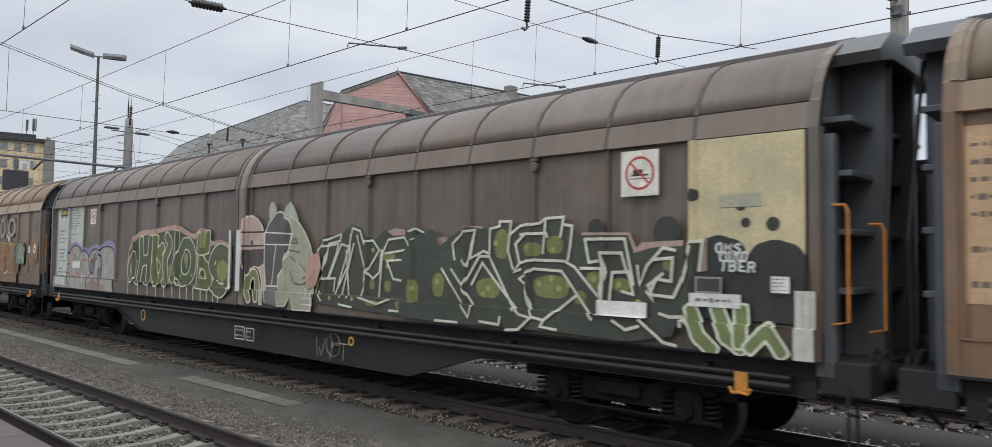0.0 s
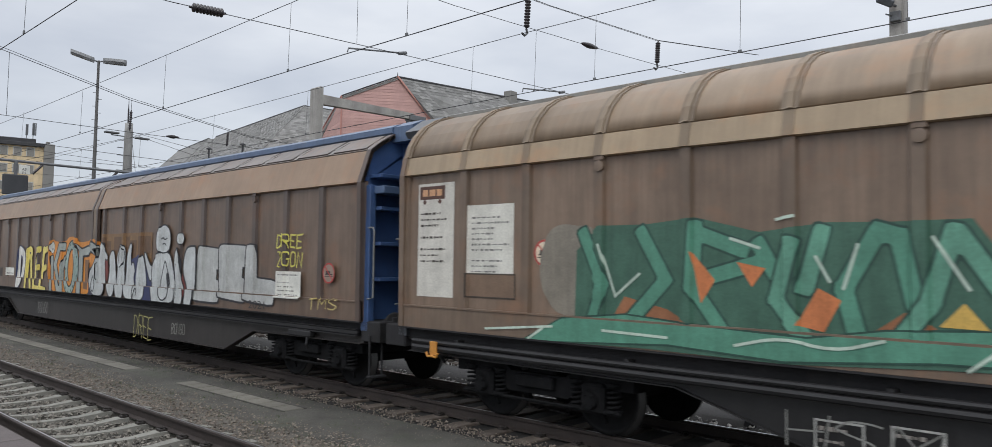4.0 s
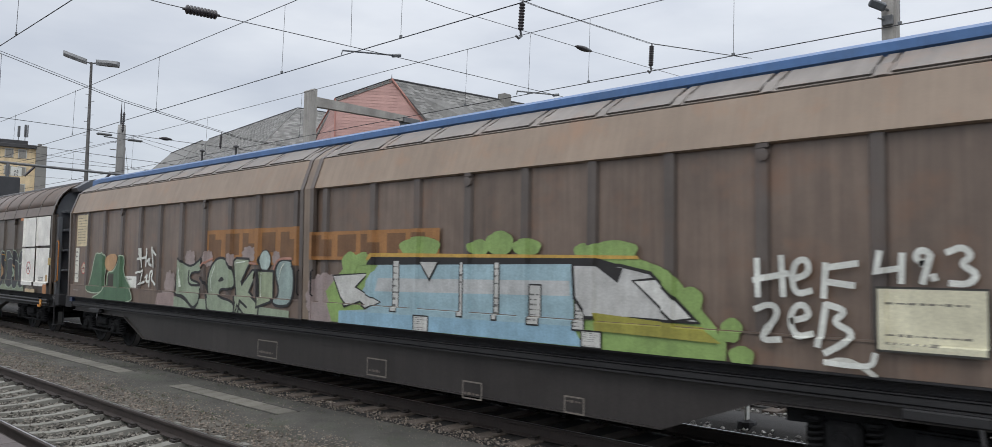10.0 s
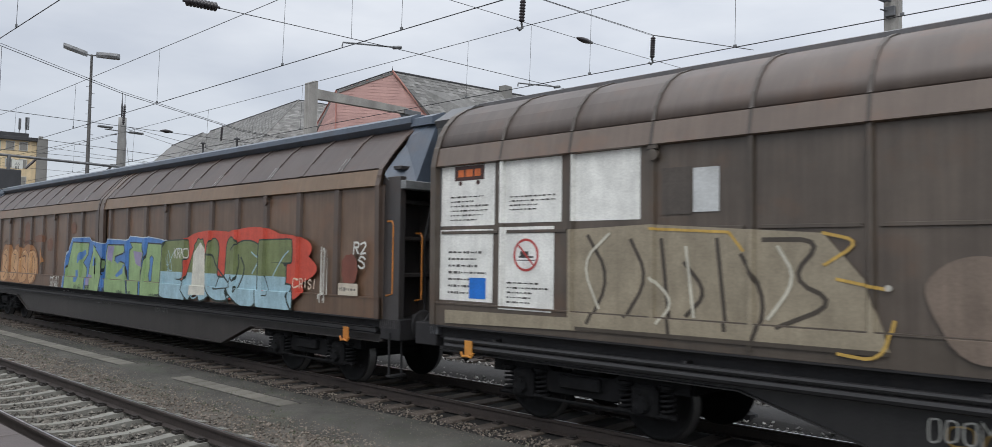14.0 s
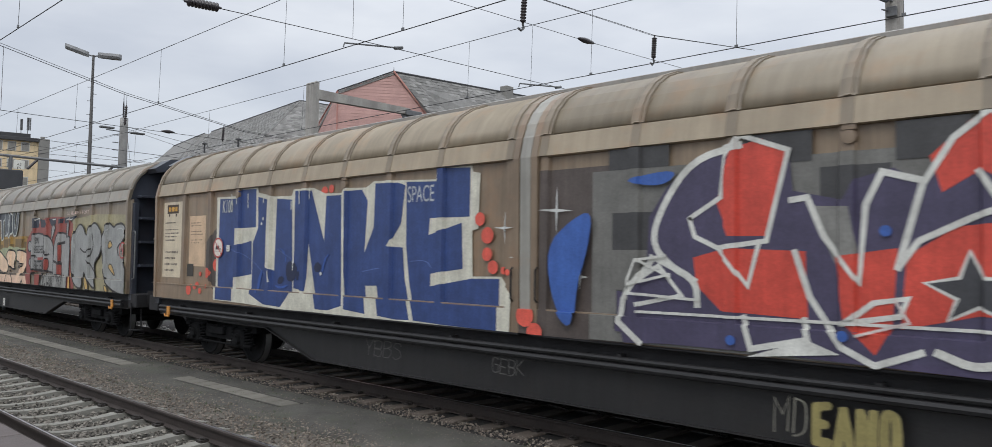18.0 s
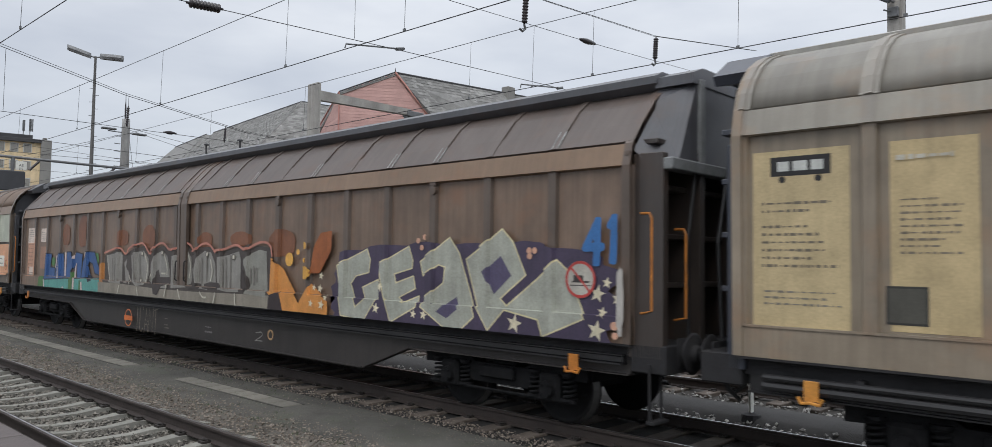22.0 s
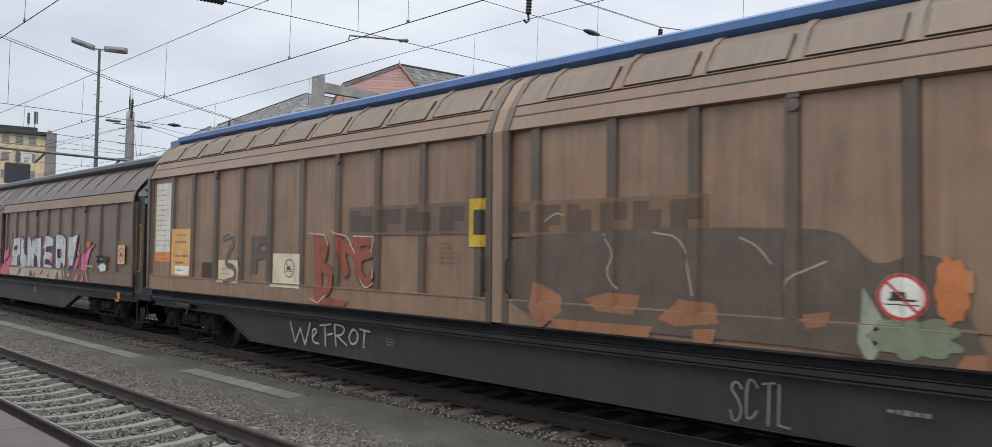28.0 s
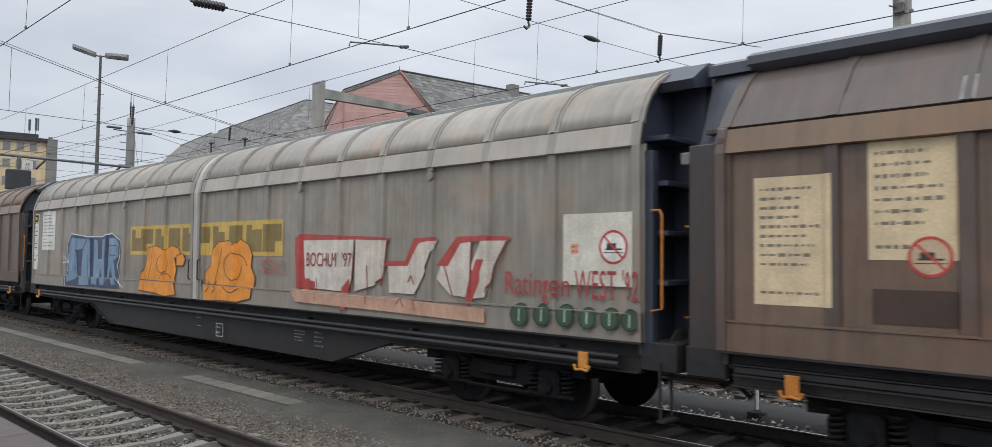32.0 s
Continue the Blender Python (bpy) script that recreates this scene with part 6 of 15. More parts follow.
        if drip and line:
            for q in range(6):
                x = rng.uniform(a + pad, b - pad)
                ribbon(bm, [(x, z0 + 0.12), (x, z0 - rng.uniform(0.1, 0.3))], 0.018, 0.0001, 1)
        lay(n, "graffiti_letter", bm, mats, sole)


def piece(n, strokes, w, fill, line=None, edge=0.03, halo=None, halo_w=0.03, fill2=None, sole=False):
    """One sprayed letter from its own strokes (1: curved, 2: closed), w wide, with an outline and a halo round it."""
    w_, walls, posts, z_top, pw, seam, e0, e1 = WAGONS[n]
    st = [(chaikin(pts, k >= 2) if k % 2 else pts, k >= 2) for k, pts in strokes]
    mats, levels = [gm(fill)], [(w / 2, 0)]
    for c, e in ((line, edge), (halo, halo_w)):
        if c:
            mats.append(gm(c))
            levels.append((levels[-1][0] + e, len(mats) - 1))
    reach = levels[-1][0] * 1.2
    xs, ys = [p[0] for q, _ in st for p in q], [p[1] for q, _ in st for p in q]
    ga, gb, gc, gd = min(xs) - reach, max(xs) + reach, min(ys) - reach, max(ys) + reach
    if not sole:
        ga, gb, gc, gd = max(ga, e0 + 0.02), min(gb, e1 - 0.02), max(gc, HEM + 0.008), min(gd, z_top - 0.012)
    step = max(0.022, min(0.045, w * 0.25))
    ucut = [] if sole else [p + o for p in posts for o in (-pw - 0.025, -pw, pw, pw + 0.025)]
    zc = 0.45 * max(ys) + 0.55 * min(ys)
    us, zs = grid_lines(ga, gb, step, ucut), grid_lines(gc, gd, step, ([] if sole else [SKIRT - 0.007, SKIRT + 0.003]) + ([zc] if fill2 else []))
    if len(us) < 3 or len(zs) < 3:
        return
    bm = bmesh.new()
    bands(bm, us, zs, stroke_distance(st, us, zs, 0.0), levels, 0.0)
    if fill2:
        mats.append(gm(fill2))
        for f in bm.faces:
            if f.material_index == 0 and f.calc_center_median().y < zc:
                f.material_index = len(mats) - 1
    lay(n, "graffiti_letter", bm, mats, sole)


def tag(n, text, u0, z0, u1, z1, ink, w=0.022, slant=0.12, wob=0.1, seed=0, sole=False):
    """Thin one-stroke handwriting."""
    if sole:
        ink, w = tuple(int(c * 0.72) for c in ink), w * 0.8
    word(n, text, u0, z0, u1, z1, None, ink, fat=w, edge=0.002, slant=slant, wob=wob, over=-0.15, seed=seed, sole=sole)


def rect(n, u0, z0, u1, z1, col, rows=0, ink=(60, 58, 56), frame=None, name="plate", seed=0, sole=False, label=""):
    """A flat plate or painted field, with rows of bars for writing that cannot be read."""
    u0, u1, z0, z1 = min(u0, u1), max(u0, u1), min(z0, z1), max(z0, z1)
    bm = bmesh.new()
    mats = []
    if col:
        mats.append(gm(col, 1.0, 1.12 if name == "plate" else 0.94))
        bm.faces.new([bm.verts.new((*p, 0)) for p in ((u0, z0), (u1, z0), (u1, z1), (u0, z1))])
    if frame:
        mats.append(gm(frame))
        ribbon(bm, [(u0, z0), (u1, z0), (u1, z1), (u0, z1)], 0.02, 0.0002, len(mats) - 1, 0, True)
    if mats:
        lay(n, name, bm, mats, sole, None, label)
    if rows:
        rng = random.Random(seed + int(u0 * 100) + n)
        bm = bmesh.new()
        mats = [gm(tuple(int(0.56 * a + 0.44 * b) for a, b in zip(ink, col or WALL_PAINT[n])))]
        rows = max(rows, int(rows * 1.5)) if rows > 2 else rows
        pitch = (z1 - z0) * 0.88 / rows
        for r in range(rows):
            z = z1 - (z1 - z0) * 0.06 - pitch * (r + 0.5)
            if rng.random() < 0.15:
                continue
            u, end = u0 + 0.08 * (u1 - u0), u1 - (u1 - u0) * rng.uniform(0.08, 0.45)
            while u < end:
                l = rng.uniform(0.02, 0.08)
                hh = pitch * rng.choice((0.1, 0.14, 0.18))
                bm.faces.new([bm.verts.new((*p, 0.0003)) for p in ((u, z - hh), (min(end, u + l), z - hh), (min(end, u + l), z + hh), (u, z + hh))]).material_index = len(mats) - 1
                u += l + rng.uniform(0.012, 0.028)
        ob = lay(n, "small_print", bm, mats, sole, None)
        if ob:
            tagged(ob, kind="stuff")


def blob(n, u0, z0, u1, z1, col, bumps=9, amp=0.12, seed=0, line=None, edge=0.03, power=2.6, sole=False):
    """A rounded painted cloud with an uneven edge."""
    rng = random.Random(seed + n)
    ph = [rng.uniform(0, 6.28) for _ in range(3)]
    cu, cz, ru, rz = (u0 + u1) / 2, (z0 + z1) / 2, abs(u1 - u0) / 2, abs(z1 - z0) / 2
    pts = []
    for k in range(72):
        t = k * math.tau / 72
        c, s = math.cos(t), math.sin(t)
        q = (abs(c) ** power + abs(s) ** power) ** (-1 / power)
        q *= 1 - amp + amp * (0.7 * abs(math.sin(bumps * t / 2 + ph[0])) + 0.18 * math.sin((bumps // 2 + 1) * t + ph[1]))
        pts.append((cu + ru * q * c, cz + rz * q * s))
    bm = bmesh.new()
    mats = []
    if line:
        mats.append(gm(line))
        ribbon(bm, pts, 2 * edge, 0.0, 0, 0, True)
    mats.append(gm(col))
    bm.faces.new([bm.verts.new((*p, 0.0002)) for p in pts]).material_index = len(mats) - 1
    bmesh.ops.triangulate(bm, faces=[f for f in bm.faces if len(f.verts) > 4])
    lay(n, "graffiti_cloud", bm, mats, sole)


def disc(n, u, z, r, col, line=None, edge=0.02, sole=False):
    bm = bmesh.new()
    mats = [gm(col)]
    pts = [(u + r * math.cos(k * math.tau / 28), z + r * math.sin(k * math.tau / 28)) for k in range(28)]
    bm.faces.new([bm.verts.new((*p, 0)) for p in pts])
    if line:
        mats.append(gm(line))
        ribbon(bm, pts, edge, 0.0002, 1, 0, True)
    lay(n, "graffiti_shape", bm, mats, sole)


def ring(n, u, z, r, col, edge=0.03, sole=False):
    bm = bmesh.new()
    ribbon(bm, [(u + r * math.cos(k * math.tau / 28), z + r * math.sin(k * math.tau / 28)) for k in range(28)], edge, 0, 0, 0, True)
    lay(n, "graffiti_shape", bm, [gm(col)], sole)


def handwheel(n, u, z, r):
    """Spoked brake wheel in front of the sole bar."""
    w = WAGONS[n][0]
    x = wx(0.06)
    bm = bmesh.new()
    ringpts = [(x, wy(u) + r * math.cos(k * math.tau / 24), z + r * math.sin(k * math.tau / 24)) for k in range(25)]
    tube(bm, ringpts, 0.012, 6, cap=False)
    for k in range(3):
        a = k * math.tau / 3 + 1.0
        tube(bm, [(x, wy(u), z), (x, wy(u) + r * math.cos(a), z + r * math.sin(a))], 0.009, 6)
    lathe(bm, [(-0.02, 0.045), (0.12, 0.045)], "x", 10, (x, wy(u), z))
    part("handbrake_wheel", bm, HANDWHEEL, w, "dull tan spoked brake wheel")


def poly(n, pts, col, line=None, edge=0.03, sole=False, smooth=False):
    bm = bmesh.new()
    mats = [gm(col)]
    if smooth:
        pts = chaikin(pts, True)
    f = bm.faces.new([bm.verts.new((*p, 0)) for p in pts])
    bmesh.ops.triangulate(bm, faces=[f])
    if line:
        mats.append(gm(line))
        ribbon(bm, pts, edge, 0.0002, 1, 0, True)
    lay(n, "graffiti_shape", bm, mats, sole)


def stroke(n, pts, w, col, smooth=True):
    """One open sprayed line."""
    bm = bmesh.new()
    ribbon(bm, chaikin(pts, False) if smooth else pts, w, 0, 0, w * 0.3)
    lay(n, "graffiti_shape", bm, [gm(col)])


def star(n, u, z, r, col):
    poly(n, [(u + (r if k % 2 == 0 else 0.42 * r) * math.sin(k * math.pi / 5 + 0.2), z + (r if k % 2 == 0 else 0.42 * r) * math.cos(k * math.pi / 5 + 0.2)) for k in range(10)], col)


def no_shunt(n, u, z, r, back=(222, 216, 205), square=False, red=(185, 62, 58), ink=(55, 50, 50)):
    """Round warning sign: red ring and stroke over a dark wagon symbol."""
    if square:
        s = r * 1.28
        rect(n, u - s, z - s * 1.05, u + s, z + s * 1.05, back, name="sign")
    bm = bmesh.new()
    mats = [gm(back), gm(red), gm(ink)]
    pts = [(u + r * math.cos(k * math.tau / 32), z + r * math.sin(k * math.tau / 32)) for k in range(32)]
    bm.faces.new([bm.verts.new((*p, 0)) for p in pts])
    ribbon(bm, [(u + 0.92 * (p[0] - u), z + 0.92 * (p[1] - z)) for p in pts], r * 0.15, 0.0003, 1, 0, True)
    for a, b, w in (((-0.55, -0.12), (0.6, -0.12), 0.10), ((-0.7, -0.32), (0.7, -0.32), 0.05)):
        ribbon(bm, [(u + a[0] * r, z + a[1] * r), (u + b[0] * r, z + b[1] * r)], w * r, 0.0002, 2)
    bm.faces.new([bm.verts.new((u + x * r, z + y * r, 0.00025)) for x, y in ((-0.45, -0.1), (0.2, -0.1), (0.2, 0.22), (-0.45, 0.22))]).material_index = 2
    ribbon(bm, [(u - 0.62 * r, z + 0.62 * r), (u + 0.62 * r, z - 0.62 * r)], r * 0.12, 0.0004, 1)
    lay(n, "sign", bm, mats, False, None, "round red-ringed warning sign")


def badge(n, u0, z0, u1, z1, back=(40, 36, 34), ink=(205, 165, 70)):
    """Dark owner's plaque with plain shapes for its mark, two small wheels below."""
    z0, z1 = min(z0, z1), max(z0, z1)
    bm = bmesh.new()
    bm.faces.new([bm.verts.new((*p, 0)) for p in ((u0, z0), (u1, z0), (u1, z1), (u0, z1))])
    w, h = u1 - u0, z1 - z0
    for a, b in ((0.12, 0.32), (0.38, 0.62), (0.68, 0.88)):
        bm.faces.new([bm.verts.new((u0 + w * x, z0 + h * y, 0.0002)) for x, y in ((a, 0.25), (b, 0.25), (b, 0.75), (a, 0.75))]).material_index = 1
    for x in (0.2, 0.8):
        bm.faces.new([bm.verts.new((u0 + w * x + 0.035 * math.cos(k), z0 - 0.035 + 0.035 * math.sin(k), 0)) for k in [i * 0.785 for i in range(8)]])
    lay(n, "badge", bm, [gm(back), gm(ink)], False, None, "dark owner's plaque")


def owner_band(n, u0, z0, u1, z1, col, ink, count=11, split=None):
    """A painted band whose lettering is shown as plain dark blocks."""
    wall = WALL_PAINT[n]
    k = 0.62 if n == 5 else 0.4 if n in (3, 4, 12) else 0.7
    col = tuple(int(k * a + (1 - k) * b) for a, b in zip(col, wall))
    ink = tuple(int(0.5 * a + 0.5 * b) for a, b in zip(ink, col))
    rect(n, u0, z0, u1, z1, col, name="painted_band")
    z0, z1 = min(z0, z1), max(z0, z1)
    cell, h = (u1 - u0) / count, z1 - z0
    rng = random.Random(n + count)
    for i in range(count):
        a, b = u0 + cell * (i + rng.uniform(0.05, 0.14)), u0 + cell * (i + rng.uniform(0.82, 0.93))
        lo, hi, m, step = z0 + 0.12 * h, z0 + 0.88 * h, a + (b - a) * rng.uniform(0.35, 0.65), h * rng.uniform(0.12, 0.3)
        bm = bmesh.new()
        for p, q, c, d in ((a, m, lo, hi), (m, b, lo + step * (i % 2), hi - step * (1 - i % 2))):
            bm.faces.new([bm.verts.new((*v, 0)) for v in ((p, c), (q, c), (q, d), (p, d))])
        lay(n, "band_block", bm, [gm(ink)])


def font_word(n, text, u0, z0, u1, z1, col, sole=False):
    """A word in the built-in font stretched to a field of the wall."""
    cu = bpy.data.curves.new("lettering", "FONT")
    cu.body, cu.size, cu.resolution_u = text, 1.0, 5
    tmp = bpy.data.objects.new("lettering", cu)
    scene.collection.objects.link(tmp)
    me = bpy.data.meshes.new_from_object(tmp.evaluated_get(bpy.context.evaluated_depsgraph_get()))
    bpy.data.objects.remove(tmp)
    bpy.data.curves.remove(cu)
    bm = bmesh.new()
    bm.from_mesh(me)
    bpy.data.meshes.remove(me)
    xs, ys = [v.co.x for v in bm.verts], [v.co.y for v in bm.verts]
    a, b, c, d = min(xs), max(xs), min(ys), max(ys)
    for v in bm.verts:
        v.co = (u0 + (v.co.x - a) / (b - a) * (u1 - u0), min(z0, z1) + (v.co.y - c) / (d - c) * abs(z1 - z0), 0)
    for f in bm.faces:
        f.material_index = 0
    lay(n, "lettering", bm, [gm(col)], sole)


rect(0, 0.15, 1.75, 0.57, 3.24, (190, 160, 130), rows=6)
rect(1, 0.21, 1.04, 2.38, 3.39, (150, 148, 140), name='painted_band')
rect(1, 0.33, 1.22, 1.13, 3.35, (192, 196, 190))
rect(1, 1.38, 1.36, 2.27, 3.37, (188, 190, 182))
badge(1, 0.5, 3.12, 1.06, 3.33)
rect(1, 0.37, 1.32, 1.14, 2.86, None, rows=9, ink=(70, 72, 70))
rect(1, 1.35, 2.53, 2.25, 3.35, None, rows=7, ink=(90, 90, 88))
no_shunt(1, 2.98, 3.06, 0.15, square=True)
poly(1, [(1.2, 1.67), (1.22, 2.03), (1.35, 2.28), (1.63, 2.41), (1.9, 2.4), (2.18, 2.27), (2.51, 2.26), (2.71, 2.2), (2.93, 2.29), (3.31, 2.34), (3.56, 2.28), (3.83, 2.4), (4.18, 2.44), (4.49, 2.34), (4.6, 2.06), (4.62, 1.26), (3.54, 1.14), (2.5, 1.14), (1.62, 1.12)], (142, 138, 170), smooth=True)
poly(1, [(1.62, 1.12), (1.35, 1.28), (1.25, 1.67), (1.28, 2), (1.4, 2.19), (1.63, 2.29), (1.89, 2.3), (2.18, 2.18), (2.51, 2.15), (2.73, 2.04), (2.8, 1.97), (2.93, 2.16), (3.16, 2.21), (3.36, 2.21), (3.55, 2.14), (3.74, 2.25), (4, 2.28), (4.33, 2.24), (4.49, 2.1), (4.54, 1.82), (4.54, 1.06), (3.54, 1.13), (2.5, 1.14)], (164, 159, 152))
poly(1, [(2.7, 1.28), (3.15, 1.43), (3.63, 1.36), (3.99, 1.29), (3.98, 1.11), (2.72, 1.11)], (150, 128, 120))
disc(1, 3.05, 1.78, 0.2, (112, 110, 112))
disc(1, 3.21, 1.98, 0.12, (112, 110, 112))
poly(1, [(3.4, 1.45), (3.45, 1.66), (3.64, 1.78), (3.66, 1.36)], (130, 128, 132), smooth=True)
for pts in ([(1.62, 1.1), (1.35, 1.28), (1.25, 1.67), (1.27, 2), (1.39, 2.19), (1.63, 2.3), (1.89, 2.31), (2.15, 2.2), (2.22, 2.14)], [(2.03, 1.95), (2.12, 2.1), (2.27, 2.16), (2.51, 2.17), (2.71, 2.08), (2.79, 1.96)], [(2.74, 1.11), (2.74, 1.36), (2.84, 1.52), (3, 1.58), (3.13, 1.56)], [(3.11, 1.57), (2.92, 1.61), (2.8, 1.73), (2.76, 1.91), (2.84, 2.1), (3.06, 2.2), (3.31, 2.22), (3.51, 2.15), (3.63, 1.99), (3.67, 1.78), (3.66, 1.47), (3.61, 1.19)], [(3.54, 2.14), (3.61, 2.22), (3.76, 2.26), (4.09, 2.28), (4.37, 2.23), (4.49, 2.09), (4.55, 1.82), (4.55, 1.25)]):
    stroke(1, pts, 0.035, (48, 48, 74))
for pts in ([(1.46, 2.38), (1.51, 2.2)], [(1.72, 2.42), (1.71, 2.23)]):
    stroke(1, pts, 0.025, (186, 84, 70), smooth=False)
stroke(1, [(1.49, 2.2), (1.56, 2.04), (1.73, 2.01), (1.83, 2.14)], 0.025, (186, 84, 70))
stroke(1, [(1.63, 2.01), (1.69, 1.76)], 0.025, (186, 84, 70), smooth=False)
stroke(1, [(1.24, 1.76), (1.35, 1.81), (1.46, 1.81)], 0.025, (186, 84, 70))
for pts in ([(2.21, 1.87), (2.68, 1.95)], [(2.92, 1.85), (3.41, 1.98)]):
    stroke(1, pts, 0.025, (186, 84, 70), smooth=False)
for pts in ([(1.59, 1.42), (1.69, 1.52), (1.84, 1.47)], [(1.92, 1.59), (2.08, 1.55), (2.18, 1.46)]):
    stroke(1, pts, 0.025, (186, 84, 70))
for pts in ([(1.2, 1.52), (1.39, 1.58)], [(3.05, 1.45), (3.35, 1.44)]):
    stroke(1, pts, 0.025, (186, 84, 70), smooth=False)
rect(1, 1.61, 1.7, 2.18, 1.88, (224, 221, 214), rows=1, name='plate')
rect(1, 2.43, 1.31, 2.55, 1.52, (196, 194, 186), rows=0, name='plate')
for pts in ([(1.96, 2.2), (2.05, 2.14), (2.12, 2.19)], [(1.93, 2.01), (1.99, 1.92), (2.08, 1.95)]):
    stroke(1, pts, 0.025, (120, 116, 112))
poly(1, [(13.21, 1.39), (13.24, 1.92), (13.35, 2.37), (13.62, 2.43), (13.98, 2.45), (14.23, 2.6), (14.44, 2.56), (14.56, 2.42), (14.84, 2.36), (15.04, 2.48), (15.26, 2.51), (15.56, 2.52), (15.64, 2.5), (15.84, 2.53), (16.05, 2.46), (16.25, 2.37), (16.39, 2.28), (16.48, 1.27), (15.59, 1.22), (14.36, 1.26), (13.3, 1.31)], (70, 73, 64))
poly(1, [(15.14, 2.48), (15.34, 2.52), (15.56, 2.5), (15.56, 2.41), (15.27, 2.41)], (172, 146, 134))
poly(1, [(16.09, 2.36), (16.45, 2.38), (16.54, 2.22), (16.26, 2.16), (16.12, 2.24)], (172, 146, 134))
blob(1, 14.72, 1.58, 14.86, 1.75, (122, 124, 74), amp=0.08, bumps=5)
blob(1, 15.09, 1.55, 15.25, 1.73, (122, 124, 74), amp=0.08, bumps=5)
blob(1, 14.94, 2.03, 15.35, 2.16, (122, 124, 74), amp=0.08, bumps=5)
blob(1, 14.68, 1.33, 15, 1.43, (122, 124, 74), amp=0.08, bumps=5)
blob(1, 15.41, 1.31, 15.66, 1.45, (122, 124, 74), amp=0.08, bumps=5)
for u, z in ((13.92, 1.63), (14.35, 1.42), (14.64, 1.65), (15.16, 1.95), (15.72, 1.64), (16.27, 1.66), (14.81, 2.19), (13.75, 1.41)):
    disc(1, u, z, 0.035, (158, 158, 92))
for pts in ([(13.29, 1.66), (13.32, 2.19), (13.54, 2.35), (13.98, 2.45), (13.95, 2.34), (13.63, 2.29), (13.55, 1.93), (13.44, 1.72)], [(13.45, 2.24), (13.9, 2.29), (13.85, 2.14), (13.62, 1.72)], [(13.65, 1.72), (13.98, 2.29), (14.19, 2.24), (13.92, 1.63)], [(13.21, 1.31), (13.38, 1.71), (13.83, 1.73), (13.8, 1.52)], [(14.16, 2.14), (14.28, 2.54), (14.48, 2.49), (14.57, 2.29)], [(14.12, 2.19), (14.22, 1.43)], [(14.4, 2.42), (14.67, 1.75), (14.52, 1.45)], [(14.23, 2.44), (14.2, 1.94)], [(14.57, 2.32), (14.81, 2.34), (14.97, 2.19), (14.67, 1.85), (14.83, 1.75), (14.98, 1.85), (15.03, 2.19)], [(14.02, 1.43), (14.32, 2.29)], [(13.84, 1.47), (14.14, 1.89)]):
    stroke(1, pts, 0.035, (204, 203, 186), smooth=False)
for pts in ([(14.99, 1.47), (15.05, 2.14), (15.19, 2.35), (15.56, 2.38), (15.71, 2.19), (15.58, 1.77)], [(15.12, 2.14), (15.57, 2.19), (15.6, 2.05), (15.16, 2.03)], [(15.16, 2.03), (15.32, 1.76), (15.58, 1.73), (15.73, 1.5)], [(15.64, 2.47), (15.84, 2.5), (16.05, 2.42), (16.02, 2.15), (15.78, 2.19)], [(15.7, 2.33), (15.96, 2.37), (15.92, 2.19)], [(15.78, 2.19), (15.93, 1.78), (15.87, 1.51)], [(16.12, 2.15), (16.03, 1.78), (16.27, 1.79), (16.39, 2.15)], [(16.26, 2.15), (16.3, 1.52), (16.07, 1.47)], [(15.65, 1.77), (15.73, 1.41), (15.94, 1.33)], [(14.52, 1.45), (15, 1.37), (15.3, 1.46)], [(14.02, 1.32), (14.36, 1.29)], [(15.3, 1.29), (15.59, 1.29)], [(13.39, 1.5), (13.52, 1.35)]):
    stroke(1, pts, 0.035, (204, 203, 186), smooth=False)
poly(1, [(5.39, 1.52), (5.42, 2.25), (6.01, 2.65), (6.83, 2.65), (7.57, 2.71), (8.03, 2.74), (8.57, 2.58), (8.83, 2.5), (9.06, 2.65), (9.51, 2.6), (9.56, 2.34), (9.96, 2.4), (10.33, 2.32), (10.38, 2), (9.53, 2.2), (8.04, 2.28), (5.73, 2.2)], (180, 146, 132), smooth=True)
poly(1, [(5.45, 1.43), (5.49, 2.15), (6.01, 2.5), (6.83, 2.54), (7.57, 2.61), (8.03, 2.61), (8.57, 2.47), (8.87, 2.4), (9.06, 2.55), (9.47, 2.53), (9.53, 2.26), (9.96, 2.32), (10.33, 2.18), (10.45, 1.39), (9.97, 1.23), (9.08, 1.4), (7.6, 1.43)], (74, 80, 60))
piece(1, [(1, [(5.76, 2.08), (5.53, 1.89), (5.52, 1.6), (5.69, 1.48), (5.85, 1.73), (5.79, 2.07)])], 0.16, (94, 100, 66), (206, 204, 184), 0.028)
piece(1, [(0, [(6.18, 2.4), (6.23, 1.97), (6.07, 1.5)]), (0, [(6.68, 2.42), (6.64, 1.98), (6.6, 1.5)]), (0, [(6.24, 1.92), (6.65, 1.98)])], 0.2, (80, 88, 64), (206, 204, 184), 0.028)
piece(1, [(0, [(6.99, 2.42), (6.9, 1.98), (7.06, 1.49)]), (1, [(7.31, 2.24), (7.06, 2.1), (7.37, 1.93), (7.31, 1.62), (7.09, 1.49)])], 0.2, (106, 110, 68), (206, 204, 184), 0.028)
piece(1, [(1, [(7.53, 2.47), (7.72, 2.34), (7.61, 2.17), (7.43, 1.99), (7.55, 1.49)])], 0.2, (92, 98, 64), (206, 204, 184), 0.028)
piece(1, [(0, [(8.03, 2.51), (8, 2), (7.83, 1.58)]), (1, [(8, 1.97), (8.2, 1.8), (8.18, 1.54)])], 0.2, (80, 88, 64), (206, 204, 184), 0.028)
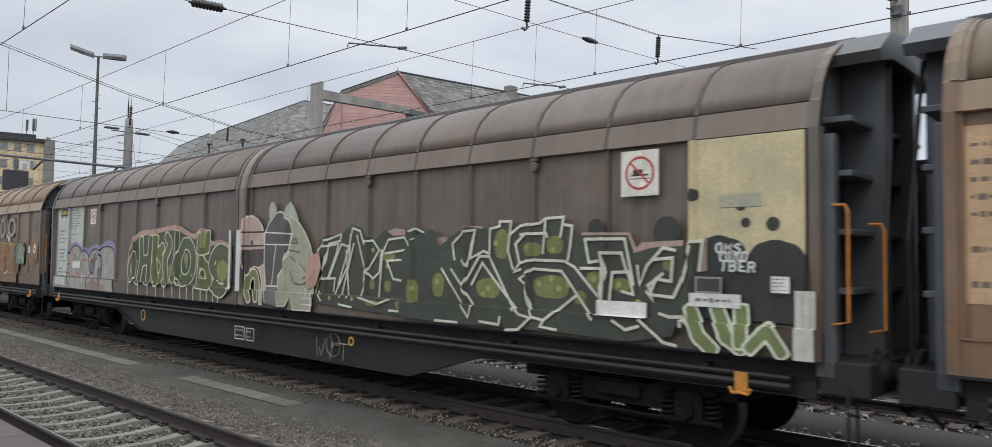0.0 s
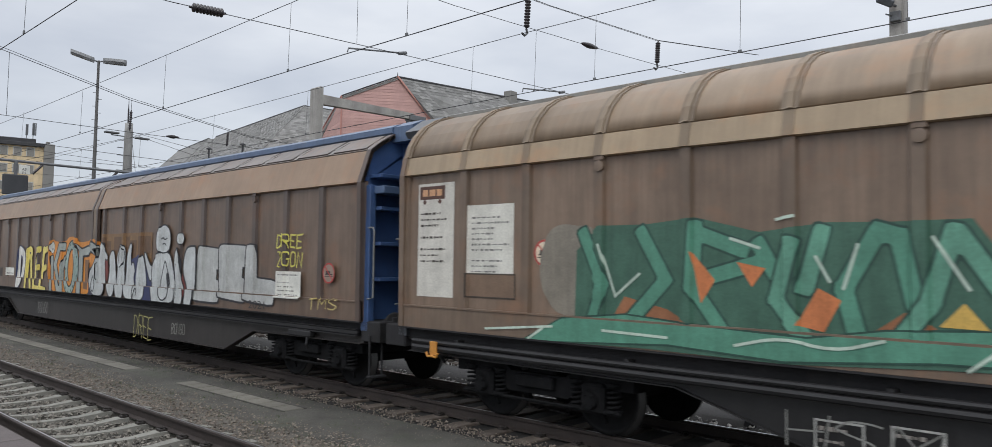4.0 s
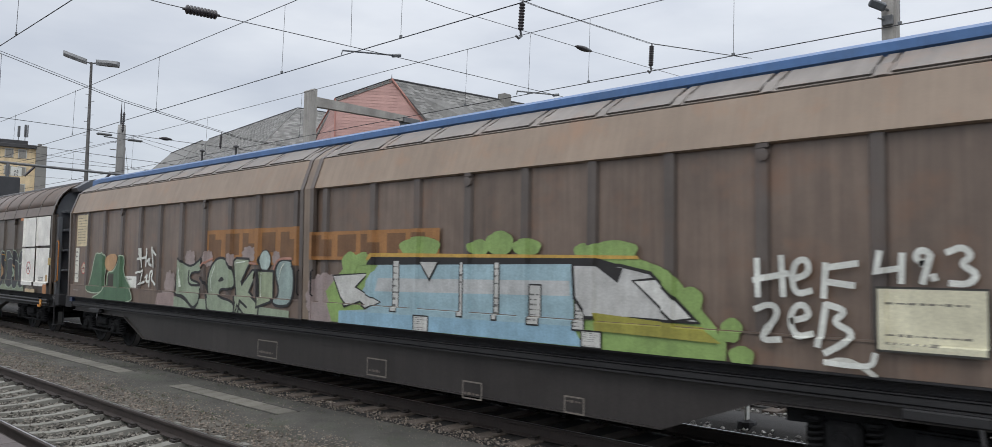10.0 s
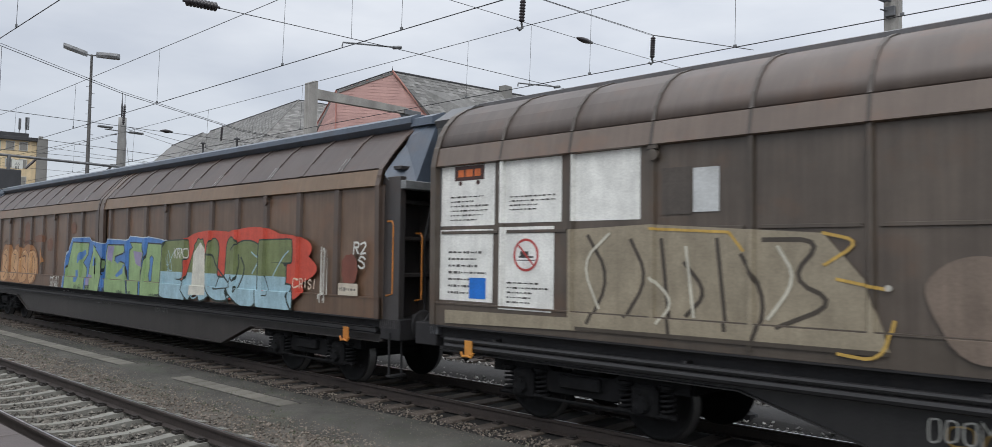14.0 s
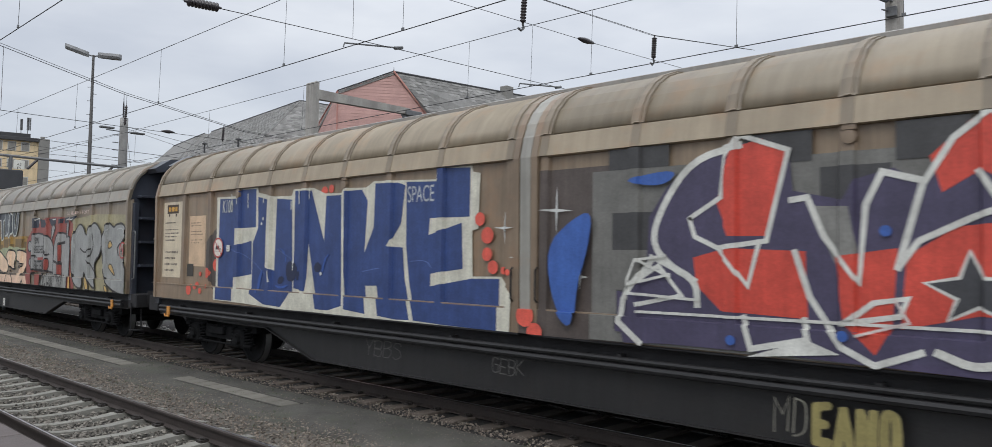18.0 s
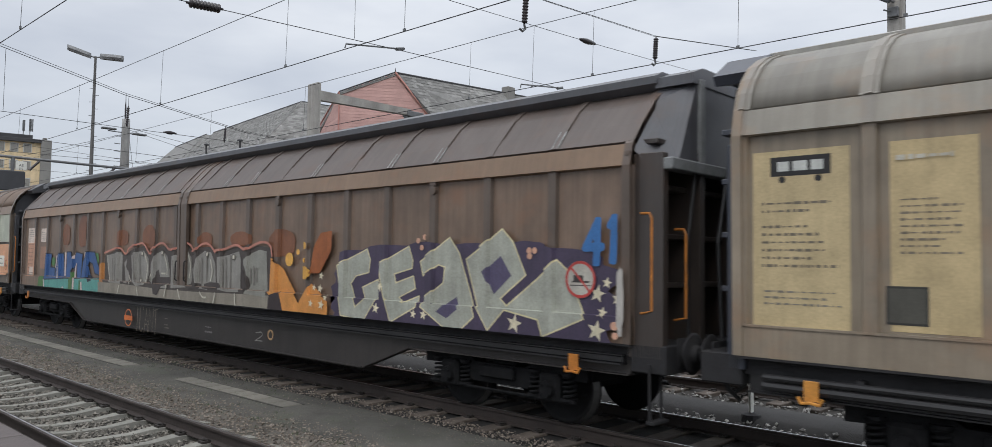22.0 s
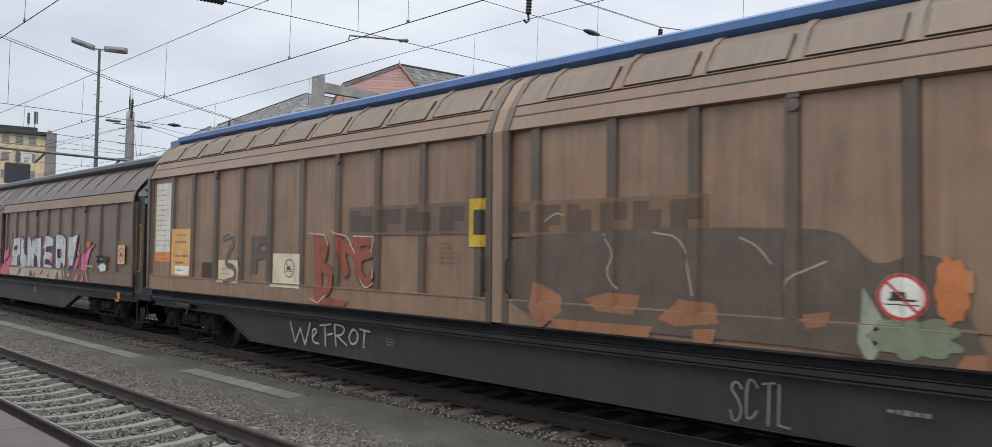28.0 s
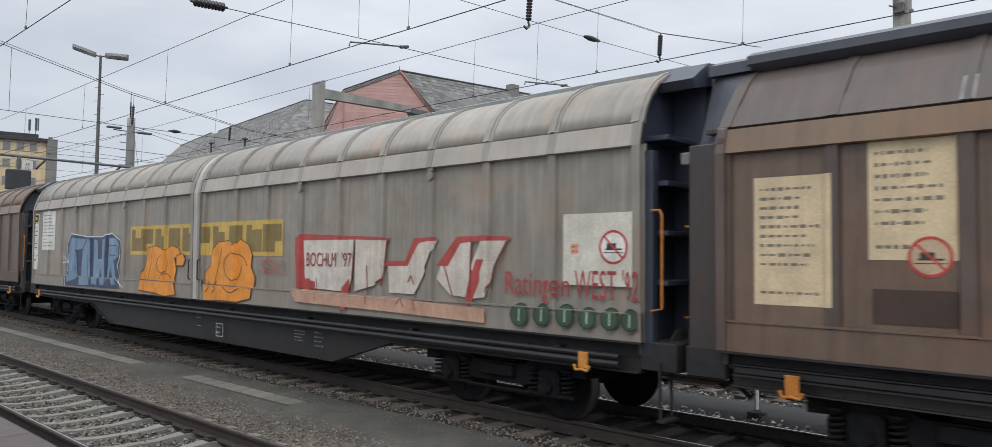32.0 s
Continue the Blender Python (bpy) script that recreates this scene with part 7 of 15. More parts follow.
piece(1, [(1, [(8.38, 2.32), (8.13, 2), (8.14, 1.63), (8.48, 1.51), (8.78, 1.68), (8.86, 2.05), (8.63, 2.33), (8.38, 2.32)])], 0.22, (84, 92, 64), (206, 204, 184), 0.028)
piece(1, [(0, [(9.1, 2.46), (9.07, 2.19)]), (0, [(9.44, 2.49), (9.41, 2.22), (9.18, 2.19)]), (0, [(9.13, 2.01), (9.43, 1.82), (9.58, 1.53)]), (0, [(9.13, 1.96), (9.08, 1.51), (9.54, 1.49)])], 0.19, (98, 104, 66), (206, 204, 184), 0.028)
piece(1, [(1, [(10.26, 2.12), (9.96, 2.22), (9.69, 2.07), (9.6, 1.84), (9.85, 1.7)]), (1, [(10.24, 1.98), (10.05, 2.03), (9.86, 1.89), (9.98, 1.63), (10.23, 1.69), (10.31, 1.5), (10.07, 1.34), (9.76, 1.49)])], 0.22, (88, 94, 64), (206, 204, 184), 0.028)
blob(1, 9.84, 1.59, 10.29, 1.99, (140, 142, 84), amp=0.08, bumps=5)
blob(1, 9.16, 2.22, 9.35, 2.55, (140, 142, 84), amp=0.08, bumps=5)
blob(1, 8.39, 1.89, 8.6, 2.12, (140, 142, 84), amp=0.08, bumps=5)
blob(1, 7.65, 1.62, 7.88, 1.87, (140, 142, 84), amp=0.08, bumps=5)
for u, z in ((5.67, 1.72), (6.49, 1.61), (7.17, 1.59), (7.94, 1.69), (8.53, 1.85), (8.76, 1.66), (9.22, 1.64), (9.36, 1.68), (9.96, 1.78), (10.09, 1.57), (9.3, 2.35), (6.03, 1.92), (6.85, 1.67), (8.27, 1.64)):
    disc(1, u, z, 0.035, (160, 160, 104))
for pts in ([(5.64, 1.39), (5.66, 1.06)], [(6.19, 1.41), (6.21, 1.05)], [(6.73, 1.4), (6.74, 1.06)], [(7.18, 1.41), (7.2, 1.08)], [(7.6, 1.41), (7.61, 1.09)], [(8, 1.41), (8.02, 1.1)], [(8.38, 1.41), (8.38, 1.11)], [(8.69, 1.41), (8.7, 1.1)], [(8.98, 1.4), (8.99, 1.11)], [(9.31, 1.4), (9.32, 1.11)], [(9.58, 1.39), (9.59, 1.11)], [(9.84, 1.38), (9.84, 1.12)], [(10.05, 1.29), (10.05, 1.11)]):
    stroke(1, pts, 0.03, (196, 194, 172), smooth=False)
rect(1, 10.33, 1.43, 10.51, 2.57, (206, 206, 202), rows=0, name='plate')
rect(1, 10.76, 1.41, 10.92, 2.57, (206, 206, 202), rows=0, name='plate')
poly(1, [(10.93, 2.57), (10.96, 2.75), (11.07, 2.81), (11.2, 2.83), (11.4, 2.76), (11.56, 2.64), (11.64, 2.5), (11.69, 2.21), (11.7, 1.2), (11.61, 1.21), (11.59, 1.65), (11.47, 1.85), (11.34, 1.89), (11.17, 1.82), (11.1, 1.68), (10.95, 1.95)], (190, 162, 150), line=(206, 200, 186), edge=0.03)
poly(1, [(10.95, 2.19), (11.68, 2.21), (11.66, 1.95), (11.47, 1.87), (11.34, 1.9), (11.17, 1.85), (11.1, 1.72), (10.96, 1.98)], (82, 70, 68))
for pts in ([(10.93, 2.52), (11.65, 2.52)], [(10.95, 2.26), (11.69, 2.27)]):
    stroke(1, pts, 0.03, (58, 54, 54), smooth=False)
disc(1, 11.22, 2.32, 0.05, (90, 70, 84))
piece(1, [(1, [(11.22, 1.29), (11.11, 1.47), (11.15, 1.66), (11.3, 1.78), (11.43, 1.71), (11.47, 1.31)])], 0.13, (118, 120, 76), (210, 205, 182), 0.028)
poly(1, [(11.83, 2.74), (11.8, 2.93), (11.86, 3.05), (11.97, 3.05), (12.08, 2.91), (11.99, 2.83)], (168, 172, 158))
poly(1, [(12.39, 2.83), (12.44, 2.99), (12.51, 3.05), (12.63, 2.94), (12.78, 2.73), (12.75, 2.65), (12.56, 2.77)], (168, 172, 158))
poly(1, [(11.68, 2.49), (11.83, 2.69), (12.05, 2.85), (12.2, 2.87), (12.34, 2.83), (12.52, 2.66), (12.59, 2.51), (12.49, 2.21), (12.3, 1.86), (12.16, 1.73), (12.15, 1.54), (11.75, 1.54), (11.72, 1.72), (11.68, 1.96)], (90, 86, 82), line=(208, 206, 194), edge=0.03)
poly(1, [(12.22, 1.2), (12.13, 1.51), (12.19, 1.73), (12.33, 1.89), (12.53, 2.21), (12.6, 2.49), (12.49, 2.7), (12.31, 2.84), (12.58, 2.76), (12.81, 2.65), (13, 2.48), (13.14, 2.29), (13.21, 2.16), (13.26, 1.95), (13.28, 1.69), (13.27, 1.17), (12.69, 1.16), (12.63, 1.39), (12.48, 1.21)], (166, 161, 142), line=(208, 206, 194), edge=0.02)
poly(1, [(12.63, 1.39), (12.56, 1.15), (12.71, 1.15)], (104, 110, 80))
poly(1, [(11.75, 1.53), (12.14, 1.53), (12.21, 1.2), (11.82, 1.23)], (110, 108, 102))
for pts in ([(11.69, 2.51), (12.59, 2.47)], [(11.71, 2.29), (12.55, 2.28)], [(12.07, 2.27), (11.96, 1.57)], [(11.75, 1.53), (11.81, 1.24)]):
    stroke(1, pts, 0.025, (208, 206, 194), smooth=False)
for pts in ([(12.57, 2.31), (12.63, 2.4), (12.66, 2.33), (12.71, 2.4), (12.77, 2.3), (12.57, 2.31)], [(12.52, 2.19), (12.84, 2.15)], [(12.57, 2.07), (12.72, 1.99)], [(12.86, 1.96), (13.09, 1.78), (12.94, 1.69)]):
    stroke(1, pts, 0.022, (98, 92, 84), smooth=False)
stroke(1, [(12.69, 1.62), (12.89, 1.59), (13.09, 1.65)], 0.022, (98, 92, 84))
stroke(1, [(12.57, 1.82), (12.64, 1.65)], 0.022, (98, 92, 84), smooth=False)
for pts in ([(13.04, 1.38), (13.3, 1.37), (13.31, 1.27), (13, 1.27)], [(13.03, 1.54), (13.15, 1.39)]):
    stroke(1, pts, 0.025, (206, 202, 190), smooth=False)
poly(1, [(13.02, 1.78), (13.14, 2.08), (13.42, 2.16), (13.5, 1.92), (13.36, 1.6), (13.12, 1.52)], (186, 148, 130))
no_shunt(1, 19.64, 3.05, 0.19, square=True)
rect(1, 20.24, 2.15, 21.47, 3.37, (196, 182, 150))
blob(1, 20.26, 1.55, 20.93, 2.35, (54, 56, 52), amp=0.05)
blob(1, 20.86, 1.53, 21.51, 2.3, (54, 56, 52), amp=0.05)
rect(1, 20.26, 1.49, 21.5, 1.93, (54, 56, 52), name='graffiti_shape')
for u, z in ((20.3, 2.77), (21.16, 2.45)):
    disc(1, u, z, 0.07, (58, 58, 54))
disc(1, 20.88, 2.47, 0.05, (58, 58, 54))
disc(1, 20.83, 2.65, 0.06, (58, 58, 54))
disc(1, 19.06, 2.44, 0.12, (58, 58, 54))
disc(1, 19.99, 2.39, 0.17, (58, 58, 54))
rect(1, 20.6, 2.63, 21.05, 2.76, (172, 168, 150))
poly(1, [(16.67, 2.13), (16.7, 2.37), (16.91, 2.52), (17.22, 2.51), (17.23, 2.22), (17.04, 2.19), (17.01, 2.28)], (172, 146, 134))
poly(1, [(18.83, 2.14), (18.86, 2.4), (19.52, 2.39), (19.62, 2.19), (19.6, 1.81), (19.52, 2.3), (18.95, 2.32)], (172, 146, 134))
poly(1, [(19.57, 1.88), (19.58, 2.19), (19.68, 2.28), (20.19, 2.3), (20.15, 1.96), (20.06, 1.82), (20.08, 2.16), (19.76, 2.19), (19.67, 1.98)], (172, 146, 134))
poly(1, [(20.21, 2.15), (20.23, 2.28), (20.46, 2.31), (20.46, 1.98), (20.29, 1.95), (20.36, 2.21)], (172, 146, 134))
poly(1, [(15.57, 2.14), (15.91, 2.4), (16.25, 2.49), (16.39, 2.24), (16.64, 2.39), (16.95, 2.51), (17.22, 2.47), (17.3, 2.47), (17.58, 2.56), (17.75, 2.54), (18.07, 2.51), (18.32, 2.58), (18.6, 2.59), (18.62, 2.5), (18.73, 2.47), (18.81, 2.32), (18.88, 2.37), (19.5, 2.36), (19.58, 2.16), (19.8, 2.22), (20.19, 2.24), (20.21, 2.03), (20.3, 2.28), (20.45, 2.29), (20.37, 1.96), (20.26, 1.83), (20.23, 1.63), (20.08, 1.28), (19.52, 1.18), (18.63, 1.21), (16.41, 1.2), (15.59, 1.22)], (70, 73, 64))
blob(1, 17.45, 2.07, 17.7, 2.47, (122, 124, 74), amp=0.08, bumps=5)
blob(1, 17.12, 1.56, 17.57, 1.83, (122, 124, 74), amp=0.08, bumps=5)
blob(1, 17.94, 2.11, 18.25, 2.29, (122, 124, 74), amp=0.08, bumps=5)
blob(1, 18.11, 1.6, 18.7, 1.89, (122, 124, 74), amp=0.08, bumps=5)
blob(1, 18.31, 2.14, 18.59, 2.37, (122, 124, 74), amp=0.08, bumps=5)
blob(1, 18.93, 1.74, 19.15, 1.95, (122, 124, 74), amp=0.08, bumps=5)
blob(1, 19.29, 1.72, 19.54, 1.88, (122, 124, 74), amp=0.08, bumps=5)
blob(1, 19.94, 1.97, 20.08, 2.11, (122, 124, 74), amp=0.08, bumps=5)
blob(1, 18.75, 1.55, 18.93, 1.72, (122, 124, 74), amp=0.08, bumps=5)
blob(1, 15.69, 1.42, 15.98, 1.77, (122, 124, 74), amp=0.08, bumps=5)
blob(1, 16.26, 1.53, 16.51, 1.88, (122, 124, 74), amp=0.08, bumps=5)
for u, z in ((18.02, 2.22), (18.21, 1.78), (18.41, 1.85), (18.53, 1.73), (17.48, 2.28), (17.35, 1.69), (17.26, 1.61), (19.39, 1.8), (19.04, 1.86), (19.64, 1.61), (18.43, 2.19), (18.67, 1.78), (15.86, 1.64), (16.37, 1.75)):
    disc(1, u, z, 0.04, (158, 158, 92))
for pts in ([(16.71, 2.06), (16.67, 2.28), (16.89, 2.44), (17.1, 2.46), (17.04, 2.28), (16.96, 1.98), (16.89, 2.06)], [(17.1, 2.46), (17.02, 2.08), (17.27, 2.18), (17.34, 2.15)], [(17.37, 2.11), (17.38, 2.47), (17.55, 2.5), (17.55, 2.56), (17.75, 2.56)], [(16.46, 1.93), (17.03, 1.3), (17.09, 1.47), (16.65, 1.93)], [(16.9, 1.72), (17.19, 2.11), (17.37, 2.11), (17.82, 1.43)], [(17.05, 1.73), (17.25, 2.02), (17.54, 1.74), (17.93, 1.39), (18.09, 1.36)], [(17.75, 2.56), (17.7, 2.19), (17.79, 1.95)], [(17.75, 2.4), (17.91, 2.5), (18.22, 2.52), (18.32, 2.58), (18.6, 2.59), (18.55, 2.35)], [(17.91, 2.39), (18.33, 2.4), (18.35, 2.35)], [(18.32, 2.58), (18.28, 2.15)]):
    stroke(1, pts, 0.035, (204, 203, 186), smooth=False)
for pts in ([(17.97, 2.38), (17.83, 2.27), (17.9, 2.03), (17.81, 1.91), (17.92, 1.95)], [(18.6, 2.5), (18.73, 2.48), (18.7, 2.23), (18.67, 2.08)], [(17.9, 2.03), (18.13, 2.07), (18.62, 2.06), (18.77, 1.99), (19.18, 1.59)], [(18.01, 1.76), (17.9, 1.83), (18.13, 1.96), (18.58, 1.94), (19.05, 1.39)], [(18.01, 1.76), (18.14, 1.37), (18.34, 1.34), (18.82, 1.67)], [(18.14, 1.37), (17.93, 1.2), (17.72, 1.18)], [(18.34, 1.34), (18.29, 1.26), (18.54, 1.24)], [(18.92, 2.32), (18.98, 2.05), (19.13, 2.07)], [(18.92, 2.32), (19.47, 2.32), (19.59, 1.81)], [(19.16, 2.16), (19.43, 2.16), (19.5, 1.95)], [(19.16, 2.16), (19.22, 1.94), (19.13, 1.65)], [(18.86, 1.98), (19.19, 1.98), (19.18, 1.61)]):
    stroke(1, pts, 0.035, (204, 203, 186), smooth=False)
for pts in ([(19.27, 1.62), (19.31, 1.94), (19.52, 1.95), (19.59, 1.7), (19.44, 1.73)], [(19.64, 2.02), (19.67, 1.81), (19.76, 2.02), (19.96, 2.22), (20.11, 2.19)], [(19.84, 2.09), (20.08, 2.11), (20.06, 1.86), (19.88, 1.88)], [(19.96, 1.94), (19.78, 1.81), (19.84, 1.64), (19.76, 1.74)], [(19.88, 1.88), (19.8, 1.71), (20.09, 1.69), (20.19, 1.89)], [(20.3, 2.28), (20.43, 2.29), (20.39, 1.98)], [(20.3, 2.23), (20.19, 1.86)], [(19.92, 1.51), (20.04, 1.48), (20.19, 1.49), (20.19, 1.39)], [(19.35, 1.4), (19.52, 1.31), (19.69, 1.36)], [(19.69, 1.43), (20, 1.21), (20.15, 1.19)], [(20.19, 1.49), (20.45, 1.28)], [(17.27, 1.26), (17.61, 1.24), (17.63, 1.34)], [(16.41, 1.22), (16.85, 1.22)]):
    stroke(1, pts, 0.035, (204, 203, 186), smooth=False)
piece(1, [(0, [(20.3, 1.56), (20.41, 1.31), (20.55, 1.19)])], 0.12, (118, 126, 80), (204, 206, 184), 0.03)
piece(1, [(0, [(20.6, 1.58), (20.71, 1.33), (20.86, 1.23)])], 0.12, (118, 126, 80), (204, 206, 184), 0.03)
piece(1, [(0, [(20.85, 1.59), (20.86, 1.28)])], 0.12, (118, 126, 80), (204, 206, 184), 0.03)
piece(1, [(0, [(20.96, 1.24), (21.13, 1.42), (21.27, 1.22)])], 0.1, (118, 126, 80), (204, 206, 184), 0.03)
tag(1, 'OMS', 20.57, 2.15, 20.86, 2.27, (205, 205, 198))
tag(1, 'YOMO', 20.59, 2.07, 20.93, 2.18, (205, 205, 198))
tag(1, 'TBER', 20.62, 1.97, 21.01, 2.09, (205, 205, 198))
rect(1, 19.1, 1.45, 19.77, 1.62, (222, 220, 214))
rect(1, 20.31, 1.61, 20.85, 1.75, (222, 220, 214), rows=1)
rect(1, 21.16, 1.78, 21.34, 1.94, (222, 220, 214), rows=3)
rect(1, 20.36, 1.76, 20.64, 1.91, (70, 68, 64), frame=(150, 148, 140))
rect(1, 21.39, 1.16, 21.58, 1.81, (205, 202, 192))
tag(1, 'WIT', 13.3, 0.43, 14.27, 0.72, (200, 195, 185), sole=True)
handwheel(1, 13.76, 0.64, 0.19)
rect(1, 10.63, 0.51, 10.98, 0.74, None, frame=(190, 188, 182), rows=2, ink=(190, 188, 182), sole=True)
rect(1, 11.06, 0.51, 11.33, 0.73, None, frame=(190, 188, 182), rows=2, ink=(190, 188, 182), sole=True)
ring(1, 6.4, 0.7, 0.11, (190, 150, 60), sole=True)
ring(1, 14.32, 0.75, 0.06, (190, 150, 60), sole=True)
rect(2, 0.33, 1.6, 1.08, 3.22, (205, 200, 192))
rect(2, 1.37, 1.8, 2.2, 2.87, (212, 208, 200), rows=9)
badge(2, 0.36, 2.99, 0.89, 3.18, back=(90, 60, 50), ink=(200, 150, 110))
rect(2, 0.33, 2.01, 1.08, 2.88, None, rows=6)
rect(2, 1.36, 1.63, 2.23, 1.94, (120, 100, 85), frame=(70, 60, 52))
no_shunt(2, 2.72, 2.22, 0.17, back=(225, 205, 180))
rect(2, 3.03, 2.11, 3.25, 2.29, (222, 220, 214), rows=2)
blob(2, 2.64, 1.46, 3.63, 2.6, (132, 124, 112), amp=0.08, bumps=5)
poly(2, [(3.19, 1.15), (3.22, 2.25), (3.55, 2.54), (4.17, 2.54), (4.78, 2.6), (5.48, 2.43), (6.14, 2.51), (6.7, 2.5), (7.33, 2.51), (7.66, 2.02), (7.91, 1.68), (8.27, 1.98), (8.39, 1.69), (8.79, 1.52), (8.45, 1.28), (7.09, 1.23), (5.75, 1.15), (4.22, 1.17)], (66, 102, 86))
poly(2, [(3.64, 1.33), (3.9, 1.73), (4.45, 1.61), (4.87, 1.38)], (150, 98, 66))
poly(2, [(6.43, 1.43), (6.85, 1.73), (7.18, 1.46)], (150, 98, 66))
piece(2, [(0, [(3.32, 2.45), (3.6, 1.86), (3.41, 1.32)]), (0, [(3.92, 1.4), (4.43, 1.93), (4.12, 2.45)])], 0.15, (84, 140, 118), (44, 76, 66), 0.025)
piece(2, [(0, [(4.79, 2.5), (4.75, 1.87), (5.12, 1.38)]), (0, [(4.79, 2.44), (5.31, 2.25)]), (0, [(4.83, 1.94), (5.5, 2.13)]), (0, [(5.48, 2.31), (5.65, 2.01)])], 0.15, (84, 140, 118), (44, 76, 66), 0.025)
piece(2, [(0, [(5.8, 2.31), (5.66, 1.77), (5.97, 1.36)]), (0, [(6.09, 2.42), (5.94, 1.89)])], 0.16, (96, 150, 128), (44, 76, 66), 0.025)
piece(2, [(0, [(6.59, 2.42), (6.29, 1.89), (6.43, 1.38)]), (0, [(6.89, 1.79), (6.77, 2.36), (6.59, 2.42)])], 0.16, (84, 140, 118), (44, 76, 66), 0.025)
piece(2, [(0, [(7.19, 2.41), (7.01, 1.79), (6.76, 1.45)]), (0, [(7.23, 2.38), (7.56, 1.86), (7.78, 1.54)])], 0.15, (96, 150, 128), (44, 76, 66), 0.025)
poly(2, [(2.38, 1.12), (3.04, 1.44), (3.91, 1.53), (4.73, 1.47), (5.97, 1.42), (6.64, 1.53), (7.68, 1.59), (8.24, 1.92), (8.34, 1.66), (8.71, 1.52), (8.45, 1.3), (7.08, 1.28), (5.75, 1.17), (4.48, 1.23)], (84, 140, 118), line=(44, 76, 66), edge=0.02)
poly(2, [(4.73, 2.25), (5.01, 1.94), (4.85, 1.69)], (204, 120, 72))
poly(2, [(5.85, 1.53), (6.06, 1.89), (6.27, 1.78), (6.11, 1.48)], (204, 120, 72))
poly(2, [(7.07, 1.59), (7.26, 1.8), (7.44, 1.58)], (210, 170, 84))
poly(2, [(5.25, 2.13), (5.41, 1.88), (5.55, 2.07)], (204, 120, 72))
for pts in ([(3.56, 2.32), (3.78, 1.73), (4.1, 1.99)], [(5.18, 2.37), (5.49, 2.27)], [(6.42, 2.3), (6.29, 1.89)], [(7.03, 2.36), (7.3, 1.91)], [(5.66, 2.55), (5.85, 2.58)], [(7.58, 1.48), (7.29, 1.24)], [(3.64, 1.33), (4.48, 1.31)], [(2.75, 1.3), (2.51, 1.15)], [(1.78, 1.23), (2.9, 1.33)]):
    stroke(2, pts, 0.03, (188, 204, 190), smooth=False)
for pts in ([(8.07, 1.49), (8.43, 1.59), (8.79, 1.52)], [(5.25, 1.29), (5.73, 1.41), (6.21, 1.31), (6.65, 1.44)]):
    stroke(2, pts, 0.03, (188, 204, 190))
stroke(2, [(6.04, 2.19), (6.17, 1.95)], 0.03, (188, 204, 190), smooth=False)
for u, z in ((8.26, 2.14), (8.42, 1.93), (8.65, 1.98)):
    disc(2, u, z, 0.08, (226, 118, 74))
for u, z in ((8.57, 1.84), (8.35, 1.78), (8.47, 1.72), (8.7, 1.78), (8.61, 1.64)):
    disc(2, u, z, 0.06, (216, 180, 90))
rect(2, 13.39, 1.23, 15.07, 3.4, (56, 54, 60), name='painted_band')
rect(2, 15.03, 2.41, 16.99, 3.24, (58, 56, 62), name='painted_band')
poly(2, [(8.78, 1.02), (8.8, 1.62), (8.72, 1.92), (8.83, 2.69), (8.98, 2.87), (9.14, 2.75), (9.41, 2.7), (9.71, 2.57), (9.83, 2.44), (9.92, 2.28), (10.04, 2.24), (10.23, 2.42), (10.38, 2.39), (10.46, 2.23), (10.48, 1.17)], (150, 126, 158), line=(206, 196, 206), edge=0.015)
poly(2, [(11.25, 2.22), (11.44, 2.33), (11.61, 2.33), (11.71, 2.52), (11.79, 2.64), (11.75, 2.82), (11.83, 2.82), (11.87, 2.74), (11.98, 2.72), (12.06, 2.54), (11.94, 2.49), (11.8, 2.28), (11.68, 2.1), (11.57, 1.89), (11.5, 1.74), (11.47, 2.16)], (150, 126, 158), line=(206, 196, 206), edge=0.015)
stroke(2, [(8.86, 2.69), (9.19, 2.6), (9.71, 2.58)], 0.02, (118, 96, 124), smooth=False)
stroke(2, [(8.87, 1.93), (9.37, 1.9)], 0.02, (118, 96, 124), smooth=False)
stroke(2, [(9.05, 2.38), (9.28, 2.52)], 0.02, (118, 96, 124), smooth=False)
stroke(2, [(8.97, 1.33), (9.15, 1.42), (9.37, 1.29)], 0.02, (118, 96, 124), smooth=False)
poly(2, [(9.5, 2.16), (9.58, 2.19), (10.46, 2.19), (10.45, 1.2), (10.15, 1.15), (10.11, 1.54), (9.75, 1.52), (9.71, 1.13), (9.42, 1.13), (9.39, 1.79)], (168, 166, 160), line=(44, 70, 60), edge=0.03)
poly(2, [(10.71, 2.19), (10.85, 2.19), (11.45, 2.19), (11.43, 1.25), (11.34, 1.15), (10.71, 1.13)], (168, 166, 160), line=(44, 70, 60), edge=0.03)
poly(2, [(9.35, 1.57), (9.37, 2.01), (9.54, 2.16), (9.54, 1.67)], (52, 122, 88), line=(40, 70, 58), edge=0.02)
poly(2, [(9.35, 1.53), (9.47, 1.67), (9.81, 1.68), (9.78, 1.54)], (52, 122, 88), line=(40, 70, 58), edge=0.02)
poly(2, [(10.11, 1.69), (10.42, 1.69), (10.38, 1.54), (10.11, 1.53)], (52, 122, 88), line=(40, 70, 58), edge=0.02)
poly(2, [(10.46, 2.15), (10.62, 2.15), (10.63, 1.15), (10.45, 1.16)], (52, 122, 88), line=(40, 70, 58), edge=0.02)
poly(2, [(10.92, 2.06), (11.1, 2.19), (11.12, 1.78), (10.92, 1.79)], (52, 122, 88), line=(40, 70, 58), edge=0.02)
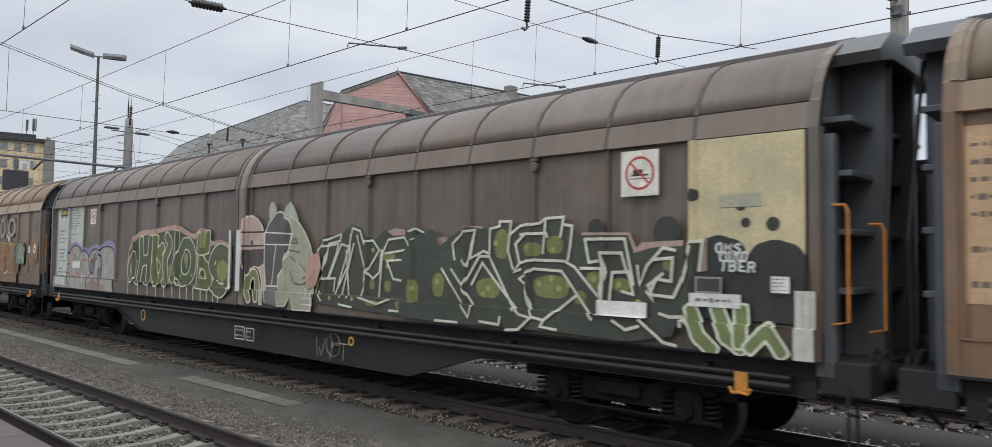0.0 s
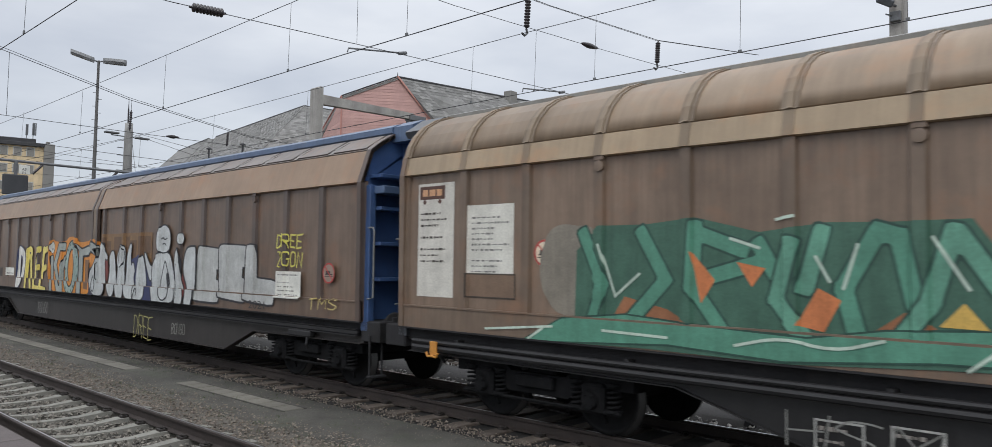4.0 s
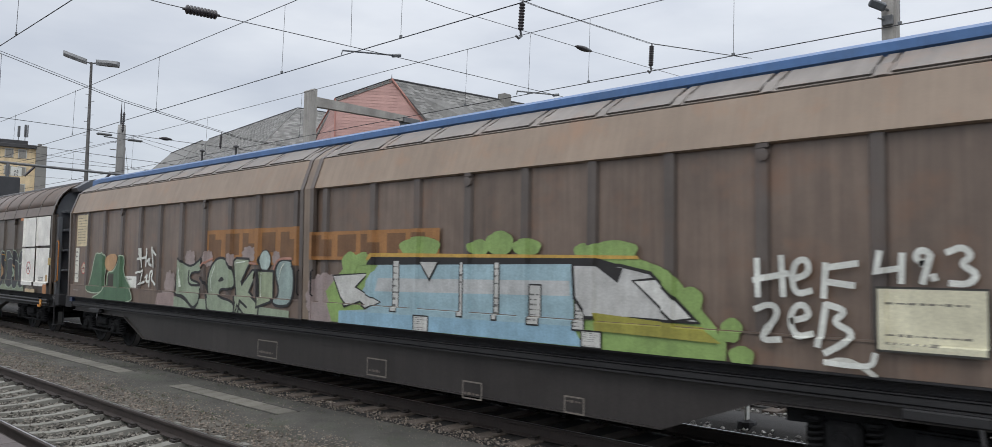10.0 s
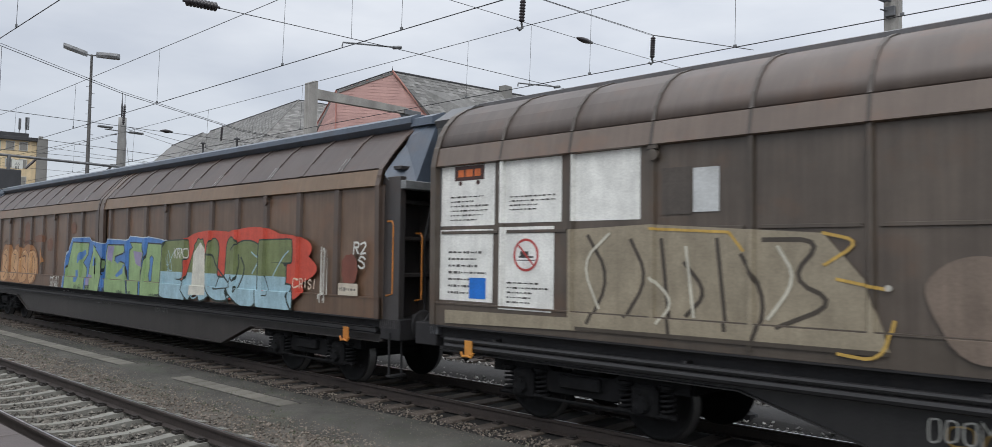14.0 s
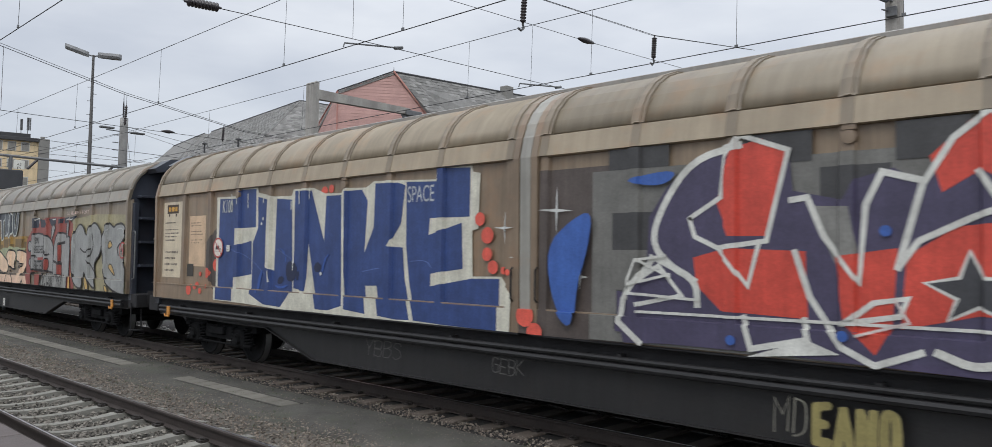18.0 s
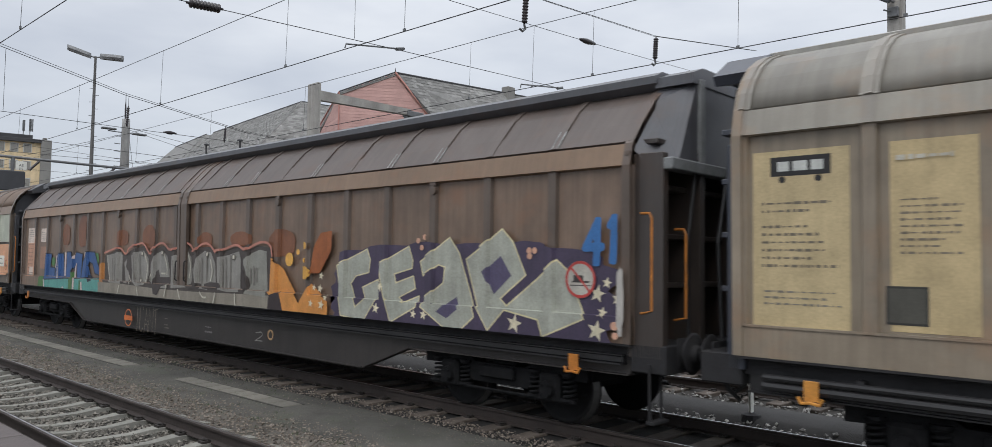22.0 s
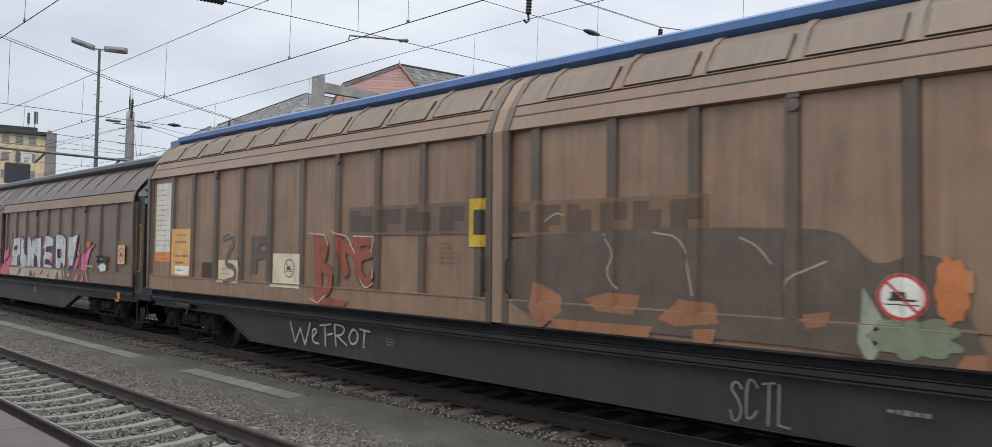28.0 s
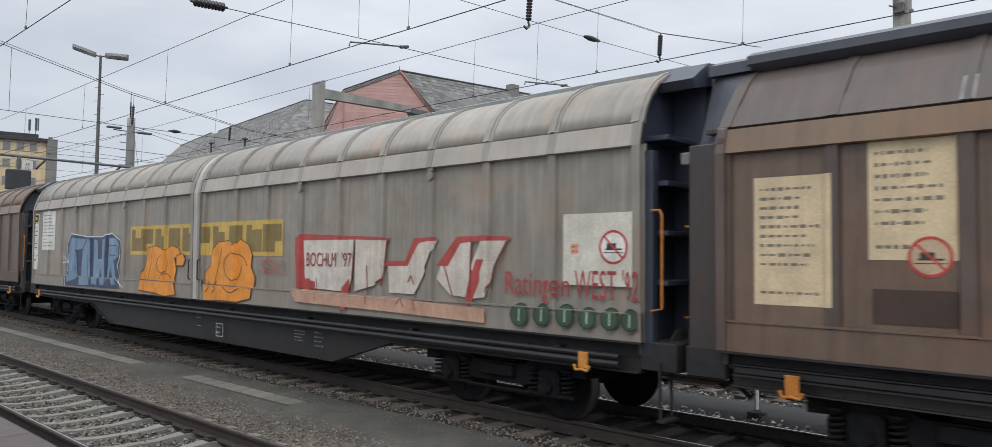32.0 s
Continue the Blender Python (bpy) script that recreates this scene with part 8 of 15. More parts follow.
poly(2, [(10.93, 1.49), (11.1, 1.5), (11.1, 1.16), (10.93, 1.17)], (52, 122, 88), line=(40, 70, 58), edge=0.02)
poly(2, [(9.61, 1.51), (9.78, 1.51), (9.8, 1.16), (9.63, 1.18)], (52, 122, 88), line=(40, 70, 58), edge=0.02)
disc(2, 9.63, 2.12, 0.05, (206, 204, 196))
disc(2, 10.67, 2.12, 0.05, (206, 204, 196))
disc(2, 9.47, 2.05, 0.05, (206, 204, 196))
disc(2, 10.62, 2.03, 0.05, (206, 204, 196))
poly(2, [(11.38, 1.13), (11.46, 1.43), (11.57, 1.8), (11.68, 2.04), (11.8, 2.25), (11.94, 2.46), (11.97, 2.34), (11.9, 1.99), (11.77, 1.9), (11.86, 1.78), (11.86, 1.58), (11.72, 1.45), (11.79, 1.28), (11.79, 1.13)], (206, 196, 172))
poly(2, [(11.96, 2.39), (12.14, 2.42), (12.32, 2.38), (12.5, 2.28), (12.7, 2.06), (12.84, 1.79), (12.92, 1.54), (12.93, 1.09), (11.81, 1.12), (11.79, 1.28), (11.73, 1.45), (11.86, 1.58), (11.86, 1.78), (11.78, 1.9), (11.91, 1.99)], (212, 132, 58))
poly(2, [(11.96, 2.39), (12.06, 2.4), (12.07, 1.76), (12.04, 1.13), (11.81, 1.12), (11.79, 1.28), (11.73, 1.45), (11.86, 1.58), (11.86, 1.78), (11.78, 1.9), (11.91, 1.99)], (188, 94, 54))
poly(2, [(12.04, 1.33), (12.93, 1.38), (12.93, 1.28), (12.54, 1.26), (12.04, 1.13)], (178, 84, 46))
stroke(2, [(11.97, 2.42), (12.17, 2.46), (12.4, 2.39), (12.65, 2.19), (12.86, 1.88), (12.97, 1.49), (12.98, 1.07)], 0.05, (44, 44, 50))
stroke(2, [(11.97, 2.47), (12.19, 2.49), (12.45, 2.41), (12.7, 2.21), (12.89, 1.9), (13.02, 1.54)], 0.025, (196, 186, 190))
disc(2, 9.71, 2.66, 0.12, (226, 110, 72))
disc(2, 10.13, 2.59, 0.12, (226, 110, 72))
disc(2, 10.42, 2.29, 0.12, (226, 110, 72))
word(2, 'R', 12.52, 1.14, 13.47, 2.51, (48, 54, 60), (176, 204, 194), fat=0.28, edge=0.035, wob=0.03)
poly(2, [(13.64, 1.46), (13.68, 2.45), (13.88, 2.72), (14.11, 2.61), (14.3, 2.27), (14.45, 1.97), (14.37, 1.44)], (172, 160, 150), line=(190, 180, 170), smooth=True)
disc(2, 13.94, 2.58, 0.05, (122, 50, 48))
disc(2, 13.83, 2.39, 0.06, (122, 50, 48))
for u, z in ((14.08, 2.34), (13.88, 2.17)):
    disc(2, u, z, 0.07, (122, 50, 48))
disc(2, 14.19, 2.47, 0.04, (122, 50, 48))
disc(2, 14.05, 2.03, 0.05, (122, 50, 48))
blob(2, 13.84, 1.13, 14.26, 1.37, (205, 198, 190), amp=0.05)
word(2, 'HSAMM', 12.24, 2.87, 13.12, 3.15, (44, 112, 168), (58, 140, 196), fat=0.2, edge=0.01, wob=0.1)
font_word(2, 'c', 15.16, 2.55, 15.91, 3.29, (152, 146, 140))
font_word(2, 'a', 15.99, 2.56, 16.62, 3.27, (152, 146, 140))
font_word(2, 'r', 16.86, 2.55, 17.31, 3.29, (152, 146, 140))
font_word(2, 'o', 17.34, 2.57, 17.89, 3.25, (152, 146, 140))
font_word(2, 'o', 18.21, 2.6, 19.01, 3.22, (152, 146, 140))
poly(2, [(14.17, 1.91), (14.89, 2.45), (15.9, 2.71), (17.25, 2.47), (19.49, 2.37), (19.51, 1.16), (17.82, 1.15), (15.65, 1.18), (14.22, 1.3)], (130, 100, 76))
poly(2, [(15.17, 2.52), (15.9, 2.66), (15.78, 2.04), (15.11, 1.93)], (156, 102, 62))
poly(2, [(16.7, 2.44), (17.22, 2.45), (17.25, 2.24), (16.67, 2.13)], (156, 102, 62))
poly(2, [(16.7, 2.1), (17.2, 2.11), (17.17, 1.92), (16.72, 1.93)], (156, 102, 62))
poly(2, [(17.5, 2.45), (18.35, 2.37), (18.3, 1.99), (17.78, 2.02), (18.09, 1.81), (17.64, 1.58)], (156, 102, 62))
poly(2, [(18.47, 1.91), (18.97, 2.04), (18.66, 1.79), (18.81, 1.48), (18.46, 1.58)], (156, 102, 62))
poly(2, [(18.55, 2.38), (19.49, 2.35), (19.44, 1.97), (18.59, 1.99)], (156, 102, 62))
for pts in ([(14.96, 2.42), (15.77, 2.54), (15.9, 2.69)], [(15.93, 1.89), (16.06, 1.54), (16.09, 1.89), (16.41, 1.98), (16.47, 1.61)], [(16.5, 2.39), (16.56, 2.2), (17.22, 2.22), (17.2, 2.43)], [(16.7, 2.1), (17.2, 2.08), (17.17, 1.9), (16.7, 1.96)], [(16.99, 1.7), (17.35, 1.76)], [(17.5, 2.31), (17.57, 2.44), (18.35, 2.37)], [(17.75, 2.04), (18.3, 1.99), (18.28, 1.8), (17.82, 1.56), (17.66, 1.58)], [(18.42, 1.78), (18.99, 2.02), (18.66, 1.77), (18.83, 1.46)], [(18.51, 2.38), (19.49, 2.35), (19.45, 1.97), (19.32, 1.95)], [(18.81, 1.29), (19.14, 1.33), (19.27, 1.21)]):
    stroke(2, pts, 0.03, (162, 158, 88), smooth=False)
for pts in ([(14.37, 2.02), (14.67, 1.97), (14.93, 2.2), (14.85, 2.47), (15.38, 2.63)], [(16.47, 2.52), (17.25, 2.59), (17.41, 2.49), (17.45, 2.58), (17.96, 2.51)], [(16.21, 2.0), (16.47, 2.1), (16.44, 2.25)]):
    stroke(2, pts, 0.03, (90, 130, 106), smooth=False)
blob(2, 19.17, 1.72, 20.13, 2.43, (120, 130, 112), amp=0.2, line=(70, 95, 75))
word(2, 'A', 19.28, 1.76, 20.05, 2.38, (140, 150, 132), (60, 90, 70), fat=0.25, edge=0.02)
disc(2, 16.16, 2.49, 0.09, (198, 191, 182))
disc(2, 16.35, 2.5, 0.05, (198, 191, 182))
disc(2, 16.29, 2.67, 0.04, (198, 191, 182))
disc(2, 17.41, 2.19, 0.1, (198, 191, 182))
disc(2, 18.43, 2.54, 0.11, (198, 191, 182))
disc(2, 18.23, 2.62, 0.07, (198, 191, 182))
disc(2, 18.62, 2.37, 0.06, (198, 191, 182))
disc(2, 18.38, 2.73, 0.04, (198, 191, 182))
disc(2, 14.73, 1.97, 0.05, (198, 191, 182))
disc(2, 14.93, 1.8, 0.09, (198, 191, 182))
disc(2, 15.05, 1.92, 0.04, (198, 191, 182))
disc(2, 18.35, 1.46, 0.08, (198, 191, 182))
disc(2, 14, 1.25, 0.19, (198, 191, 182))
disc(2, 16.53, 1.22, 0.2, (198, 191, 182))
disc(2, 16.91, 1.17, 0.17, (198, 191, 182))
disc(2, 16.77, 1.43, 0.05, (198, 191, 182))
rect(2, 20.82, 1.87, 21.39, 2.47, (140, 108, 82))
no_shunt(2, 21.11, 2.21, 0.16, back=(226, 220, 212))
rect(2, 20.53, 2.09, 20.68, 2.31, (222, 220, 214), rows=2)
tag(2, 'SONA', 20.51, 1.71, 21.07, 2.04, (170, 130, 80))
tag(2, 'KUR', 21, 2.71, 21.38, 3.14, (80, 74, 70))
rect(2, 6.01, 0.4, 6.44, 0.66, None, frame=(170, 168, 164), rows=2, ink=(170, 168, 164), sole=True)
rect(2, 11.61, 0.47, 11.9, 0.68, None, frame=(170, 168, 164), rows=2, ink=(170, 168, 164), sole=True)
rect(2, 6.68, 0.44, 7.09, 0.69, None, frame=(170, 168, 164), rows=2, ink=(170, 168, 164), sole=True)
tag(2, 'HSM', 5.69, 0.38, 7.09, 0.72, (190, 188, 182), sole=True)
tag(2, 'KYA', 9.1, 0.5, 9.97, 0.78, (120, 170, 150), sole=True)
rect(3, 0.26, 2.55, 1.13, 3.28, (214, 190, 168), rows=5, ink=(190, 110, 70))
rect(3, 0.24, 1.52, 0.54, 2.49, (212, 208, 200), rows=6)
rect(3, 3.39, 1.51, 4.13, 1.76, (222, 220, 214), rows=2)
disc(3, 0.89, 1.96, 0.12, (130, 100, 80))
rect(3, 2.58, 1.46, 2.88, 1.75, (60, 54, 50), frame=(110, 96, 84))
owner_band(3, 11.41, 2.02, 14.48, 2.7, (186, 124, 52), (78, 54, 44), count=4)
tag(3, '22', 4.49, 1.27, 4.98, 1.48, (40, 38, 38))
word(3, 'EEL', 16.72, 1.28, 19.73, 2.42, (178, 178, 176), (48, 46, 50), fat=0.4, edge=0.035, over=0.22, wob=0.09)
font_word(3, 'TEAM', 14.9, 2.56, 15.4, 2.75, (50, 48, 50))
poly(3, [(7.55, 1.13), (7.53, 2.46), (7.66, 2.64), (8.09, 2.54), (8.84, 2.53), (9.07, 2.68), (9.7, 2.66), (9.81, 2.5), (10.53, 2.53), (10.97, 2.62), (11.48, 2.48), (11.54, 2.26), (11.38, 1.92), (11.1, 1.81), (10.91, 1.12), (9.59, 1.05)], (214, 134, 50), smooth=True)
poly(3, [(10.36, 2.05), (10.74, 2.04), (10.72, 1.27), (10.41, 1.29)], (122, 86, 58))
piece(3, [(0, [(4.72, 2.3), (4.67, 1.2)]), (1, [(4.72, 2.32), (5.13, 2.21), (5.16, 1.86), (4.99, 1.4), (4.63, 1.22)])], 0.24, (216, 212, 206), (52, 60, 92), 0.04)
piece(3, [(3, [(5.72, 2.36), (5.91, 2.3), (5.86, 2.12), (5.61, 2.11), (5.53, 2.27)]), (0, [(5.61, 2.11), (5.47, 1.15)]), (0, [(5.83, 2.13), (5.99, 1.16)])], 0.17, (226, 206, 108), (48, 50, 72), 0.02)
piece(3, [(0, [(6.39, 2.35), (6.29, 1.16)]), (0, [(6.39, 2.29), (6.69, 2.34)]), (0, [(6.31, 1.77), (6.63, 1.8)]), (0, [(6.31, 1.18), (6.75, 1.17)])], 0.18, (226, 206, 108), (48, 50, 72), 0.02)
piece(3, [(0, [(7.01, 2.34), (6.88, 1.15)]), (0, [(7.01, 2.27), (7.26, 2.34)]), (0, [(6.95, 1.75), (7.21, 1.81)]), (0, [(6.9, 1.18), (7.32, 1.15)])], 0.18, (226, 206, 108), (48, 50, 72), 0.02)
piece(3, [(0, [(7.76, 2.06), (7.85, 1.16)])], 0.19, (154, 160, 156), (40, 40, 42), 0.04)
disc(3, 7.77, 2.38, 0.17, (196, 196, 190), line=(40, 40, 42))
stroke(3, [(7.7, 2.36), (7.77, 2.3), (7.85, 2.36)], 0.025, (40, 40, 42))
piece(3, [(0, [(8.78, 2.4), (8.34, 2.39), (8.02, 1.9), (8.46, 1.21), (8.74, 1.2), (8.63, 1.8), (8.83, 2.03)])], 0.19, (154, 160, 156), (40, 40, 42), 0.04)
piece(3, [(3, [(9.35, 2.49), (9.65, 2.29), (9.8, 1.86), (9.67, 1.32), (9.38, 1.16), (9.07, 1.33), (8.93, 1.83), (9.06, 2.29)])], 0.19, (150, 166, 160), (40, 40, 42), 0.04)
for u, z in ((9.35, 2.49), (9.58, 2.37), (9.73, 2.11), (9.8, 1.86), (9.77, 1.61), (9.67, 1.32), (9.52, 1.21), (9.31, 1.16), (9.12, 1.27), (9.01, 1.53), (8.94, 1.79), (8.96, 2.07), (9.07, 2.3), (9.21, 2.44)):
    disc(3, u, z, 0.035, (70, 104, 92))
poly(3, [(9.61, 2.49), (9.91, 2.27), (9.95, 1.06), (10.26, 1.09), (10.23, 2.13), (10.7, 2.16), (10.97, 2.26), (11.32, 2.15), (11.08, 2.32), (11.47, 2.36), (11.18, 2.47), (10.92, 2.53), (10.64, 2.42), (10.14, 2.34)], (156, 160, 156), line=(40, 40, 42), edge=0.05)
disc(3, 10.87, 2.42, 0.06, (70, 72, 70))
poly(3, [(13.38, 2.07), (13.92, 2.18), (14.35, 1.77), (14.86, 2.04), (14.93, 1.07), (13.32, 1.06)], (48, 54, 96))
poly(3, [(11.73, 2.05), (11.97, 2.08), (12.06, 1.58), (11.77, 1.49)], (122, 48, 40), smooth=True)
poly(3, [(16.03, 1.69), (16.22, 1.86), (16.36, 1.39), (16.17, 1.22)], (122, 48, 40), smooth=True)
poly(3, [(10.77, 1.76), (11.22, 1.94), (11.25, 1.01), (10.91, 1.1)], (48, 50, 72), smooth=True)
poly(3, [(11.48, 2.39), (11.69, 2.53), (11.74, 2.27), (11.97, 2.16), (11.93, 2.02), (11.75, 2.1), (11.84, 1.65), (11.9, 1.17), (11.25, 1.11), (10.9, 1.39), (10.91, 1.73), (11.11, 1.86), (11.33, 2.11)], (188, 190, 190), line=(46, 46, 52), edge=0.035, smooth=True)
poly(3, [(12.22, 2.31), (12.38, 2.24), (12.49, 1.83), (12.56, 1.46), (12.47, 1.16), (12.2, 1.13), (12, 1.42), (12.11, 1.81), (12.03, 2.12)], (188, 190, 190), line=(46, 46, 52), edge=0.035, smooth=True)
poly(3, [(12.61, 2.27), (12.83, 2.45), (13.03, 2.36), (13.07, 2.13), (13.02, 1.85), (13.08, 1.49), (13.06, 1.1), (12.66, 1.09), (12.52, 1.46), (12.62, 1.83), (12.51, 2.05)], (188, 190, 190), line=(46, 46, 52), edge=0.035, smooth=True)
poly(3, [(13.14, 2.21), (13.34, 2.49), (13.43, 2.4), (13.38, 2.14), (13.43, 1.9), (13.5, 2.06), (13.68, 1.8), (13.56, 1.66), (13.77, 1.27), (13.8, 1.11), (13.22, 1.12), (13.05, 1.35), (13.14, 1.71)], (188, 190, 190), line=(46, 46, 52), edge=0.035, smooth=True)
poly(3, [(13.78, 1.54), (13.9, 2.08), (14.01, 2.19), (14.11, 2.15), (14.29, 1.7), (14.31, 1.45), (14.23, 1.12), (13.62, 1.11), (13.61, 1.39)], (188, 190, 190), line=(46, 46, 52), edge=0.035, smooth=True)
poly(3, [(14.1, 2.23), (14.22, 2.24), (14.34, 2.09), (14.55, 1.9), (14.71, 2.06), (14.86, 2.22), (14.83, 1.91), (14.54, 1.54), (14.38, 1.71)], (188, 190, 190), line=(46, 46, 52), edge=0.035, smooth=True)
poly(3, [(14.58, 1.59), (14.55, 1.84), (14.64, 2.06), (14.89, 2.23), (15.44, 2.27), (15.62, 2), (15.78, 1.62), (15.84, 1.34), (15.8, 1.13), (14.74, 1.06), (14.65, 1.32)], (188, 190, 190), line=(46, 46, 52), edge=0.035, smooth=True)
poly(3, [(15.68, 2.14), (15.76, 2.33), (15.94, 2.31), (16.02, 2.07), (16.04, 1.69), (16.24, 1.46), (16.23, 1.12), (15.87, 1.06), (15.82, 1.45), (15.72, 1.84)], (188, 190, 190), line=(46, 46, 52), edge=0.035, smooth=True)
poly(3, [(16.13, 2.02), (16.25, 2.34), (16.58, 2.38), (16.72, 2.34), (16.71, 1.07), (16.26, 1.07), (16.37, 1.47), (16.16, 1.75)], (188, 190, 190), line=(46, 46, 52), edge=0.045, smooth=True)
poly(3, [(14.84, 2.56), (14.97, 2.82), (15.22, 2.86), (15.46, 2.72), (15.51, 2.46), (15.41, 2.23), (14.92, 2.22)], (192, 194, 194), line=(46, 46, 52), edge=0.03, smooth=True)
stroke(3, [(15.25, 2.05), (15.17, 1.87), (15.04, 1.5), (15.05, 1.26), (15.28, 1.16), (15.55, 1.3), (15.52, 1.65), (15.27, 2.04)], 0.035, (46, 46, 52))
for pts in ([(11.18, 1.63), (11.05, 1.36), (11.24, 1.2), (11.33, 1.46), (11.17, 1.65)], [(12.86, 2.38), (13.03, 2.24), (12.95, 1.92), (12.8, 1.86), (12.65, 2.05), (12.67, 2.26), (12.84, 2.38)], [(13.63, 1.12), (13.78, 1.41), (13.89, 1.38), (13.84, 1.24)], [(15.77, 1.98), (15.9, 1.68), (15.92, 1.24)]):
    stroke(3, pts, 0.03, (46, 46, 52))
poly(3, [(15.31, 1.76), (15.45, 1.82), (15.51, 1.48), (15.45, 1.39)], (46, 46, 52), smooth=True)
for pts in ([(15.04, 2.53), (15.13, 2.57), (15.22, 2.51), (15.33, 2.55)], [(15.12, 2.42), (15.22, 2.44), (15.29, 2.39)]):
    stroke(3, pts, 0.03, (60, 60, 64))
disc(3, 16.03, 2.53, 0.12, (192, 194, 194), line=(46, 46, 52))
tag(3, 'DREE', 13.44, 0.27, 14.5, 0.81, (240, 228, 140), sole=True, w=0.03)
tag(3, 'BONGO', 6.43, 0.45, 7.34, 0.78, (210, 208, 200), sole=True)
tag(3, 'BONGO', 15.47, 0.47, 16.14, 0.71, (200, 198, 190), sole=True)
tag(3, 'DREE', 19.83, 2.31, 20.7, 2.57, (205, 195, 90), w=0.03)
tag(3, 'ZGON', 19.86, 1.98, 20.72, 2.26, (205, 195, 90), w=0.03)
rect(3, 19.85, 1.43, 20.66, 1.9, (215, 212, 205), rows=4)
no_shunt(3, 21.48, 1.89, 0.17, back=(150, 128, 115))
tag(3, 'TMS', 20.95, 1.28, 21.8, 1.48, (200, 180, 110))
font_word(3, '2021', 19.03, 1.2, 19.59, 1.35, (60, 58, 60))
rect(3, 0.75, 2.22, 0.94, 2.38, None, frame=(176, 140, 118), rows=2, ink=(170, 134, 112))
no_shunt(3, 0.81, 1.87, 0.16, back=(118, 92, 80))
rect(3, 0.53, 1.42, 1.13, 1.64, (206, 196, 184), rows=2)
rect(4, 0.39, 1.57, 1.12, 3.24, (204, 188, 172))
rect(4, 1.43, 1.55, 2.24, 3.31, (202, 182, 164))
badge(4, 0.44, 2.95, 0.94, 3.17, back=(62, 44, 32), ink=(190, 140, 60))
rect(4, 0.41, 1.67, 1.15, 2.86, None, rows=8)
rect(4, 1.4, 2.28, 2.25, 2.79, None, rows=6, ink=(140, 110, 95))
rect(4, 1.45, 1.59, 1.76, 1.9, (70, 62, 56), frame=(50, 44, 40))
no_shunt(4, 2.82, 2.19, 0.18, back=(226, 188, 150))
rect(4, 3.15, 2.13, 3.34, 2.27, (222, 220, 214), rows=2)
tag(4, 'H2MD', 0.11, 1.28, 1.31, 1.55, (80, 66, 58))
tag(4, 'SK', 2.63, 1.28, 2.94, 1.84, (84, 72, 64))
owner_band(4, 7.47, 2.01, 10.72, 2.7, (160, 108, 56), (84, 66, 56), count=6)
rect(4, 10.63, 2.05, 10.94, 2.71, (196, 144, 48), name='painted_band')
owner_band(4, 11, 2.05, 13.23, 2.6, (158, 108, 58), (80, 62, 54), count=4)
piece(4, [(0, [(3.75, 2.43), (4.45, 2.46), (3.84, 1.42), (4.49, 1.4)])], 0.19, (98, 96, 88), (204, 205, 194), 0.025)
piece(4, [(3, [(5.15, 2.44), (5.45, 2.18), (5.5, 1.85), (5.35, 1.46), (5.1, 1.37), (4.89, 1.61), (4.85, 2), (4.95, 2.31)])], 0.19, (98, 96, 88), (204, 205, 194), 0.025)
piece(4, [(0, [(6.02, 1.3), (6.02, 2.51), (6.71, 1.32), (6.68, 2.48)])], 0.19, (88, 86, 80), (204, 205, 194), 0.025)
piece(4, [(0, [(7.15, 2.49), (7.12, 1.33)]), (0, [(7.79, 2.44), (7.26, 1.93), (7.84, 1.34)])], 0.2, (88, 86, 80), (204, 205, 194), 0.025)
piece(4, [(1, [(8.32, 1.95), (8.96, 1.93), (8.92, 2.26), (8.64, 2.41), (8.34, 2.19), (8.28, 1.78), (8.45, 1.43), (8.81, 1.37), (8.99, 1.51)])], 0.2, (92, 92, 86), (204, 205, 194), 0.025)
piece(4, [(3, [(9.31, 1.63), (9.44, 1.46), (9.31, 1.26), (9.2, 1.44)])], 0.12, (84, 82, 78), (204, 205, 194), 0.02)
piece(4, [(1, [(9.47, 2.29), (9.74, 2.35), (9.81, 2.17), (9.7, 1.95), (9.83, 1.8), (9.85, 1.44), (9.66, 1.29)]), (0, [(9.64, 1.89), (9.74, 1.89)])], 0.17, (80, 80, 76), (204, 205, 194), 0.025)
piece(4, [(1, [(10.01, 2.32), (10.26, 2.37), (10.32, 2.14), (10.16, 1.94), (10.3, 1.79), (10.3, 1.41), (10.01, 1.35)]), (0, [(10.1, 1.9), (10.23, 1.91)])], 0.17, (80, 80, 76), (204, 205, 194), 0.025)
for u, z in ((3.95, 2.27), (4.12, 1.81), (4.03, 1.49), (5.07, 2.31), (5.37, 2.1), (5.43, 1.76), (5.29, 1.5), (4.95, 1.75), (6.5, 2.11), (6.33, 2.26), (7.56, 2.26), (7.67, 1.47), (8.4, 2.19), (8.61, 2.3), (8.84, 2.2), (8.58, 1.44), (8.77, 1.43), (9.57, 2.26), (9.71, 2.2), (9.78, 1.99), (9.75, 1.71), (9.78, 1.53), (9.75, 1.34), (10.13, 2.26), (10.26, 2.2), (10.22, 1.97), (10.26, 1.73), (10.23, 1.5), (10.1, 1.43)):
    disc(4, u, z, 0.022, (206, 208, 200))
poly(4, [(6.09, 1.98), (6.45, 1.93), (6.88, 1.77), (7.13, 1.89), (7.57, 1.99), (7.83, 1.96), (7.57, 1.75), (7.19, 1.63), (6.68, 1.68), (6.29, 1.79)], (70, 62, 58), smooth=True)
piece(4, [(0, [(11.12, 2.3), (11.08, 1.33)]), (1, [(11.12, 2.32), (11.42, 2.19), (11.47, 1.6), (11.09, 1.33)])], 0.16, (78, 76, 74), (200, 198, 188), 0.025)
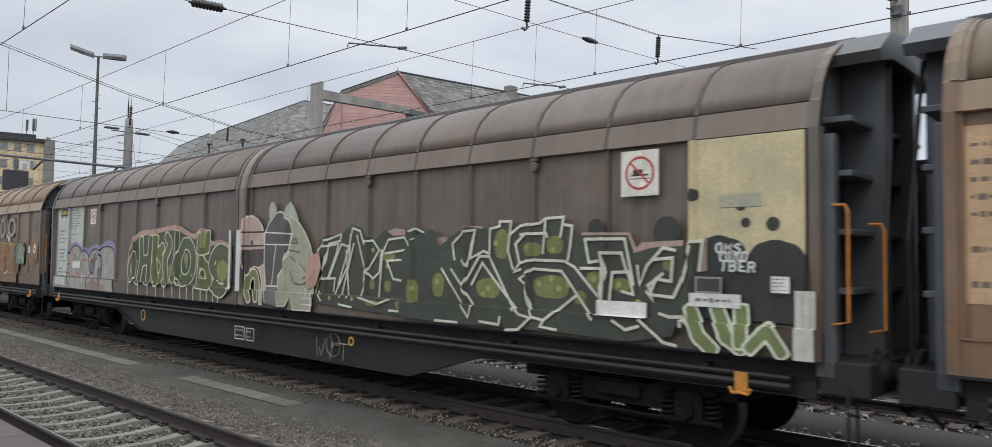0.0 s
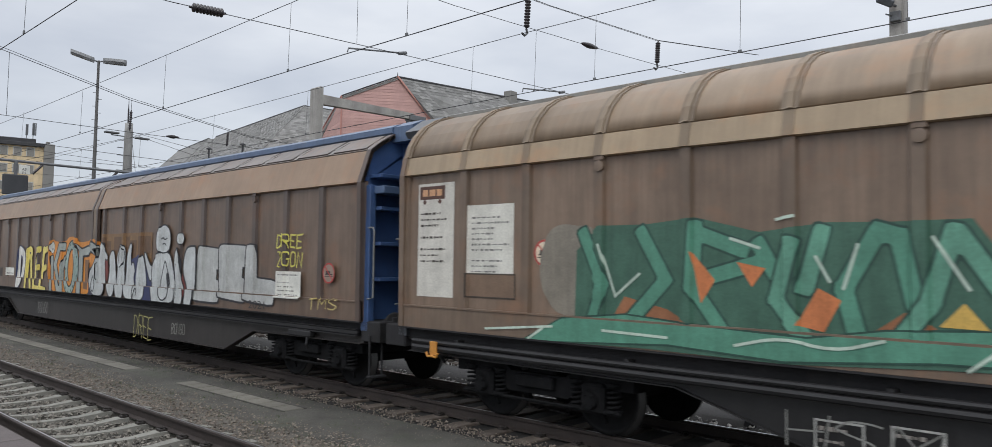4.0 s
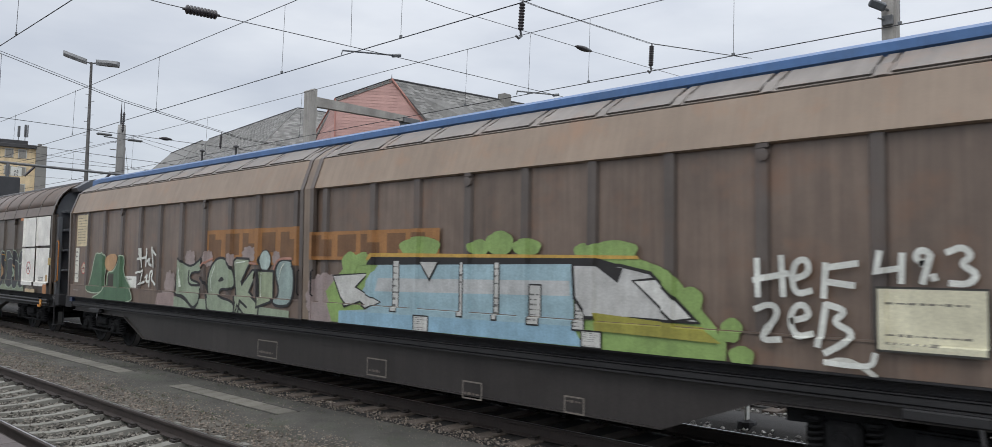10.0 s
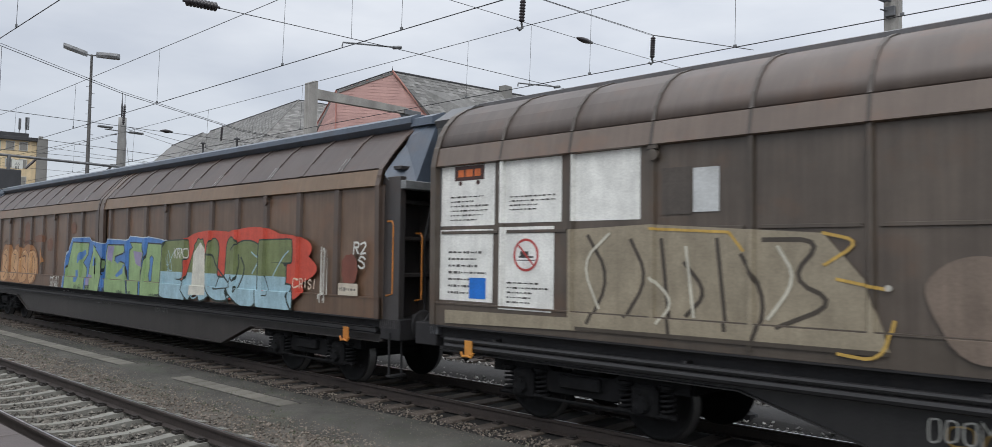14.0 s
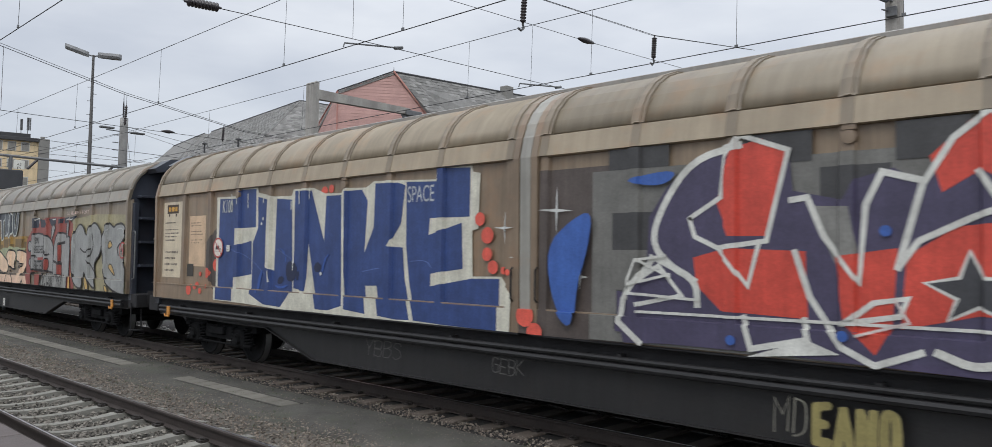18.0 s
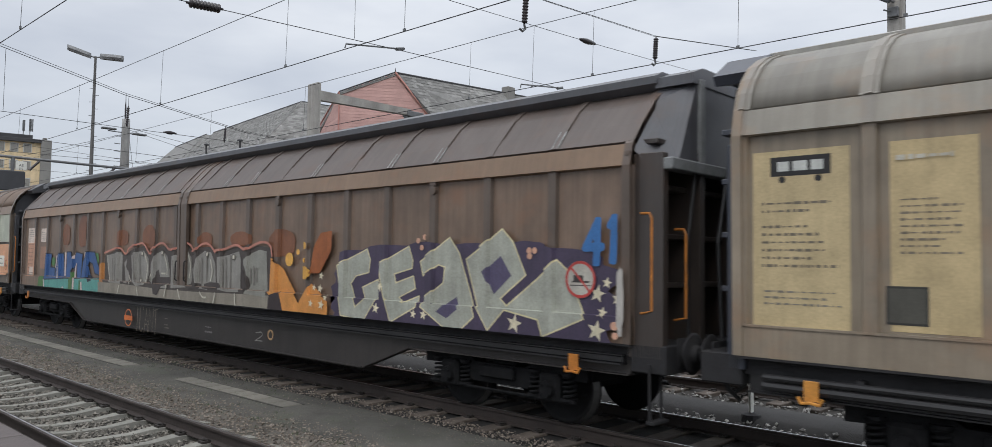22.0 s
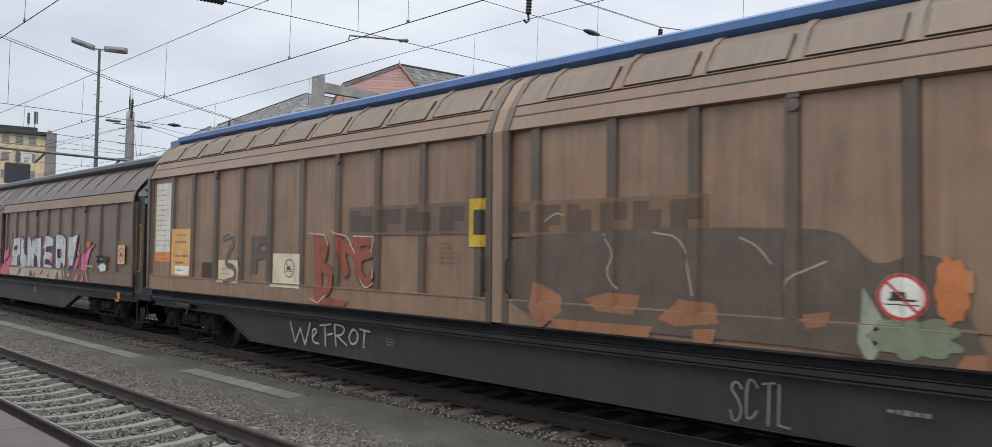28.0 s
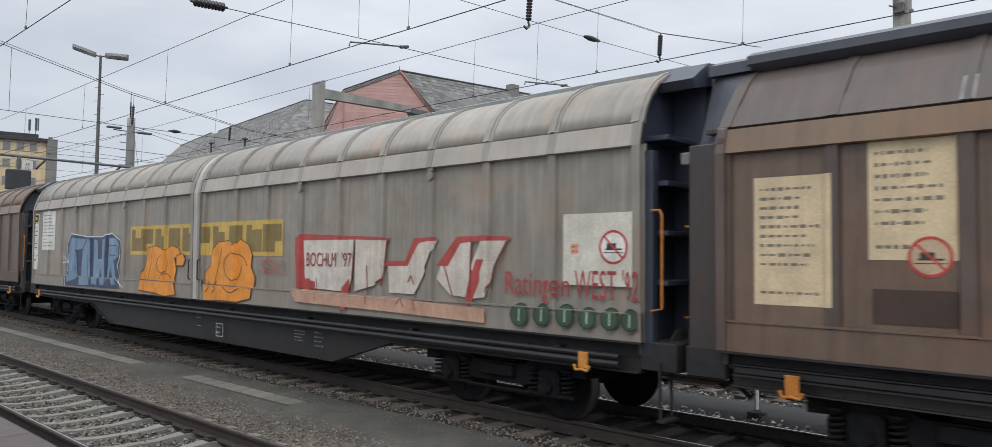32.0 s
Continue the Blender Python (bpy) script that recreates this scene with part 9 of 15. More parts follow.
piece(4, [(3, [(11.72, 2.32), (11.92, 2.06), (11.94, 1.57), (11.78, 1.33), (11.6, 1.51), (11.54, 2.06)])], 0.15, (78, 76, 74), (200, 198, 188), 0.025)
piece(4, [(0, [(12.02, 2.32), (12.22, 1.3), (12.37, 1.85), (12.53, 1.29), (12.61, 2.3)])], 0.15, (78, 76, 74), (200, 198, 188), 0.022)
piece(4, [(0, [(12.85, 1.26), (12.82, 2.28), (13.17, 1.27), (13.19, 2.3)])], 0.15, (78, 76, 74), (200, 198, 188), 0.022)
piece(4, [(0, [(13.59, 2.3), (13.57, 1.35)]), (1, [(13.59, 2.3), (13.89, 2.2), (13.81, 1.92), (13.6, 1.84)]), (1, [(13.81, 1.84), (13.97, 1.61), (13.88, 1.38), (13.57, 1.35)])], 0.17, (78, 76, 74), (200, 198, 188), 0.025)
piece(4, [(0, [(14.25, 2.32), (14.22, 1.91), (14.47, 1.88)]), (0, [(14.58, 2.34), (14.48, 1.36), (14.09, 1.35)])], 0.16, (78, 76, 74), (200, 198, 188), 0.022)
piece(4, [(0, [(14.84, 2.2), (15.38, 2.23)]), (0, [(15.17, 2.21), (15.09, 1.32)])], 0.18, (78, 76, 74), (200, 198, 188), 0.025)
piece(4, [(0, [(15.53, 2.22), (15.47, 1.32)]), (0, [(15.87, 2.22), (15.83, 1.3)]), (0, [(15.51, 1.8), (15.84, 1.84)])], 0.18, (78, 76, 74), (200, 198, 188), 0.025)
piece(4, [(0, [(16.09, 2.26), (16.06, 1.32)]), (0, [(16.09, 2.25), (16.39, 2.22)]), (0, [(16.08, 1.84), (16.29, 1.84)]), (0, [(16.06, 1.32), (16.29, 1.32)])], 0.18, (78, 76, 74), (200, 198, 188), 0.025)
piece(4, [(0, [(16.95, 2.24), (16.93, 1.32)]), (1, [(16.91, 2.26), (17.18, 2.21), (17.17, 1.93), (16.95, 1.83)]), (0, [(17.04, 1.81), (17.27, 1.35)])], 0.2, (74, 72, 72), (200, 198, 188), 0.028)
piece(4, [(0, [(17.52, 2), (17.51, 1.33)])], 0.17, (74, 72, 72), (200, 198, 188), 0.025)
piece(4, [(3, [(17.51, 2.32), (17.59, 2.25), (17.51, 2.16), (17.43, 2.24)])], 0.06, (74, 72, 72), (200, 198, 188), 0.02)
piece(4, [(0, [(17.77, 2.32), (18.06, 1.33), (18.4, 2.28)])], 0.22, (74, 72, 72), (200, 198, 188), 0.028)
piece(4, [(0, [(18.62, 2.26), (18.54, 1.28)]), (0, [(18.62, 2.27), (18.91, 2.29)]), (0, [(18.58, 1.79), (18.87, 1.79)]), (0, [(18.54, 1.28), (18.89, 1.28)])], 0.22, (74, 72, 72), (200, 198, 188), 0.028)
piece(4, [(0, [(19.18, 2.27), (19.15, 1.26)]), (1, [(19.07, 2.31), (19.45, 2.28), (19.5, 2.02), (19.19, 1.77)]), (0, [(19.32, 1.78), (19.58, 1.27)])], 0.24, (74, 72, 72), (200, 198, 188), 0.028)
disc(4, 19.99, 1.38, 0.1, (96, 84, 74), line=(196, 192, 184))
no_shunt(4, 21.23, 2.19, 0.17, back=(228, 184, 120))
rect(4, 20.7, 2.11, 20.85, 2.28, (222, 220, 214), rows=2)
tag(4, 'SK', 20.74, 1.62, 21.07, 1.98, (74, 64, 58))
rect(4, 21.43, 1.66, 21.5, 1.72, (222, 220, 214))
rect(4, 11.79, 0.5, 12.01, 0.8, None, frame=(120, 118, 114), sole=True)
rect(4, 9.89, 0.47, 10.12, 0.68, None, frame=(120, 118, 114), rows=2, ink=(120, 118, 114), sole=True)
rect(5, 0.31, 2.46, 1.17, 3.28, (206, 190, 160), rows=7)
rect(5, 0.28, 1.52, 0.54, 2.42, (214, 210, 200), rows=5)
no_shunt(5, 0.88, 1.89, 0.15, back=(190, 175, 155))
rect(5, 0.3, 1.16, 1.13, 1.39, None, rows=2, ink=(200, 196, 188))
owner_band(5, 7.51, 2.05, 10.82, 2.72, (196, 124, 52), (72, 52, 42), count=5)
rect(5, 3.45, 1.48, 4.2, 1.74, (222, 220, 214), rows=2)
blob(5, 5.62, 1.16, 6.2, 1.94, (150, 134, 130), amp=0.25, bumps=9)
blob(5, 6.55, 1.97, 7.06, 2.35, (150, 134, 130), amp=0.25, bumps=9)
blob(5, 7.41, 1.98, 7.79, 2.34, (150, 134, 130), amp=0.25, bumps=9)
blob(5, 8.32, 2, 8.64, 2.28, (150, 134, 130), amp=0.25, bumps=9)
blob(5, 8.87, 2.09, 9.48, 2.41, (150, 134, 130), amp=0.25, bumps=9)
blob(5, 9.95, 2.03, 10.23, 2.32, (150, 134, 130), amp=0.25, bumps=9)
poly(5, [(5.44, 1.41), (6.24, 1.43), (6.24, 1.13), (5.35, 1.15)], (150, 130, 126))
poly(5, [(6.24, 1.36), (7.69, 1.35), (10.63, 1.27), (10.62, 1.04), (7.69, 1.11), (6.24, 1.15)], (140, 152, 130))
poly(5, [(6.27, 2.21), (6.52, 2.06), (6.87, 1.99), (7.17, 2.1), (7.39, 2.22), (7.35, 1.88), (6.88, 1.88), (6.83, 1.72), (7.3, 1.67), (7.4, 1.37), (7.16, 1.1), (6.72, 1.34), (6.2, 1.41), (6.22, 1.75)], (140, 152, 130), line=(44, 44, 46), edge=0.045, smooth=True)
poly(5, [(7.67, 1.32), (7.56, 1.68), (7.69, 1.99), (7.98, 2.19), (8.36, 2.15), (8.64, 1.87), (8.67, 1.57), (8.08, 1.58), (8.11, 1.42), (8.78, 1.35), (8.75, 1.07), (7.69, 1.11)], (140, 152, 130), line=(44, 44, 46), edge=0.05, smooth=True)
poly(5, [(7.98, 1.7), (8.16, 1.83), (8.29, 1.73)], (44, 44, 46), smooth=True)
poly(5, [(8.6, 2.11), (8.7, 2.17), (9.17, 2.16), (9.19, 2.07), (8.91, 1.73), (8.94, 1.68), (9.29, 1.95), (9.49, 1.95), (9.2, 1.55), (9.64, 1.33), (9.61, 1.09), (9.23, 1.06), (8.87, 1.29), (8.78, 1.08), (8.74, 1.41), (8.69, 1.68)], (144, 154, 130), line=(44, 44, 46), edge=0.045)
disc(5, 9.73, 2.13, 0.19, (166, 182, 176), line=(44, 44, 46))
poly(5, [(9.52, 1.95), (10.02, 1.94), (10.04, 1.4), (9.56, 1.28)], (144, 154, 126), line=(44, 44, 46), edge=0.045)
poly(5, [(10.1, 2.01), (10.24, 2.17), (10.76, 2.11), (10.75, 1.38), (10.28, 1.32), (10.05, 1.4), (10.25, 1.57), (10.1, 1.84)], (138, 154, 150), line=(44, 44, 46), edge=0.05, smooth=True)
for pts in ([(6.79, 1.91), (6.76, 1.61), (7.24, 1.62)], [(6.32, 1.4), (6.72, 1.39), (7.1, 1.14), (7.28, 1.24)], [(7.69, 1.39), (7.52, 1.68), (7.31, 1.79)]):
    stroke(5, pts, 0.05, (44, 44, 46))
for pts in ([(8.78, 1.35), (8.75, 1.08)], [(9.23, 1.27), (8.97, 1.38), (8.92, 1.16)]):
    stroke(5, pts, 0.05, (44, 44, 46), smooth=False)
stroke(5, [(7.31, 1.98), (7.52, 2.1), (7.79, 2.16)], 0.04, (170, 120, 104))
stroke(5, [(9.18, 2.08), (9.51, 2.07)], 0.04, (170, 120, 104), smooth=False)
stroke(5, [(10.03, 1.98), (10.16, 2.17), (10.64, 2.17)], 0.04, (170, 120, 104))
stroke(5, [(6.44, 1.96), (6.47, 1.57)], 0.02, (206, 212, 200), smooth=False)
stroke(5, [(7.79, 1.52), (7.72, 1.75), (7.89, 2.02)], 0.02, (206, 212, 200))
for pts in ([(8.7, 2.08), (9.05, 2.11)], [(9.62, 1.9), (9.63, 1.43)]):
    stroke(5, pts, 0.02, (206, 212, 200), smooth=False)
stroke(5, [(10.22, 1.8), (10.27, 1.99), (10.37, 2.08)], 0.02, (206, 212, 200))
poly(5, [(1.18, 1.29), (1.47, 1.63), (1.7, 2.3), (1.99, 2.26), (2.27, 2.32), (2.46, 2.05), (2.34, 1.62), (2.44, 1.29)], (74, 106, 78), line=(172, 184, 162), edge=0.03, smooth=True)
poly(5, [(2.5, 1.84), (2.92, 1.82), (3.26, 2.25), (3.54, 2.18), (3.46, 1.78), (4.06, 1.41), (4.18, 1.11), (1.37, 1.09), (2.52, 1.36)], (74, 106, 78), line=(172, 184, 162), edge=0.03, smooth=True)
poly(5, [(2.35, 2.17), (2.75, 2.28), (3.14, 2.22), (2.97, 1.92), (2.64, 1.81), (2.33, 1.96)], (184, 142, 102), smooth=True)
rect(5, 2.57, 1.46, 2.91, 1.78, (58, 54, 46))
for pts in ([(4.42, 2.37), (4.48, 1.96)], [(4.36, 2.14), (4.7, 2.18)], [(4.73, 2.37), (4.72, 1.98)]):
    stroke(5, pts, 0.055, (212, 212, 206), smooth=False)
stroke(5, [(4.78, 2.09), (4.94, 2.17), (4.84, 2.03), (5, 2)], 0.055, (212, 212, 206))
for pts in ([(5, 2.4), (5.1, 1.97)], [(5, 2.35), (5.22, 2.23)], [(4.32, 1.82), (4.56, 1.88), (4.44, 1.58), (4.67, 1.63)]):
    stroke(5, pts, 0.055, (212, 212, 206), smooth=False)
for pts in ([(4.71, 1.72), (4.85, 1.81), (4.75, 1.63), (4.91, 1.64)], [(4.92, 1.53), (4.95, 1.88), (5.12, 1.86), (5.01, 1.71), (5.23, 1.58)]):
    stroke(5, pts, 0.055, (212, 212, 206))
blob(5, 11.16, 1.06, 12.12, 1.97, (150, 134, 132), amp=0.2, bumps=13)
owner_band(5, 11.25, 2.15, 14.34, 2.61, (192, 122, 52), (72, 52, 42), count=5)
poly(5, [(11.66, 1.64), (12.21, 2.09), (12.89, 2.22), (17.56, 2.19), (17.97, 2.06), (18.32, 1.67), (18.63, 1.34), (18.62, 1.16), (17.04, 1.14), (11.91, 1.17)], (134, 160, 92))
blob(5, 13.46, 2.19, 14.39, 2.5, (134, 160, 92), amp=0.12, bumps=5, power=2.2)
blob(5, 14.91, 2.22, 15.31, 2.44, (134, 160, 92), amp=0.12, bumps=5, power=2.2)
blob(5, 15.22, 2.22, 15.73, 2.55, (134, 160, 92), amp=0.12, bumps=5, power=2.2)
blob(5, 15.68, 2.22, 16.19, 2.44, (134, 160, 92), amp=0.12, bumps=5, power=2.2)
blob(5, 16.67, 2.18, 16.95, 2.37, (134, 160, 92), amp=0.12, bumps=5, power=2.2)
blob(5, 16.87, 2.16, 17.59, 2.4, (134, 160, 92), amp=0.12, bumps=5, power=2.2)
blob(5, 18.04, 1.61, 18.36, 1.9, (134, 160, 92), amp=0.12, bumps=5, power=2.2)
blob(5, 18.54, 1.34, 18.79, 1.6, (134, 160, 92), amp=0.12, bumps=5, power=2.2)
blob(5, 18.65, 1.12, 18.93, 1.33, (134, 160, 92), amp=0.12, bumps=5, power=2.2)
blob(5, 12.08, 1.92, 12.51, 2.29, (134, 160, 92), amp=0.12, bumps=5, power=2.2)
blob(5, 12.42, 2.06, 12.86, 2.28, (134, 160, 92), amp=0.12, bumps=5, power=2.2)
poly(5, [(12.69, 2.11), (12.86, 2.26), (17.56, 2.22), (17.58, 2.18), (12.91, 2.19)], (190, 150, 70))
poly(5, [(12.76, 2.08), (12.89, 2.2), (17.02, 2.19), (17.64, 2.04), (17.02, 2.08), (12.92, 2.08)], (38, 36, 36))
poly(5, [(13.0, 2.08), (16.67, 2.12), (16.69, 1.4), (16.88, 1.16), (12.1, 1.16), (12.11, 1.35), (12.82, 1.4), (12.62, 1.67)], (146, 172, 182))
poly(5, [(13.01, 1.88), (16.62, 1.92), (16.63, 1.74), (12.94, 1.68)], (176, 176, 176))
poly(5, [(12.11, 1.35), (16.71, 1.39), (16.88, 1.16), (12.1, 1.16)], (134, 168, 188))
poly(5, [(11.86, 1.9), (12.77, 1.95), (12.46, 1.73), (13.08, 1.52), (12.77, 1.41), (12.58, 1.51), (12.25, 1.42), (12.07, 1.56)], (188, 186, 182), line=(38, 36, 36), edge=0.03)
rect(5, 13.36, 1.4, 13.5, 2.15, (188, 186, 182), rows=5, ink=(38, 36, 36), frame=(38, 36, 36), name='graffiti_shape')
rect(5, 14.76, 1.4, 14.87, 2.14, (188, 186, 182), rows=5, ink=(38, 36, 36), frame=(38, 36, 36), name='graffiti_shape')
rect(5, 15.4, 1.39, 15.49, 2.14, (188, 186, 182), rows=5, ink=(38, 36, 36), frame=(38, 36, 36), name='graffiti_shape')
rect(5, 16, 1.37, 16.19, 1.86, (188, 186, 182), rows=5, ink=(38, 36, 36), frame=(38, 36, 36), name='graffiti_shape')
rect(5, 13.89, 1.15, 14.2, 1.37, (188, 186, 182), rows=5, ink=(38, 36, 36), frame=(38, 36, 36), name='graffiti_shape')
rect(5, 16.84, 1.16, 17.12, 1.35, (188, 186, 182), rows=5, ink=(38, 36, 36), frame=(38, 36, 36), name='graffiti_shape')
rect(5, 16.71, 1.35, 16.88, 1.7, (188, 186, 182), rows=5, ink=(38, 36, 36), frame=(38, 36, 36), name='graffiti_shape')
poly(5, [(13.94, 2.14), (14.34, 2.14), (14.16, 1.88)], (188, 186, 182), line=(38, 36, 36), edge=0.03)
poly(5, [(16.67, 2.12), (17.33, 2.11), (17.73, 2.03), (18.31, 1.52), (17.5, 1.52), (16.89, 1.5), (16.7, 1.72)], (182, 180, 178), line=(38, 36, 36), edge=0.04)
poly(5, [(16.97, 2.12), (17.38, 2.08), (17.31, 1.91)], (38, 36, 36))
poly(5, [(17.51, 1.94), (17.8, 1.97), (18.24, 1.56), (18.02, 1.52)], (206, 204, 200), line=(38, 36, 36), edge=0.03)
poly(5, [(16.99, 1.56), (18.35, 1.48), (18.58, 1.33), (17.03, 1.36)], (146, 140, 62))
rect(5, 9.48, 0.4, 10.12, 0.69, None, frame=(120, 112, 104), rows=2, ink=(120, 112, 104), sole=True)
rect(5, 12.69, 0.4, 13.14, 0.65, None, frame=(120, 112, 104), rows=2, ink=(120, 112, 104), sole=True)
rect(5, 14.77, 0.31, 15.12, 0.53, None, frame=(120, 112, 104), rows=2, ink=(120, 112, 104), sole=True)
rect(5, 16.5, 0.35, 16.78, 0.54, None, frame=(120, 112, 104), rows=2, ink=(120, 112, 104), sole=True)
for pts in ([(18.96, 2.18), (18.97, 1.83)], [(19.18, 2.21), (19.2, 1.84)], [(18.91, 1.98), (19.24, 2.05)]):
    stroke(5, pts, 0.06, (206, 206, 200), smooth=False)
stroke(5, [(19.28, 1.99), (19.45, 2.05), (19.43, 2.19), (19.32, 2.17), (19.28, 1.99), (19.33, 1.85), (19.46, 1.89)], 0.06, (206, 206, 200))
for pts in ([(19.6, 2.14), (19.58, 1.84)], [(19.61, 2.11), (19.87, 2.15)], [(19.6, 1.98), (19.84, 1.95)]):
    stroke(5, pts, 0.06, (206, 206, 200), smooth=False)
for pts in ([(18.95, 1.7), (19.09, 1.76), (19.16, 1.67), (19.04, 1.5), (19.01, 1.4), (19.18, 1.42)], [(19.28, 1.6), (19.46, 1.65), (19.4, 1.77), (19.3, 1.73), (19.26, 1.58), (19.33, 1.45), (19.47, 1.49)]):
    stroke(5, pts, 0.06, (206, 206, 200))
stroke(5, [(19.6, 1.77), (19.54, 1.39)], 0.06, (206, 206, 200), smooth=False)
stroke(5, [(19.61, 1.77), (19.79, 1.72), (19.65, 1.61), (19.84, 1.53), (19.78, 1.43), (19.61, 1.33)], 0.06, (206, 206, 200))
stroke(5, [(19.61, 1.24), (19.78, 1.29), (19.95, 1.22), (20.03, 1.16)], 0.05, (196, 194, 186))
for pts in ([(20.08, 2.25), (20.05, 2.08), (20.22, 2.11)], [(20.25, 2.23), (20.24, 1.99)]):
    stroke(5, pts, 0.055, (206, 206, 200), smooth=False)
stroke(5, [(20.42, 2.15), (20.35, 2.2), (20.39, 2.28), (20.47, 2.24), (20.45, 2.17), (20.4, 2.15)], 0.055, (206, 206, 200))
for pts in ([(20.47, 2.22), (20.41, 1.99)], [(20.49, 2.05), (20.5, 2.02)]):
    stroke(5, pts, 0.055, (206, 206, 200), smooth=False)
stroke(5, [(20.6, 2.25), (20.71, 2.3), (20.78, 2.22), (20.69, 2.15), (20.82, 2.07), (20.75, 1.98), (20.62, 1.99)], 0.055, (206, 206, 200))
rect(5, 20.05, 1.39, 20.89, 1.94, (206, 200, 178), rows=5, frame=(60, 58, 54))
no_shunt(5, 21.65, 1.89, 0.2, back=(214, 196, 190))
tag(5, 'J', 19.56, 1.2, 20.07, 1.38, (214, 214, 208), w=0.05)
rect(6, 0.13, 2.52, 1.16, 3.37, (228, 226, 222))
rect(6, 1.28, 2.54, 2.27, 3.37, (228, 226, 222))
rect(6, 2.44, 2.54, 3.38, 3.38, (228, 226, 222))
rect(6, 0.13, 1.5, 1.14, 2.47, (228, 226, 222))
rect(6, 1.29, 1.43, 2.16, 2.49, (228, 226, 222))
badge(6, 0.4, 3.14, 0.96, 3.34, back=(70, 40, 34), ink=(220, 110, 50))
rect(6, 0.26, 2.54, 1.14, 3.04, None, rows=5)
rect(6, 1.35, 2.67, 2.25, 2.92, None, rows=3)
rect(6, 0.23, 1.52, 1.14, 2.25, None, rows=5, ink=(90, 90, 90))
rect(6, 0.71, 1.54, 1.02, 1.82, (40, 110, 190))
rect(6, 1.33, 1.47, 2.16, 1.89, None, rows=4)
no_shunt(6, 1.71, 2.13, 0.21, back=(228, 226, 222))
rect(6, 4.03, 2.6, 4.33, 3.07, (190, 190, 190))
rect(6, 3.66, 2.58, 4.01, 3.09, (80, 72, 66), name='graffiti_shape')
blob(6, 8.63, 2.46, 8.95, 2.58, (190, 184, 176), amp=0.1)
blob(6, 9.93, 2.47, 10.19, 2.59, (120, 130, 140), amp=0.1)
tag(6, 'OO', 6.33, 0.53, 6.88, 0.72, (190, 150, 70), sole=True)
poly(6, [(15.64, 1.33), (19.22, 1.32), (19.22, 1.11), (15.64, 1.08)], (128, 138, 114))
poly(6, [(15.66, 1.69), (15.69, 2.15), (16, 2.44), (16.37, 2.28), (16.58, 1.91), (16.56, 1.48), (16.27, 1.22), (15.83, 1.3)], (54, 54, 58), line=(152, 166, 148), edge=0.028, smooth=True)
poly(6, [(16.57, 2.28), (16.81, 2.44), (17.07, 2.28), (17.25, 1.87), (17.21, 1.45), (16.93, 1.2), (16.58, 1.29), (16.65, 1.67), (16.54, 2.09)], (54, 54, 58), line=(152, 166, 148), edge=0.028, smooth=True)
poly(6, [(17.15, 2.34), (17.46, 2.41), (17.79, 2.22), (18.13, 1.95), (18.19, 1.52), (17.92, 1.21), (17.47, 1.26), (17.26, 1.45), (17.38, 1.87)], (54, 54, 58), line=(152, 166, 148), edge=0.028, smooth=True)
poly(6, [(17.83, 2.33), (18.02, 2.42), (18.33, 2.27), (18.44, 2.09), (18.67, 1.96), (18.72, 1.66), (18.55, 1.23), (18.14, 1.18), (17.98, 1.45), (18.15, 1.68)], (54, 54, 58), line=(152, 166, 148), edge=0.028, smooth=True)
poly(6, [(18.42, 2.11), (18.65, 2.4), (19.01, 2.39), (19.19, 2.12), (19.21, 1.33), (18.9, 1.21), (18.63, 1.33)], (54, 54, 58), line=(152, 166, 148), edge=0.028, smooth=True)
stroke(6, [(16.83, 2.28), (17.16, 2.21), (17.18, 2.04), (17.02, 2.09)], 0.03, (196, 146, 66))
for pts in ([(16.77, 2.22), (16.97, 1.86), (16.94, 1.5), (16.78, 1.36)], [(17.99, 2.03), (18.17, 1.79), (18.16, 1.47)]):
    stroke(6, pts, 0.03, (172, 138, 104))
for pts in ([(16.15, 2.17), (16.32, 2.1), (16.18, 1.93)], [(16.16, 2.19), (16.47, 2.16)], [(17.46, 2.09), (17.66, 2.15), (17.92, 2.08)], [(18.14, 2.08), (18.37, 2.06), (18.62, 1.93), (18.92, 2.08)], [(18.78, 2.16), (19.02, 2.19)]):
    stroke(6, pts, 0.028, (164, 176, 160))
stroke(6, [(18.31, 2.27), (18.33, 2.14)], 0.028, (164, 176, 160), smooth=False)
poly(6, [(2.41, 2.44), (3.51, 2.48), (5.38, 2.36), (5.74, 1.93), (5.96, 1.3), (2.39, 1.24), (0.32, 1.19), (0.31, 1.37), (2.42, 1.39)], (148, 136, 116))
for pts in ([(2.68, 2.36), (3, 1.88), (2.7, 1.34)], [(3.27, 2.31), (3.5, 1.89), (3.21, 1.45)]):
    stroke(6, pts, 0.045, (70, 62, 54))
for pts in ([(3.66, 2.31), (3.77, 1.31)], [(4.31, 2.31), (4.41, 1.38)]):
    stroke(6, pts, 0.045, (70, 62, 54), smooth=False)
for pts in ([(4.8, 2.3), (5.4, 2.3), (5.05, 1.92), (5.53, 1.71), (4.95, 1.45)], [(4.57, 2.15), (4.85, 1.69), (4.66, 1.2)]):
    stroke(6, pts, 0.045, (70, 62, 54))
stroke(6, [(2.55, 1.27), (5.94, 1.28)], 0.045, (70, 62, 54), smooth=False)
stroke(6, [(3.94, 2.06), (4.21, 1.75), (3.96, 1.5)], 0.045, (70, 62, 54))
stroke(6, [(3.52, 2.43), (4.44, 2.38), (4.59, 2.19)], 0.03, (194, 156, 76), smooth=False)
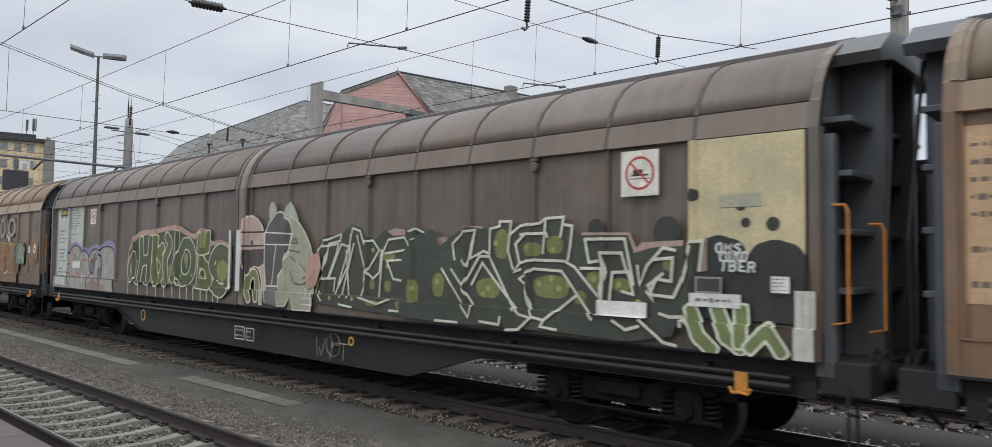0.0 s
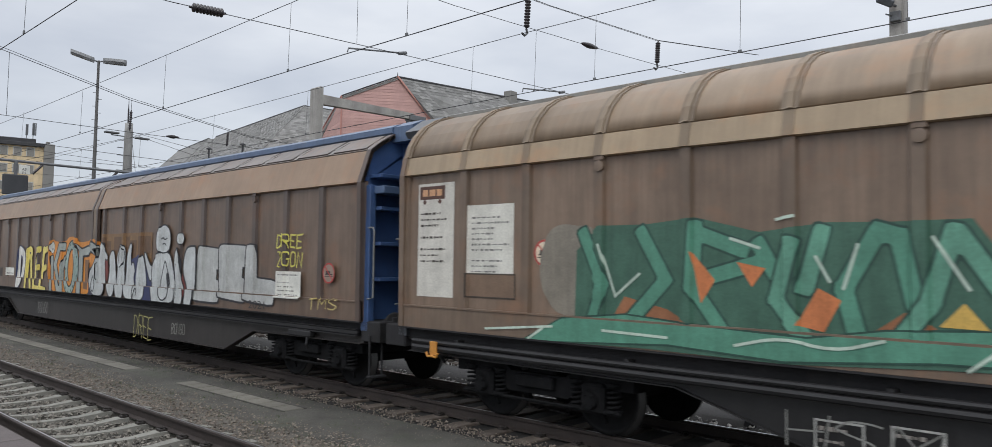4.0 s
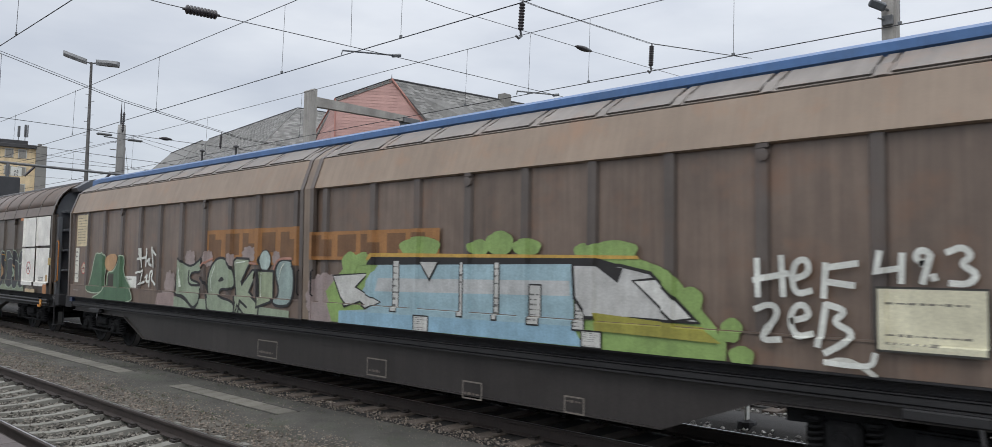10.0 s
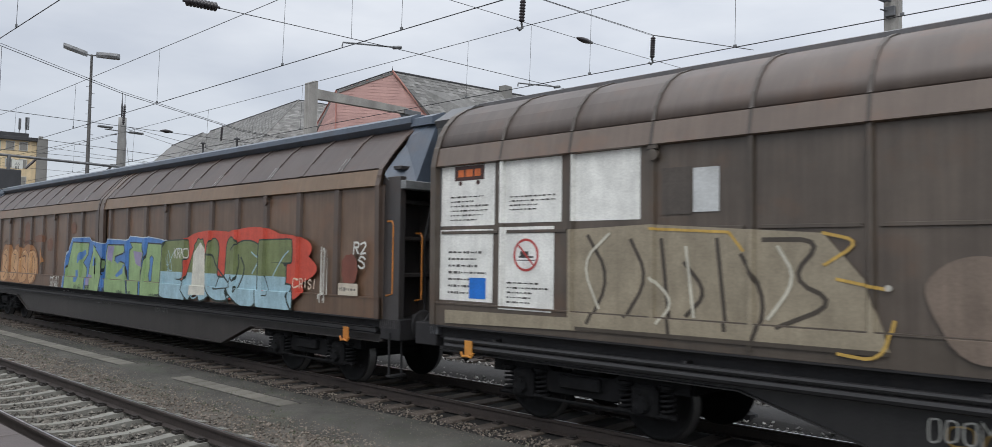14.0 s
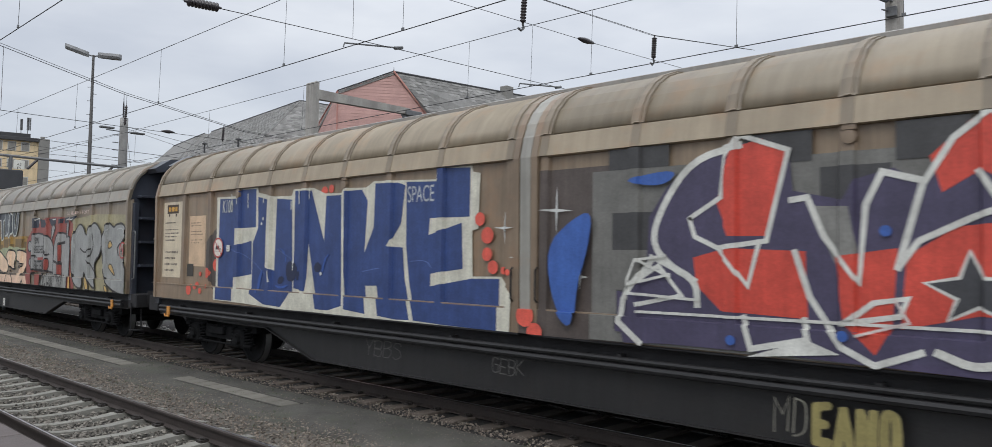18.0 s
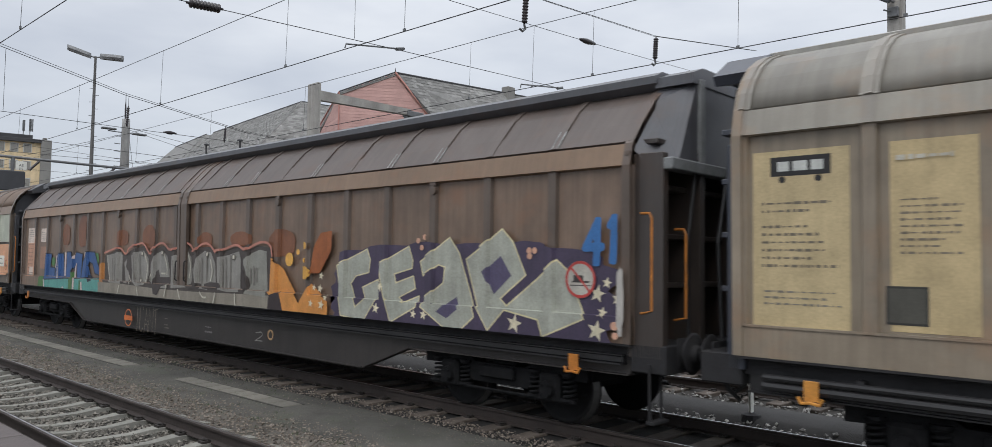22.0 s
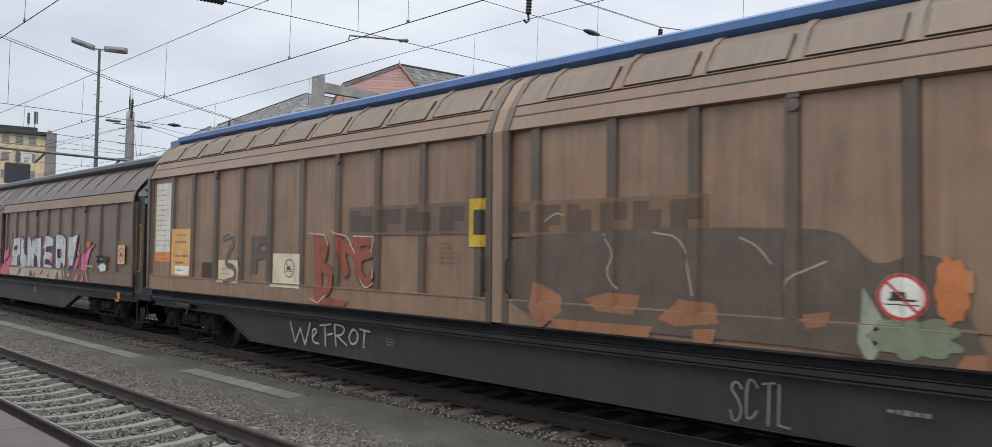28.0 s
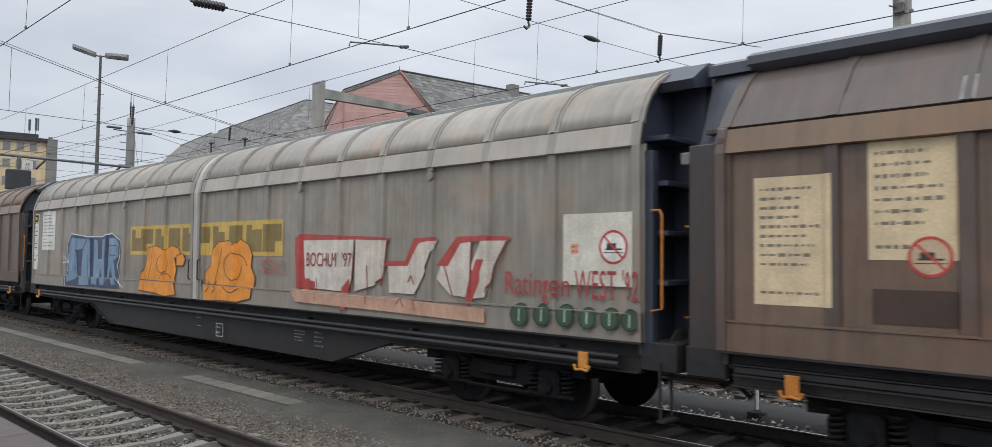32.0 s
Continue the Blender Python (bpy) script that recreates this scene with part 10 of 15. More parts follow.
for pts in ([(5.38, 2.36), (5.73, 2.28), (5.39, 2.06)], [(5.5, 1.93), (5.91, 1.85)], [(5.52, 1.25), (5.89, 1.21), (5.99, 1.57)]):
    stroke(6, pts, 0.03, (194, 156, 76))
stroke(6, [(2.98, 2.38), (2.59, 2.05), (2.84, 1.52)], 0.035, (196, 190, 174))
stroke(6, [(3.96, 2.23), (4.05, 1.49)], 0.035, (196, 190, 174), smooth=False)
for pts in ([(4.95, 2.23), (5.14, 1.92), (4.85, 1.52)], [(3.54, 1.89), (3.82, 1.65), (3.63, 1.4)]):
    stroke(6, pts, 0.035, (196, 190, 174))
poly(6, [(6.21, 1.94), (6.52, 2.17), (6.91, 2.12), (6.76, 1.75), (6.93, 1.27), (6.52, 1.25), (6.27, 1.66)], (122, 106, 94), smooth=True)
poly(6, [(6.99, 2.02), (7.33, 2.23), (7.55, 2.03), (7.47, 1.58), (7.17, 1.5)], (106, 94, 86), smooth=True)
for u, z in ((5.94, 1.86), (7.31, 1.62)):
    disc(6, u, z, 0.03, (196, 190, 180))
poly(6, [(7.59, 2.29), (7.91, 2.41), (8.29, 2.35), (8.44, 2.2), (8.86, 2.2), (8.93, 2.28), (9.33, 2.23), (9.36, 2.37), (9.66, 2.36), (9.75, 2.23), (10.26, 2.23), (10.52, 2.23), (10.68, 2.08), (11.06, 2.35), (11.46, 2.36), (11.45, 1.09), (7.52, 1.38)], (150, 140, 124))
poly(6, [(8.3, 1.37), (10.31, 1.35), (10.31, 1.07), (8.31, 1.1)], (176, 152, 124))
poly(6, [(9.75, 1.74), (10.1, 1.86), (10.37, 1.66), (10.31, 1.4), (9.87, 1.4)], (126, 112, 100), smooth=True)
for pts in ([(7.63, 2.23), (7.69, 1.72), (7.56, 1.44)], [(8.14, 2.29), (8.46, 1.98), (8.23, 1.54)]):
    stroke(6, pts, 0.06, (78, 70, 64))
for pts in ([(8.51, 2.17), (8.84, 2.14), (8.81, 1.69)], [(9.39, 2.34), (9.36, 2), (9.71, 1.94)], [(9.63, 2.12), (9.64, 1.39)]):
    stroke(6, pts, 0.06, (78, 70, 64), smooth=False)
for pts in ([(10.31, 2.2), (10.69, 1.83), (10.31, 1.6)], [(8.08, 1.47), (8.67, 1.75), (9.02, 1.24)]):
    stroke(6, pts, 0.06, (78, 70, 64))
stroke(6, [(10.31, 1.81), (10.53, 1.51)], 0.06, (78, 70, 64), smooth=False)
poly(6, [(11.96, 2.21), (12.05, 2.32), (12.18, 2.17), (12.56, 2.21), (12.81, 2.28), (13.04, 2.18), (13.23, 1.91), (13.55, 1.98), (13.89, 2.27), (13.99, 2.18), (14.12, 2.21), (14.28, 2.27), (14.58, 2.21), (14.75, 2.15), (15.02, 2.27), (15.28, 2.19), (15.48, 2.08), (15.77, 2.19), (15.81, 1.66), (15.84, 1.05), (15.17, 1.07), (14.02, 1.15), (13.04, 1.18), (12.06, 1.22), (12.01, 1.58)], (190, 152, 104))
poly(6, [(13.34, 1.98), (13.96, 2.18), (14.02, 1.68), (13.96, 1.24), (13.48, 1.23), (13.3, 1.51)], (176, 160, 110))
poly(6, [(14.91, 2.07), (15.28, 2.16), (15.67, 2.03), (15.62, 1.55), (15.17, 1.38), (14.91, 1.61)], (176, 160, 112))
poly(6, [(12.44, 2.1), (12.73, 2.12), (13.04, 1.9), (12.96, 1.8), (12.57, 1.82), (12.44, 1.92)], (176, 166, 146))
poly(6, [(12.57, 1.36), (13.89, 1.42), (14.8, 1.34), (14.8, 1.17), (13.04, 1.18)], (172, 164, 112))
poly(6, [(12.03, 2.02), (12.35, 2.07), (12.44, 1.68), (12.23, 1.45), (12.05, 1.51)], (204, 130, 80))
poly(6, [(13.04, 2.04), (13.23, 1.91), (13.27, 1.64), (13.12, 1.5), (12.89, 1.69)], (204, 130, 80))
poly(6, [(14.34, 2.15), (14.58, 2.12), (14.6, 1.77), (14.46, 1.58), (14.34, 1.82)], (208, 146, 88))
for pts in ([(12.09, 2.28), (12.22, 2.03), (12.4, 1.74), (12.35, 2.1), (12.44, 2.21), (12.73, 2.21), (12.96, 2.04), (13.15, 1.81), (13.34, 1.81)], [(12.57, 1.47), (12.57, 1.65), (12.73, 1.65), (12.89, 1.52), (13.19, 1.47), (13.34, 1.58), (13.3, 1.84)], [(13.04, 2.21), (13.3, 2.01), (13.62, 2.02), (13.89, 2.24)]):
    stroke(6, pts, 0.075, (50, 46, 48))
for pts in ([(13.99, 2.27), (13.93, 1.93)], [(14.12, 2.27), (14.08, 2.18), (14.12, 1.93), (14.21, 1.81)]):
    stroke(6, pts, 0.075, (50, 46, 48), smooth=False)
for pts in ([(14.18, 2.18), (14.34, 2.24), (14.58, 2.21), (14.69, 2.07)], [(14.12, 1.93), (14.27, 1.63), (14.51, 1.59), (14.69, 1.63), (14.8, 1.49), (14.69, 1.39)], [(14.57, 1.77), (14.75, 1.95), (14.8, 2.13), (15.02, 2.3), (15.23, 2.21), (15.48, 2.05), (15.72, 2.08), (15.75, 2.19)], [(15.72, 1.71), (15.38, 1.64), (15.07, 1.68), (15.05, 1.84), (15.18, 1.85), (15.33, 1.69)], [(14.86, 1.61), (14.96, 1.44), (15.28, 1.41), (15.62, 1.6)], [(15.77, 1.98), (15.76, 1.66), (15.62, 1.33)], [(13.19, 1.14), (13.34, 1.35), (13.62, 1.4), (13.76, 1.16)], [(14.21, 0.96), (14.45, 1.23), (14.33, 1.45)], [(14.96, 1.05), (15.17, 1.29), (15.38, 1.23), (15.52, 1.06)]):
    stroke(6, pts, 0.075, (50, 46, 48))
stroke(6, [(13.89, 1.17), (14.51, 1.35), (15.17, 1.29)], 0.075, (50, 46, 48), smooth=False)
stroke(6, [(13.89, 1.96), (13.66, 1.95), (13.59, 1.82), (13.86, 1.77), (13.83, 1.61), (13.59, 1.6)], 0.045, (50, 46, 48))
for pts in ([(13.7, 2.02), (13.76, 1.51)], [(13.55, 1.92), (13.76, 1.48)], [(14.28, 2.06), (14.63, 1.92)], [(14.91, 1.87), (15.28, 1.91), (15.72, 1.9)]):
    stroke(6, pts, 0.045, (50, 46, 48), smooth=False)
stroke(6, [(12.77, 1.69), (12.96, 1.8), (13.19, 1.81)], 0.045, (50, 46, 48))
for pts in ([(14.57, 1.77), (14.91, 1.78)], [(14.21, 1.87), (14.52, 1.91)]):
    stroke(6, pts, 0.045, (50, 46, 48), smooth=False)
for pts in ([(11.91, 2.36), (12.09, 2.21), (12.27, 2.33)], [(12.44, 2.23), (12.73, 2.26), (12.96, 2.12)], [(12.88, 2.31), (13.04, 2.18), (13.13, 2.28)]):
    stroke(6, pts, 0.03, (208, 204, 190), smooth=False)
for pts in ([(13.34, 2.14), (13.62, 2.06), (13.86, 2.24)], [(14.21, 2.35), (14.28, 2.24)], [(14.61, 2.36), (14.8, 2.14), (15.03, 2.34), (15.23, 2.24), (15.46, 2.12)]):
    stroke(6, pts, 0.03, (208, 204, 190))
for pts in ([(13.79, 2.44), (14.12, 2.43)], [(14.75, 2.42), (15.29, 2.41)], [(12.57, 1.79), (12.44, 1.92), (12.56, 2.09)]):
    stroke(6, pts, 0.03, (208, 204, 190), smooth=False)
poly(6, [(12.65, 1.58), (12.85, 1.47), (12.67, 1.45)], (206, 200, 188), line=(50, 46, 48), edge=0.02)
poly(6, [(15.13, 1.76), (15.38, 1.61), (15.15, 1.57)], (206, 200, 188), line=(50, 46, 48), edge=0.02)
poly(6, [(10.89, 1.37), (11, 2.33), (11.31, 2.36), (11.44, 2.21), (11.39, 1.86), (11.68, 1.72), (11.92, 1.73), (11.95, 1.29), (11.3, 1.32)], (150, 140, 126))
poly(6, [(11.31, 2.33), (11.63, 2.13), (11.82, 1.95), (11.76, 1.76), (11.49, 1.79), (11.31, 1.86)], (96, 86, 80))
for pts in ([(11.14, 2.21), (11.08, 1.46)], [(11.29, 2.29), (11.44, 2.17)]):
    stroke(6, pts, 0.05, (78, 72, 66), smooth=False)
stroke(6, [(11.44, 1.79), (11.59, 1.71), (11.78, 1.78)], 0.05, (78, 72, 66))
for pts in ([(10.89, 1.29), (11.2, 1.5), (11.5, 1.29)], [(11.05, 1.07), (11.25, 1.39), (11.55, 1.11)], [(11.94, 2.17), (12.01, 1.29)]):
    stroke(6, pts, 0.05, (78, 72, 66), smooth=False)
for pts in ([(11.31, 2.36), (11.63, 2.11), (11.85, 1.95), (11.94, 1.8), (11.98, 2.1)], [(10.91, 1.33), (11.97, 1.32)], [(10.98, 2.33), (11.29, 2.36)]):
    stroke(6, pts, 0.02, (186, 150, 86), smooth=False)
stroke(6, [(11.37, 1.9), (11.54, 1.93), (11.64, 1.85), (11.49, 1.8)], 0.03, (150, 186, 170))
for pts in ([(9, 1.82), (9.01, 1.25)], [(8.23, 1.42), (8.45, 1.09)]):
    stroke(6, pts, 0.06, (78, 70, 64), smooth=False)
for pts in ([(7.79, 2.35), (7.71, 1.97), (7.82, 1.52)], [(8.73, 1.7), (8.92, 1.34), (9.15, 1.19)]):
    stroke(6, pts, 0.035, (190, 182, 166))
for pts in ([(9.46, 2.28), (9.47, 1.49)], [(10.37, 2.12), (10.64, 2.17)]):
    stroke(6, pts, 0.035, (190, 182, 166), smooth=False)
for pts in ([(10.15, 1.59), (10.43, 1.25)], [(8.22, 2.29), (8.38, 2.1), (8.3, 1.8)], [(9.87, 1.64), (10.15, 1.69), (10.31, 1.55)]):
    stroke(6, pts, 0.035, (190, 182, 166))
for pts in ([(8.86, 2.2), (9.01, 2.23)], [(9.78, 2.25), (10.26, 2.24), (10.27, 2.49)], [(10.92, 2.47), (11.03, 2.47), (11.03, 2.22)]):
    stroke(6, pts, 0.028, (182, 148, 80), smooth=False)
rect(6, 19.17, 2.48, 20.16, 3.33, (226, 222, 216))
rect(6, 19.19, 1.35, 20.17, 2.43, (226, 222, 216))
rect(6, 20.33, 2.5, 21.4, 3.33, (226, 222, 216))
rect(6, 20.34, 1.35, 21.42, 2.43, (226, 222, 216))
no_shunt(6, 19.66, 1.85, 0.19, back=(226, 222, 216))
rect(6, 18.73, 3.27, 19.06, 3.52, (180, 118, 72))
rect(6, 20.57, 1.5, 20.97, 1.6, None, rows=1, frame=(80, 78, 76))
rect(6, 21.16, 1.49, 21.33, 1.67, (178, 150, 110))
rect(6, 19.62, 1.05, 20.47, 1.25, (190, 170, 140))
font_word(6, 'JIAGEN', 19.71, 1.18, 20.3, 1.35, (150, 140, 124))
rect(6, 21.16, 1.11, 21.45, 1.41, (170, 120, 80))
rect(6, 21.43, 1.95, 21.6, 2.15, (180, 160, 120))
rect(6, 10.71, 0.41, 11, 0.69, None, frame=(180, 178, 172), rows=2, ink=(180, 178, 172), sole=True)
rect(6, 11.13, 0.39, 11.44, 0.69, None, frame=(180, 178, 172), rows=2, ink=(180, 178, 172), sole=True)
ring(6, 14.37, 0.68, 0.07, (190, 140, 60), sole=True)
tag(6, 'OOOM', 6.21, 0.57, 6.75, 0.78, (190, 188, 182), sole=True)
rect(7, 0.26, 1.65, 1.04, 2.89, (184, 138, 110), rows=7, ink=(120, 84, 68))
rect(7, 1.32, 2.61, 1.99, 2.93, (190, 150, 128), rows=3)
rect(7, 1.34, 1.52, 1.96, 2.44, (176, 150, 132))
no_shunt(7, 1.78, 2.17, 0.16, back=(176, 96, 78), ink=(120, 60, 50))
rect(7, 0.76, 2.9, 1.11, 3.06, (222, 220, 214), rows=1)
blob(7, 4.7, 2.09, 5.19, 2.99, (112, 72, 50), amp=0.2)
blob(7, 5.62, 2.37, 6.72, 2.62, (112, 72, 50), amp=0.2)
blob(7, 8.61, 2.58, 9.02, 2.93, (112, 72, 50), amp=0.2)
blob(7, 6.74, 2.11, 7.24, 2.51, (112, 72, 50), amp=0.2)
blob(7, 4.69, 2.48, 5.21, 3.03, (112, 72, 50), amp=0.2, bumps=9)
poly(7, [(2.48, 1.12), (2.36, 1.62), (2.51, 2.13), (2.75, 2.38), (3.15, 2.28), (3.38, 2.37), (3.68, 2.13), (3.89, 2.32), (4.17, 2.36), (4.58, 2.18), (4.96, 2.36), (5.45, 2.33), (5.8, 2.19), (6.02, 1.9), (6.08, 1.5), (5.93, 1.21), (5.24, 1.1), (4.48, 1.15), (3.34, 1.17)], (160, 112, 72), line=(100, 64, 44), edge=0.02, smooth=True)
poly(7, [(2.58, 1.18), (2.49, 1.62), (2.71, 2.13), (3.07, 2.18), (3.32, 1.94), (3.17, 1.64), (3.41, 1.37), (3.11, 1.16)], (196, 150, 106), line=(100, 64, 44), edge=0.02, smooth=True)
poly(7, [(3.52, 1.23), (3.4, 1.75), (3.54, 2.13), (3.9, 2.23), (4.18, 2.04), (4.12, 1.77), (4.31, 1.5), (4.07, 1.22)], (196, 150, 106), line=(100, 64, 44), edge=0.02, smooth=True)
poly(7, [(4.41, 1.19), (4.3, 1.77), (4.58, 2.14), (4.91, 2.18), (5.16, 1.97), (5.04, 1.62), (5.24, 1.29), (4.81, 1.16)], (190, 142, 98), line=(100, 64, 44), edge=0.02, smooth=True)
poly(7, [(5.36, 1.17), (5.25, 1.8), (5.39, 2.18), (5.74, 2.14), (5.97, 1.82), (5.92, 1.41), (5.7, 1.19)], (196, 150, 106), line=(100, 64, 44), edge=0.02, smooth=True)
poly(7, [(6.13, 2.15), (6.28, 2.27), (6.44, 2.07), (6.5, 1.83), (6.29, 1.71), (6.15, 1.91)], (170, 116, 70))
for pts in ([(2.76, 2.03), (3.08, 1.93), (2.85, 1.73)], [(2.77, 1.63), (3.18, 1.45), (2.87, 1.29)], [(3.69, 2.04), (3.98, 2), (3.77, 1.76)], [(3.7, 1.62), (4.06, 1.45), (3.78, 1.29)], [(4.59, 1.96), (4.91, 2.01), (4.85, 1.79)], [(4.6, 1.69), (4.98, 1.53), (4.74, 1.35)], [(5.51, 2.06), (5.8, 1.82), (5.76, 1.4), (5.53, 1.35)]):
    stroke(7, pts, 0.03, (90, 58, 42))
stroke(7, [(5.52, 1.97), (5.53, 1.47)], 0.03, (90, 58, 42), smooth=False)
stroke(7, [(4.71, 2.36), (5.21, 2.48), (5.68, 2.39)], 0.03, (90, 58, 42))
stroke(7, [(2.66, 2.38), (2.98, 2.52)], 0.03, (90, 58, 42), smooth=False)
stroke(7, [(4.03, 2.41), (4.31, 2.55), (4.71, 2.4)], 0.03, (90, 58, 42))
for pts in ([(2.6, 1.83), (2.75, 2.13), (2.99, 2.18)], [(3.55, 1.85), (3.68, 2.11), (3.9, 2.15)], [(4.43, 1.87), (4.59, 2.07), (4.78, 2.12)], [(5.34, 1.89), (5.43, 2.1), (5.57, 2.13)]):
    stroke(7, pts, 0.025, (214, 180, 140))
tag(7, 'STEADY', 7.29, 1.11, 8.03, 1.44, (205, 204, 198), w=0.03)
poly(7, [(8.22, 1.13), (8.39, 1.72), (8.57, 2.23), (8.8, 2.49), (10.02, 2.5), (10.18, 2.4), (11.06, 2.33), (11.34, 2.44), (12.44, 2.4), (12.55, 2.5), (13.38, 2.45), (13.57, 2.47), (14.54, 2.38), (14.52, 2.18), (14.39, 1.85), (14.56, 1.46), (14.54, 1.11)], (76, 122, 184), line=(186, 196, 204), edge=0.02)
poly(7, [(8.38, 1.13), (8.49, 1.66), (8.85, 2.38), (10.02, 2.35), (9.96, 2.05), (9.66, 1.84), (9.91, 1.7), (9.88, 1.44), (9.82, 1.12)], (140, 166, 114), line=(44, 48, 50), edge=0.03)
poly(7, [(9.2, 2.03), (9.78, 2.18), (9.85, 2.07), (9.36, 1.83), (9.18, 1.82)], (76, 122, 184))
poly(7, [(9.12, 1.63), (9.41, 1.66), (9.44, 1.48), (9.28, 1.33), (9.12, 1.33)], (76, 122, 184))
poly(7, [(9.93, 1.12), (10.11, 1.82), (10.41, 2.32), (10.78, 2.11), (11.14, 1.88), (11.07, 1.69), (10.87, 1.14)], (140, 166, 114), line=(44, 48, 50), edge=0.03)
poly(7, [(10.49, 2.05), (10.72, 1.8), (10.42, 1.76)], (76, 122, 184))
poly(7, [(11.22, 1.11), (11.21, 1.85), (11.37, 2.3), (12.34, 2.29), (12.39, 2.12), (11.73, 2.02), (11.71, 1.92), (12.42, 1.86), (12.48, 1.5), (12.56, 1.1), (11.86, 1.09)], (140, 166, 114), line=(44, 48, 50), edge=0.03)
poly(7, [(11.75, 1.56), (12.33, 1.84), (12.42, 1.81), (12.16, 1.61), (11.86, 1.52)], (76, 122, 184))
poly(7, [(11.71, 1.93), (12.34, 2.12), (12.35, 2.03), (11.86, 1.84)], (76, 122, 184))
poly(7, [(12.58, 2.35), (13.31, 2.33), (13.37, 2.17), (13.43, 2.09), (13.31, 1.77), (13.19, 1.7), (13.21, 1.09), (12.62, 1.09), (12.55, 1.6), (12.56, 2.17), (12.72, 2.23)], (140, 166, 114), line=(44, 48, 50), edge=0.03)
poly(7, [(12.77, 2.15), (13.41, 2.11), (13.24, 1.78), (12.93, 1.85)], (142, 132, 164))
poly(7, [(11.4, 2.27), (11.66, 2.26), (11.54, 1.86), (11.34, 1.96)], (142, 132, 164))
poly(7, [(10.03, 1.56), (10.27, 1.52), (10.2, 1.26), (9.98, 1.27)], (142, 132, 164))
poly(7, [(14.23, 1.8), (14.4, 1.61), (14.35, 1.44), (14.21, 1.51)], (142, 132, 164))
poly(7, [(13.31, 1.09), (13.31, 1.55), (13.5, 2.09), (13.57, 2.33), (14.4, 2.3), (14.27, 1.85), (14.43, 1.45), (14.41, 1.09)], (140, 166, 114), line=(44, 48, 50), edge=0.03)
poly(7, [(13.69, 2.0), (13.78, 2.05), (13.88, 2.0), (13.82, 1.75), (13.8, 1.49), (13.69, 1.46), (13.64, 1.61), (13.71, 1.79)], (76, 122, 184), line=(44, 48, 50), edge=0.02)
tag(7, 'MILAGA', 9.16, 1.12, 9.71, 1.28, (44, 48, 50), w=0.02)
tag(7, 'SOE', 9.98, 1.15, 10.28, 1.28, (44, 48, 50), w=0.02)
tag(7, 'REIDE', 10.92, 1.13, 11.25, 1.25, (44, 48, 50), w=0.02)
tag(7, 'ARAKOR', 13.8, 1.1, 14.35, 1.22, (44, 48, 50), w=0.02)
tag(7, 'EIDE', 12.62, 1.13, 12.84, 1.22, (44, 48, 50), w=0.02)
tag(7, 'HEBA', 12.06, 1.11, 12.42, 1.22, (44, 48, 50), w=0.02)
tag(7, 'RITUNA', 7.99, 0.88, 8.98, 1.07, (150, 150, 148), w=0.018, sole=True)
tag(7, 'FKBD', 9.72, 0.91, 10.12, 1.03, (150, 150, 148), w=0.018, sole=True)
tag(7, 'MOR AAA', 10.4, 0.84, 11.39, 1.03, (150, 150, 148), w=0.018, sole=True)
tag(7, 'KATPOPK', 13.86, 0.82, 14.54, 1.02, (150, 150, 148), w=0.018, sole=True)
blob(7, 14.66, 1.2, 20.31, 2.62, (196, 72, 54), amp=0.14, bumps=9, power=3.4)
word(7, 'EAUSE', 14.55, 1.14, 19.45, 2.42, (112, 122, 78), (44, 56, 50), fat=0.34, edge=0.03, over=0.25, wob=0.08, fill2=(150, 180, 192), cut=0.45, wild=3, slant=0.06, seed=5)
poly(7, [(15.77, 1.26), (15.85, 2.11), (16.13, 2.34), (16.42, 2.11), (16.47, 1.28)], (206, 202, 190))
font_word(7, 'KRIPO', 14.96, 2, 15.64, 2.22, (206, 204, 198))
tag(7, 'CRISI', 19.58, 1.53, 20.23, 1.71, (214, 190, 170))
tag(7, 'R2', 21.19, 2.11, 21.56, 2.31, (205, 204, 198), w=0.03)
tag(7, 'S', 21.33, 1.89, 21.55, 2.09, (205, 204, 198), w=0.03)
blob(7, 20.91, 1.63, 21.34, 2.13, (120, 66, 52), amp=0.1)
rect(7, 20.84, 1.47, 21.35, 1.66, (190, 180, 166), rows=1)
tag(7, 'REZZA', 20.34, 1.38, 20.55, 2.2, (200, 198, 190), w=0.025)
rect(8, 0.27, 1.6, 1.15, 3.22, (206, 192, 170))
rect(8, 1.51, 1.85, 2.21, 2.89, (206, 178, 150))
badge(8, 0.43, 2.97, 0.97, 3.16, back=(66, 44, 30), ink=(205, 150, 50))
rect(8, 0.27, 2.33, 1.15, 2.84, None, rows=4)
rect(8, 0.31, 1.65, 1.19, 2.24, None, rows=3, ink=(110, 100, 92))
rect(8, 1.53, 2.21, 2.21, 2.81, None, rows=6, ink=(140, 112, 92))
rect(8, 1.45, 1.64, 1.73, 1.9, (60, 56, 52))
blob(8, 2.29, 1.37, 3.76, 2.68, (84, 76, 72), amp=0.1)
disc(8, 2.41, 1.73, 0.1, (224, 92, 74))
disc(8, 2.69, 1.89, 0.12, (224, 92, 74))
disc(8, 1.65, 1.37, 0.11, (224, 92, 74))
disc(8, 1.92, 1.46, 0.08, (224, 92, 74))
disc(8, 2.14, 1.36, 0.06, (224, 92, 74))
disc(8, 2.39, 1.46, 0.04, (224, 92, 74))
disc(8, 3.73, 1.35, 0.13, (224, 92, 74))
disc(8, 3.91, 1.28, 0.08, (224, 92, 74))
disc(8, 6.35, 3.16, 0.09, (224, 92, 74))
disc(8, 6.54, 3.2, 0.07, (224, 92, 74))
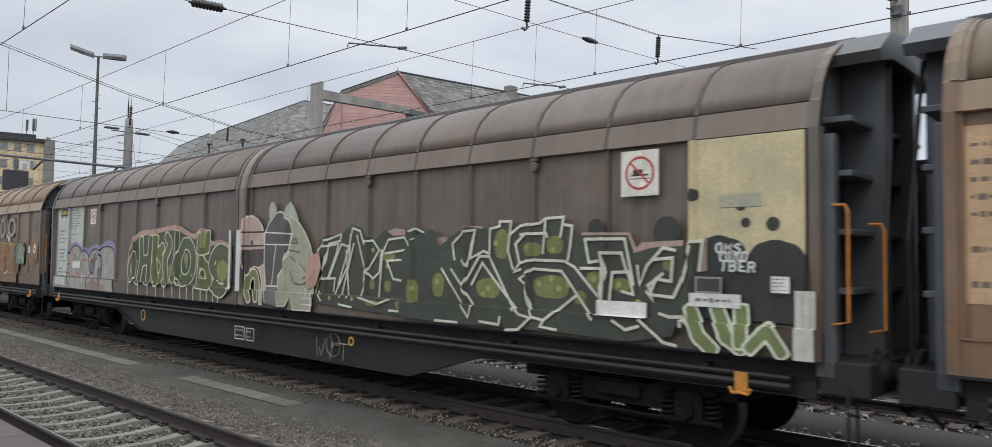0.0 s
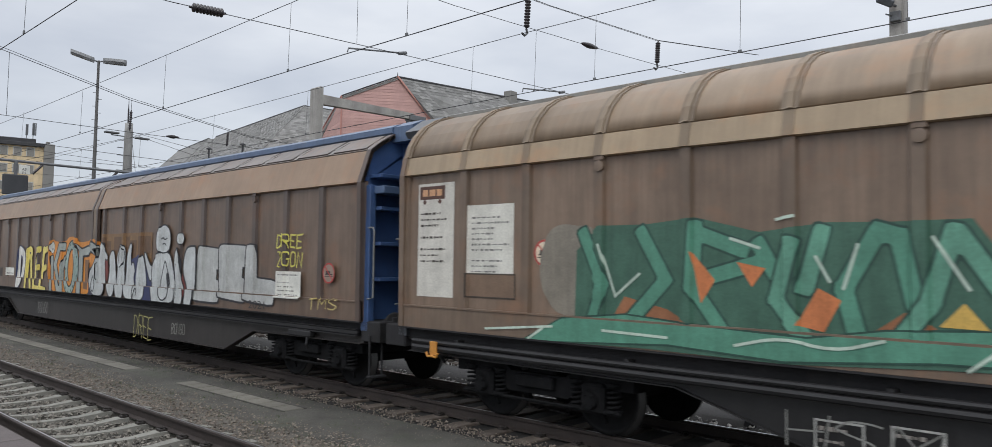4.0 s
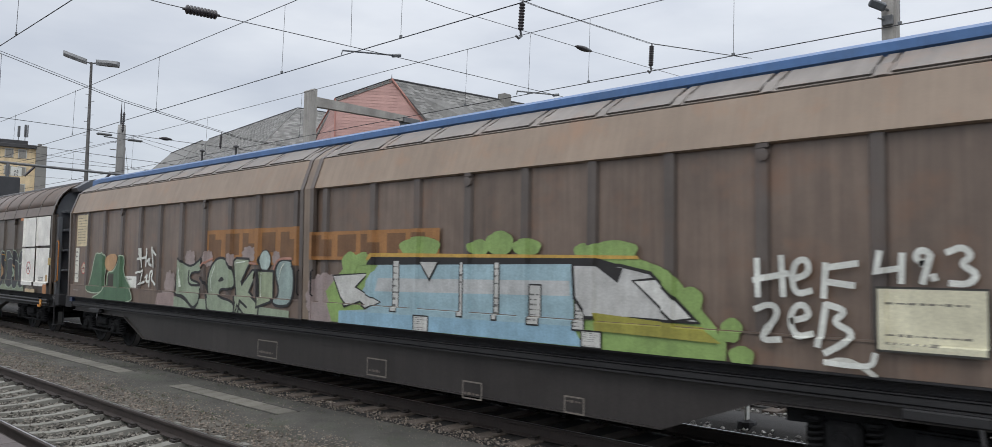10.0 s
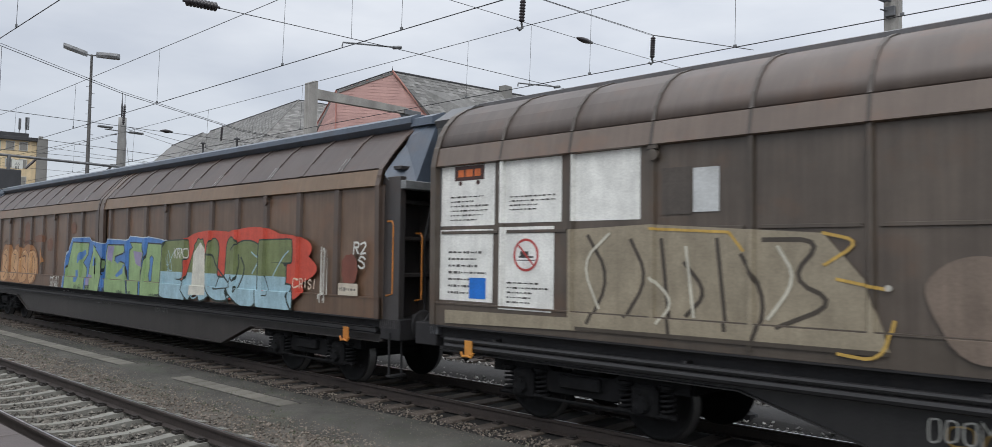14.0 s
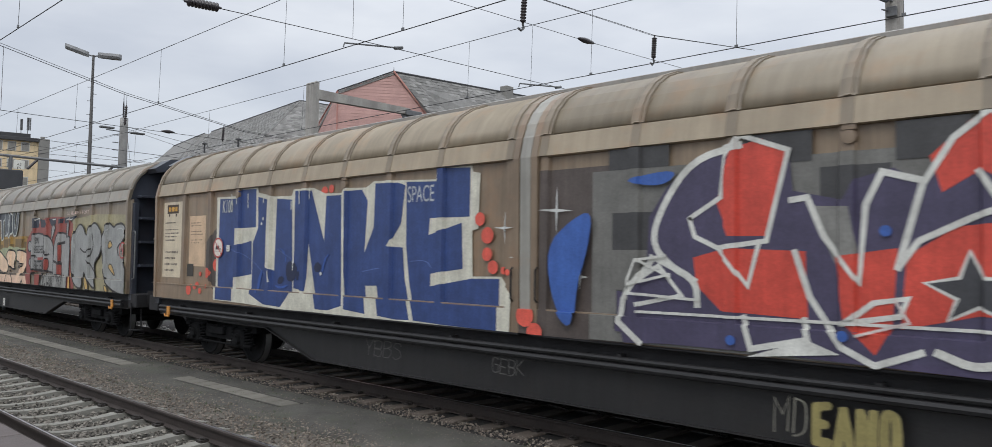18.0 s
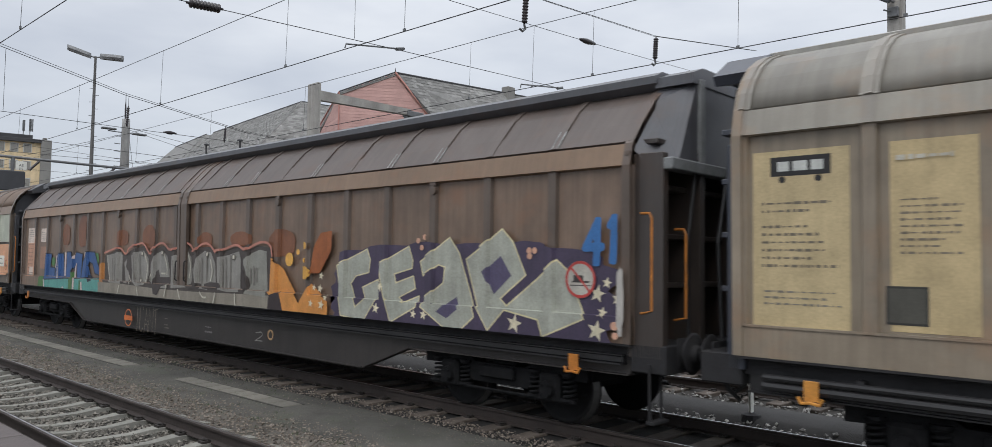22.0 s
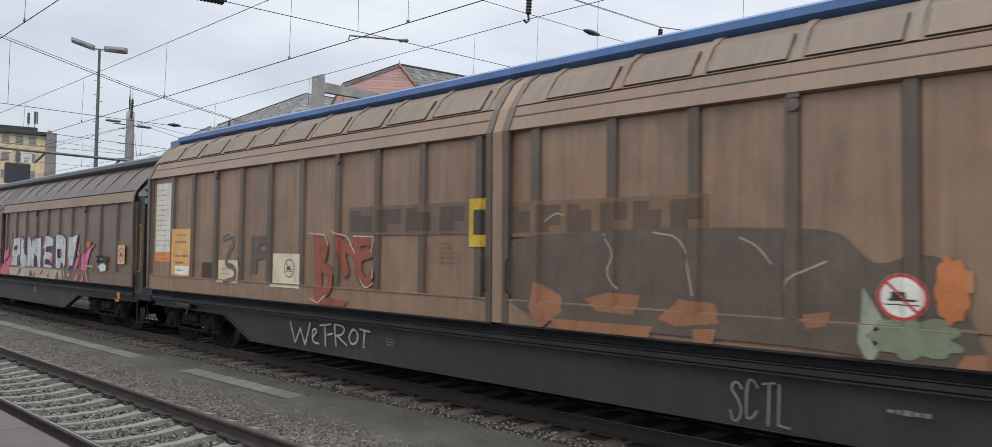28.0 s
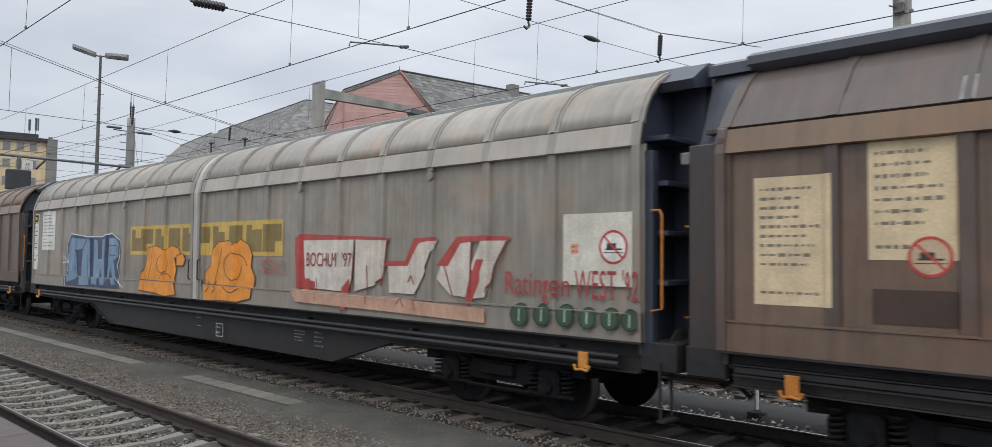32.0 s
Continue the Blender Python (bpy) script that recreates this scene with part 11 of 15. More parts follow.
disc(8, 2.06, 1.7, 0.05, (224, 92, 74))
rect(8, 10.64, 1.15, 12.25, 3.18, (88, 78, 74), name='painted_band')
poly(8, [(2.68, 3.23), (3.5, 3.22), (3.56, 3.39), (4.21, 3.38), (4.26, 3.25), (4.81, 3.15), (5.36, 3.14), (5.43, 3.25), (6.04, 3.24), (6.37, 3.13), (6.9, 3.11), (6.94, 3.19), (7.47, 3.17), (7.67, 3.26), (9.07, 3.2), (9.09, 3.4), (9.78, 3.36), (9.81, 3.26), (9.95, 3.23), (9.92, 2.48), (9.81, 2.46), (9.83, 1.84), (10.35, 1.85), (10.56, 1.62), (10.54, 1.11), (9.44, 1.09), (8.57, 1.13), (7.44, 1.14), (6.19, 1.16), (5.16, 1.15), (4.0, 1.19), (2.73, 1.21)], (206, 201, 186))
poly(8, [(2.8, 3.19), (3.54, 3.17), (3.61, 3.34), (4.17, 3.32), (4.19, 2.61), (3.45, 2.6), (3.41, 2.27), (4.05, 2.36), (4.08, 1.74), (3.44, 1.66), (3.44, 1.22), (2.8, 1.22)], (50, 70, 124))
poly(8, [(4.24, 3.17), (4.64, 3.1), (4.59, 1.88), (4.86, 1.82), (4.89, 3.11), (5.38, 3.07), (5.46, 1.47), (5.16, 1.19), (4.58, 1.21), (4.09, 1.38), (4.1, 2.33), (4.27, 2.6)], (50, 70, 124))
poly(8, [(5.47, 3.22), (5.98, 3.2), (6.37, 2.34), (6.41, 3.09), (6.89, 3.08), (6.95, 1.3), (6.58, 1.21), (6.22, 1.21), (5.92, 2.32), (5.87, 1.49), (5.49, 1.53)], (50, 70, 124))
poly(8, [(6.95, 3.14), (7.37, 3.14), (7.52, 2.96), (7.46, 2.15), (7.68, 2.55), (7.7, 3.22), (8.25, 3.2), (8.41, 3.15), (8.33, 2.59), (8.04, 2.25), (8.38, 2.23), (8.43, 1.79), (8.6, 1.18), (8.28, 1.17), (7.87, 1.2), (7.78, 1.65), (7.5, 1.64), (7.56, 1.21), (7.01, 1.25)], (50, 70, 124))
poly(8, [(8.44, 3.2), (9.09, 3.17), (9.1, 3.36), (9.76, 3.32), (9.76, 2.65), (8.96, 2.65), (8.94, 2.41), (9.61, 2.57), (9.64, 1.94), (8.99, 1.86), (8.99, 1.68), (9.81, 1.81), (10.32, 1.82), (10.32, 1.15), (9.34, 1.16), (8.69, 1.18), (8.54, 1.7), (8.45, 2.26)], (50, 70, 124))
for pts in ([(2.9, 2.27), (3.96, 2.08), (4.58, 1.73)], [(4.94, 2.21), (5.4, 2.04)], [(7.43, 1.86), (7.83, 1.92)], [(8.56, 2.03), (8.9, 2.05), (9.01, 1.94)]):
    stroke(8, pts, 0.01, (92, 112, 170))
font_word(8, 'K100', 2.93, 2.91, 3.32, 3.16, (205, 204, 196))
font_word(8, 'SPACE', 8.47, 2.89, 9.04, 3.13, (180, 184, 190))
poly(8, [(5.24, 1.94), (5.38, 2.01), (5.58, 1.95), (5.61, 1.77), (5.48, 1.64), (5.27, 1.65)], (36, 44, 74), smooth=True)
poly(8, [(4.97, 1.63), (5.06, 1.73), (5.2, 1.72), (5.17, 1.61), (5.02, 1.58)], (36, 44, 74), smooth=True)
poly(8, [(6.1, 1.93), (6.2, 2), (6.33, 1.95), (6.3, 1.84), (6.14, 1.81)], (36, 44, 74), smooth=True)
poly(8, [(5.58, 1.81), (5.68, 1.84), (5.65, 1.67), (5.58, 1.67)], (36, 44, 74), smooth=True)
poly(8, [(4.28, 1.44), (4.34, 1.72), (4.52, 1.88), (4.4, 1.6), (4.36, 1.37)], (52, 84, 158), smooth=True)
poly(8, [(4.99, 2.24), (5.17, 2.19), (5.28, 2.04), (5.2, 1.93), (5.24, 2.08), (5.1, 2.19)], (52, 84, 158), smooth=True)
poly(8, [(6.33, 1.84), (6.4, 2.06), (6.58, 2.16), (6.43, 2.02), (6.37, 1.81)], (52, 84, 158), smooth=True)
poly(8, [(4.85, 1.57), (5.09, 1.55), (5.41, 1.59), (5.09, 1.49)], (52, 84, 158), smooth=True)
for pts in ([(3.55, 3.26), (3.56, 3.07)], [(3.89, 3.24), (3.9, 2.98)], [(5.37, 3.04), (5.37, 2.9)], [(5.61, 3.24), (5.62, 2.99)], [(5.93, 3.25), (5.93, 3.06)], [(4.72, 1.81), (4.74, 1.62)], [(4.45, 3.21), (4.45, 3.05)], [(3.28, 3.26), (3.3, 3.06)], [(5.47, 1.94), (5.47, 1.84)]):
    stroke(8, pts, 0.025, (200, 198, 188), smooth=False)
for u, z in ((4.46, 2.76), (4.41, 2.67), (5.48, 1.98), (6.32, 1.8)):
    disc(8, u, z, 0.03, (206, 204, 198))
no_shunt(8, 2.81, 2.23, 0.2, back=(224, 214, 204))
rect(8, 3.14, 2.16, 3.27, 2.28, (222, 220, 214), rows=2)
disc(8, 9.97, 2.61, 0.09, (226, 92, 76))
disc(8, 10.11, 2.39, 0.11, (226, 92, 76))
for u, z in ((10.11, 2.14), (10.22, 1.97)):
    disc(8, u, z, 0.09, (226, 92, 76))
disc(8, 10.41, 1.93, 0.05, (226, 92, 76))
disc(8, 10.52, 1.91, 0.04, (226, 92, 76))
disc(8, 10.68, 1.85, 0.09, (226, 92, 76))
disc(8, 10.76, 1.67, 0.1, (226, 92, 76))
disc(8, 10.82, 1.38, 0.14, (226, 92, 76))
disc(8, 10.98, 1.18, 0.12, (226, 92, 76))
poly(8, [(10.24, 2.49), (10.41, 2.5), (10.43, 2.69), (10.45, 2.5), (10.61, 2.48), (10.45, 2.46), (10.43, 2.27), (10.41, 2.46)], (206, 206, 204))
poly(8, [(10.55, 2.1), (10.64, 2.12), (10.66, 2.23), (10.68, 2.13), (10.77, 2.11), (10.68, 2.09), (10.66, 1.98), (10.64, 2.09)], (206, 206, 204))
poly(8, [(11.02, 2.69), (11.26, 2.7), (11.28, 2.98), (11.29, 2.7), (11.52, 2.67), (11.29, 2.66), (11.27, 2.38), (11.26, 2.66)], (206, 206, 204))
poly(8, [(11.5, 1.87), (11.62, 1.89), (11.64, 2.03), (11.65, 1.9), (11.76, 1.88), (11.65, 1.86), (11.63, 1.72), (11.62, 1.86)], (206, 206, 204))
rect(8, 11.81, 1.17, 19.6, 3.11, (112, 110, 106), name='painted_band')
for box_ in ((12.15, 1.31, 12.92, 1.75), (12.09, 2.2, 12.87, 2.62), (12.04, 3.11, 12.82, 3.49), (12.96, 1.77, 13.68, 2.18), (12.91, 2.64, 13.64, 3.02), (13.76, 1.39, 14.42, 1.8), (13.72, 2.22, 14.38, 2.6), (13.67, 3.05, 14.35, 3.41), (14.46, 1.82, 15.08, 2.2), (14.42, 2.62, 15.04, 2.98), (15.14, 1.46, 15.72, 1.84), (15.11, 2.23, 15.69, 2.58), (15.08, 3, 15.66, 3.34), (15.75, 1.86, 16.29, 2.21), (15.72, 2.6, 16.26, 2.94), (16.34, 1.52, 16.84, 1.87), (16.31, 2.24, 16.82, 2.57), (16.29, 2.96, 16.8, 3.28), (16.87, 1.89, 17.35, 2.22), (16.85, 2.59, 17.33, 2.9), (17.39, 1.57, 17.83, 1.9), (17.37, 2.25, 17.82, 2.56)):
    rect(8, *box_, (68, 67, 68), name='graffiti_shape')
for box_ in ((17.35, 2.93, 17.8, 3.22), (17.86, 1.92, 18.28, 2.23), (17.84, 2.58, 18.26, 2.87), (18.32, 1.62, 18.71, 1.93), (18.3, 2.25, 18.7, 2.55), (18.29, 2.89, 18.69, 3.17), (18.73, 1.95, 19.11, 2.24), (18.72, 2.56, 19.1, 2.84), (19.14, 1.66, 19.5, 1.95), (19.13, 2.26, 19.49, 2.54), (19.12, 2.87, 19.48, 3.13)):
    rect(8, *box_, (68, 67, 68), name='graffiti_shape')
poly(8, [(12.17, 1.74), (14.07, 1.39), (16.49, 1.35), (17.8, 1.34), (17.87, 1.07), (16.5, 1.14), (13.83, 1.2), (12.18, 1.29)], (76, 68, 96))
poly(8, [(16.19, 3.17), (16.97, 3.06), (17.72, 3.14), (17.89, 3.01), (17.44, 3.06), (16.81, 2.99), (16.3, 3.01)], (58, 92, 164), smooth=True)
poly(8, [(18.85, 3.07), (19.57, 2.83), (20.02, 2.65), (19.91, 2.62), (19.47, 2.75), (18.92, 2.93)], (58, 92, 164), smooth=True)
poly(8, [(12.29, 1.17), (12.21, 1.54), (12.56, 2.08), (12.59, 2.56), (12.8, 2.87), (13.11, 3.15), (13.61, 3.29), (14.13, 3.16), (14.17, 2.77), (14.64, 2.66), (14.74, 2.85), (15.06, 2.93), (15.3, 2.78), (15.53, 3.13), (15.81, 3.34), (16.14, 3.01), (16.24, 2.58), (16.4, 2.28), (16.58, 2.9), (16.69, 2.98), (16.99, 2.87), (16.96, 2.64), (17.13, 2.88), (17.6, 2.94), (17.72, 2.85), (17.7, 2.47), (17.61, 2.24), (17.79, 1.93), (17.82, 1.25), (17.32, 1.33), (16.56, 1.31), (15.71, 1.23), (14.91, 1.22), (14.32, 1.26), (13.69, 1.2), (12.84, 1.2)], (74, 68, 94))
poly(8, [(14.32, 2.62), (14.69, 2.6), (14.76, 2.19), (14.62, 1.95), (14.46, 2.29)], (128, 126, 122))
poly(8, [(13.55, 3.23), (13.85, 3.31), (14.1, 3.18), (13.94, 2.34), (13.52, 2.34), (13.38, 2.69)], (204, 72, 58))
poly(8, [(13.12, 2.12), (13.49, 2.22), (14.29, 2.19), (14.31, 1.55), (13.43, 1.58), (13.16, 1.83)], (204, 72, 58))
poly(8, [(14.56, 2.14), (14.88, 2.19), (15.09, 2.22), (15.04, 1.5), (14.91, 1.27), (14.64, 1.53)], (204, 72, 58))
poly(8, [(15.35, 3.01), (15.66, 3.29), (15.84, 3.36), (16.14, 3.01), (16.27, 2.58), (16.11, 2.62), (15.73, 2.87), (15.44, 2.69)], (204, 72, 58))
poly(8, [(15.16, 2.15), (15.55, 2.4), (15.91, 2.43), (16.18, 2.28), (16.59, 2.39), (16.64, 1.64), (15.7, 1.66), (15.11, 1.51)], (204, 72, 58))
poly(8, [(16.59, 2.34), (17.2, 2.14), (17.63, 2.14), (17.79, 1.93), (17.79, 1.47), (17.36, 1.72), (16.89, 1.76), (16.6, 1.9)], (204, 72, 58))
poly(8, [(16.53, 2.4), (16.62, 2.74), (16.78, 2.57), (16.76, 2.38)], (128, 126, 122))
poly(8, [(15.3, 1.92), (15.56, 1.97), (15.64, 2.19), (15.74, 1.97), (16.05, 1.96), (15.85, 1.82), (15.96, 1.61), (15.7, 1.73), (15.47, 1.61), (15.54, 1.79)], (66, 66, 70), line=(206, 204, 198), edge=0.03)
stroke(8, [(13.64, 3.26), (13.11, 3.15), (12.77, 2.71), (12.61, 2.29), (12.84, 2.03), (13.16, 1.88), (13.17, 1.62)], 0.075, (208, 206, 200))
stroke(8, [(12.62, 2.08), (12.26, 1.65), (12.22, 1.4), (12.51, 1.18)], 0.07, (208, 206, 200), smooth=False)
for pts in ([(13.08, 2.53), (13.43, 2.74), (13.48, 3.15), (13.64, 3.36), (14.13, 3.17), (13.91, 2.29), (13.4, 2.22), (13.14, 2.34), (13.08, 2.53)], [(13.4, 2.22), (13.72, 1.84), (13.84, 2.29)], [(12.61, 2.13), (13.16, 1.88)], [(12.35, 1.81), (12.71, 2.03), (12.99, 1.72), (12.45, 1.6)]):
    stroke(8, pts, 0.05, (208, 206, 200), smooth=False)
for pts in ([(14.15, 2.68), (14.31, 2.7), (14.46, 2.33), (14.77, 1.91), (14.83, 2.61), (14.97, 2.9), (15.3, 2.8), (15.09, 2.04)], [(14.19, 2.19), (14.33, 1.76), (14.62, 1.32), (14.91, 1.18), (15.29, 1.33)], [(13.68, 1.54), (13.77, 1.23), (14.32, 1.36), (14.28, 1.55)]):
    stroke(8, pts, 0.06, (208, 206, 200), smooth=False)
stroke(8, [(14.61, 1.53), (15.1, 1.62), (15.17, 1.78), (14.89, 1.73), (14.64, 1.53)], 0.05, (208, 206, 200), smooth=False)
for pts in ([(15.3, 2.78), (15.53, 3.15), (15.81, 3.36), (16.12, 3.05), (16.25, 2.65), (16.52, 2.05), (16.7, 2.98), (16.99, 2.87), (16.87, 2.44), (16.56, 2.17)], [(15.09, 2.04), (15.26, 2.28), (15.68, 2.48), (16.25, 2.66)], [(15.71, 2.86), (16.06, 2.28)], [(16.57, 2.05), (16.64, 1.82), (16.55, 1.64)], [(16.14, 1.57), (16.11, 1.34)]):
    stroke(8, pts, 0.055, (208, 206, 200), smooth=False)
stroke(8, [(15.4, 1.34), (15.71, 1.22), (16.02, 1.38), (16.14, 1.54)], 0.07, (208, 206, 200))
stroke(8, [(16.15, 1.38), (16.56, 1.3), (17.06, 1.34), (17.3, 1.29)], 0.07, (208, 206, 200), smooth=False)
for pts in ([(16.86, 2.14), (17.14, 2.46), (17.14, 2.86), (17.52, 2.88), (17.61, 2.99), (17.77, 2.85), (17.72, 2.4), (17.59, 2.24), (17.2, 2.09)], [(17.56, 2.94), (17.58, 2.55)], [(17.2, 2.09), (17.71, 2.14), (17.79, 1.97), (17.82, 1.29)], [(16.94, 1.75), (17.41, 1.78), (17.29, 1.6), (17.05, 1.43), (16.77, 1.76)]):
    stroke(8, pts, 0.06, (208, 206, 200), smooth=False)
for pts in ([(17.29, 1.75), (17.76, 1.94)], [(12.46, 1.52), (17.72, 1.55)]):
    stroke(8, pts, 0.03, (208, 206, 200), smooth=False)
poly(8, [(14.32, 1.36), (13.73, 1.15), (14.62, 1.25)], (206, 204, 198))
poly(8, [(17.76, 1.47), (17.82, 1.25), (18.19, 1.2)], (206, 204, 198))
poly(8, [(16.21, 1.39), (16.56, 1.32), (16.56, 1.45)], (206, 204, 198))
poly(8, [(17.06, 1.31), (17.33, 1.6), (17.21, 1.76), (17.13, 1.52)], (206, 204, 198))
poly(8, [(17.8, 1.09), (17.74, 1.91), (17.88, 2.67), (18.17, 3.14), (18.45, 3.34), (18.82, 3.2), (18.98, 2.4), (18.45, 2.35), (18.75, 2.2), (18.74, 1.93), (18.84, 1.71), (19.04, 2.04), (19.54, 1.74), (19.65, 1.43), (19.48, 1.13), (18.39, 1.09)], (206, 204, 198))
poly(8, [(17.93, 2.54), (18.2, 3.08), (18.45, 3.27), (18.77, 3.15), (18.91, 2.46), (18.39, 2.43), (18.2, 2.25), (18.69, 2.16), (18.67, 1.98), (18.2, 1.91), (18.23, 1.73), (18.73, 1.63), (19.04, 1.99), (19.52, 1.67), (19.59, 1.42), (19.46, 1.19), (18.39, 1.13), (17.88, 1.27), (17.85, 1.91)], (204, 72, 58))
poly(8, [(17.93, 2.78), (18.33, 2.93), (18.76, 2.86), (18.85, 2.46), (18.36, 2.46), (18.25, 2.69), (17.99, 2.26)], (72, 62, 96), smooth=True)
poly(8, [(18.13, 2.78), (18.3, 2.76), (18.25, 2.44), (18.88, 2.46), (18.89, 2.33), (18.19, 2.26)], (206, 204, 198))
poly(8, [(18.19, 1.89), (18.63, 1.81), (18.66, 1.67), (18.13, 1.7)], (206, 204, 198))
poly(8, [(19.09, 1.94), (19.53, 1.69), (19.6, 1.42), (19.48, 1.22), (19.3, 1.45)], (116, 62, 74), smooth=True)
stroke(8, [(18.66, 1.32), (19.2, 1.5), (19.17, 1.39), (18.69, 1.22), (18.66, 1.32)], 0.025, (206, 190, 186), smooth=False)
stroke(8, [(19.04, 1.97), (19.3, 1.73), (19.53, 1.42)], 0.025, (206, 190, 186))
stroke(8, [(15.07, 1.76), (15.18, 1.57), (14.75, 1.43)], 0.025, (206, 190, 186), smooth=False)
stroke(8, [(16.91, 1.55), (16.66, 1.43), (16.41, 1.48)], 0.025, (206, 190, 186))
poly(8, [(19.53, 1.69), (19.81, 1.83), (20.03, 1.69), (20.1, 1.41), (19.96, 1.1), (19.51, 1.11)], (206, 204, 198), smooth=True)
poly(8, [(19.61, 1.68), (19.8, 1.77), (19.99, 1.65), (20.05, 1.41), (19.94, 1.15), (19.56, 1.14)], (200, 72, 58), smooth=True)
poly(8, [(19.84, 2.6), (20.14, 2.71), (20.32, 2.58), (20.35, 1.98), (20.26, 1.37), (20.08, 1.55), (19.93, 1.7), (19.94, 2.02), (20.04, 2.28)], (58, 94, 170), smooth=True)
disc(8, 19.59, 2.31, 0.13, (58, 94, 170))
disc(8, 19.72, 2.14, 0.07, (58, 94, 170))
for u, z in ((15, 2.37), (14.64, 1.42), (13.57, 1.3)):
    disc(8, u, z, 0.05, (58, 94, 170))
poly(8, [(11.27, 1.52), (11.15, 2.23), (11.51, 2.54), (11.85, 2.68), (11.79, 2.23), (11.62, 1.75), (11.59, 1.21)], (58, 94, 170), smooth=True)
poly(8, [(12.2, 2.98), (12.99, 3.08), (12.79, 2.87)], (58, 94, 170), smooth=True)
for pts in ([(12.25, 1.62), (12.45, 2.09), (12.86, 1.91)], [(12.32, 1.81), (12.86, 1.94)], [(12.35, 1.72), (13.17, 1.68)], [(12.45, 2.09), (12.81, 2.14)]):
    stroke(8, pts, 0.03, (206, 204, 198), smooth=False)
tag(8, 'DEE', 19.55, 2.9, 19.9, 3.1, (198, 196, 204), w=0.018)
tag(8, 'FOREVER', 19.54, 2.64, 20.25, 2.82, (190, 190, 206), w=0.018)
no_shunt(8, 21.11, 2.21, 0.21, back=(228, 222, 214))
rect(8, 20.52, 2.14, 20.72, 2.34, (190, 186, 178), rows=4)
rect(8, 19.46, 1.81, 19.86, 1.9, (190, 188, 184), rows=1)
blob(8, 20.44, 1.16, 21.04, 1.48, (186, 160, 136), amp=0.2)
tag(8, 'ASJ', 20.56, 1.66, 20.96, 1.89, (190, 178, 170))
word(8, 'EANO', 14.31, 0.36, 15.1, 0.8, (150, 138, 86), (60, 54, 46), fat=0.26, edge=0.01, sole=True, wob=0.05)
tag(8, 'MD', 13.94, 0.44, 14.3, 0.79, (170, 164, 150), sole=True)
tag(8, 'YBBS', 7.51, 0.58, 8.41, 0.83, (120, 118, 114), sole=True, w=0.016)
tag(8, 'GEBK', 10.2, 0.6, 10.77, 0.81, (120, 118, 114), sole=True, w=0.016)
tag(8, 'EANO', 16.61, 0.78, 17.67, 1.02, (205, 204, 200), sole=True)
rect(9, 0.19, 1.45, 1.12, 3.18, (184, 166, 132))
rect(9, 1.46, 1.49, 2.15, 3.18, (182, 163, 128))
badge(9, 0.37, 2.93, 0.95, 3.12, back=(34, 32, 32), ink=(190, 190, 186))
rect(9, 0.21, 1.97, 1.12, 2.75, None, rows=6, ink=(104, 92, 76))
rect(9, 0.23, 1.64, 1.16, 1.91, None, rows=3, ink=(130, 124, 112))
rect(9, 1.49, 2.12, 2.15, 2.72, None, rows=6, ink=(116, 102, 84))
rect(9, 1.43, 1.56, 1.75, 1.88, (74, 72, 66), frame=(50, 48, 46))
no_shunt(9, 2.76, 2.15, 0.2, back=(206, 196, 176))
rect(9, 3.07, 2.06, 3.24, 2.21, (222, 220, 214), rows=2)
owner_band(9, 7.92, 1.93, 10.64, 2.66, (188, 138, 46), (66, 56, 46), count=6)
blob(9, 2.52, 0.42, 9.3, 2.67, (222, 136, 68), amp=0.12, bumps=9, power=3)
blob(9, 2.95, 0.51, 8.75, 2.42, (150, 76, 62), amp=0.08, bumps=9, power=3.6)
tag(9, 'TROU', 5.91, 2.65, 6.66, 3.1, (214, 210, 200), w=0.045, wob=0.06)
rect(9, 1.46, 2.82, 2.16, 3.11, None, rows=2, ink=(226, 222, 210))
owner_band(9, 10.98, 1.98, 13.99, 2.59, (182, 134, 48), (64, 54, 46), count=5)
blob(9, 10.89, 1.79, 14.22, 2.3, (162, 166, 132), amp=0.25, bumps=13)
poly(9, [(17.77, 3.0), (19.49, 3.09), (21.73, 3.01), (21.77, 1.16), (17.91, 1.16)], (160, 150, 118))
piece(9, [(3, [(4.17, 2.16), (4.52, 1.98), (4.54, 1.59), (4.26, 1.28), (3.93, 1.51), (3.86, 1.97)])], 0.26, (126, 188, 188), (36, 44, 52), 0.045, halo=(206, 212, 206), halo_w=0.02, fill2=(72, 134, 164))
piece(9, [(1, [(5.53, 2.2), (5.1, 2.14), (5.07, 1.92), (5.55, 1.72), (5.49, 1.37), (4.98, 1.27)])], 0.26, (126, 188, 188), (36, 44, 52), 0.045, halo=(206, 212, 206), halo_w=0.02, fill2=(72, 134, 164))
piece(9, [(0, [(6.09, 2.15), (6.04, 1.25)]), (0, [(6.76, 2.2), (6.22, 1.74), (6.79, 1.31)])], 0.26, (126, 188, 188), (36, 44, 52), 0.045, halo=(206, 212, 206), halo_w=0.02, fill2=(72, 134, 164))
piece(9, [(1, [(8.02, 2.2), (7.42, 2.16), (7.27, 1.91), (7.92, 1.74), (7.98, 1.39), (7.26, 1.24)])], 0.3, (104, 168, 178), (36, 44, 52), 0.045, halo=(206, 212, 206), halo_w=0.02, fill2=(72, 134, 164))
poly(9, [(11.03, 2.22), (11.94, 1.88), (12.19, 1.77), (12.18, 1.4), (11.36, 1.47), (11.08, 1.73)], (230, 196, 166), line=(40, 36, 34), edge=0.05, smooth=True)
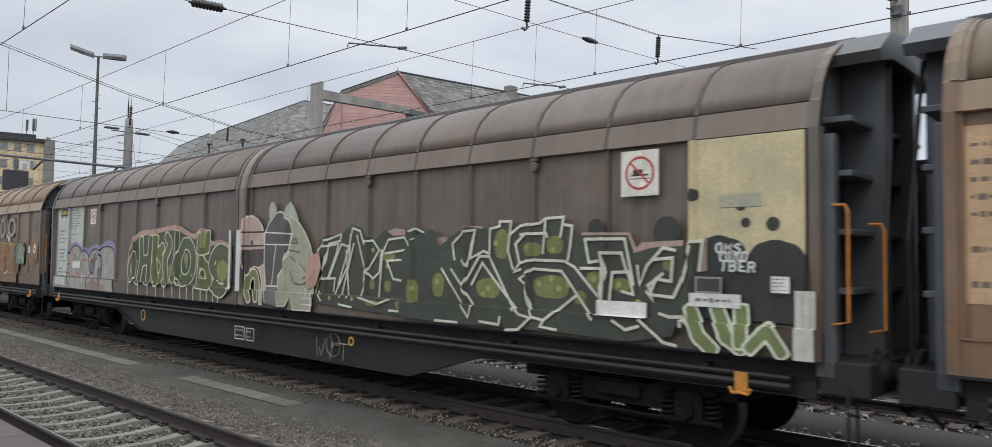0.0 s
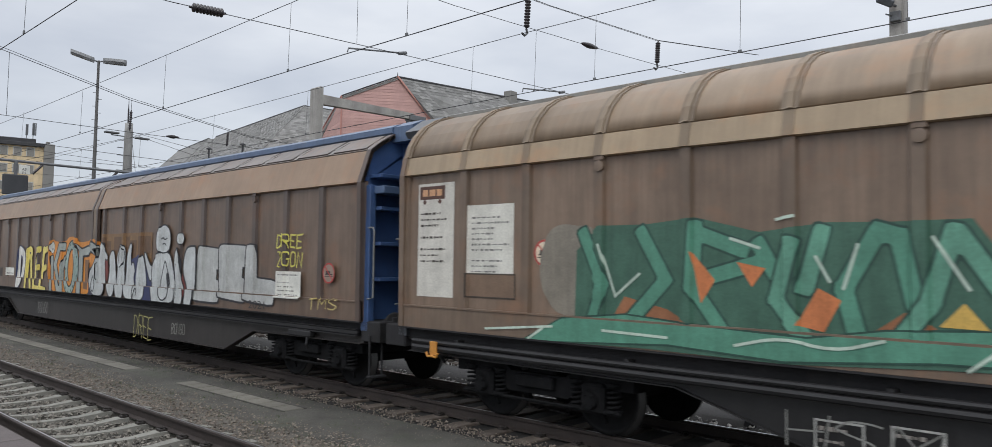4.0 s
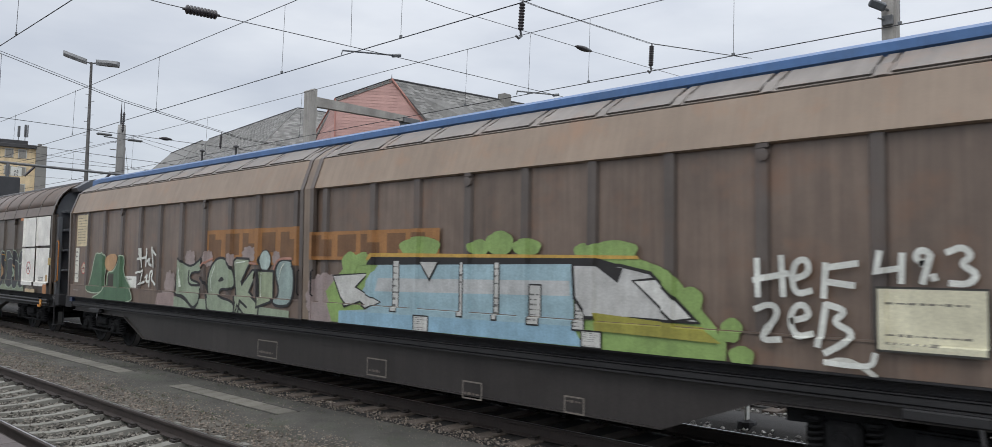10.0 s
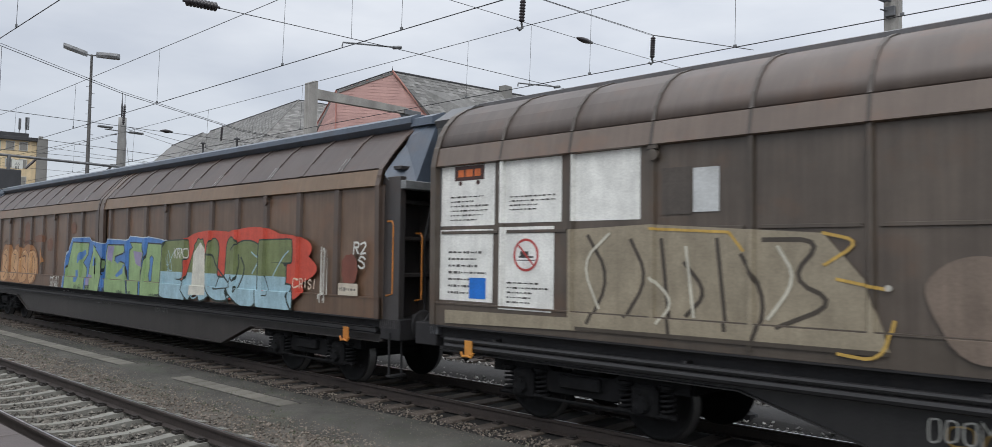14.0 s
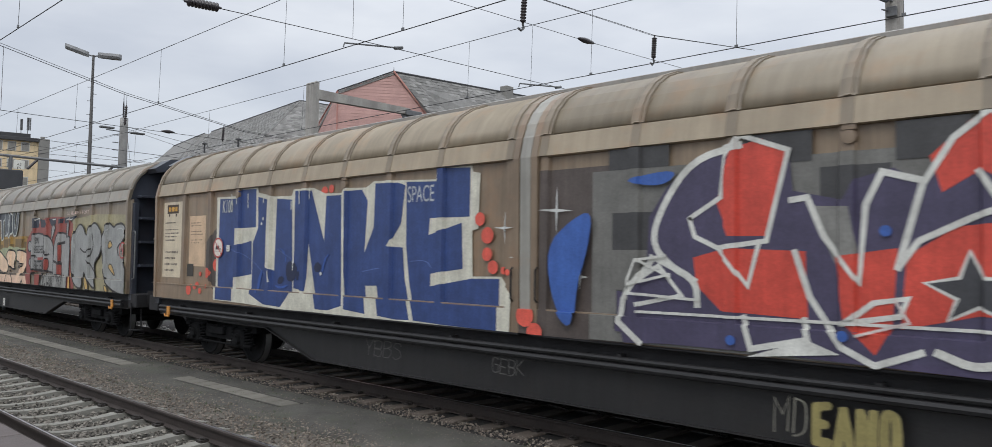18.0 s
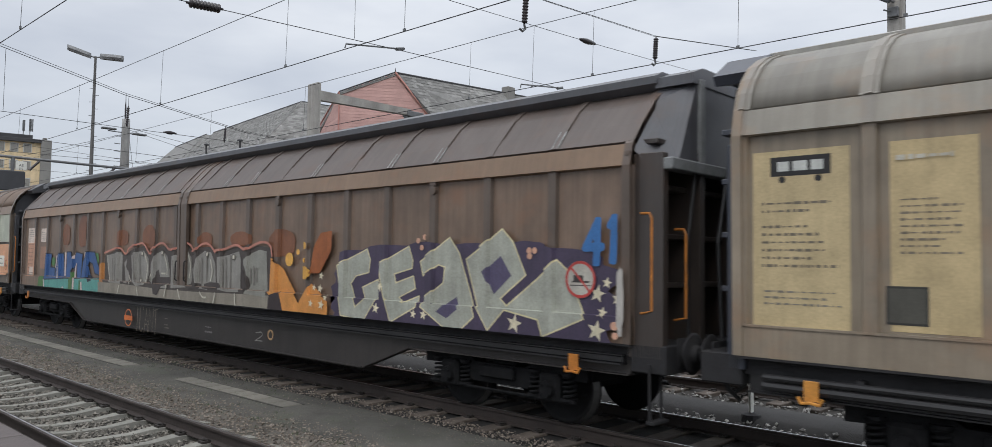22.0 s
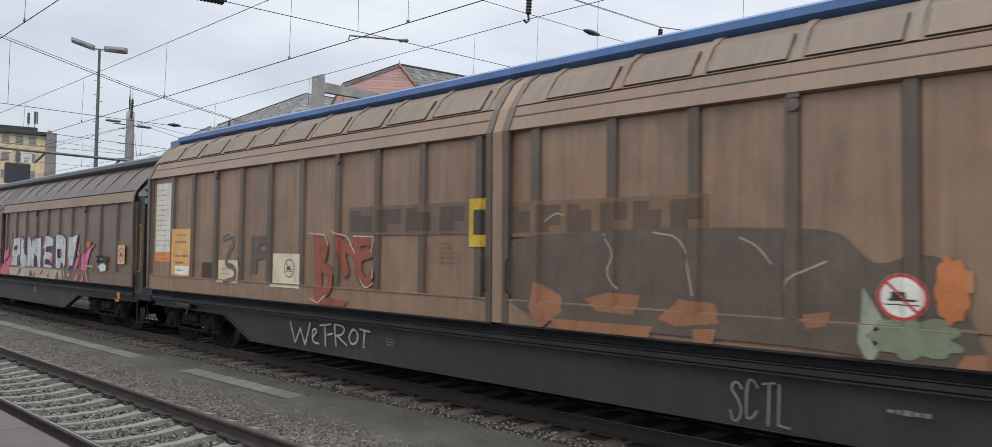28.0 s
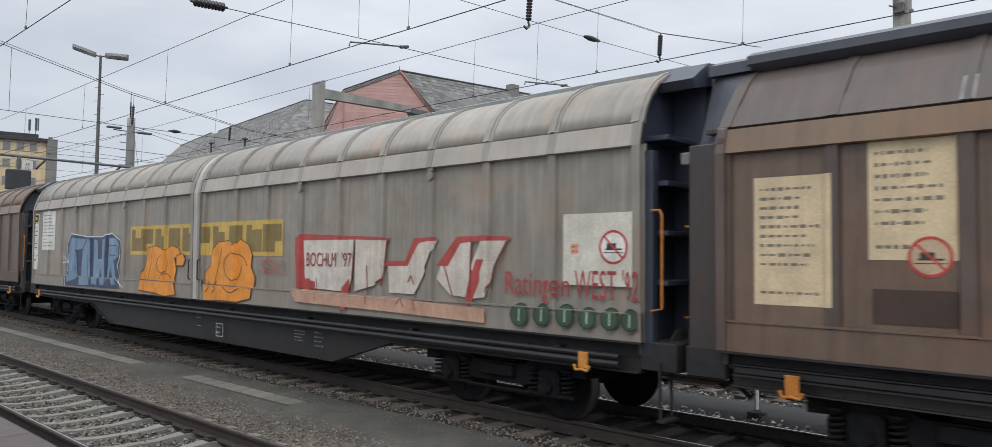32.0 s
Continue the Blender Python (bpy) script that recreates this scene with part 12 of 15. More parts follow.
poly(9, [(11.92, 1.99), (12.14, 2.18), (12.88, 2.15), (12.98, 1.97), (12.76, 1.7), (12.97, 1.58), (12.57, 1.58), (12.33, 1.74), (11.97, 1.87)], (230, 196, 166), line=(40, 36, 34), edge=0.05, smooth=True)
poly(9, [(13.06, 2.15), (13.45, 2.18), (13.99, 2.09), (14.16, 1.81), (13.8, 1.48), (13.23, 1.25), (13.29, 1.8), (13.54, 1.62), (13.73, 1.74), (13.03, 1.84)], (230, 196, 166), line=(40, 36, 34), edge=0.05)
poly(9, [(11.11, 1.39), (14.22, 1.39), (14.41, 1.09), (13.52, 1.06), (11.12, 1.09)], (226, 190, 164))
poly(9, [(11.1, 2.2), (11.04, 1.52), (11.36, 1.32), (11.56, 1.38), (11.21, 1.52)], (40, 36, 34))
for pts in ([(12.16, 1.36), (12.08, 1.18), (11.99, 1.12)], [(12.49, 1.52), (12.8, 1.3), (12.88, 1.05)], [(13.59, 1.05), (13.79, 1.28), (13.97, 1.09)], [(13.91, 1.53), (14.28, 1.38), (14.37, 1.13)]):
    stroke(9, pts, 0.04, (40, 36, 34))
stroke(9, [(13.79, 1.28), (13.77, 1.07)], 0.04, (40, 36, 34), smooth=False)
piece(9, [(0, [(11.14, 3.25), (11.69, 3.25)]), (0, [(11.35, 3.25), (11.48, 2.59)])], 0.2, (78, 82, 88), (200, 202, 198), 0.04)
piece(9, [(0, [(11.76, 3.31), (11.82, 2.72)]), (1, [(11.76, 3.31), (12.06, 3.21), (11.85, 2.99)]), (0, [(11.85, 2.99), (12.15, 2.68)])], 0.18, (78, 82, 88), (200, 202, 198), 0.04)
piece(9, [(3, [(12.28, 3.31), (12.48, 3.15), (12.45, 2.77), (12.25, 2.69), (12.13, 2.98)])], 0.18, (78, 82, 88), (200, 202, 198), 0.04)
piece(9, [(1, [(12.61, 3.28), (12.61, 2.76), (12.88, 2.68), (13.02, 3.26)])], 0.18, (78, 82, 88), (200, 202, 198), 0.04)
poly(9, [(14.01, 2.12), (14.03, 2.48), (14.38, 2.73), (14.73, 2.97), (15.72, 3.1), (16.68, 3.11), (17.44, 3.05), (17.86, 2.88), (17.93, 2.48), (17.9, 2.01), (18.11, 1.63), (18.22, 1.25), (18.18, 1.08), (17.6, 1.07), (17.12, 1.58), (14.59, 1.53), (14.63, 1.16), (14.27, 1.16), (14.05, 1.6)], (146, 74, 66))
poly(9, [(14.39, 3.11), (15.13, 3.12), (15.08, 2.83), (14.4, 2.82)], (46, 50, 62))
poly(9, [(15.19, 3.08), (15.77, 3), (15.85, 2.9), (15.72, 2.81), (15.25, 2.83)], (46, 50, 62))
poly(9, [(15.92, 3.06), (16.54, 3.07), (16.5, 2.9), (16.31, 2.83), (16.12, 2.87)], (46, 50, 62))
poly(9, [(16.77, 3.02), (17.15, 3.05), (17.11, 2.93), (16.86, 2.9)], (46, 50, 62))
poly(9, [(17.19, 3.05), (17.55, 3.07), (17.51, 2.94), (17.24, 2.9)], (46, 50, 62))
poly(9, [(17.59, 3.05), (18.14, 3.08), (18.11, 3), (17.63, 2.97)], (46, 50, 62))
stroke(9, [(14.75, 3.06), (15.13, 3.1), (15.1, 2.96)], 0.03, (200, 196, 190), smooth=False)
stroke(9, [(16.26, 3.03), (16.5, 3.04)], 0.03, (200, 196, 190), smooth=False)
stroke(9, [(17.63, 3), (17.82, 3.01)], 0.03, (200, 196, 190), smooth=False)
stroke(9, [(17.36, 3), (17.59, 3.02)], 0.03, (200, 196, 190), smooth=False)
poly(9, [(14.14, 2.34), (14.28, 2.46), (14.48, 2.38), (14.57, 2.26), (14.45, 2.13), (14.2, 2.13)], (152, 150, 148), line=(46, 40, 42), edge=0.045, smooth=True)
poly(9, [(14.25, 1.78), (14.37, 1.94), (14.58, 1.87), (14.64, 1.72), (14.46, 1.66)], (152, 150, 148), line=(46, 40, 42), edge=0.045, smooth=True)
poly(9, [(14.6, 2.64), (15.08, 2.66), (15.47, 2.63), (15.57, 2.57), (15.83, 2.59), (16.13, 2.5), (16.27, 2.43), (16.4, 2.25), (16.44, 1.54), (15.92, 1.58), (15.56, 1.58), (15.56, 1.58), (14.64, 1.6)], (152, 150, 148), line=(46, 40, 42), edge=0.05)
poly(9, [(16.18, 2.47), (16.2, 2.75), (16.27, 2.88), (16.41, 2.89), (16.5, 2.8), (16.41, 2.66), (16.27, 2.5), (16.22, 2.43)], (152, 150, 148), line=(46, 40, 42), edge=0.05)
poly(9, [(15.69, 1.82), (15.84, 1.94), (16.04, 1.9), (16.09, 1.74), (15.96, 1.58), (15.76, 1.6)], (150, 68, 58), line=(46, 40, 42), edge=0.04, smooth=True)
stroke(9, [(15.57, 2.57), (15.56, 1.58)], 0.05, (46, 40, 42), smooth=False)
stroke(9, [(15.73, 2.13), (15.82, 2.02), (16.08, 2.06)], 0.05, (46, 40, 42))
stroke(9, [(15.72, 2.09), (15.76, 2.15), (15.84, 2.1)], 0.05, (46, 40, 42))
poly(9, [(16.44, 1.84), (16.46, 2.29), (16.59, 2.55), (16.81, 2.65), (17.11, 2.65), (17.36, 2.62), (17.67, 2.52), (17.71, 2.15), (17.69, 1.14), (17.12, 1.12), (16.47, 1.17)], (152, 150, 148), line=(46, 40, 42), edge=0.05)
poly(9, [(16.82, 1.81), (17.16, 1.81), (17.17, 1.47), (16.89, 1.49)], (150, 68, 58), line=(46, 40, 42), edge=0.04)
poly(9, [(16.88, 2.32), (16.96, 2.37), (17.05, 2.34), (17.1, 2.11), (17.05, 1.86), (16.95, 1.85)], (150, 68, 58), line=(46, 40, 42), edge=0.03)
stroke(9, [(16.46, 1.86), (16.82, 1.81), (17.16, 1.8)], 0.07, (46, 40, 42), smooth=False)
stroke(9, [(16.93, 2.34), (17.11, 2.37), (17.34, 2.38)], 0.07, (46, 40, 42), smooth=False)
poly(9, [(17.44, 2.52), (17.42, 2.84), (17.5, 2.97), (17.59, 2.93), (17.58, 2.76), (17.53, 2.52)], (152, 150, 148), line=(46, 40, 42), edge=0.045, smooth=True)
poly(9, [(15.93, 1.52), (17.64, 1.47), (17.6, 1.09), (15.54, 1.18)], (150, 148, 144))
poly(9, [(17.78, 2.41), (17.89, 2.75), (17.98, 2.54), (17.95, 1.88), (17.86, 1.81), (17.81, 2.08)], (206, 158, 88), smooth=True)
poly(9, [(18.03, 1.69), (18.08, 1.85), (18.15, 1.69), (18.11, 1.5), (18.04, 1.49)], (206, 158, 88), smooth=True)
poly(9, [(17.79, 1.08), (17.86, 1.65), (17.96, 1.36), (17.98, 1.08)], (206, 158, 88), smooth=True)
poly(9, [(15.05, 1.46), (15.49, 1.49), (15.46, 1.11), (15.09, 1.15)], (150, 68, 58))
for box_ in ((14.68, 1.98, 14.94, 2.03), (14.69, 1.44, 14.95, 1.51)):
    rect(9, *box_, (38, 36, 36), name='graffiti_shape')
font_word(9, 'FOG HAIT 2020', 15.49, 0.96, 17.43, 1.51, (50, 46, 46))
font_word(9, 'EIN', 14.8, 2.36, 15.16, 2.54, (44, 40, 40))
font_word(9, 'BISSCHEN', 14.8, 2.08, 15.66, 2.3, (44, 40, 40))
font_word(9, 'FRIEDEN', 14.8, 1.56, 15.64, 1.87, (44, 40, 40))
rect(9, 15.13, 1.88, 15.65, 1.96, (150, 70, 62), name='graffiti_shape')
for u, z in ((14.83, 1.96), (14.92, 1.96), (15.03, 1.96), (14.83, 1.48), (14.92, 1.48), (15.03, 1.49)):
    disc(9, u, z, 0.02, (44, 40, 40))
poly(9, [(18.01, 1.96), (17.95, 2.46), (18.32, 2.86), (18.67, 2.83), (18.93, 2.49), (19.28, 2.85), (19.59, 2.87), (20, 2.57), (19.94, 2.07), (19.51, 1.87), (19.61, 1.54), (19.82, 1.13), (19, 1.51), (18.78, 1.62), (18.92, 1.18), (18.44, 1.19), (18.09, 1.47)], (150, 150, 148), line=(52, 47, 45), edge=0.05, smooth=True)
poly(9, [(20.03, 2.05), (19.92, 2.47), (20.22, 2.77), (20.47, 2.86), (20.72, 2.71), (20.88, 2.81), (21.35, 2.82), (21.48, 2.53), (21.15, 2.34), (21.28, 2.02), (21.71, 1.64), (21.85, 1.39), (21.71, 1.06), (20.49, 1.28), (20.3, 1.58)], (150, 150, 148), line=(52, 47, 45), edge=0.05, smooth=True)
poly(9, [(18.97, 1.51), (19.2, 1.45), (19.35, 1.15), (19.08, 1.17)], (196, 160, 96), line=(52, 47, 45), edge=0.035, smooth=True)
poly(9, [(20.36, 1.33), (20.53, 1.28), (20.61, 1.13), (20.39, 1.16)], (196, 160, 96), line=(52, 47, 45), edge=0.035, smooth=True)
poly(9, [(20.38, 2.27), (20.52, 2.44), (20.71, 2.28), (20.49, 2.2)], (196, 160, 96), line=(52, 47, 45), edge=0.03, smooth=True)
poly(9, [(20.42, 1.78), (20.65, 1.87), (20.95, 1.53), (20.69, 1.63)], (196, 160, 96), line=(52, 47, 45), edge=0.03, smooth=True)
for pts in ([(18.55, 2.21), (18.88, 2.09), (19.29, 2.21)], [(19.33, 2.59), (19.49, 2.25), (19.19, 1.98)], [(18.99, 1.98), (19.39, 1.76), (19.59, 1.62)], [(20.13, 2.1), (20.05, 1.92), (20.31, 1.58)], [(21.15, 2.34), (20.96, 2.21), (21.08, 2.05)]):
    stroke(9, pts, 0.04, (52, 47, 45))
for pts in ([(18.16, 2.05), (18.12, 2.42), (18.43, 2.7)], [(20.13, 2.28), (20.22, 2.57), (20.47, 2.74)], [(20.96, 2.68), (21.26, 2.71), (21.37, 2.57)]):
    stroke(9, pts, 0.025, (178, 178, 176))
font_word(9, 'LA SOUFFLE FORT', 17.49, 3.12, 19.09, 3.21, (212, 186, 176))
no_shunt(9, 21.31, 2.17, 0.2, back=(150, 140, 130))
tag(9, 'ELE08', 7.25, 0.19, 9.56, 0.91, (190, 188, 184), sole=True, w=0.03)
rect(9, 10.73, 0.35, 11.03, 0.8, None, rows=4, ink=(140, 136, 130), sole=True)
rect(9, 11.59, 0.38, 11.82, 0.62, (210, 206, 200), rows=2, sole=True)
rect(10, 0.36, 1.42, 1.16, 2.61, (182, 140, 118), rows=6, ink=(120, 84, 70))
rect(10, 0.35, 2.41, 1.11, 2.86, (212, 196, 186), rows=4)
rect(10, 1.54, 2.44, 2.15, 2.83, (206, 190, 180), rows=4)
rect(10, 1.53, 1.66, 2.13, 2.3, (150, 116, 98))
rect(10, 0.56, 1.44, 1.04, 1.7, (205, 190, 180), rows=2)
blob(10, 3.39, 2.32, 3.97, 2.92, (122, 76, 52), amp=0.08, bumps=5)
blob(10, 4.59, 2.26, 5.31, 3.13, (122, 76, 52), amp=0.08, bumps=5)
blob(10, 7.26, 2.3, 7.91, 2.69, (122, 76, 52), amp=0.08, bumps=5)
blob(10, 8.69, 2.2, 9.51, 2.78, (122, 76, 52), amp=0.08, bumps=5)
blob(10, 11.49, 2.24, 12.07, 2.57, (122, 76, 52), amp=0.08, bumps=5)
blob(10, 12.78, 2.27, 13.64, 2.56, (122, 76, 52), amp=0.08, bumps=5)
blob(10, 14.19, 2.07, 15.1, 2.58, (122, 76, 52), amp=0.08, bumps=5)
blob(10, 10.63, 2.24, 11.07, 2.68, (122, 76, 52), amp=0.08, bumps=5)
blob(10, 1.56, 0.68, 2.2, 1.5, (72, 116, 62), amp=0.1)
blob(10, 5.79, 1.79, 6.12, 2.14, (72, 116, 62), amp=0.1)
blob(10, 6.16, 0.79, 6.58, 1.8, (72, 116, 62), amp=0.1)
blob(10, 4.05, 0.89, 4.54, 1.64, (72, 116, 62), amp=0.1)
blob(10, 4.93, 0.95, 5.09, 1.54, (72, 116, 62), amp=0.1)
blob(10, 2.58, 1.75, 2.9, 2, (72, 116, 62), amp=0.1)
blob(10, 6.27, 1.35, 6.64, 1.9, (176, 116, 60), amp=0.08)
poly(10, [(2.06, 1.38), (6.31, 1.5), (6.34, 0.88), (2.1, 0.74)], (84, 150, 142), line=(36, 42, 56), edge=0.02)
poly(10, [(2.11, 1.36), (2.21, 2.11), (2.58, 2.09), (2.49, 1.72), (2.87, 1.71), (2.89, 1.39)], (48, 84, 138), line=(36, 42, 56), edge=0.03)
poly(10, [(2.9, 1.39), (3.02, 2.05), (3.2, 2.11), (3.55, 2.12), (3.61, 1.78), (3.72, 1.42)], (48, 84, 138), line=(36, 42, 56), edge=0.03)
poly(10, [(3.78, 1.43), (3.81, 2.15), (4.23, 2.15), (4.35, 1.98), (4.52, 2.15), (4.98, 2.1), (4.91, 1.46), (4.61, 1.45), (4.59, 1.85), (4.24, 1.61), (4.13, 1.44)], (48, 84, 138), line=(36, 42, 56), edge=0.03)
poly(10, [(4.92, 1.46), (5.02, 1.9), (5.32, 2.16), (5.83, 2.15), (6.05, 1.86), (6.23, 1.72), (6.19, 1.56), (5.88, 1.6), (5.72, 1.84), (5.48, 1.9), (5.42, 1.8), (5.64, 1.5)], (48, 84, 138), line=(36, 42, 56), edge=0.03)
poly(10, [(5.42, 1.56), (5.71, 1.54), (5.77, 1.42), (5.52, 1.37)], (36, 42, 56))
poly(10, [(2.91, 1.71), (2.96, 2.04), (3.05, 2.08), (2.97, 1.69)], (206, 186, 184))
poly(10, [(3.67, 1.5), (3.64, 2.15), (3.77, 2.13), (3.77, 1.5)], (206, 186, 184))
poly(10, [(4.32, 1.97), (4.46, 2.15), (4.42, 1.97)], (206, 186, 184))
poly(10, [(5.17, 1.91), (5.28, 2.14), (5.34, 2.14), (5.24, 1.9)], (206, 186, 184))
poly(10, [(4.44, 0.94), (4.46, 1.7), (4.58, 1.87), (4.54, 0.92)], (206, 186, 184))
poly(10, [(5.03, 1.35), (5.13, 1.38), (5.24, 0.86), (5.12, 0.86)], (206, 186, 184))
poly(10, [(5.9, 0.87), (5.96, 1.21), (6.05, 0.88)], (206, 186, 184))
poly(10, [(3.18, 1.43), (3.22, 1.93), (3.31, 1.42)], (206, 186, 184))
poly(10, [(2.06, 1.36), (2.13, 1.37), (2.32, 0.81), (2.22, 0.81)], (206, 186, 184))
poly(10, [(3.6, 0.8), (3.63, 1.17), (3.77, 1.22), (3.87, 0.8)], (206, 186, 184))
poly(10, [(4.13, 0.89), (4.15, 1.41), (4.43, 1.5), (4.41, 0.89)], (72, 112, 62))
poly(10, [(4.91, 0.9), (4.94, 1.4), (5.02, 1.41), (5.07, 0.9)], (72, 112, 62))
poly(10, [(6.55, 2.07), (7.38, 2.21), (7.8, 2.07), (8.11, 2.19), (8.86, 2.3), (9.26, 2.06), (9.55, 2.24), (9.87, 2.3), (10.16, 2.18), (10.76, 2.26), (11.04, 2.31), (11.41, 2.1), (11.61, 2.26), (12.09, 2.27), (12.32, 2.13), (12.96, 2.25), (13.2, 2.26), (13.39, 2.16), (13.86, 2.29), (14.36, 2.24), (14.44, 1.33), (12.8, 1.33), (11.42, 1.31), (9.7, 1.33), (7.66, 1.38), (6.57, 1.41)], (70, 62, 58))
poly(10, [(6.27, 1.4), (7.66, 1.4), (9.7, 1.35), (11.42, 1.35), (12.8, 1.37), (14.42, 1.39), (14.49, 1.13), (12.8, 1.11), (11.42, 1.1), (9.71, 1.08), (7.67, 1.09), (6.29, 1.09)], (134, 126, 114))
poly(10, [(6.69, 2.07), (7.55, 2.16), (7.65, 2.07), (7.66, 1.4), (6.97, 1.41), (6.74, 1.86)], (136, 132, 126))
poly(10, [(8.15, 2.08), (8.39, 2.15), (8.86, 2.19), (9.12, 2.01), (9.19, 1.69), (9.03, 1.42), (8.57, 1.37), (8.26, 1.52)], (136, 132, 126))
poly(10, [(7.77, 1.9), (7.93, 2), (7.87, 1.8), (8.07, 1.66), (8.06, 1.43), (7.89, 1.43)], (136, 132, 126))
poly(10, [(9.29, 1.79), (9.53, 2.12), (9.87, 2.19), (10.09, 2.06), (10.23, 1.77), (10.22, 1.38), (9.57, 1.36), (9.35, 1.52)], (136, 132, 126))
poly(10, [(10.31, 2.04), (10.71, 2.15), (11.07, 2.17), (11.22, 2.05), (11.31, 1.76), (11.27, 1.56), (11.16, 1.43), (10.41, 1.39)], (136, 132, 126))
poly(10, [(11.42, 1.76), (11.53, 2.08), (11.81, 2.19), (12.07, 2.16), (12.26, 1.93), (12.31, 1.57), (12.05, 1.41), (11.52, 1.43)], (136, 132, 126))
poly(10, [(12.41, 2.06), (12.8, 2.11), (13.18, 2.18), (13.26, 2.02), (13.28, 1.41), (12.8, 1.4), (12.46, 1.43)], (136, 132, 126))
poly(10, [(13.4, 2), (13.65, 2.14), (13.93, 2.21), (14.18, 2.18), (14.21, 1.88), (14.26, 1.35), (13.93, 1.37), (13.47, 1.39), (13.65, 1.53), (13.52, 1.83)], (136, 134, 126))
poly(10, [(9.46, 1.48), (9.56, 1.73), (9.69, 1.77), (9.77, 1.61), (10.41, 1.62), (10.41, 1.49), (9.93, 1.41), (9.73, 1.21), (9.52, 1.23)], (66, 58, 56))
poly(10, [(11.05, 1.47), (11.42, 1.53), (11.72, 1.52), (11.72, 1.43), (11.21, 1.38)], (66, 58, 56))
poly(10, [(11.82, 1.52), (12.05, 1.56), (12.54, 1.56), (12.55, 1.47), (12.1, 1.42), (11.84, 1.43)], (66, 58, 56))
poly(10, [(13.28, 2.06), (13.38, 1.99), (13.5, 1.66), (13.59, 1.53), (13.44, 1.42), (13.34, 1.48)], (66, 58, 56))
for pts in ([(7.04, 1.99), (7.1, 1.45)], [(7.3, 2.04), (7.34, 1.44)], [(8.4, 2.05), (8.47, 1.53)], [(8.65, 2.1), (8.7, 1.46)], [(10.48, 1.98), (10.53, 1.52)], [(10.88, 2.07), (10.91, 1.54)], [(11.61, 1.96), (11.64, 1.57)], [(11.71, 2.04), (11.74, 1.54)], [(11.91, 2.1), (11.93, 1.57)], [(12.59, 2.01), (12.61, 1.47)], [(12.71, 2.05), (12.73, 1.45)], [(12.88, 2.09), (12.9, 1.46)], [(13.65, 1.86), (13.66, 1.6)], [(13.76, 1.9), (13.78, 1.57)], [(13.86, 1.87), (13.88, 1.64)]):
    stroke(10, pts, 0.05, (118, 112, 106), smooth=False)
stroke(10, [(6.73, 2.07), (6.94, 1.47)], 0.035, (186, 180, 166), smooth=False)
for pts in ([(8.94, 2.12), (9.15, 1.83), (9.05, 1.46)], [(9.37, 1.56), (9.43, 1.7), (9.33, 1.47)], [(9.96, 2.11), (10.14, 1.85), (10.13, 1.68)]):
    stroke(10, pts, 0.035, (186, 180, 166))
stroke(10, [(9.85, 1.69), (10.05, 1.69)], 0.035, (186, 180, 166), smooth=False)
for pts in ([(11.12, 2.1), (11.26, 1.87), (11.19, 1.63)], [(12.09, 2.01), (12.19, 1.78), (12.12, 1.6)]):
    stroke(10, pts, 0.035, (186, 180, 166))
for pts in ([(8.26, 1.42), (8.1, 1.61)], [(7.66, 1.35), (7.55, 1.11)], [(8.67, 1.35), (8.78, 1.12)], [(10.22, 1.47), (10.14, 1.21)], [(10.78, 1.37), (10.89, 1.18)], [(13.18, 1.37), (13.22, 1.14)]):
    stroke(10, pts, 0.035, (186, 180, 166), smooth=False)
stroke(10, [(11.77, 1.35), (11.91, 1.25), (12.05, 1.26)], 0.035, (186, 180, 166))
stroke(10, [(12.42, 1.36), (12.33, 1.11)], 0.035, (186, 180, 166), smooth=False)
for u, z in ((8.82, 2.12), (9.87, 2.14), (10.97, 2.1), (11.95, 2.12), (13.02, 2.07), (8.81, 1.51), (10.95, 1.54)):
    disc(10, u, z, 0.05, (190, 182, 166), line=(84, 76, 72))
for pts in ([(6.58, 2.13), (7.38, 2.27), (7.66, 2.23), (7.83, 2.11), (7.99, 2.13), (8.02, 2.25), (8.57, 2.34), (8.89, 2.37), (9.12, 2.19), (9.26, 2.09), (9.55, 2.31), (9.87, 2.37), (10.08, 2.3), (10.18, 2.21), (10.48, 2.21), (10.76, 2.31), (11.04, 2.36), (11.25, 2.3), (11.41, 2.15), (11.61, 2.3), (11.9, 2.35), (12.09, 2.3), (12.29, 2.16)], [(12.23, 2.19), (12.63, 2.21), (12.96, 2.29), (13.2, 2.3), (13.37, 2.21), (13.58, 2.23), (13.86, 2.33), (14.14, 2.36), (14.36, 2.29), (14.41, 2.1)]):
    stroke(10, pts, 0.045, (180, 116, 100))
poly(10, [(14.37, 2.07), (14.81, 1.87), (15.36, 1.3), (15.67, 1.65), (16.0, 1.46), (16.21, 1.37), (16.21, 1.12), (14.8, 1.1), (14.35, 1.45)], (206, 136, 66))
poly(10, [(14.41, 1.4), (14.74, 1.48), (14.89, 1.11), (14.37, 1.09)], (52, 42, 44))
disc(10, 14.98, 2.04, 0.12, (214, 158, 70))
disc(10, 15.85, 2.06, 0.16, (214, 158, 70))
disc(10, 15.53, 1.82, 0.11, (214, 158, 70))
disc(10, 15.51, 2.28, 0.06, (214, 158, 70))
disc(10, 15.25, 2.17, 0.05, (214, 158, 70))
disc(10, 15.44, 2.03, 0.04, (214, 158, 70))
poly(10, [(15.62, 1.81), (15.72, 2.25), (15.92, 2.49), (16.23, 2.52), (16.23, 2.2), (15.91, 1.82)], (150, 82, 40))
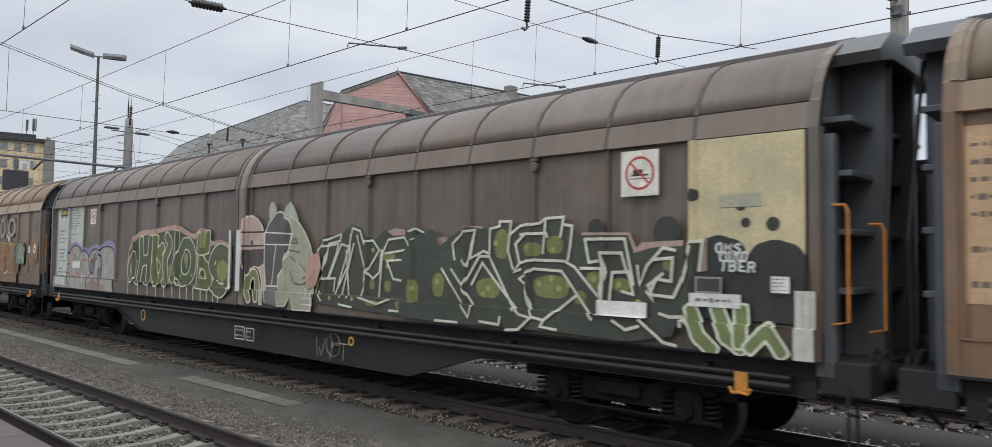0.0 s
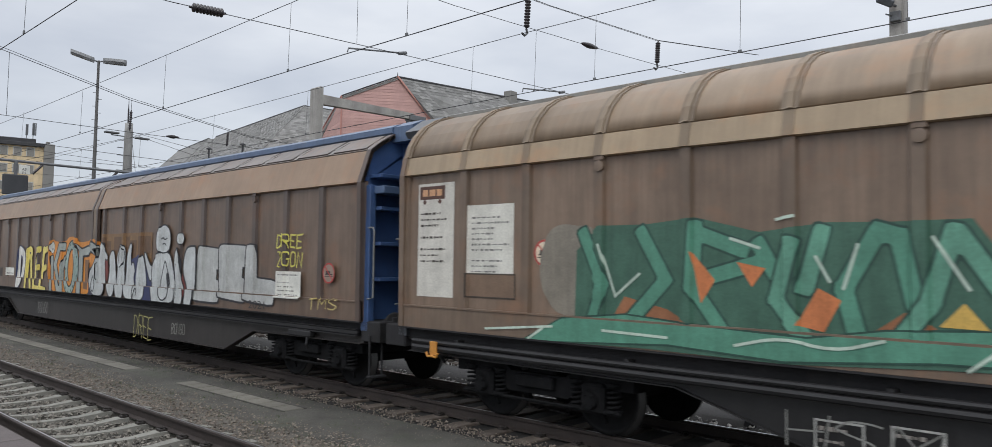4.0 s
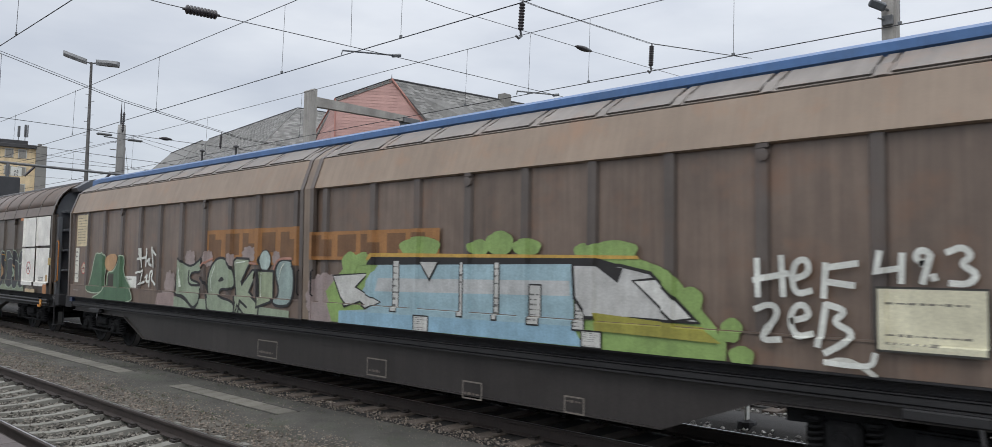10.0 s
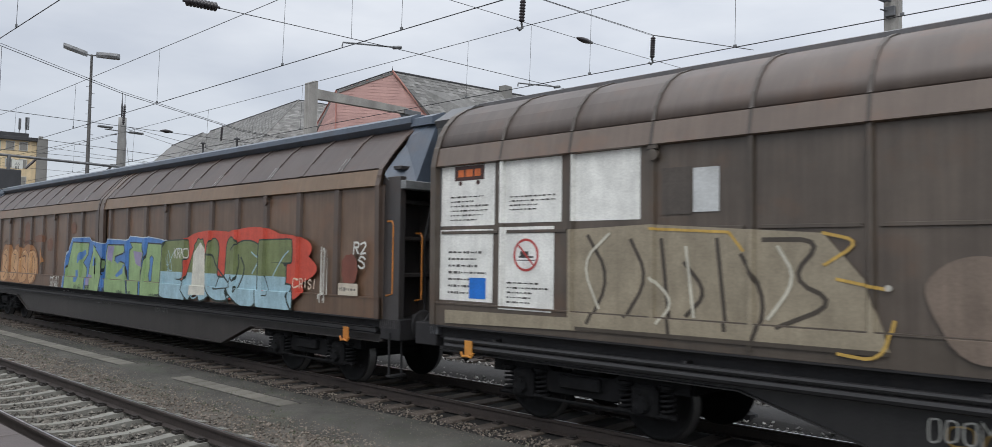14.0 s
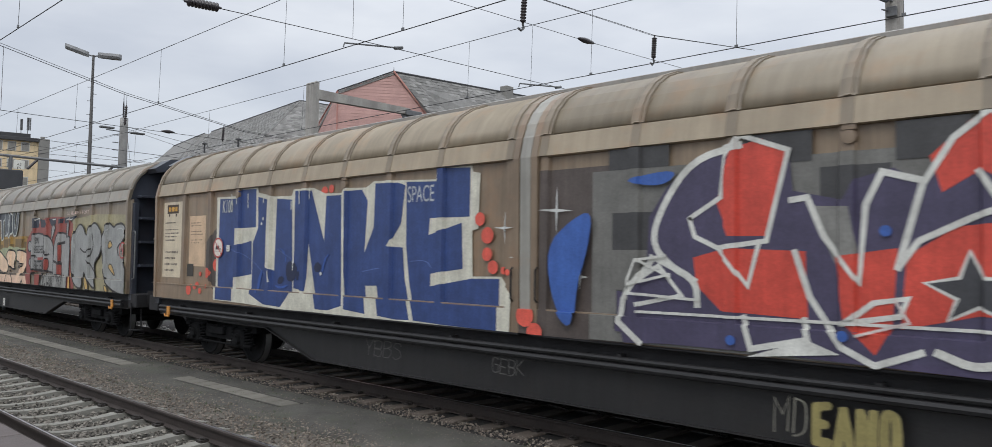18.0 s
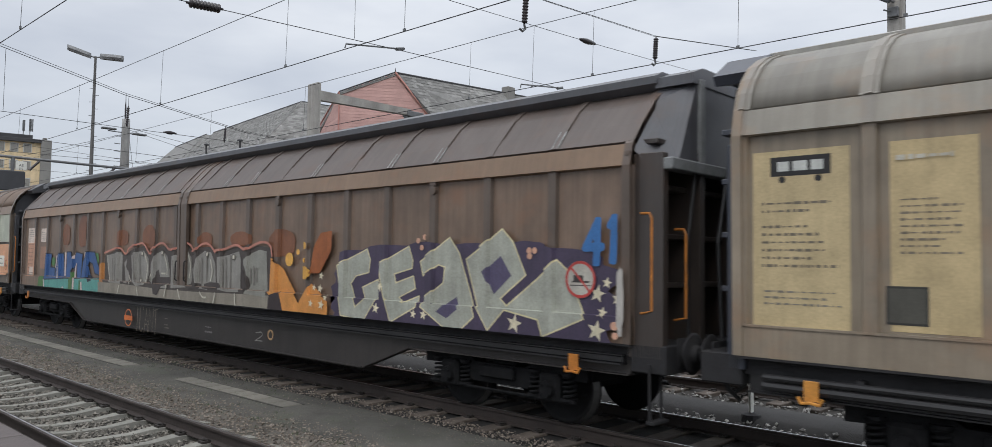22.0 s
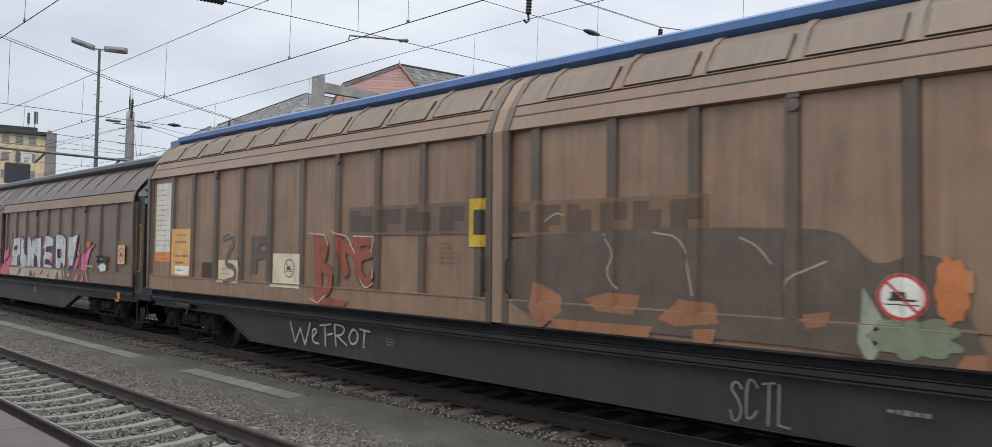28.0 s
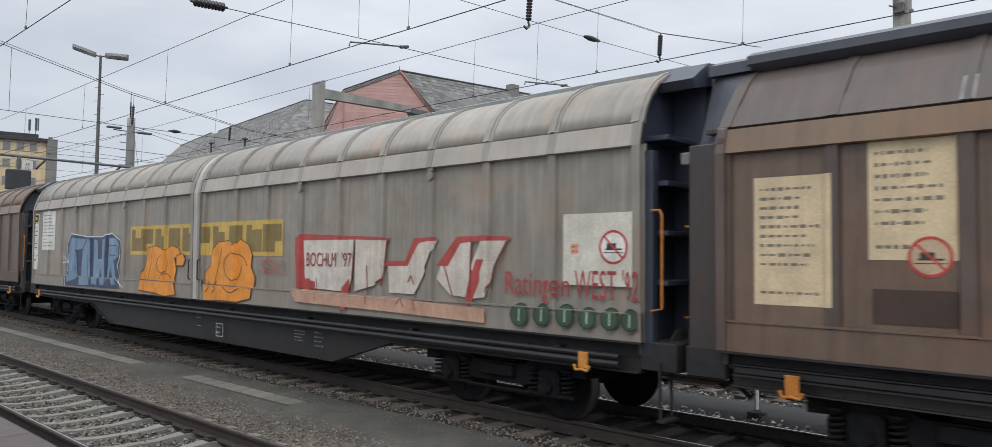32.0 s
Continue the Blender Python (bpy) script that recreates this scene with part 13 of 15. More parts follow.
blob(10, 16.19, 0.75, 21.94, 2.34, (68, 58, 80), amp=0.1, bumps=19, power=4.5)
poly(10, [(16.39, 1.96), (17.18, 2.22), (17.26, 2.06), (17.23, 1.86), (16.91, 1.8), (16.78, 1.68), (16.96, 1.32), (17.16, 1.44), (17.08, 1.63), (17.47, 1.76), (17.5, 1.5), (17.17, 1.12), (16.58, 1.17)], (160, 160, 149), line=(206, 194, 152), edge=0.02)
poly(10, [(17.5, 2.0), (18.16, 2.26), (18.25, 2.06), (18.24, 1.94), (17.84, 1.85), (17.88, 1.72), (18.27, 1.83), (18.32, 1.65), (17.96, 1.51), (18.07, 1.44), (18.41, 1.55), (18.38, 1.39), (17.82, 1.14), (17.64, 1.52)], (160, 160, 149), line=(206, 194, 152), edge=0.02)
poly(10, [(18.42, 2.04), (19.02, 2.38), (19.21, 2.17), (19.45, 1.6), (19.55, 1.32), (19.31, 1.14), (18.97, 1.14), (18.48, 1.4), (18.55, 1.54), (18.9, 1.75), (18.93, 1.97), (18.8, 2.0), (18.48, 1.84)], (160, 160, 149), line=(206, 194, 152), edge=0.02)
poly(10, [(19.35, 2.08), (19.62, 2.24), (20.0, 2.48), (20.19, 2.31), (20.41, 1.89), (19.98, 1.58), (20.09, 1.49), (20.6, 1.85), (20.9, 2.09), (21.06, 1.97), (21.34, 1.4), (20.72, 1.15), (20.65, 1.35), (20.09, 1.44), (19.8, 1.16), (19.57, 1.47)], (160, 160, 149), line=(206, 194, 152), edge=0.02)
poly(10, [(18.97, 1.46), (19.18, 1.57), (19.23, 1.4), (19.03, 1.27), (18.81, 1.35)], (84, 76, 104))
poly(10, [(19.68, 1.92), (19.98, 2.13), (20.17, 1.88), (19.87, 1.63)], (84, 76, 104))
star(10, 20.27, 1.28, 0.13, (216, 204, 176))
star(10, 21.53, 1.28, 0.13, (216, 204, 176))
star(10, 21.51, 1.7, 0.11, (216, 204, 176))
star(10, 21.64, 1.83, 0.07, (216, 204, 176))
star(10, 21.58, 1.49, 0.07, (216, 204, 176))
star(10, 17.48, 1.33, 0.09, (216, 204, 176))
star(10, 18.34, 1.29, 0.07, (216, 204, 176))
star(10, 18.56, 1.29, 0.08, (216, 204, 176))
star(10, 17.56, 1.65, 0.08, (216, 204, 176))
star(10, 21.79, 1.65, 0.08, (216, 204, 176))
star(10, 15.95, 1.57, 0.08, (216, 204, 176))
star(10, 16.06, 1.31, 0.09, (216, 204, 176))
star(10, 15.78, 1.58, 0.06, (216, 204, 176))
star(10, 15.98, 1.78, 0.07, (216, 204, 176))
star(10, 15.76, 1.32, 0.07, (216, 204, 176))
star(10, 16.17, 1.43, 0.06, (216, 204, 176))
for u, z in ((20.48, 2.13), (20.56, 2.2), (20.47, 2.2)):
    disc(10, u, z, 0.04, (206, 156, 130))
disc(10, 21.78, 1.35, 0.05, (206, 156, 130))
for u, z in ((21.79, 1.24), (18.38, 2.34), (18.52, 2.39), (18.46, 2.24)):
    disc(10, u, z, 0.04, (206, 156, 130))
no_shunt(10, 21.27, 1.86, 0.22, back=(178, 172, 162))
word(10, '41', 21.32, 2.03, 21.88, 2.6, (52, 104, 164), (52, 104, 164), fat=0.16, edge=0.002, wob=0.08)
blob(10, 21.8, 1.2, 21.91, 2.05, (176, 170, 164), amp=0.2)
ring(10, 7.99, 0.61, 0.19, (196, 110, 60), sole=True, edge=0.03)
rect(10, 7.75, 0.55, 8.22, 0.66, (196, 110, 60), sole=True)
tag(10, 'ICANT', 8.37, 0.32, 9.62, 0.91, (176, 160, 140), sole=True, w=0.025)
rect(10, 9.94, 0.46, 10.24, 0.76, None, rows=3, ink=(140, 136, 130), sole=True)
ring(10, 14.31, 0.68, 0.08, (176, 140, 100), sole=True)
rect(10, 11.8, 0.5, 12.18, 0.72, None, rows=2, ink=(140, 140, 150), sole=True)
tag(10, '2', 13.78, 0.52, 14.06, 0.71, (190, 186, 180), sole=True)
rect(11, -0.04, 2.53, 0.94, 3.41, (206, 160, 110), rows=4, ink=(140, 100, 70))
rect(11, 1.17, 2.44, 2.11, 3.39, (178, 182, 168))
badge(11, 1.42, 3.11, 1.97, 3.3, back=(50, 46, 40), ink=(190, 180, 120))
rect(11, 2.25, 2.5, 3.24, 3.37, (206, 160, 124))
rect(11, -0, 1.19, 0.95, 2.38, (196, 176, 150), rows=5, ink=(120, 100, 84))
rect(11, 1.14, 1.45, 2.11, 2.4, (200, 204, 194))
tag(11, 'ISLS', 1.19, 1.56, 2.09, 2.29, (90, 150, 120), w=0.03)
no_shunt(11, 0.85, 2.08, 0.15, back=(200, 190, 176))
word(11, 'EVEY', 4.66, 2.55, 6.45, 3.08, (182, 170, 122), (84, 78, 60), fat=0.3, edge=0.01, wob=0.06)
tag(11, 'HEF', 9.19, 2.78, 10.3, 3.22, (206, 204, 198), w=0.05, wob=0.05)
tag(11, 'ZER', 10.77, 2.81, 11.91, 3.2, (206, 204, 198), w=0.05, wob=0.05)
tag(11, 'V', 11.91, 2.77, 12.37, 3.05, (206, 204, 198), w=0.045)
blob(11, 2.31, 0.64, 10.38, 2.31, (66, 86, 142), amp=0.05, bumps=17, power=7)
poly(11, [(2.51, 1.92), (3.32, 2.33), (4.17, 2.47), (4.52, 2.26), (4.42, 1.98), (3.87, 1.49), (3.23, 1.21), (2.95, 1.64), (3.47, 1.85), (2.71, 1.77)], (164, 170, 176), line=(52, 54, 66), edge=0.03)
poly(11, [(3.77, 2.15), (4.26, 2.52), (4.73, 2.37), (5.27, 2.09), (5.39, 1.7), (4.75, 1.52), (3.8, 1.43), (4.29, 1.86)], (168, 172, 176), line=(52, 54, 66), edge=0.03)
poly(11, [(4.29, 1.97), (4.72, 2.09), (4.95, 1.87), (4.52, 1.78)], (58, 66, 90))
poly(11, [(5.35, 2.29), (5.64, 2.39), (5.96, 2.35), (6.17, 1.84), (5.24, 1.86)], (48, 56, 118), smooth=True)
poly(11, [(5.35, 1.81), (5.61, 1.85), (5.88, 1.83), (5.8, 1.58), (5.43, 1.59)], (206, 208, 206), line=(52, 54, 66), edge=0.025, smooth=True)
stroke(11, [(5.61, 1.84), (5.62, 1.61)], 0.02, (52, 54, 66), smooth=False)
poly(11, [(6.13, 1.83), (6.32, 2.36), (6.7, 2.39), (6.88, 2.1), (6.82, 1.48), (6.24, 1.46), (6.52, 1.89)], (168, 172, 176), line=(52, 54, 66), edge=0.03)
poly(11, [(6.82, 1.48), (7.22, 2.16), (7.55, 2.31), (7.62, 1.51), (7.36, 1.5), (7.32, 1.91), (7.06, 1.49)], (166, 170, 176), line=(52, 54, 66), edge=0.03)
poly(11, [(7.45, 1.75), (7.7, 2.11), (8.02, 2.31), (8.18, 2.11), (8.12, 1.63), (7.72, 1.62)], (166, 170, 176), line=(52, 54, 66), edge=0.03)
poly(11, [(2.88, 1.1), (3.62, 1.22), (4.31, 1.51), (5.41, 1.43), (5.3, 1.08), (3.87, 1.06)], (164, 170, 176), line=(52, 54, 66), edge=0.03, smooth=True)
poly(11, [(6.25, 1.36), (6.91, 1.49), (7.28, 1.21), (6.37, 1.14)], (164, 170, 176), line=(52, 54, 66), edge=0.03, smooth=True)
poly(11, [(7.2, 1.3), (7.47, 1.62), (8.05, 1.34), (8.04, 1.16), (7.24, 1.14)], (164, 170, 176), line=(52, 54, 66), edge=0.03, smooth=True)
for pts in ([(2.77, 1.96), (3.45, 2.23), (4.15, 2.38)], [(3.93, 2.12), (4.32, 2.41), (4.71, 2.29)], [(6.37, 2.26), (6.29, 1.94)], [(6.97, 1.6), (7.29, 2.1)], [(7.59, 1.77), (7.82, 2.06)]):
    stroke(11, pts, 0.03, (206, 210, 212), smooth=False)
for pts in ([(4.82, 2.26), (5.25, 2.18)], [(2.82, 2.24), (3.08, 2.11)], [(4.42, 1.63), (4.86, 1.62)]):
    stroke(11, pts, 0.02, (206, 210, 212), smooth=False)
rect(11, 10.86, 0.87, 14.42, 1.92, (54, 82, 56), name='painted_band')
word(11, 'HLEJ', 10.93, 1.14, 14.43, 2.53, (64, 100, 68), (122, 160, 116), fat=0.34, edge=0.012, over=-0.05, wob=0.02, fill2=(56, 86, 60))
rect(11, 12.51, 1.38, 12.95, 1.78, (206, 168, 122))
rect(11, 14.07, 1.67, 14.42, 1.91, (140, 112, 74), rows=2, ink=(90, 76, 56))
word(11, 'IOI', 14.44, 1.14, 15.64, 2.58, (174, 134, 92), (84, 62, 48), fat=0.26, edge=0.02, over=0.1, wob=0.04, fill2=(160, 116, 84))
blob(11, 14.75, 1.04, 15.54, 2.16, (178, 118, 92), amp=0.03, line=(96, 66, 52))
blob(11, 14.98, 1.38, 15.16, 1.97, (54, 48, 44), amp=0.03)
word(11, 'BAS', 7.0, 1.14, 10.35, 2.36, (160, 166, 174), (54, 58, 72), fat=0.26, edge=0.028, over=0.4, wob=0.14, fill2=(134, 144, 160), shine=(196, 202, 206), slant=0.08, wild=7)
poly(11, [(15.49, 2.41), (20.35, 2.38), (20.35, 1.13), (15.54, 1.17)], (66, 64, 64))
poly(11, [(15.79, 2.12), (16.12, 2.38), (16.35, 2.25), (16.62, 2.19), (16.73, 2.08), (16.35, 2.06), (16.41, 1.82), (16.65, 1.82), (16.68, 1.72), (16.44, 1.58), (16.58, 1.52), (16.58, 1.13), (16.14, 1.16), (16.16, 1.45), (16.01, 1.85)], (172, 136, 108), line=(190, 172, 148), edge=0.016)
poly(11, [(15.59, 1.42), (15.81, 1.64), (15.96, 1.44), (16.13, 1.41), (16.14, 1.16), (15.74, 1.15)], (172, 136, 108), line=(190, 172, 148), edge=0.016)
poly(11, [(16.83, 2.38), (17.23, 2.35), (17.19, 1.86), (16.83, 1.87)], (166, 138, 94), line=(190, 172, 148), edge=0.016)
poly(11, [(17.11, 1.81), (17.26, 2.19), (17.47, 2.27), (17.63, 2.09), (17.66, 1.85), (17.47, 1.58), (17.28, 1.54), (17.14, 1.67)], (168, 110, 90), line=(190, 172, 148), edge=0.016)
poly(11, [(16.87, 1.12), (16.89, 1.75), (17.09, 1.73), (17.16, 1.51), (17.38, 1.4), (17.61, 1.45), (17.7, 1.29), (17.33, 1.11)], (172, 136, 108), line=(190, 172, 148), edge=0.016)
poly(11, [(17.96, 2.25), (18.03, 2.36), (18.34, 2.37), (18.5, 2.17), (18.69, 1.99), (18.88, 2.01), (19.03, 2.24), (19.1, 2.36), (19.46, 2.34), (19.47, 2.24), (19.34, 2.07), (19.3, 1.79), (19.04, 1.8), (18.77, 1.83), (18.58, 1.99), (18.38, 2.09), (18.22, 2.05), (18.2, 1.83), (18.38, 1.65), (18.38, 1.54), (18.61, 1.42), (18.6, 1.32), (18.3, 1.13), (17.7, 1.18), (17.7, 1.34), (17.97, 1.51), (18.05, 1.78), (17.99, 2.05)], (168, 110, 90), line=(190, 172, 148), edge=0.016)
poly(11, [(18.26, 1.66), (18.38, 1.78), (18.63, 1.8), (18.65, 1.67), (18.38, 1.57)], (172, 136, 108), line=(190, 172, 148), edge=0.016)
poly(11, [(17.61, 1.63), (17.9, 1.78), (17.97, 1.51), (17.79, 1.22), (17.66, 1.46)], (172, 136, 108), line=(190, 172, 148), edge=0.016)
poly(11, [(19.33, 1.66), (19.44, 1.93), (19.84, 2.37), (20.21, 2.22), (20.17, 1.95), (20.09, 1.73), (19.82, 1.78), (19.85, 2.11), (19.66, 1.91), (19.47, 1.77)], (106, 120, 122), line=(190, 172, 148), edge=0.016)
poly(11, [(19.3, 1.59), (19.69, 1.59), (20.14, 1.46), (20.05, 1.16), (19.66, 1.15), (19.63, 1.38)], (186, 140, 96), line=(190, 172, 148), edge=0.016)
poly(11, [(18.77, 1.61), (19.04, 1.64), (19.07, 1.47), (19.53, 1.24), (19.13, 1.19), (19.02, 1.4), (18.77, 1.49)], (94, 97, 94), line=(190, 172, 148), edge=0.016)
poly(11, [(17.38, 1.96), (17.53, 2.05), (17.5, 1.8), (17.37, 1.67), (17.24, 1.72)], (66, 64, 64))
tag(11, 'RAT', 15.82, 1.16, 16.37, 1.36, (70, 60, 54), w=0.025)
tag(11, 'SOS', 17.7, 1.2, 18.11, 1.58, (70, 60, 54), w=0.025)
tag(11, 'OATOK', 15.82, 2.67, 16.93, 3.04, (206, 204, 198), w=0.026, slant=0.3)
rect(11, 19.19, 2.44, 20.24, 3.37, (204, 156, 122))
rect(11, 20.32, 2.46, 21.45, 3.35, (170, 172, 158))
rect(11, 20.38, 1.4, 21.45, 2.39, (200, 152, 120))
rect(11, 20.44, 1.67, 20.99, 2.02, (218, 214, 206), rows=2)
no_shunt(11, 21.2, 1.72, 0.17, back=(198, 148, 96))
rect(11, 21.56, 1.18, 21.67, 1.47, (222, 220, 214))
rect(11, 20.35, 1.23, 20.42, 1.43, (222, 220, 214))
rect(11, 10.68, 0.46, 11, 0.7, None, frame=(180, 178, 172), rows=2, ink=(180, 178, 172), sole=True)
ring(11, 14.32, 0.71, 0.07, (190, 110, 60), sole=True)
rect(11, 13.69, 0.79, 14.1, 0.97, (205, 202, 196), sole=True)
ring(11, 6.67, 0.71, 0.08, (196, 140, 60), sole=True)
rect(11, 10.62, 0.46, 10.89, 0.67, None, frame=(150, 148, 142), rows=2, ink=(150, 148, 142), sole=True)
rect(11, 11.04, 0.41, 11.32, 0.65, None, frame=(150, 148, 142), rows=2, ink=(150, 148, 142), sole=True)
ring(11, 14.5, 0.63, 0.08, (186, 112, 66), sole=True)
tag(11, 'HOSC', 11.99, 0.27, 12.69, 0.62, (110, 104, 98), sole=True)
rect(12, 0.28, 1.98, 1.08, 3.52, (206, 200, 188), rows=8, ink=(120, 108, 94))
rect(12, 0.28, 1.77, 1.11, 1.99, (206, 130, 74), rows=2, ink=(120, 80, 56))
rect(12, 1.24, 1.48, 2.05, 2.49, (206, 160, 104), rows=4)
rect(12, 1.31, 1.51, 1.99, 1.69, (222, 220, 214), rows=1)
rect(12, 5.35, 1.4, 6.3, 2, (208, 196, 172), name='plate')
no_shunt(12, 5.9, 1.74, 0.17, square=True, back=(208, 196, 172), red=(120, 84, 70))
rect(12, 3.3, 1.41, 4.17, 1.85, (204, 186, 160), rows=3, ink=(120, 104, 88))
rect(12, 2.59, 1.46, 3.01, 1.79, (60, 48, 40), frame=(90, 72, 58))
stroke(12, [(3.46, 2.28), (3.72, 2.35), (3.92, 2.19), (3.67, 1.99), (3.59, 1.75), (3.96, 1.72), (4.01, 1.49), (3.62, 1.43)], 0.12, (150, 128, 106))
stroke(12, [(3.46, 2.28), (3.72, 2.35), (3.92, 2.19), (3.67, 1.99), (3.59, 1.75), (3.96, 1.72), (4.01, 1.49), (3.62, 1.43)], 0.09, (98, 83, 72))
poly(12, [(4.57, 2.33), (5.16, 2.32), (5.16, 2.17), (4.85, 2.15), (4.85, 2.05), (5.13, 2.04), (5.12, 1.9), (4.8, 1.87), (4.79, 1.62), (4.56, 1.61)], (92, 78, 68))
owner_band(12, 7.64, 2.31, 10.41, 2.76, (104, 84, 68), (62, 52, 48), count=4)
owner_band(12, 11.1, 2.27, 13.95, 2.72, (132, 96, 62), (66, 56, 50), count=6)
rect(12, 10.41, 2.14, 11.07, 2.79, (198, 160, 52), name='painted_band')
rect(12, 10.54, 2.3, 10.95, 2.64, (62, 56, 46), name='band_block')
piece(12, [(0, [(6.76, 2.25), (6.85, 1.38)]), (1, [(6.76, 2.23), (7.02, 2.18), (6.96, 1.93), (6.81, 1.86)]), (1, [(6.83, 1.83), (7.22, 1.69), (7.19, 1.4), (6.89, 1.32)])], 0.15, (142, 74, 57), (112, 60, 48), 0.02)
piece(12, [(0, [(7.41, 2.23), (7.6, 1.72)]), (0, [(7.45, 2.19), (7.83, 2.03)]), (0, [(7.86, 2.23), (8.22, 2.23)]), (0, [(7.89, 2.19), (7.94, 1.73)]), (1, [(7.93, 1.98), (8.22, 2.03)]), (1, [(7.94, 1.71), (8.11, 1.55), (8.3, 1.68)])], 0.14, (142, 74, 57), (112, 60, 48), 0.02)
poly(12, [(6.68, 1.22), (7.16, 1.29), (7.72, 1.26), (7.66, 1.17), (6.8, 1.17)], (140, 76, 58))
for pts in ([(6.52, 2.36), (6.98, 2.32), (7.09, 2.15)], [(7.21, 2.38), (7.62, 2.29), (7.83, 2.03)], [(7.79, 2.3), (8.31, 2.29), (8.25, 2.05)]):
    stroke(12, pts, 0.02, (200, 178, 162), smooth=False)
stroke(12, [(8.36, 1.78), (8.33, 1.56), (8.11, 1.47), (7.98, 1.61)], 0.02, (200, 178, 162))
stroke(12, [(6.64, 1.26), (6.89, 1.19), (7.12, 1.33)], 0.02, (200, 178, 162), smooth=False)
for pts in ([(3.61, 2.26), (3.94, 2.38), (4.16, 2.26), (3.95, 2.05), (4.16, 1.89), (4.24, 1.63)], [(11.74, 2.46), (11.94, 2.57), (12.04, 2.53)]):
    stroke(12, pts, 0.02, (150, 140, 130))
rect(12, 9.76, 1.8, 10.19, 2.25, None, rows=4, ink=(140, 84, 64))
poly(12, [(11.08, 2.26), (12.18, 2.32), (13.42, 2.36), (14.33, 2.35), (15.26, 2.33), (15.43, 2.15), (15.6, 1.98), (15.92, 2.1), (16.16, 2.07), (16.1, 1.95), (16.47, 1.32), (16.46, 1.07), (15.25, 1.22), (13.13, 1.2), (11.12, 1.29)], (93, 79, 69), smooth=True)
poly(12, [(11.54, 1.39), (11.62, 1.71), (12.01, 1.56), (12.07, 1.37), (11.71, 1.12)], (148, 100, 70))
poly(12, [(12.37, 1.53), (12.7, 1.62), (13.13, 1.61), (13.08, 1.39), (12.59, 1.4)], (148, 100, 70))
poly(12, [(13.4, 1.37), (13.62, 1.59), (14.03, 1.57), (14.12, 1.37), (13.62, 1.3)], (148, 100, 70))
poly(12, [(11.89, 1.27), (13.33, 1.28), (13.26, 1.12), (12.49, 1.1), (12.02, 1.13)], (148, 100, 70))
poly(12, [(13.81, 1.29), (14.08, 1.31), (14.03, 1.11), (13.83, 1.12)], (148, 100, 70))
poly(12, [(14.94, 1.51), (15.2, 1.55), (15.18, 1.42), (15.0, 1.38)], (148, 100, 70))
poly(12, [(16.21, 1.1), (16.3, 1.26), (16.47, 1.29), (16.46, 1.07)], (148, 100, 70))
for pts in ([(12.64, 2.3), (12.83, 2.07), (12.7, 1.86), (12.84, 1.67)], [(13.3, 2.31), (13.69, 2.25), (13.81, 1.64)], [(14.31, 2.25), (14.5, 2.17), (14.64, 1.99)], [(14.77, 1.73), (14.81, 1.86), (15.17, 2.02)]):
    stroke(12, pts, 0.02, (160, 144, 130))
rect(12, 16.1, 1.78, 16.36, 1.96, (172, 122, 86), name='graffiti_shape')
poly(12, [(15.49, 1.8), (15.6, 1.62), (15.72, 1.39), (15.56, 1.09), (15.46, 1.3)], (146, 150, 134))
rect(12, 8.33, 1.16, 8.94, 1.3, None, rows=1, ink=(170, 150, 90))
blob(12, 15.51, 1.17, 16.33, 1.58, (120, 128, 104), amp=0.3)
blob(12, 16.06, 1.49, 16.34, 2.1, (190, 112, 64), amp=0.2)
no_shunt(12, 15.82, 1.72, 0.21, back=(224, 218, 208))
disc(12, 15.82, 1.72, 0.01, (224, 218, 208))
rect(12, 18.55, 1.37, 19.49, 2.06, (186, 146, 104), rows=5, ink=(110, 86, 64))
word(12, 'ROT', 19.66, 1.85, 20.65, 2.32, (206, 214, 204), (190, 204, 196), fat=0.16, edge=0.008, wob=0.05, over=-0.05)
rect(12, 19.68, 1.32, 20.57, 1.89, (216, 208, 198), rows=4, ink=(120, 90, 80))
rect(12, 19.69, 1.51, 20.57, 1.68, (190, 92, 66), name='painted_band')
tag(12, 'GRS', 20.79, 1.33, 21.11, 1.85, (150, 130, 116))
piece(12, [(0, [(5.86, 0.8), (6.04, 0.45), (6.19, 0.71), (6.35, 0.43), (6.49, 0.82)]), (1, [(6.58, 0.59), (6.73, 0.71), (6.57, 0.74), (6.56, 0.5), (6.77, 0.49)]), (0, [(6.78, 0.8), (7.11, 0.84)]), (0, [(6.93, 0.81), (6.96, 0.47)]), (0, [(7.01, 0.66), (7.15, 0.69)]), (0, [(7.26, 0.5), (7.2, 0.85)]), (1, [(7.2, 0.85), (7.5, 0.83), (7.45, 0.7), (7.24, 0.66)]), (0, [(7.28, 0.67), (7.56, 0.53)]), (1, [(7.72, 0.81), (7.59, 0.67), (7.7, 0.54), (7.86, 0.64), (7.82, 0.79), (7.69, 0.8)]), (0, [(7.89, 0.82), (8.15, 0.8)]), (0, [(8.02, 0.81), (8, 0.54)])], 0.03, (168, 163, 154), sole=True)
tag(12, 'SCTL', 14.15, 0.39, 14.82, 0.81, (170, 168, 164), sole=True, w=0.028)
rect(12, 8.54, 0.56, 8.84, 0.76, None, rows=3, ink=(150, 146, 140), sole=True)
rect(12, 15.63, 0.62, 16.07, 0.78, None, rows=1, ink=(130, 126, 120), sole=True)
tag(12, 'CAS', 21.09, 2.16, 21.96, 2.81, (206, 150, 84), w=0.04)
rect(13, 0.38, 1.64, 1.15, 2.9, (208, 188, 158), rows=8)
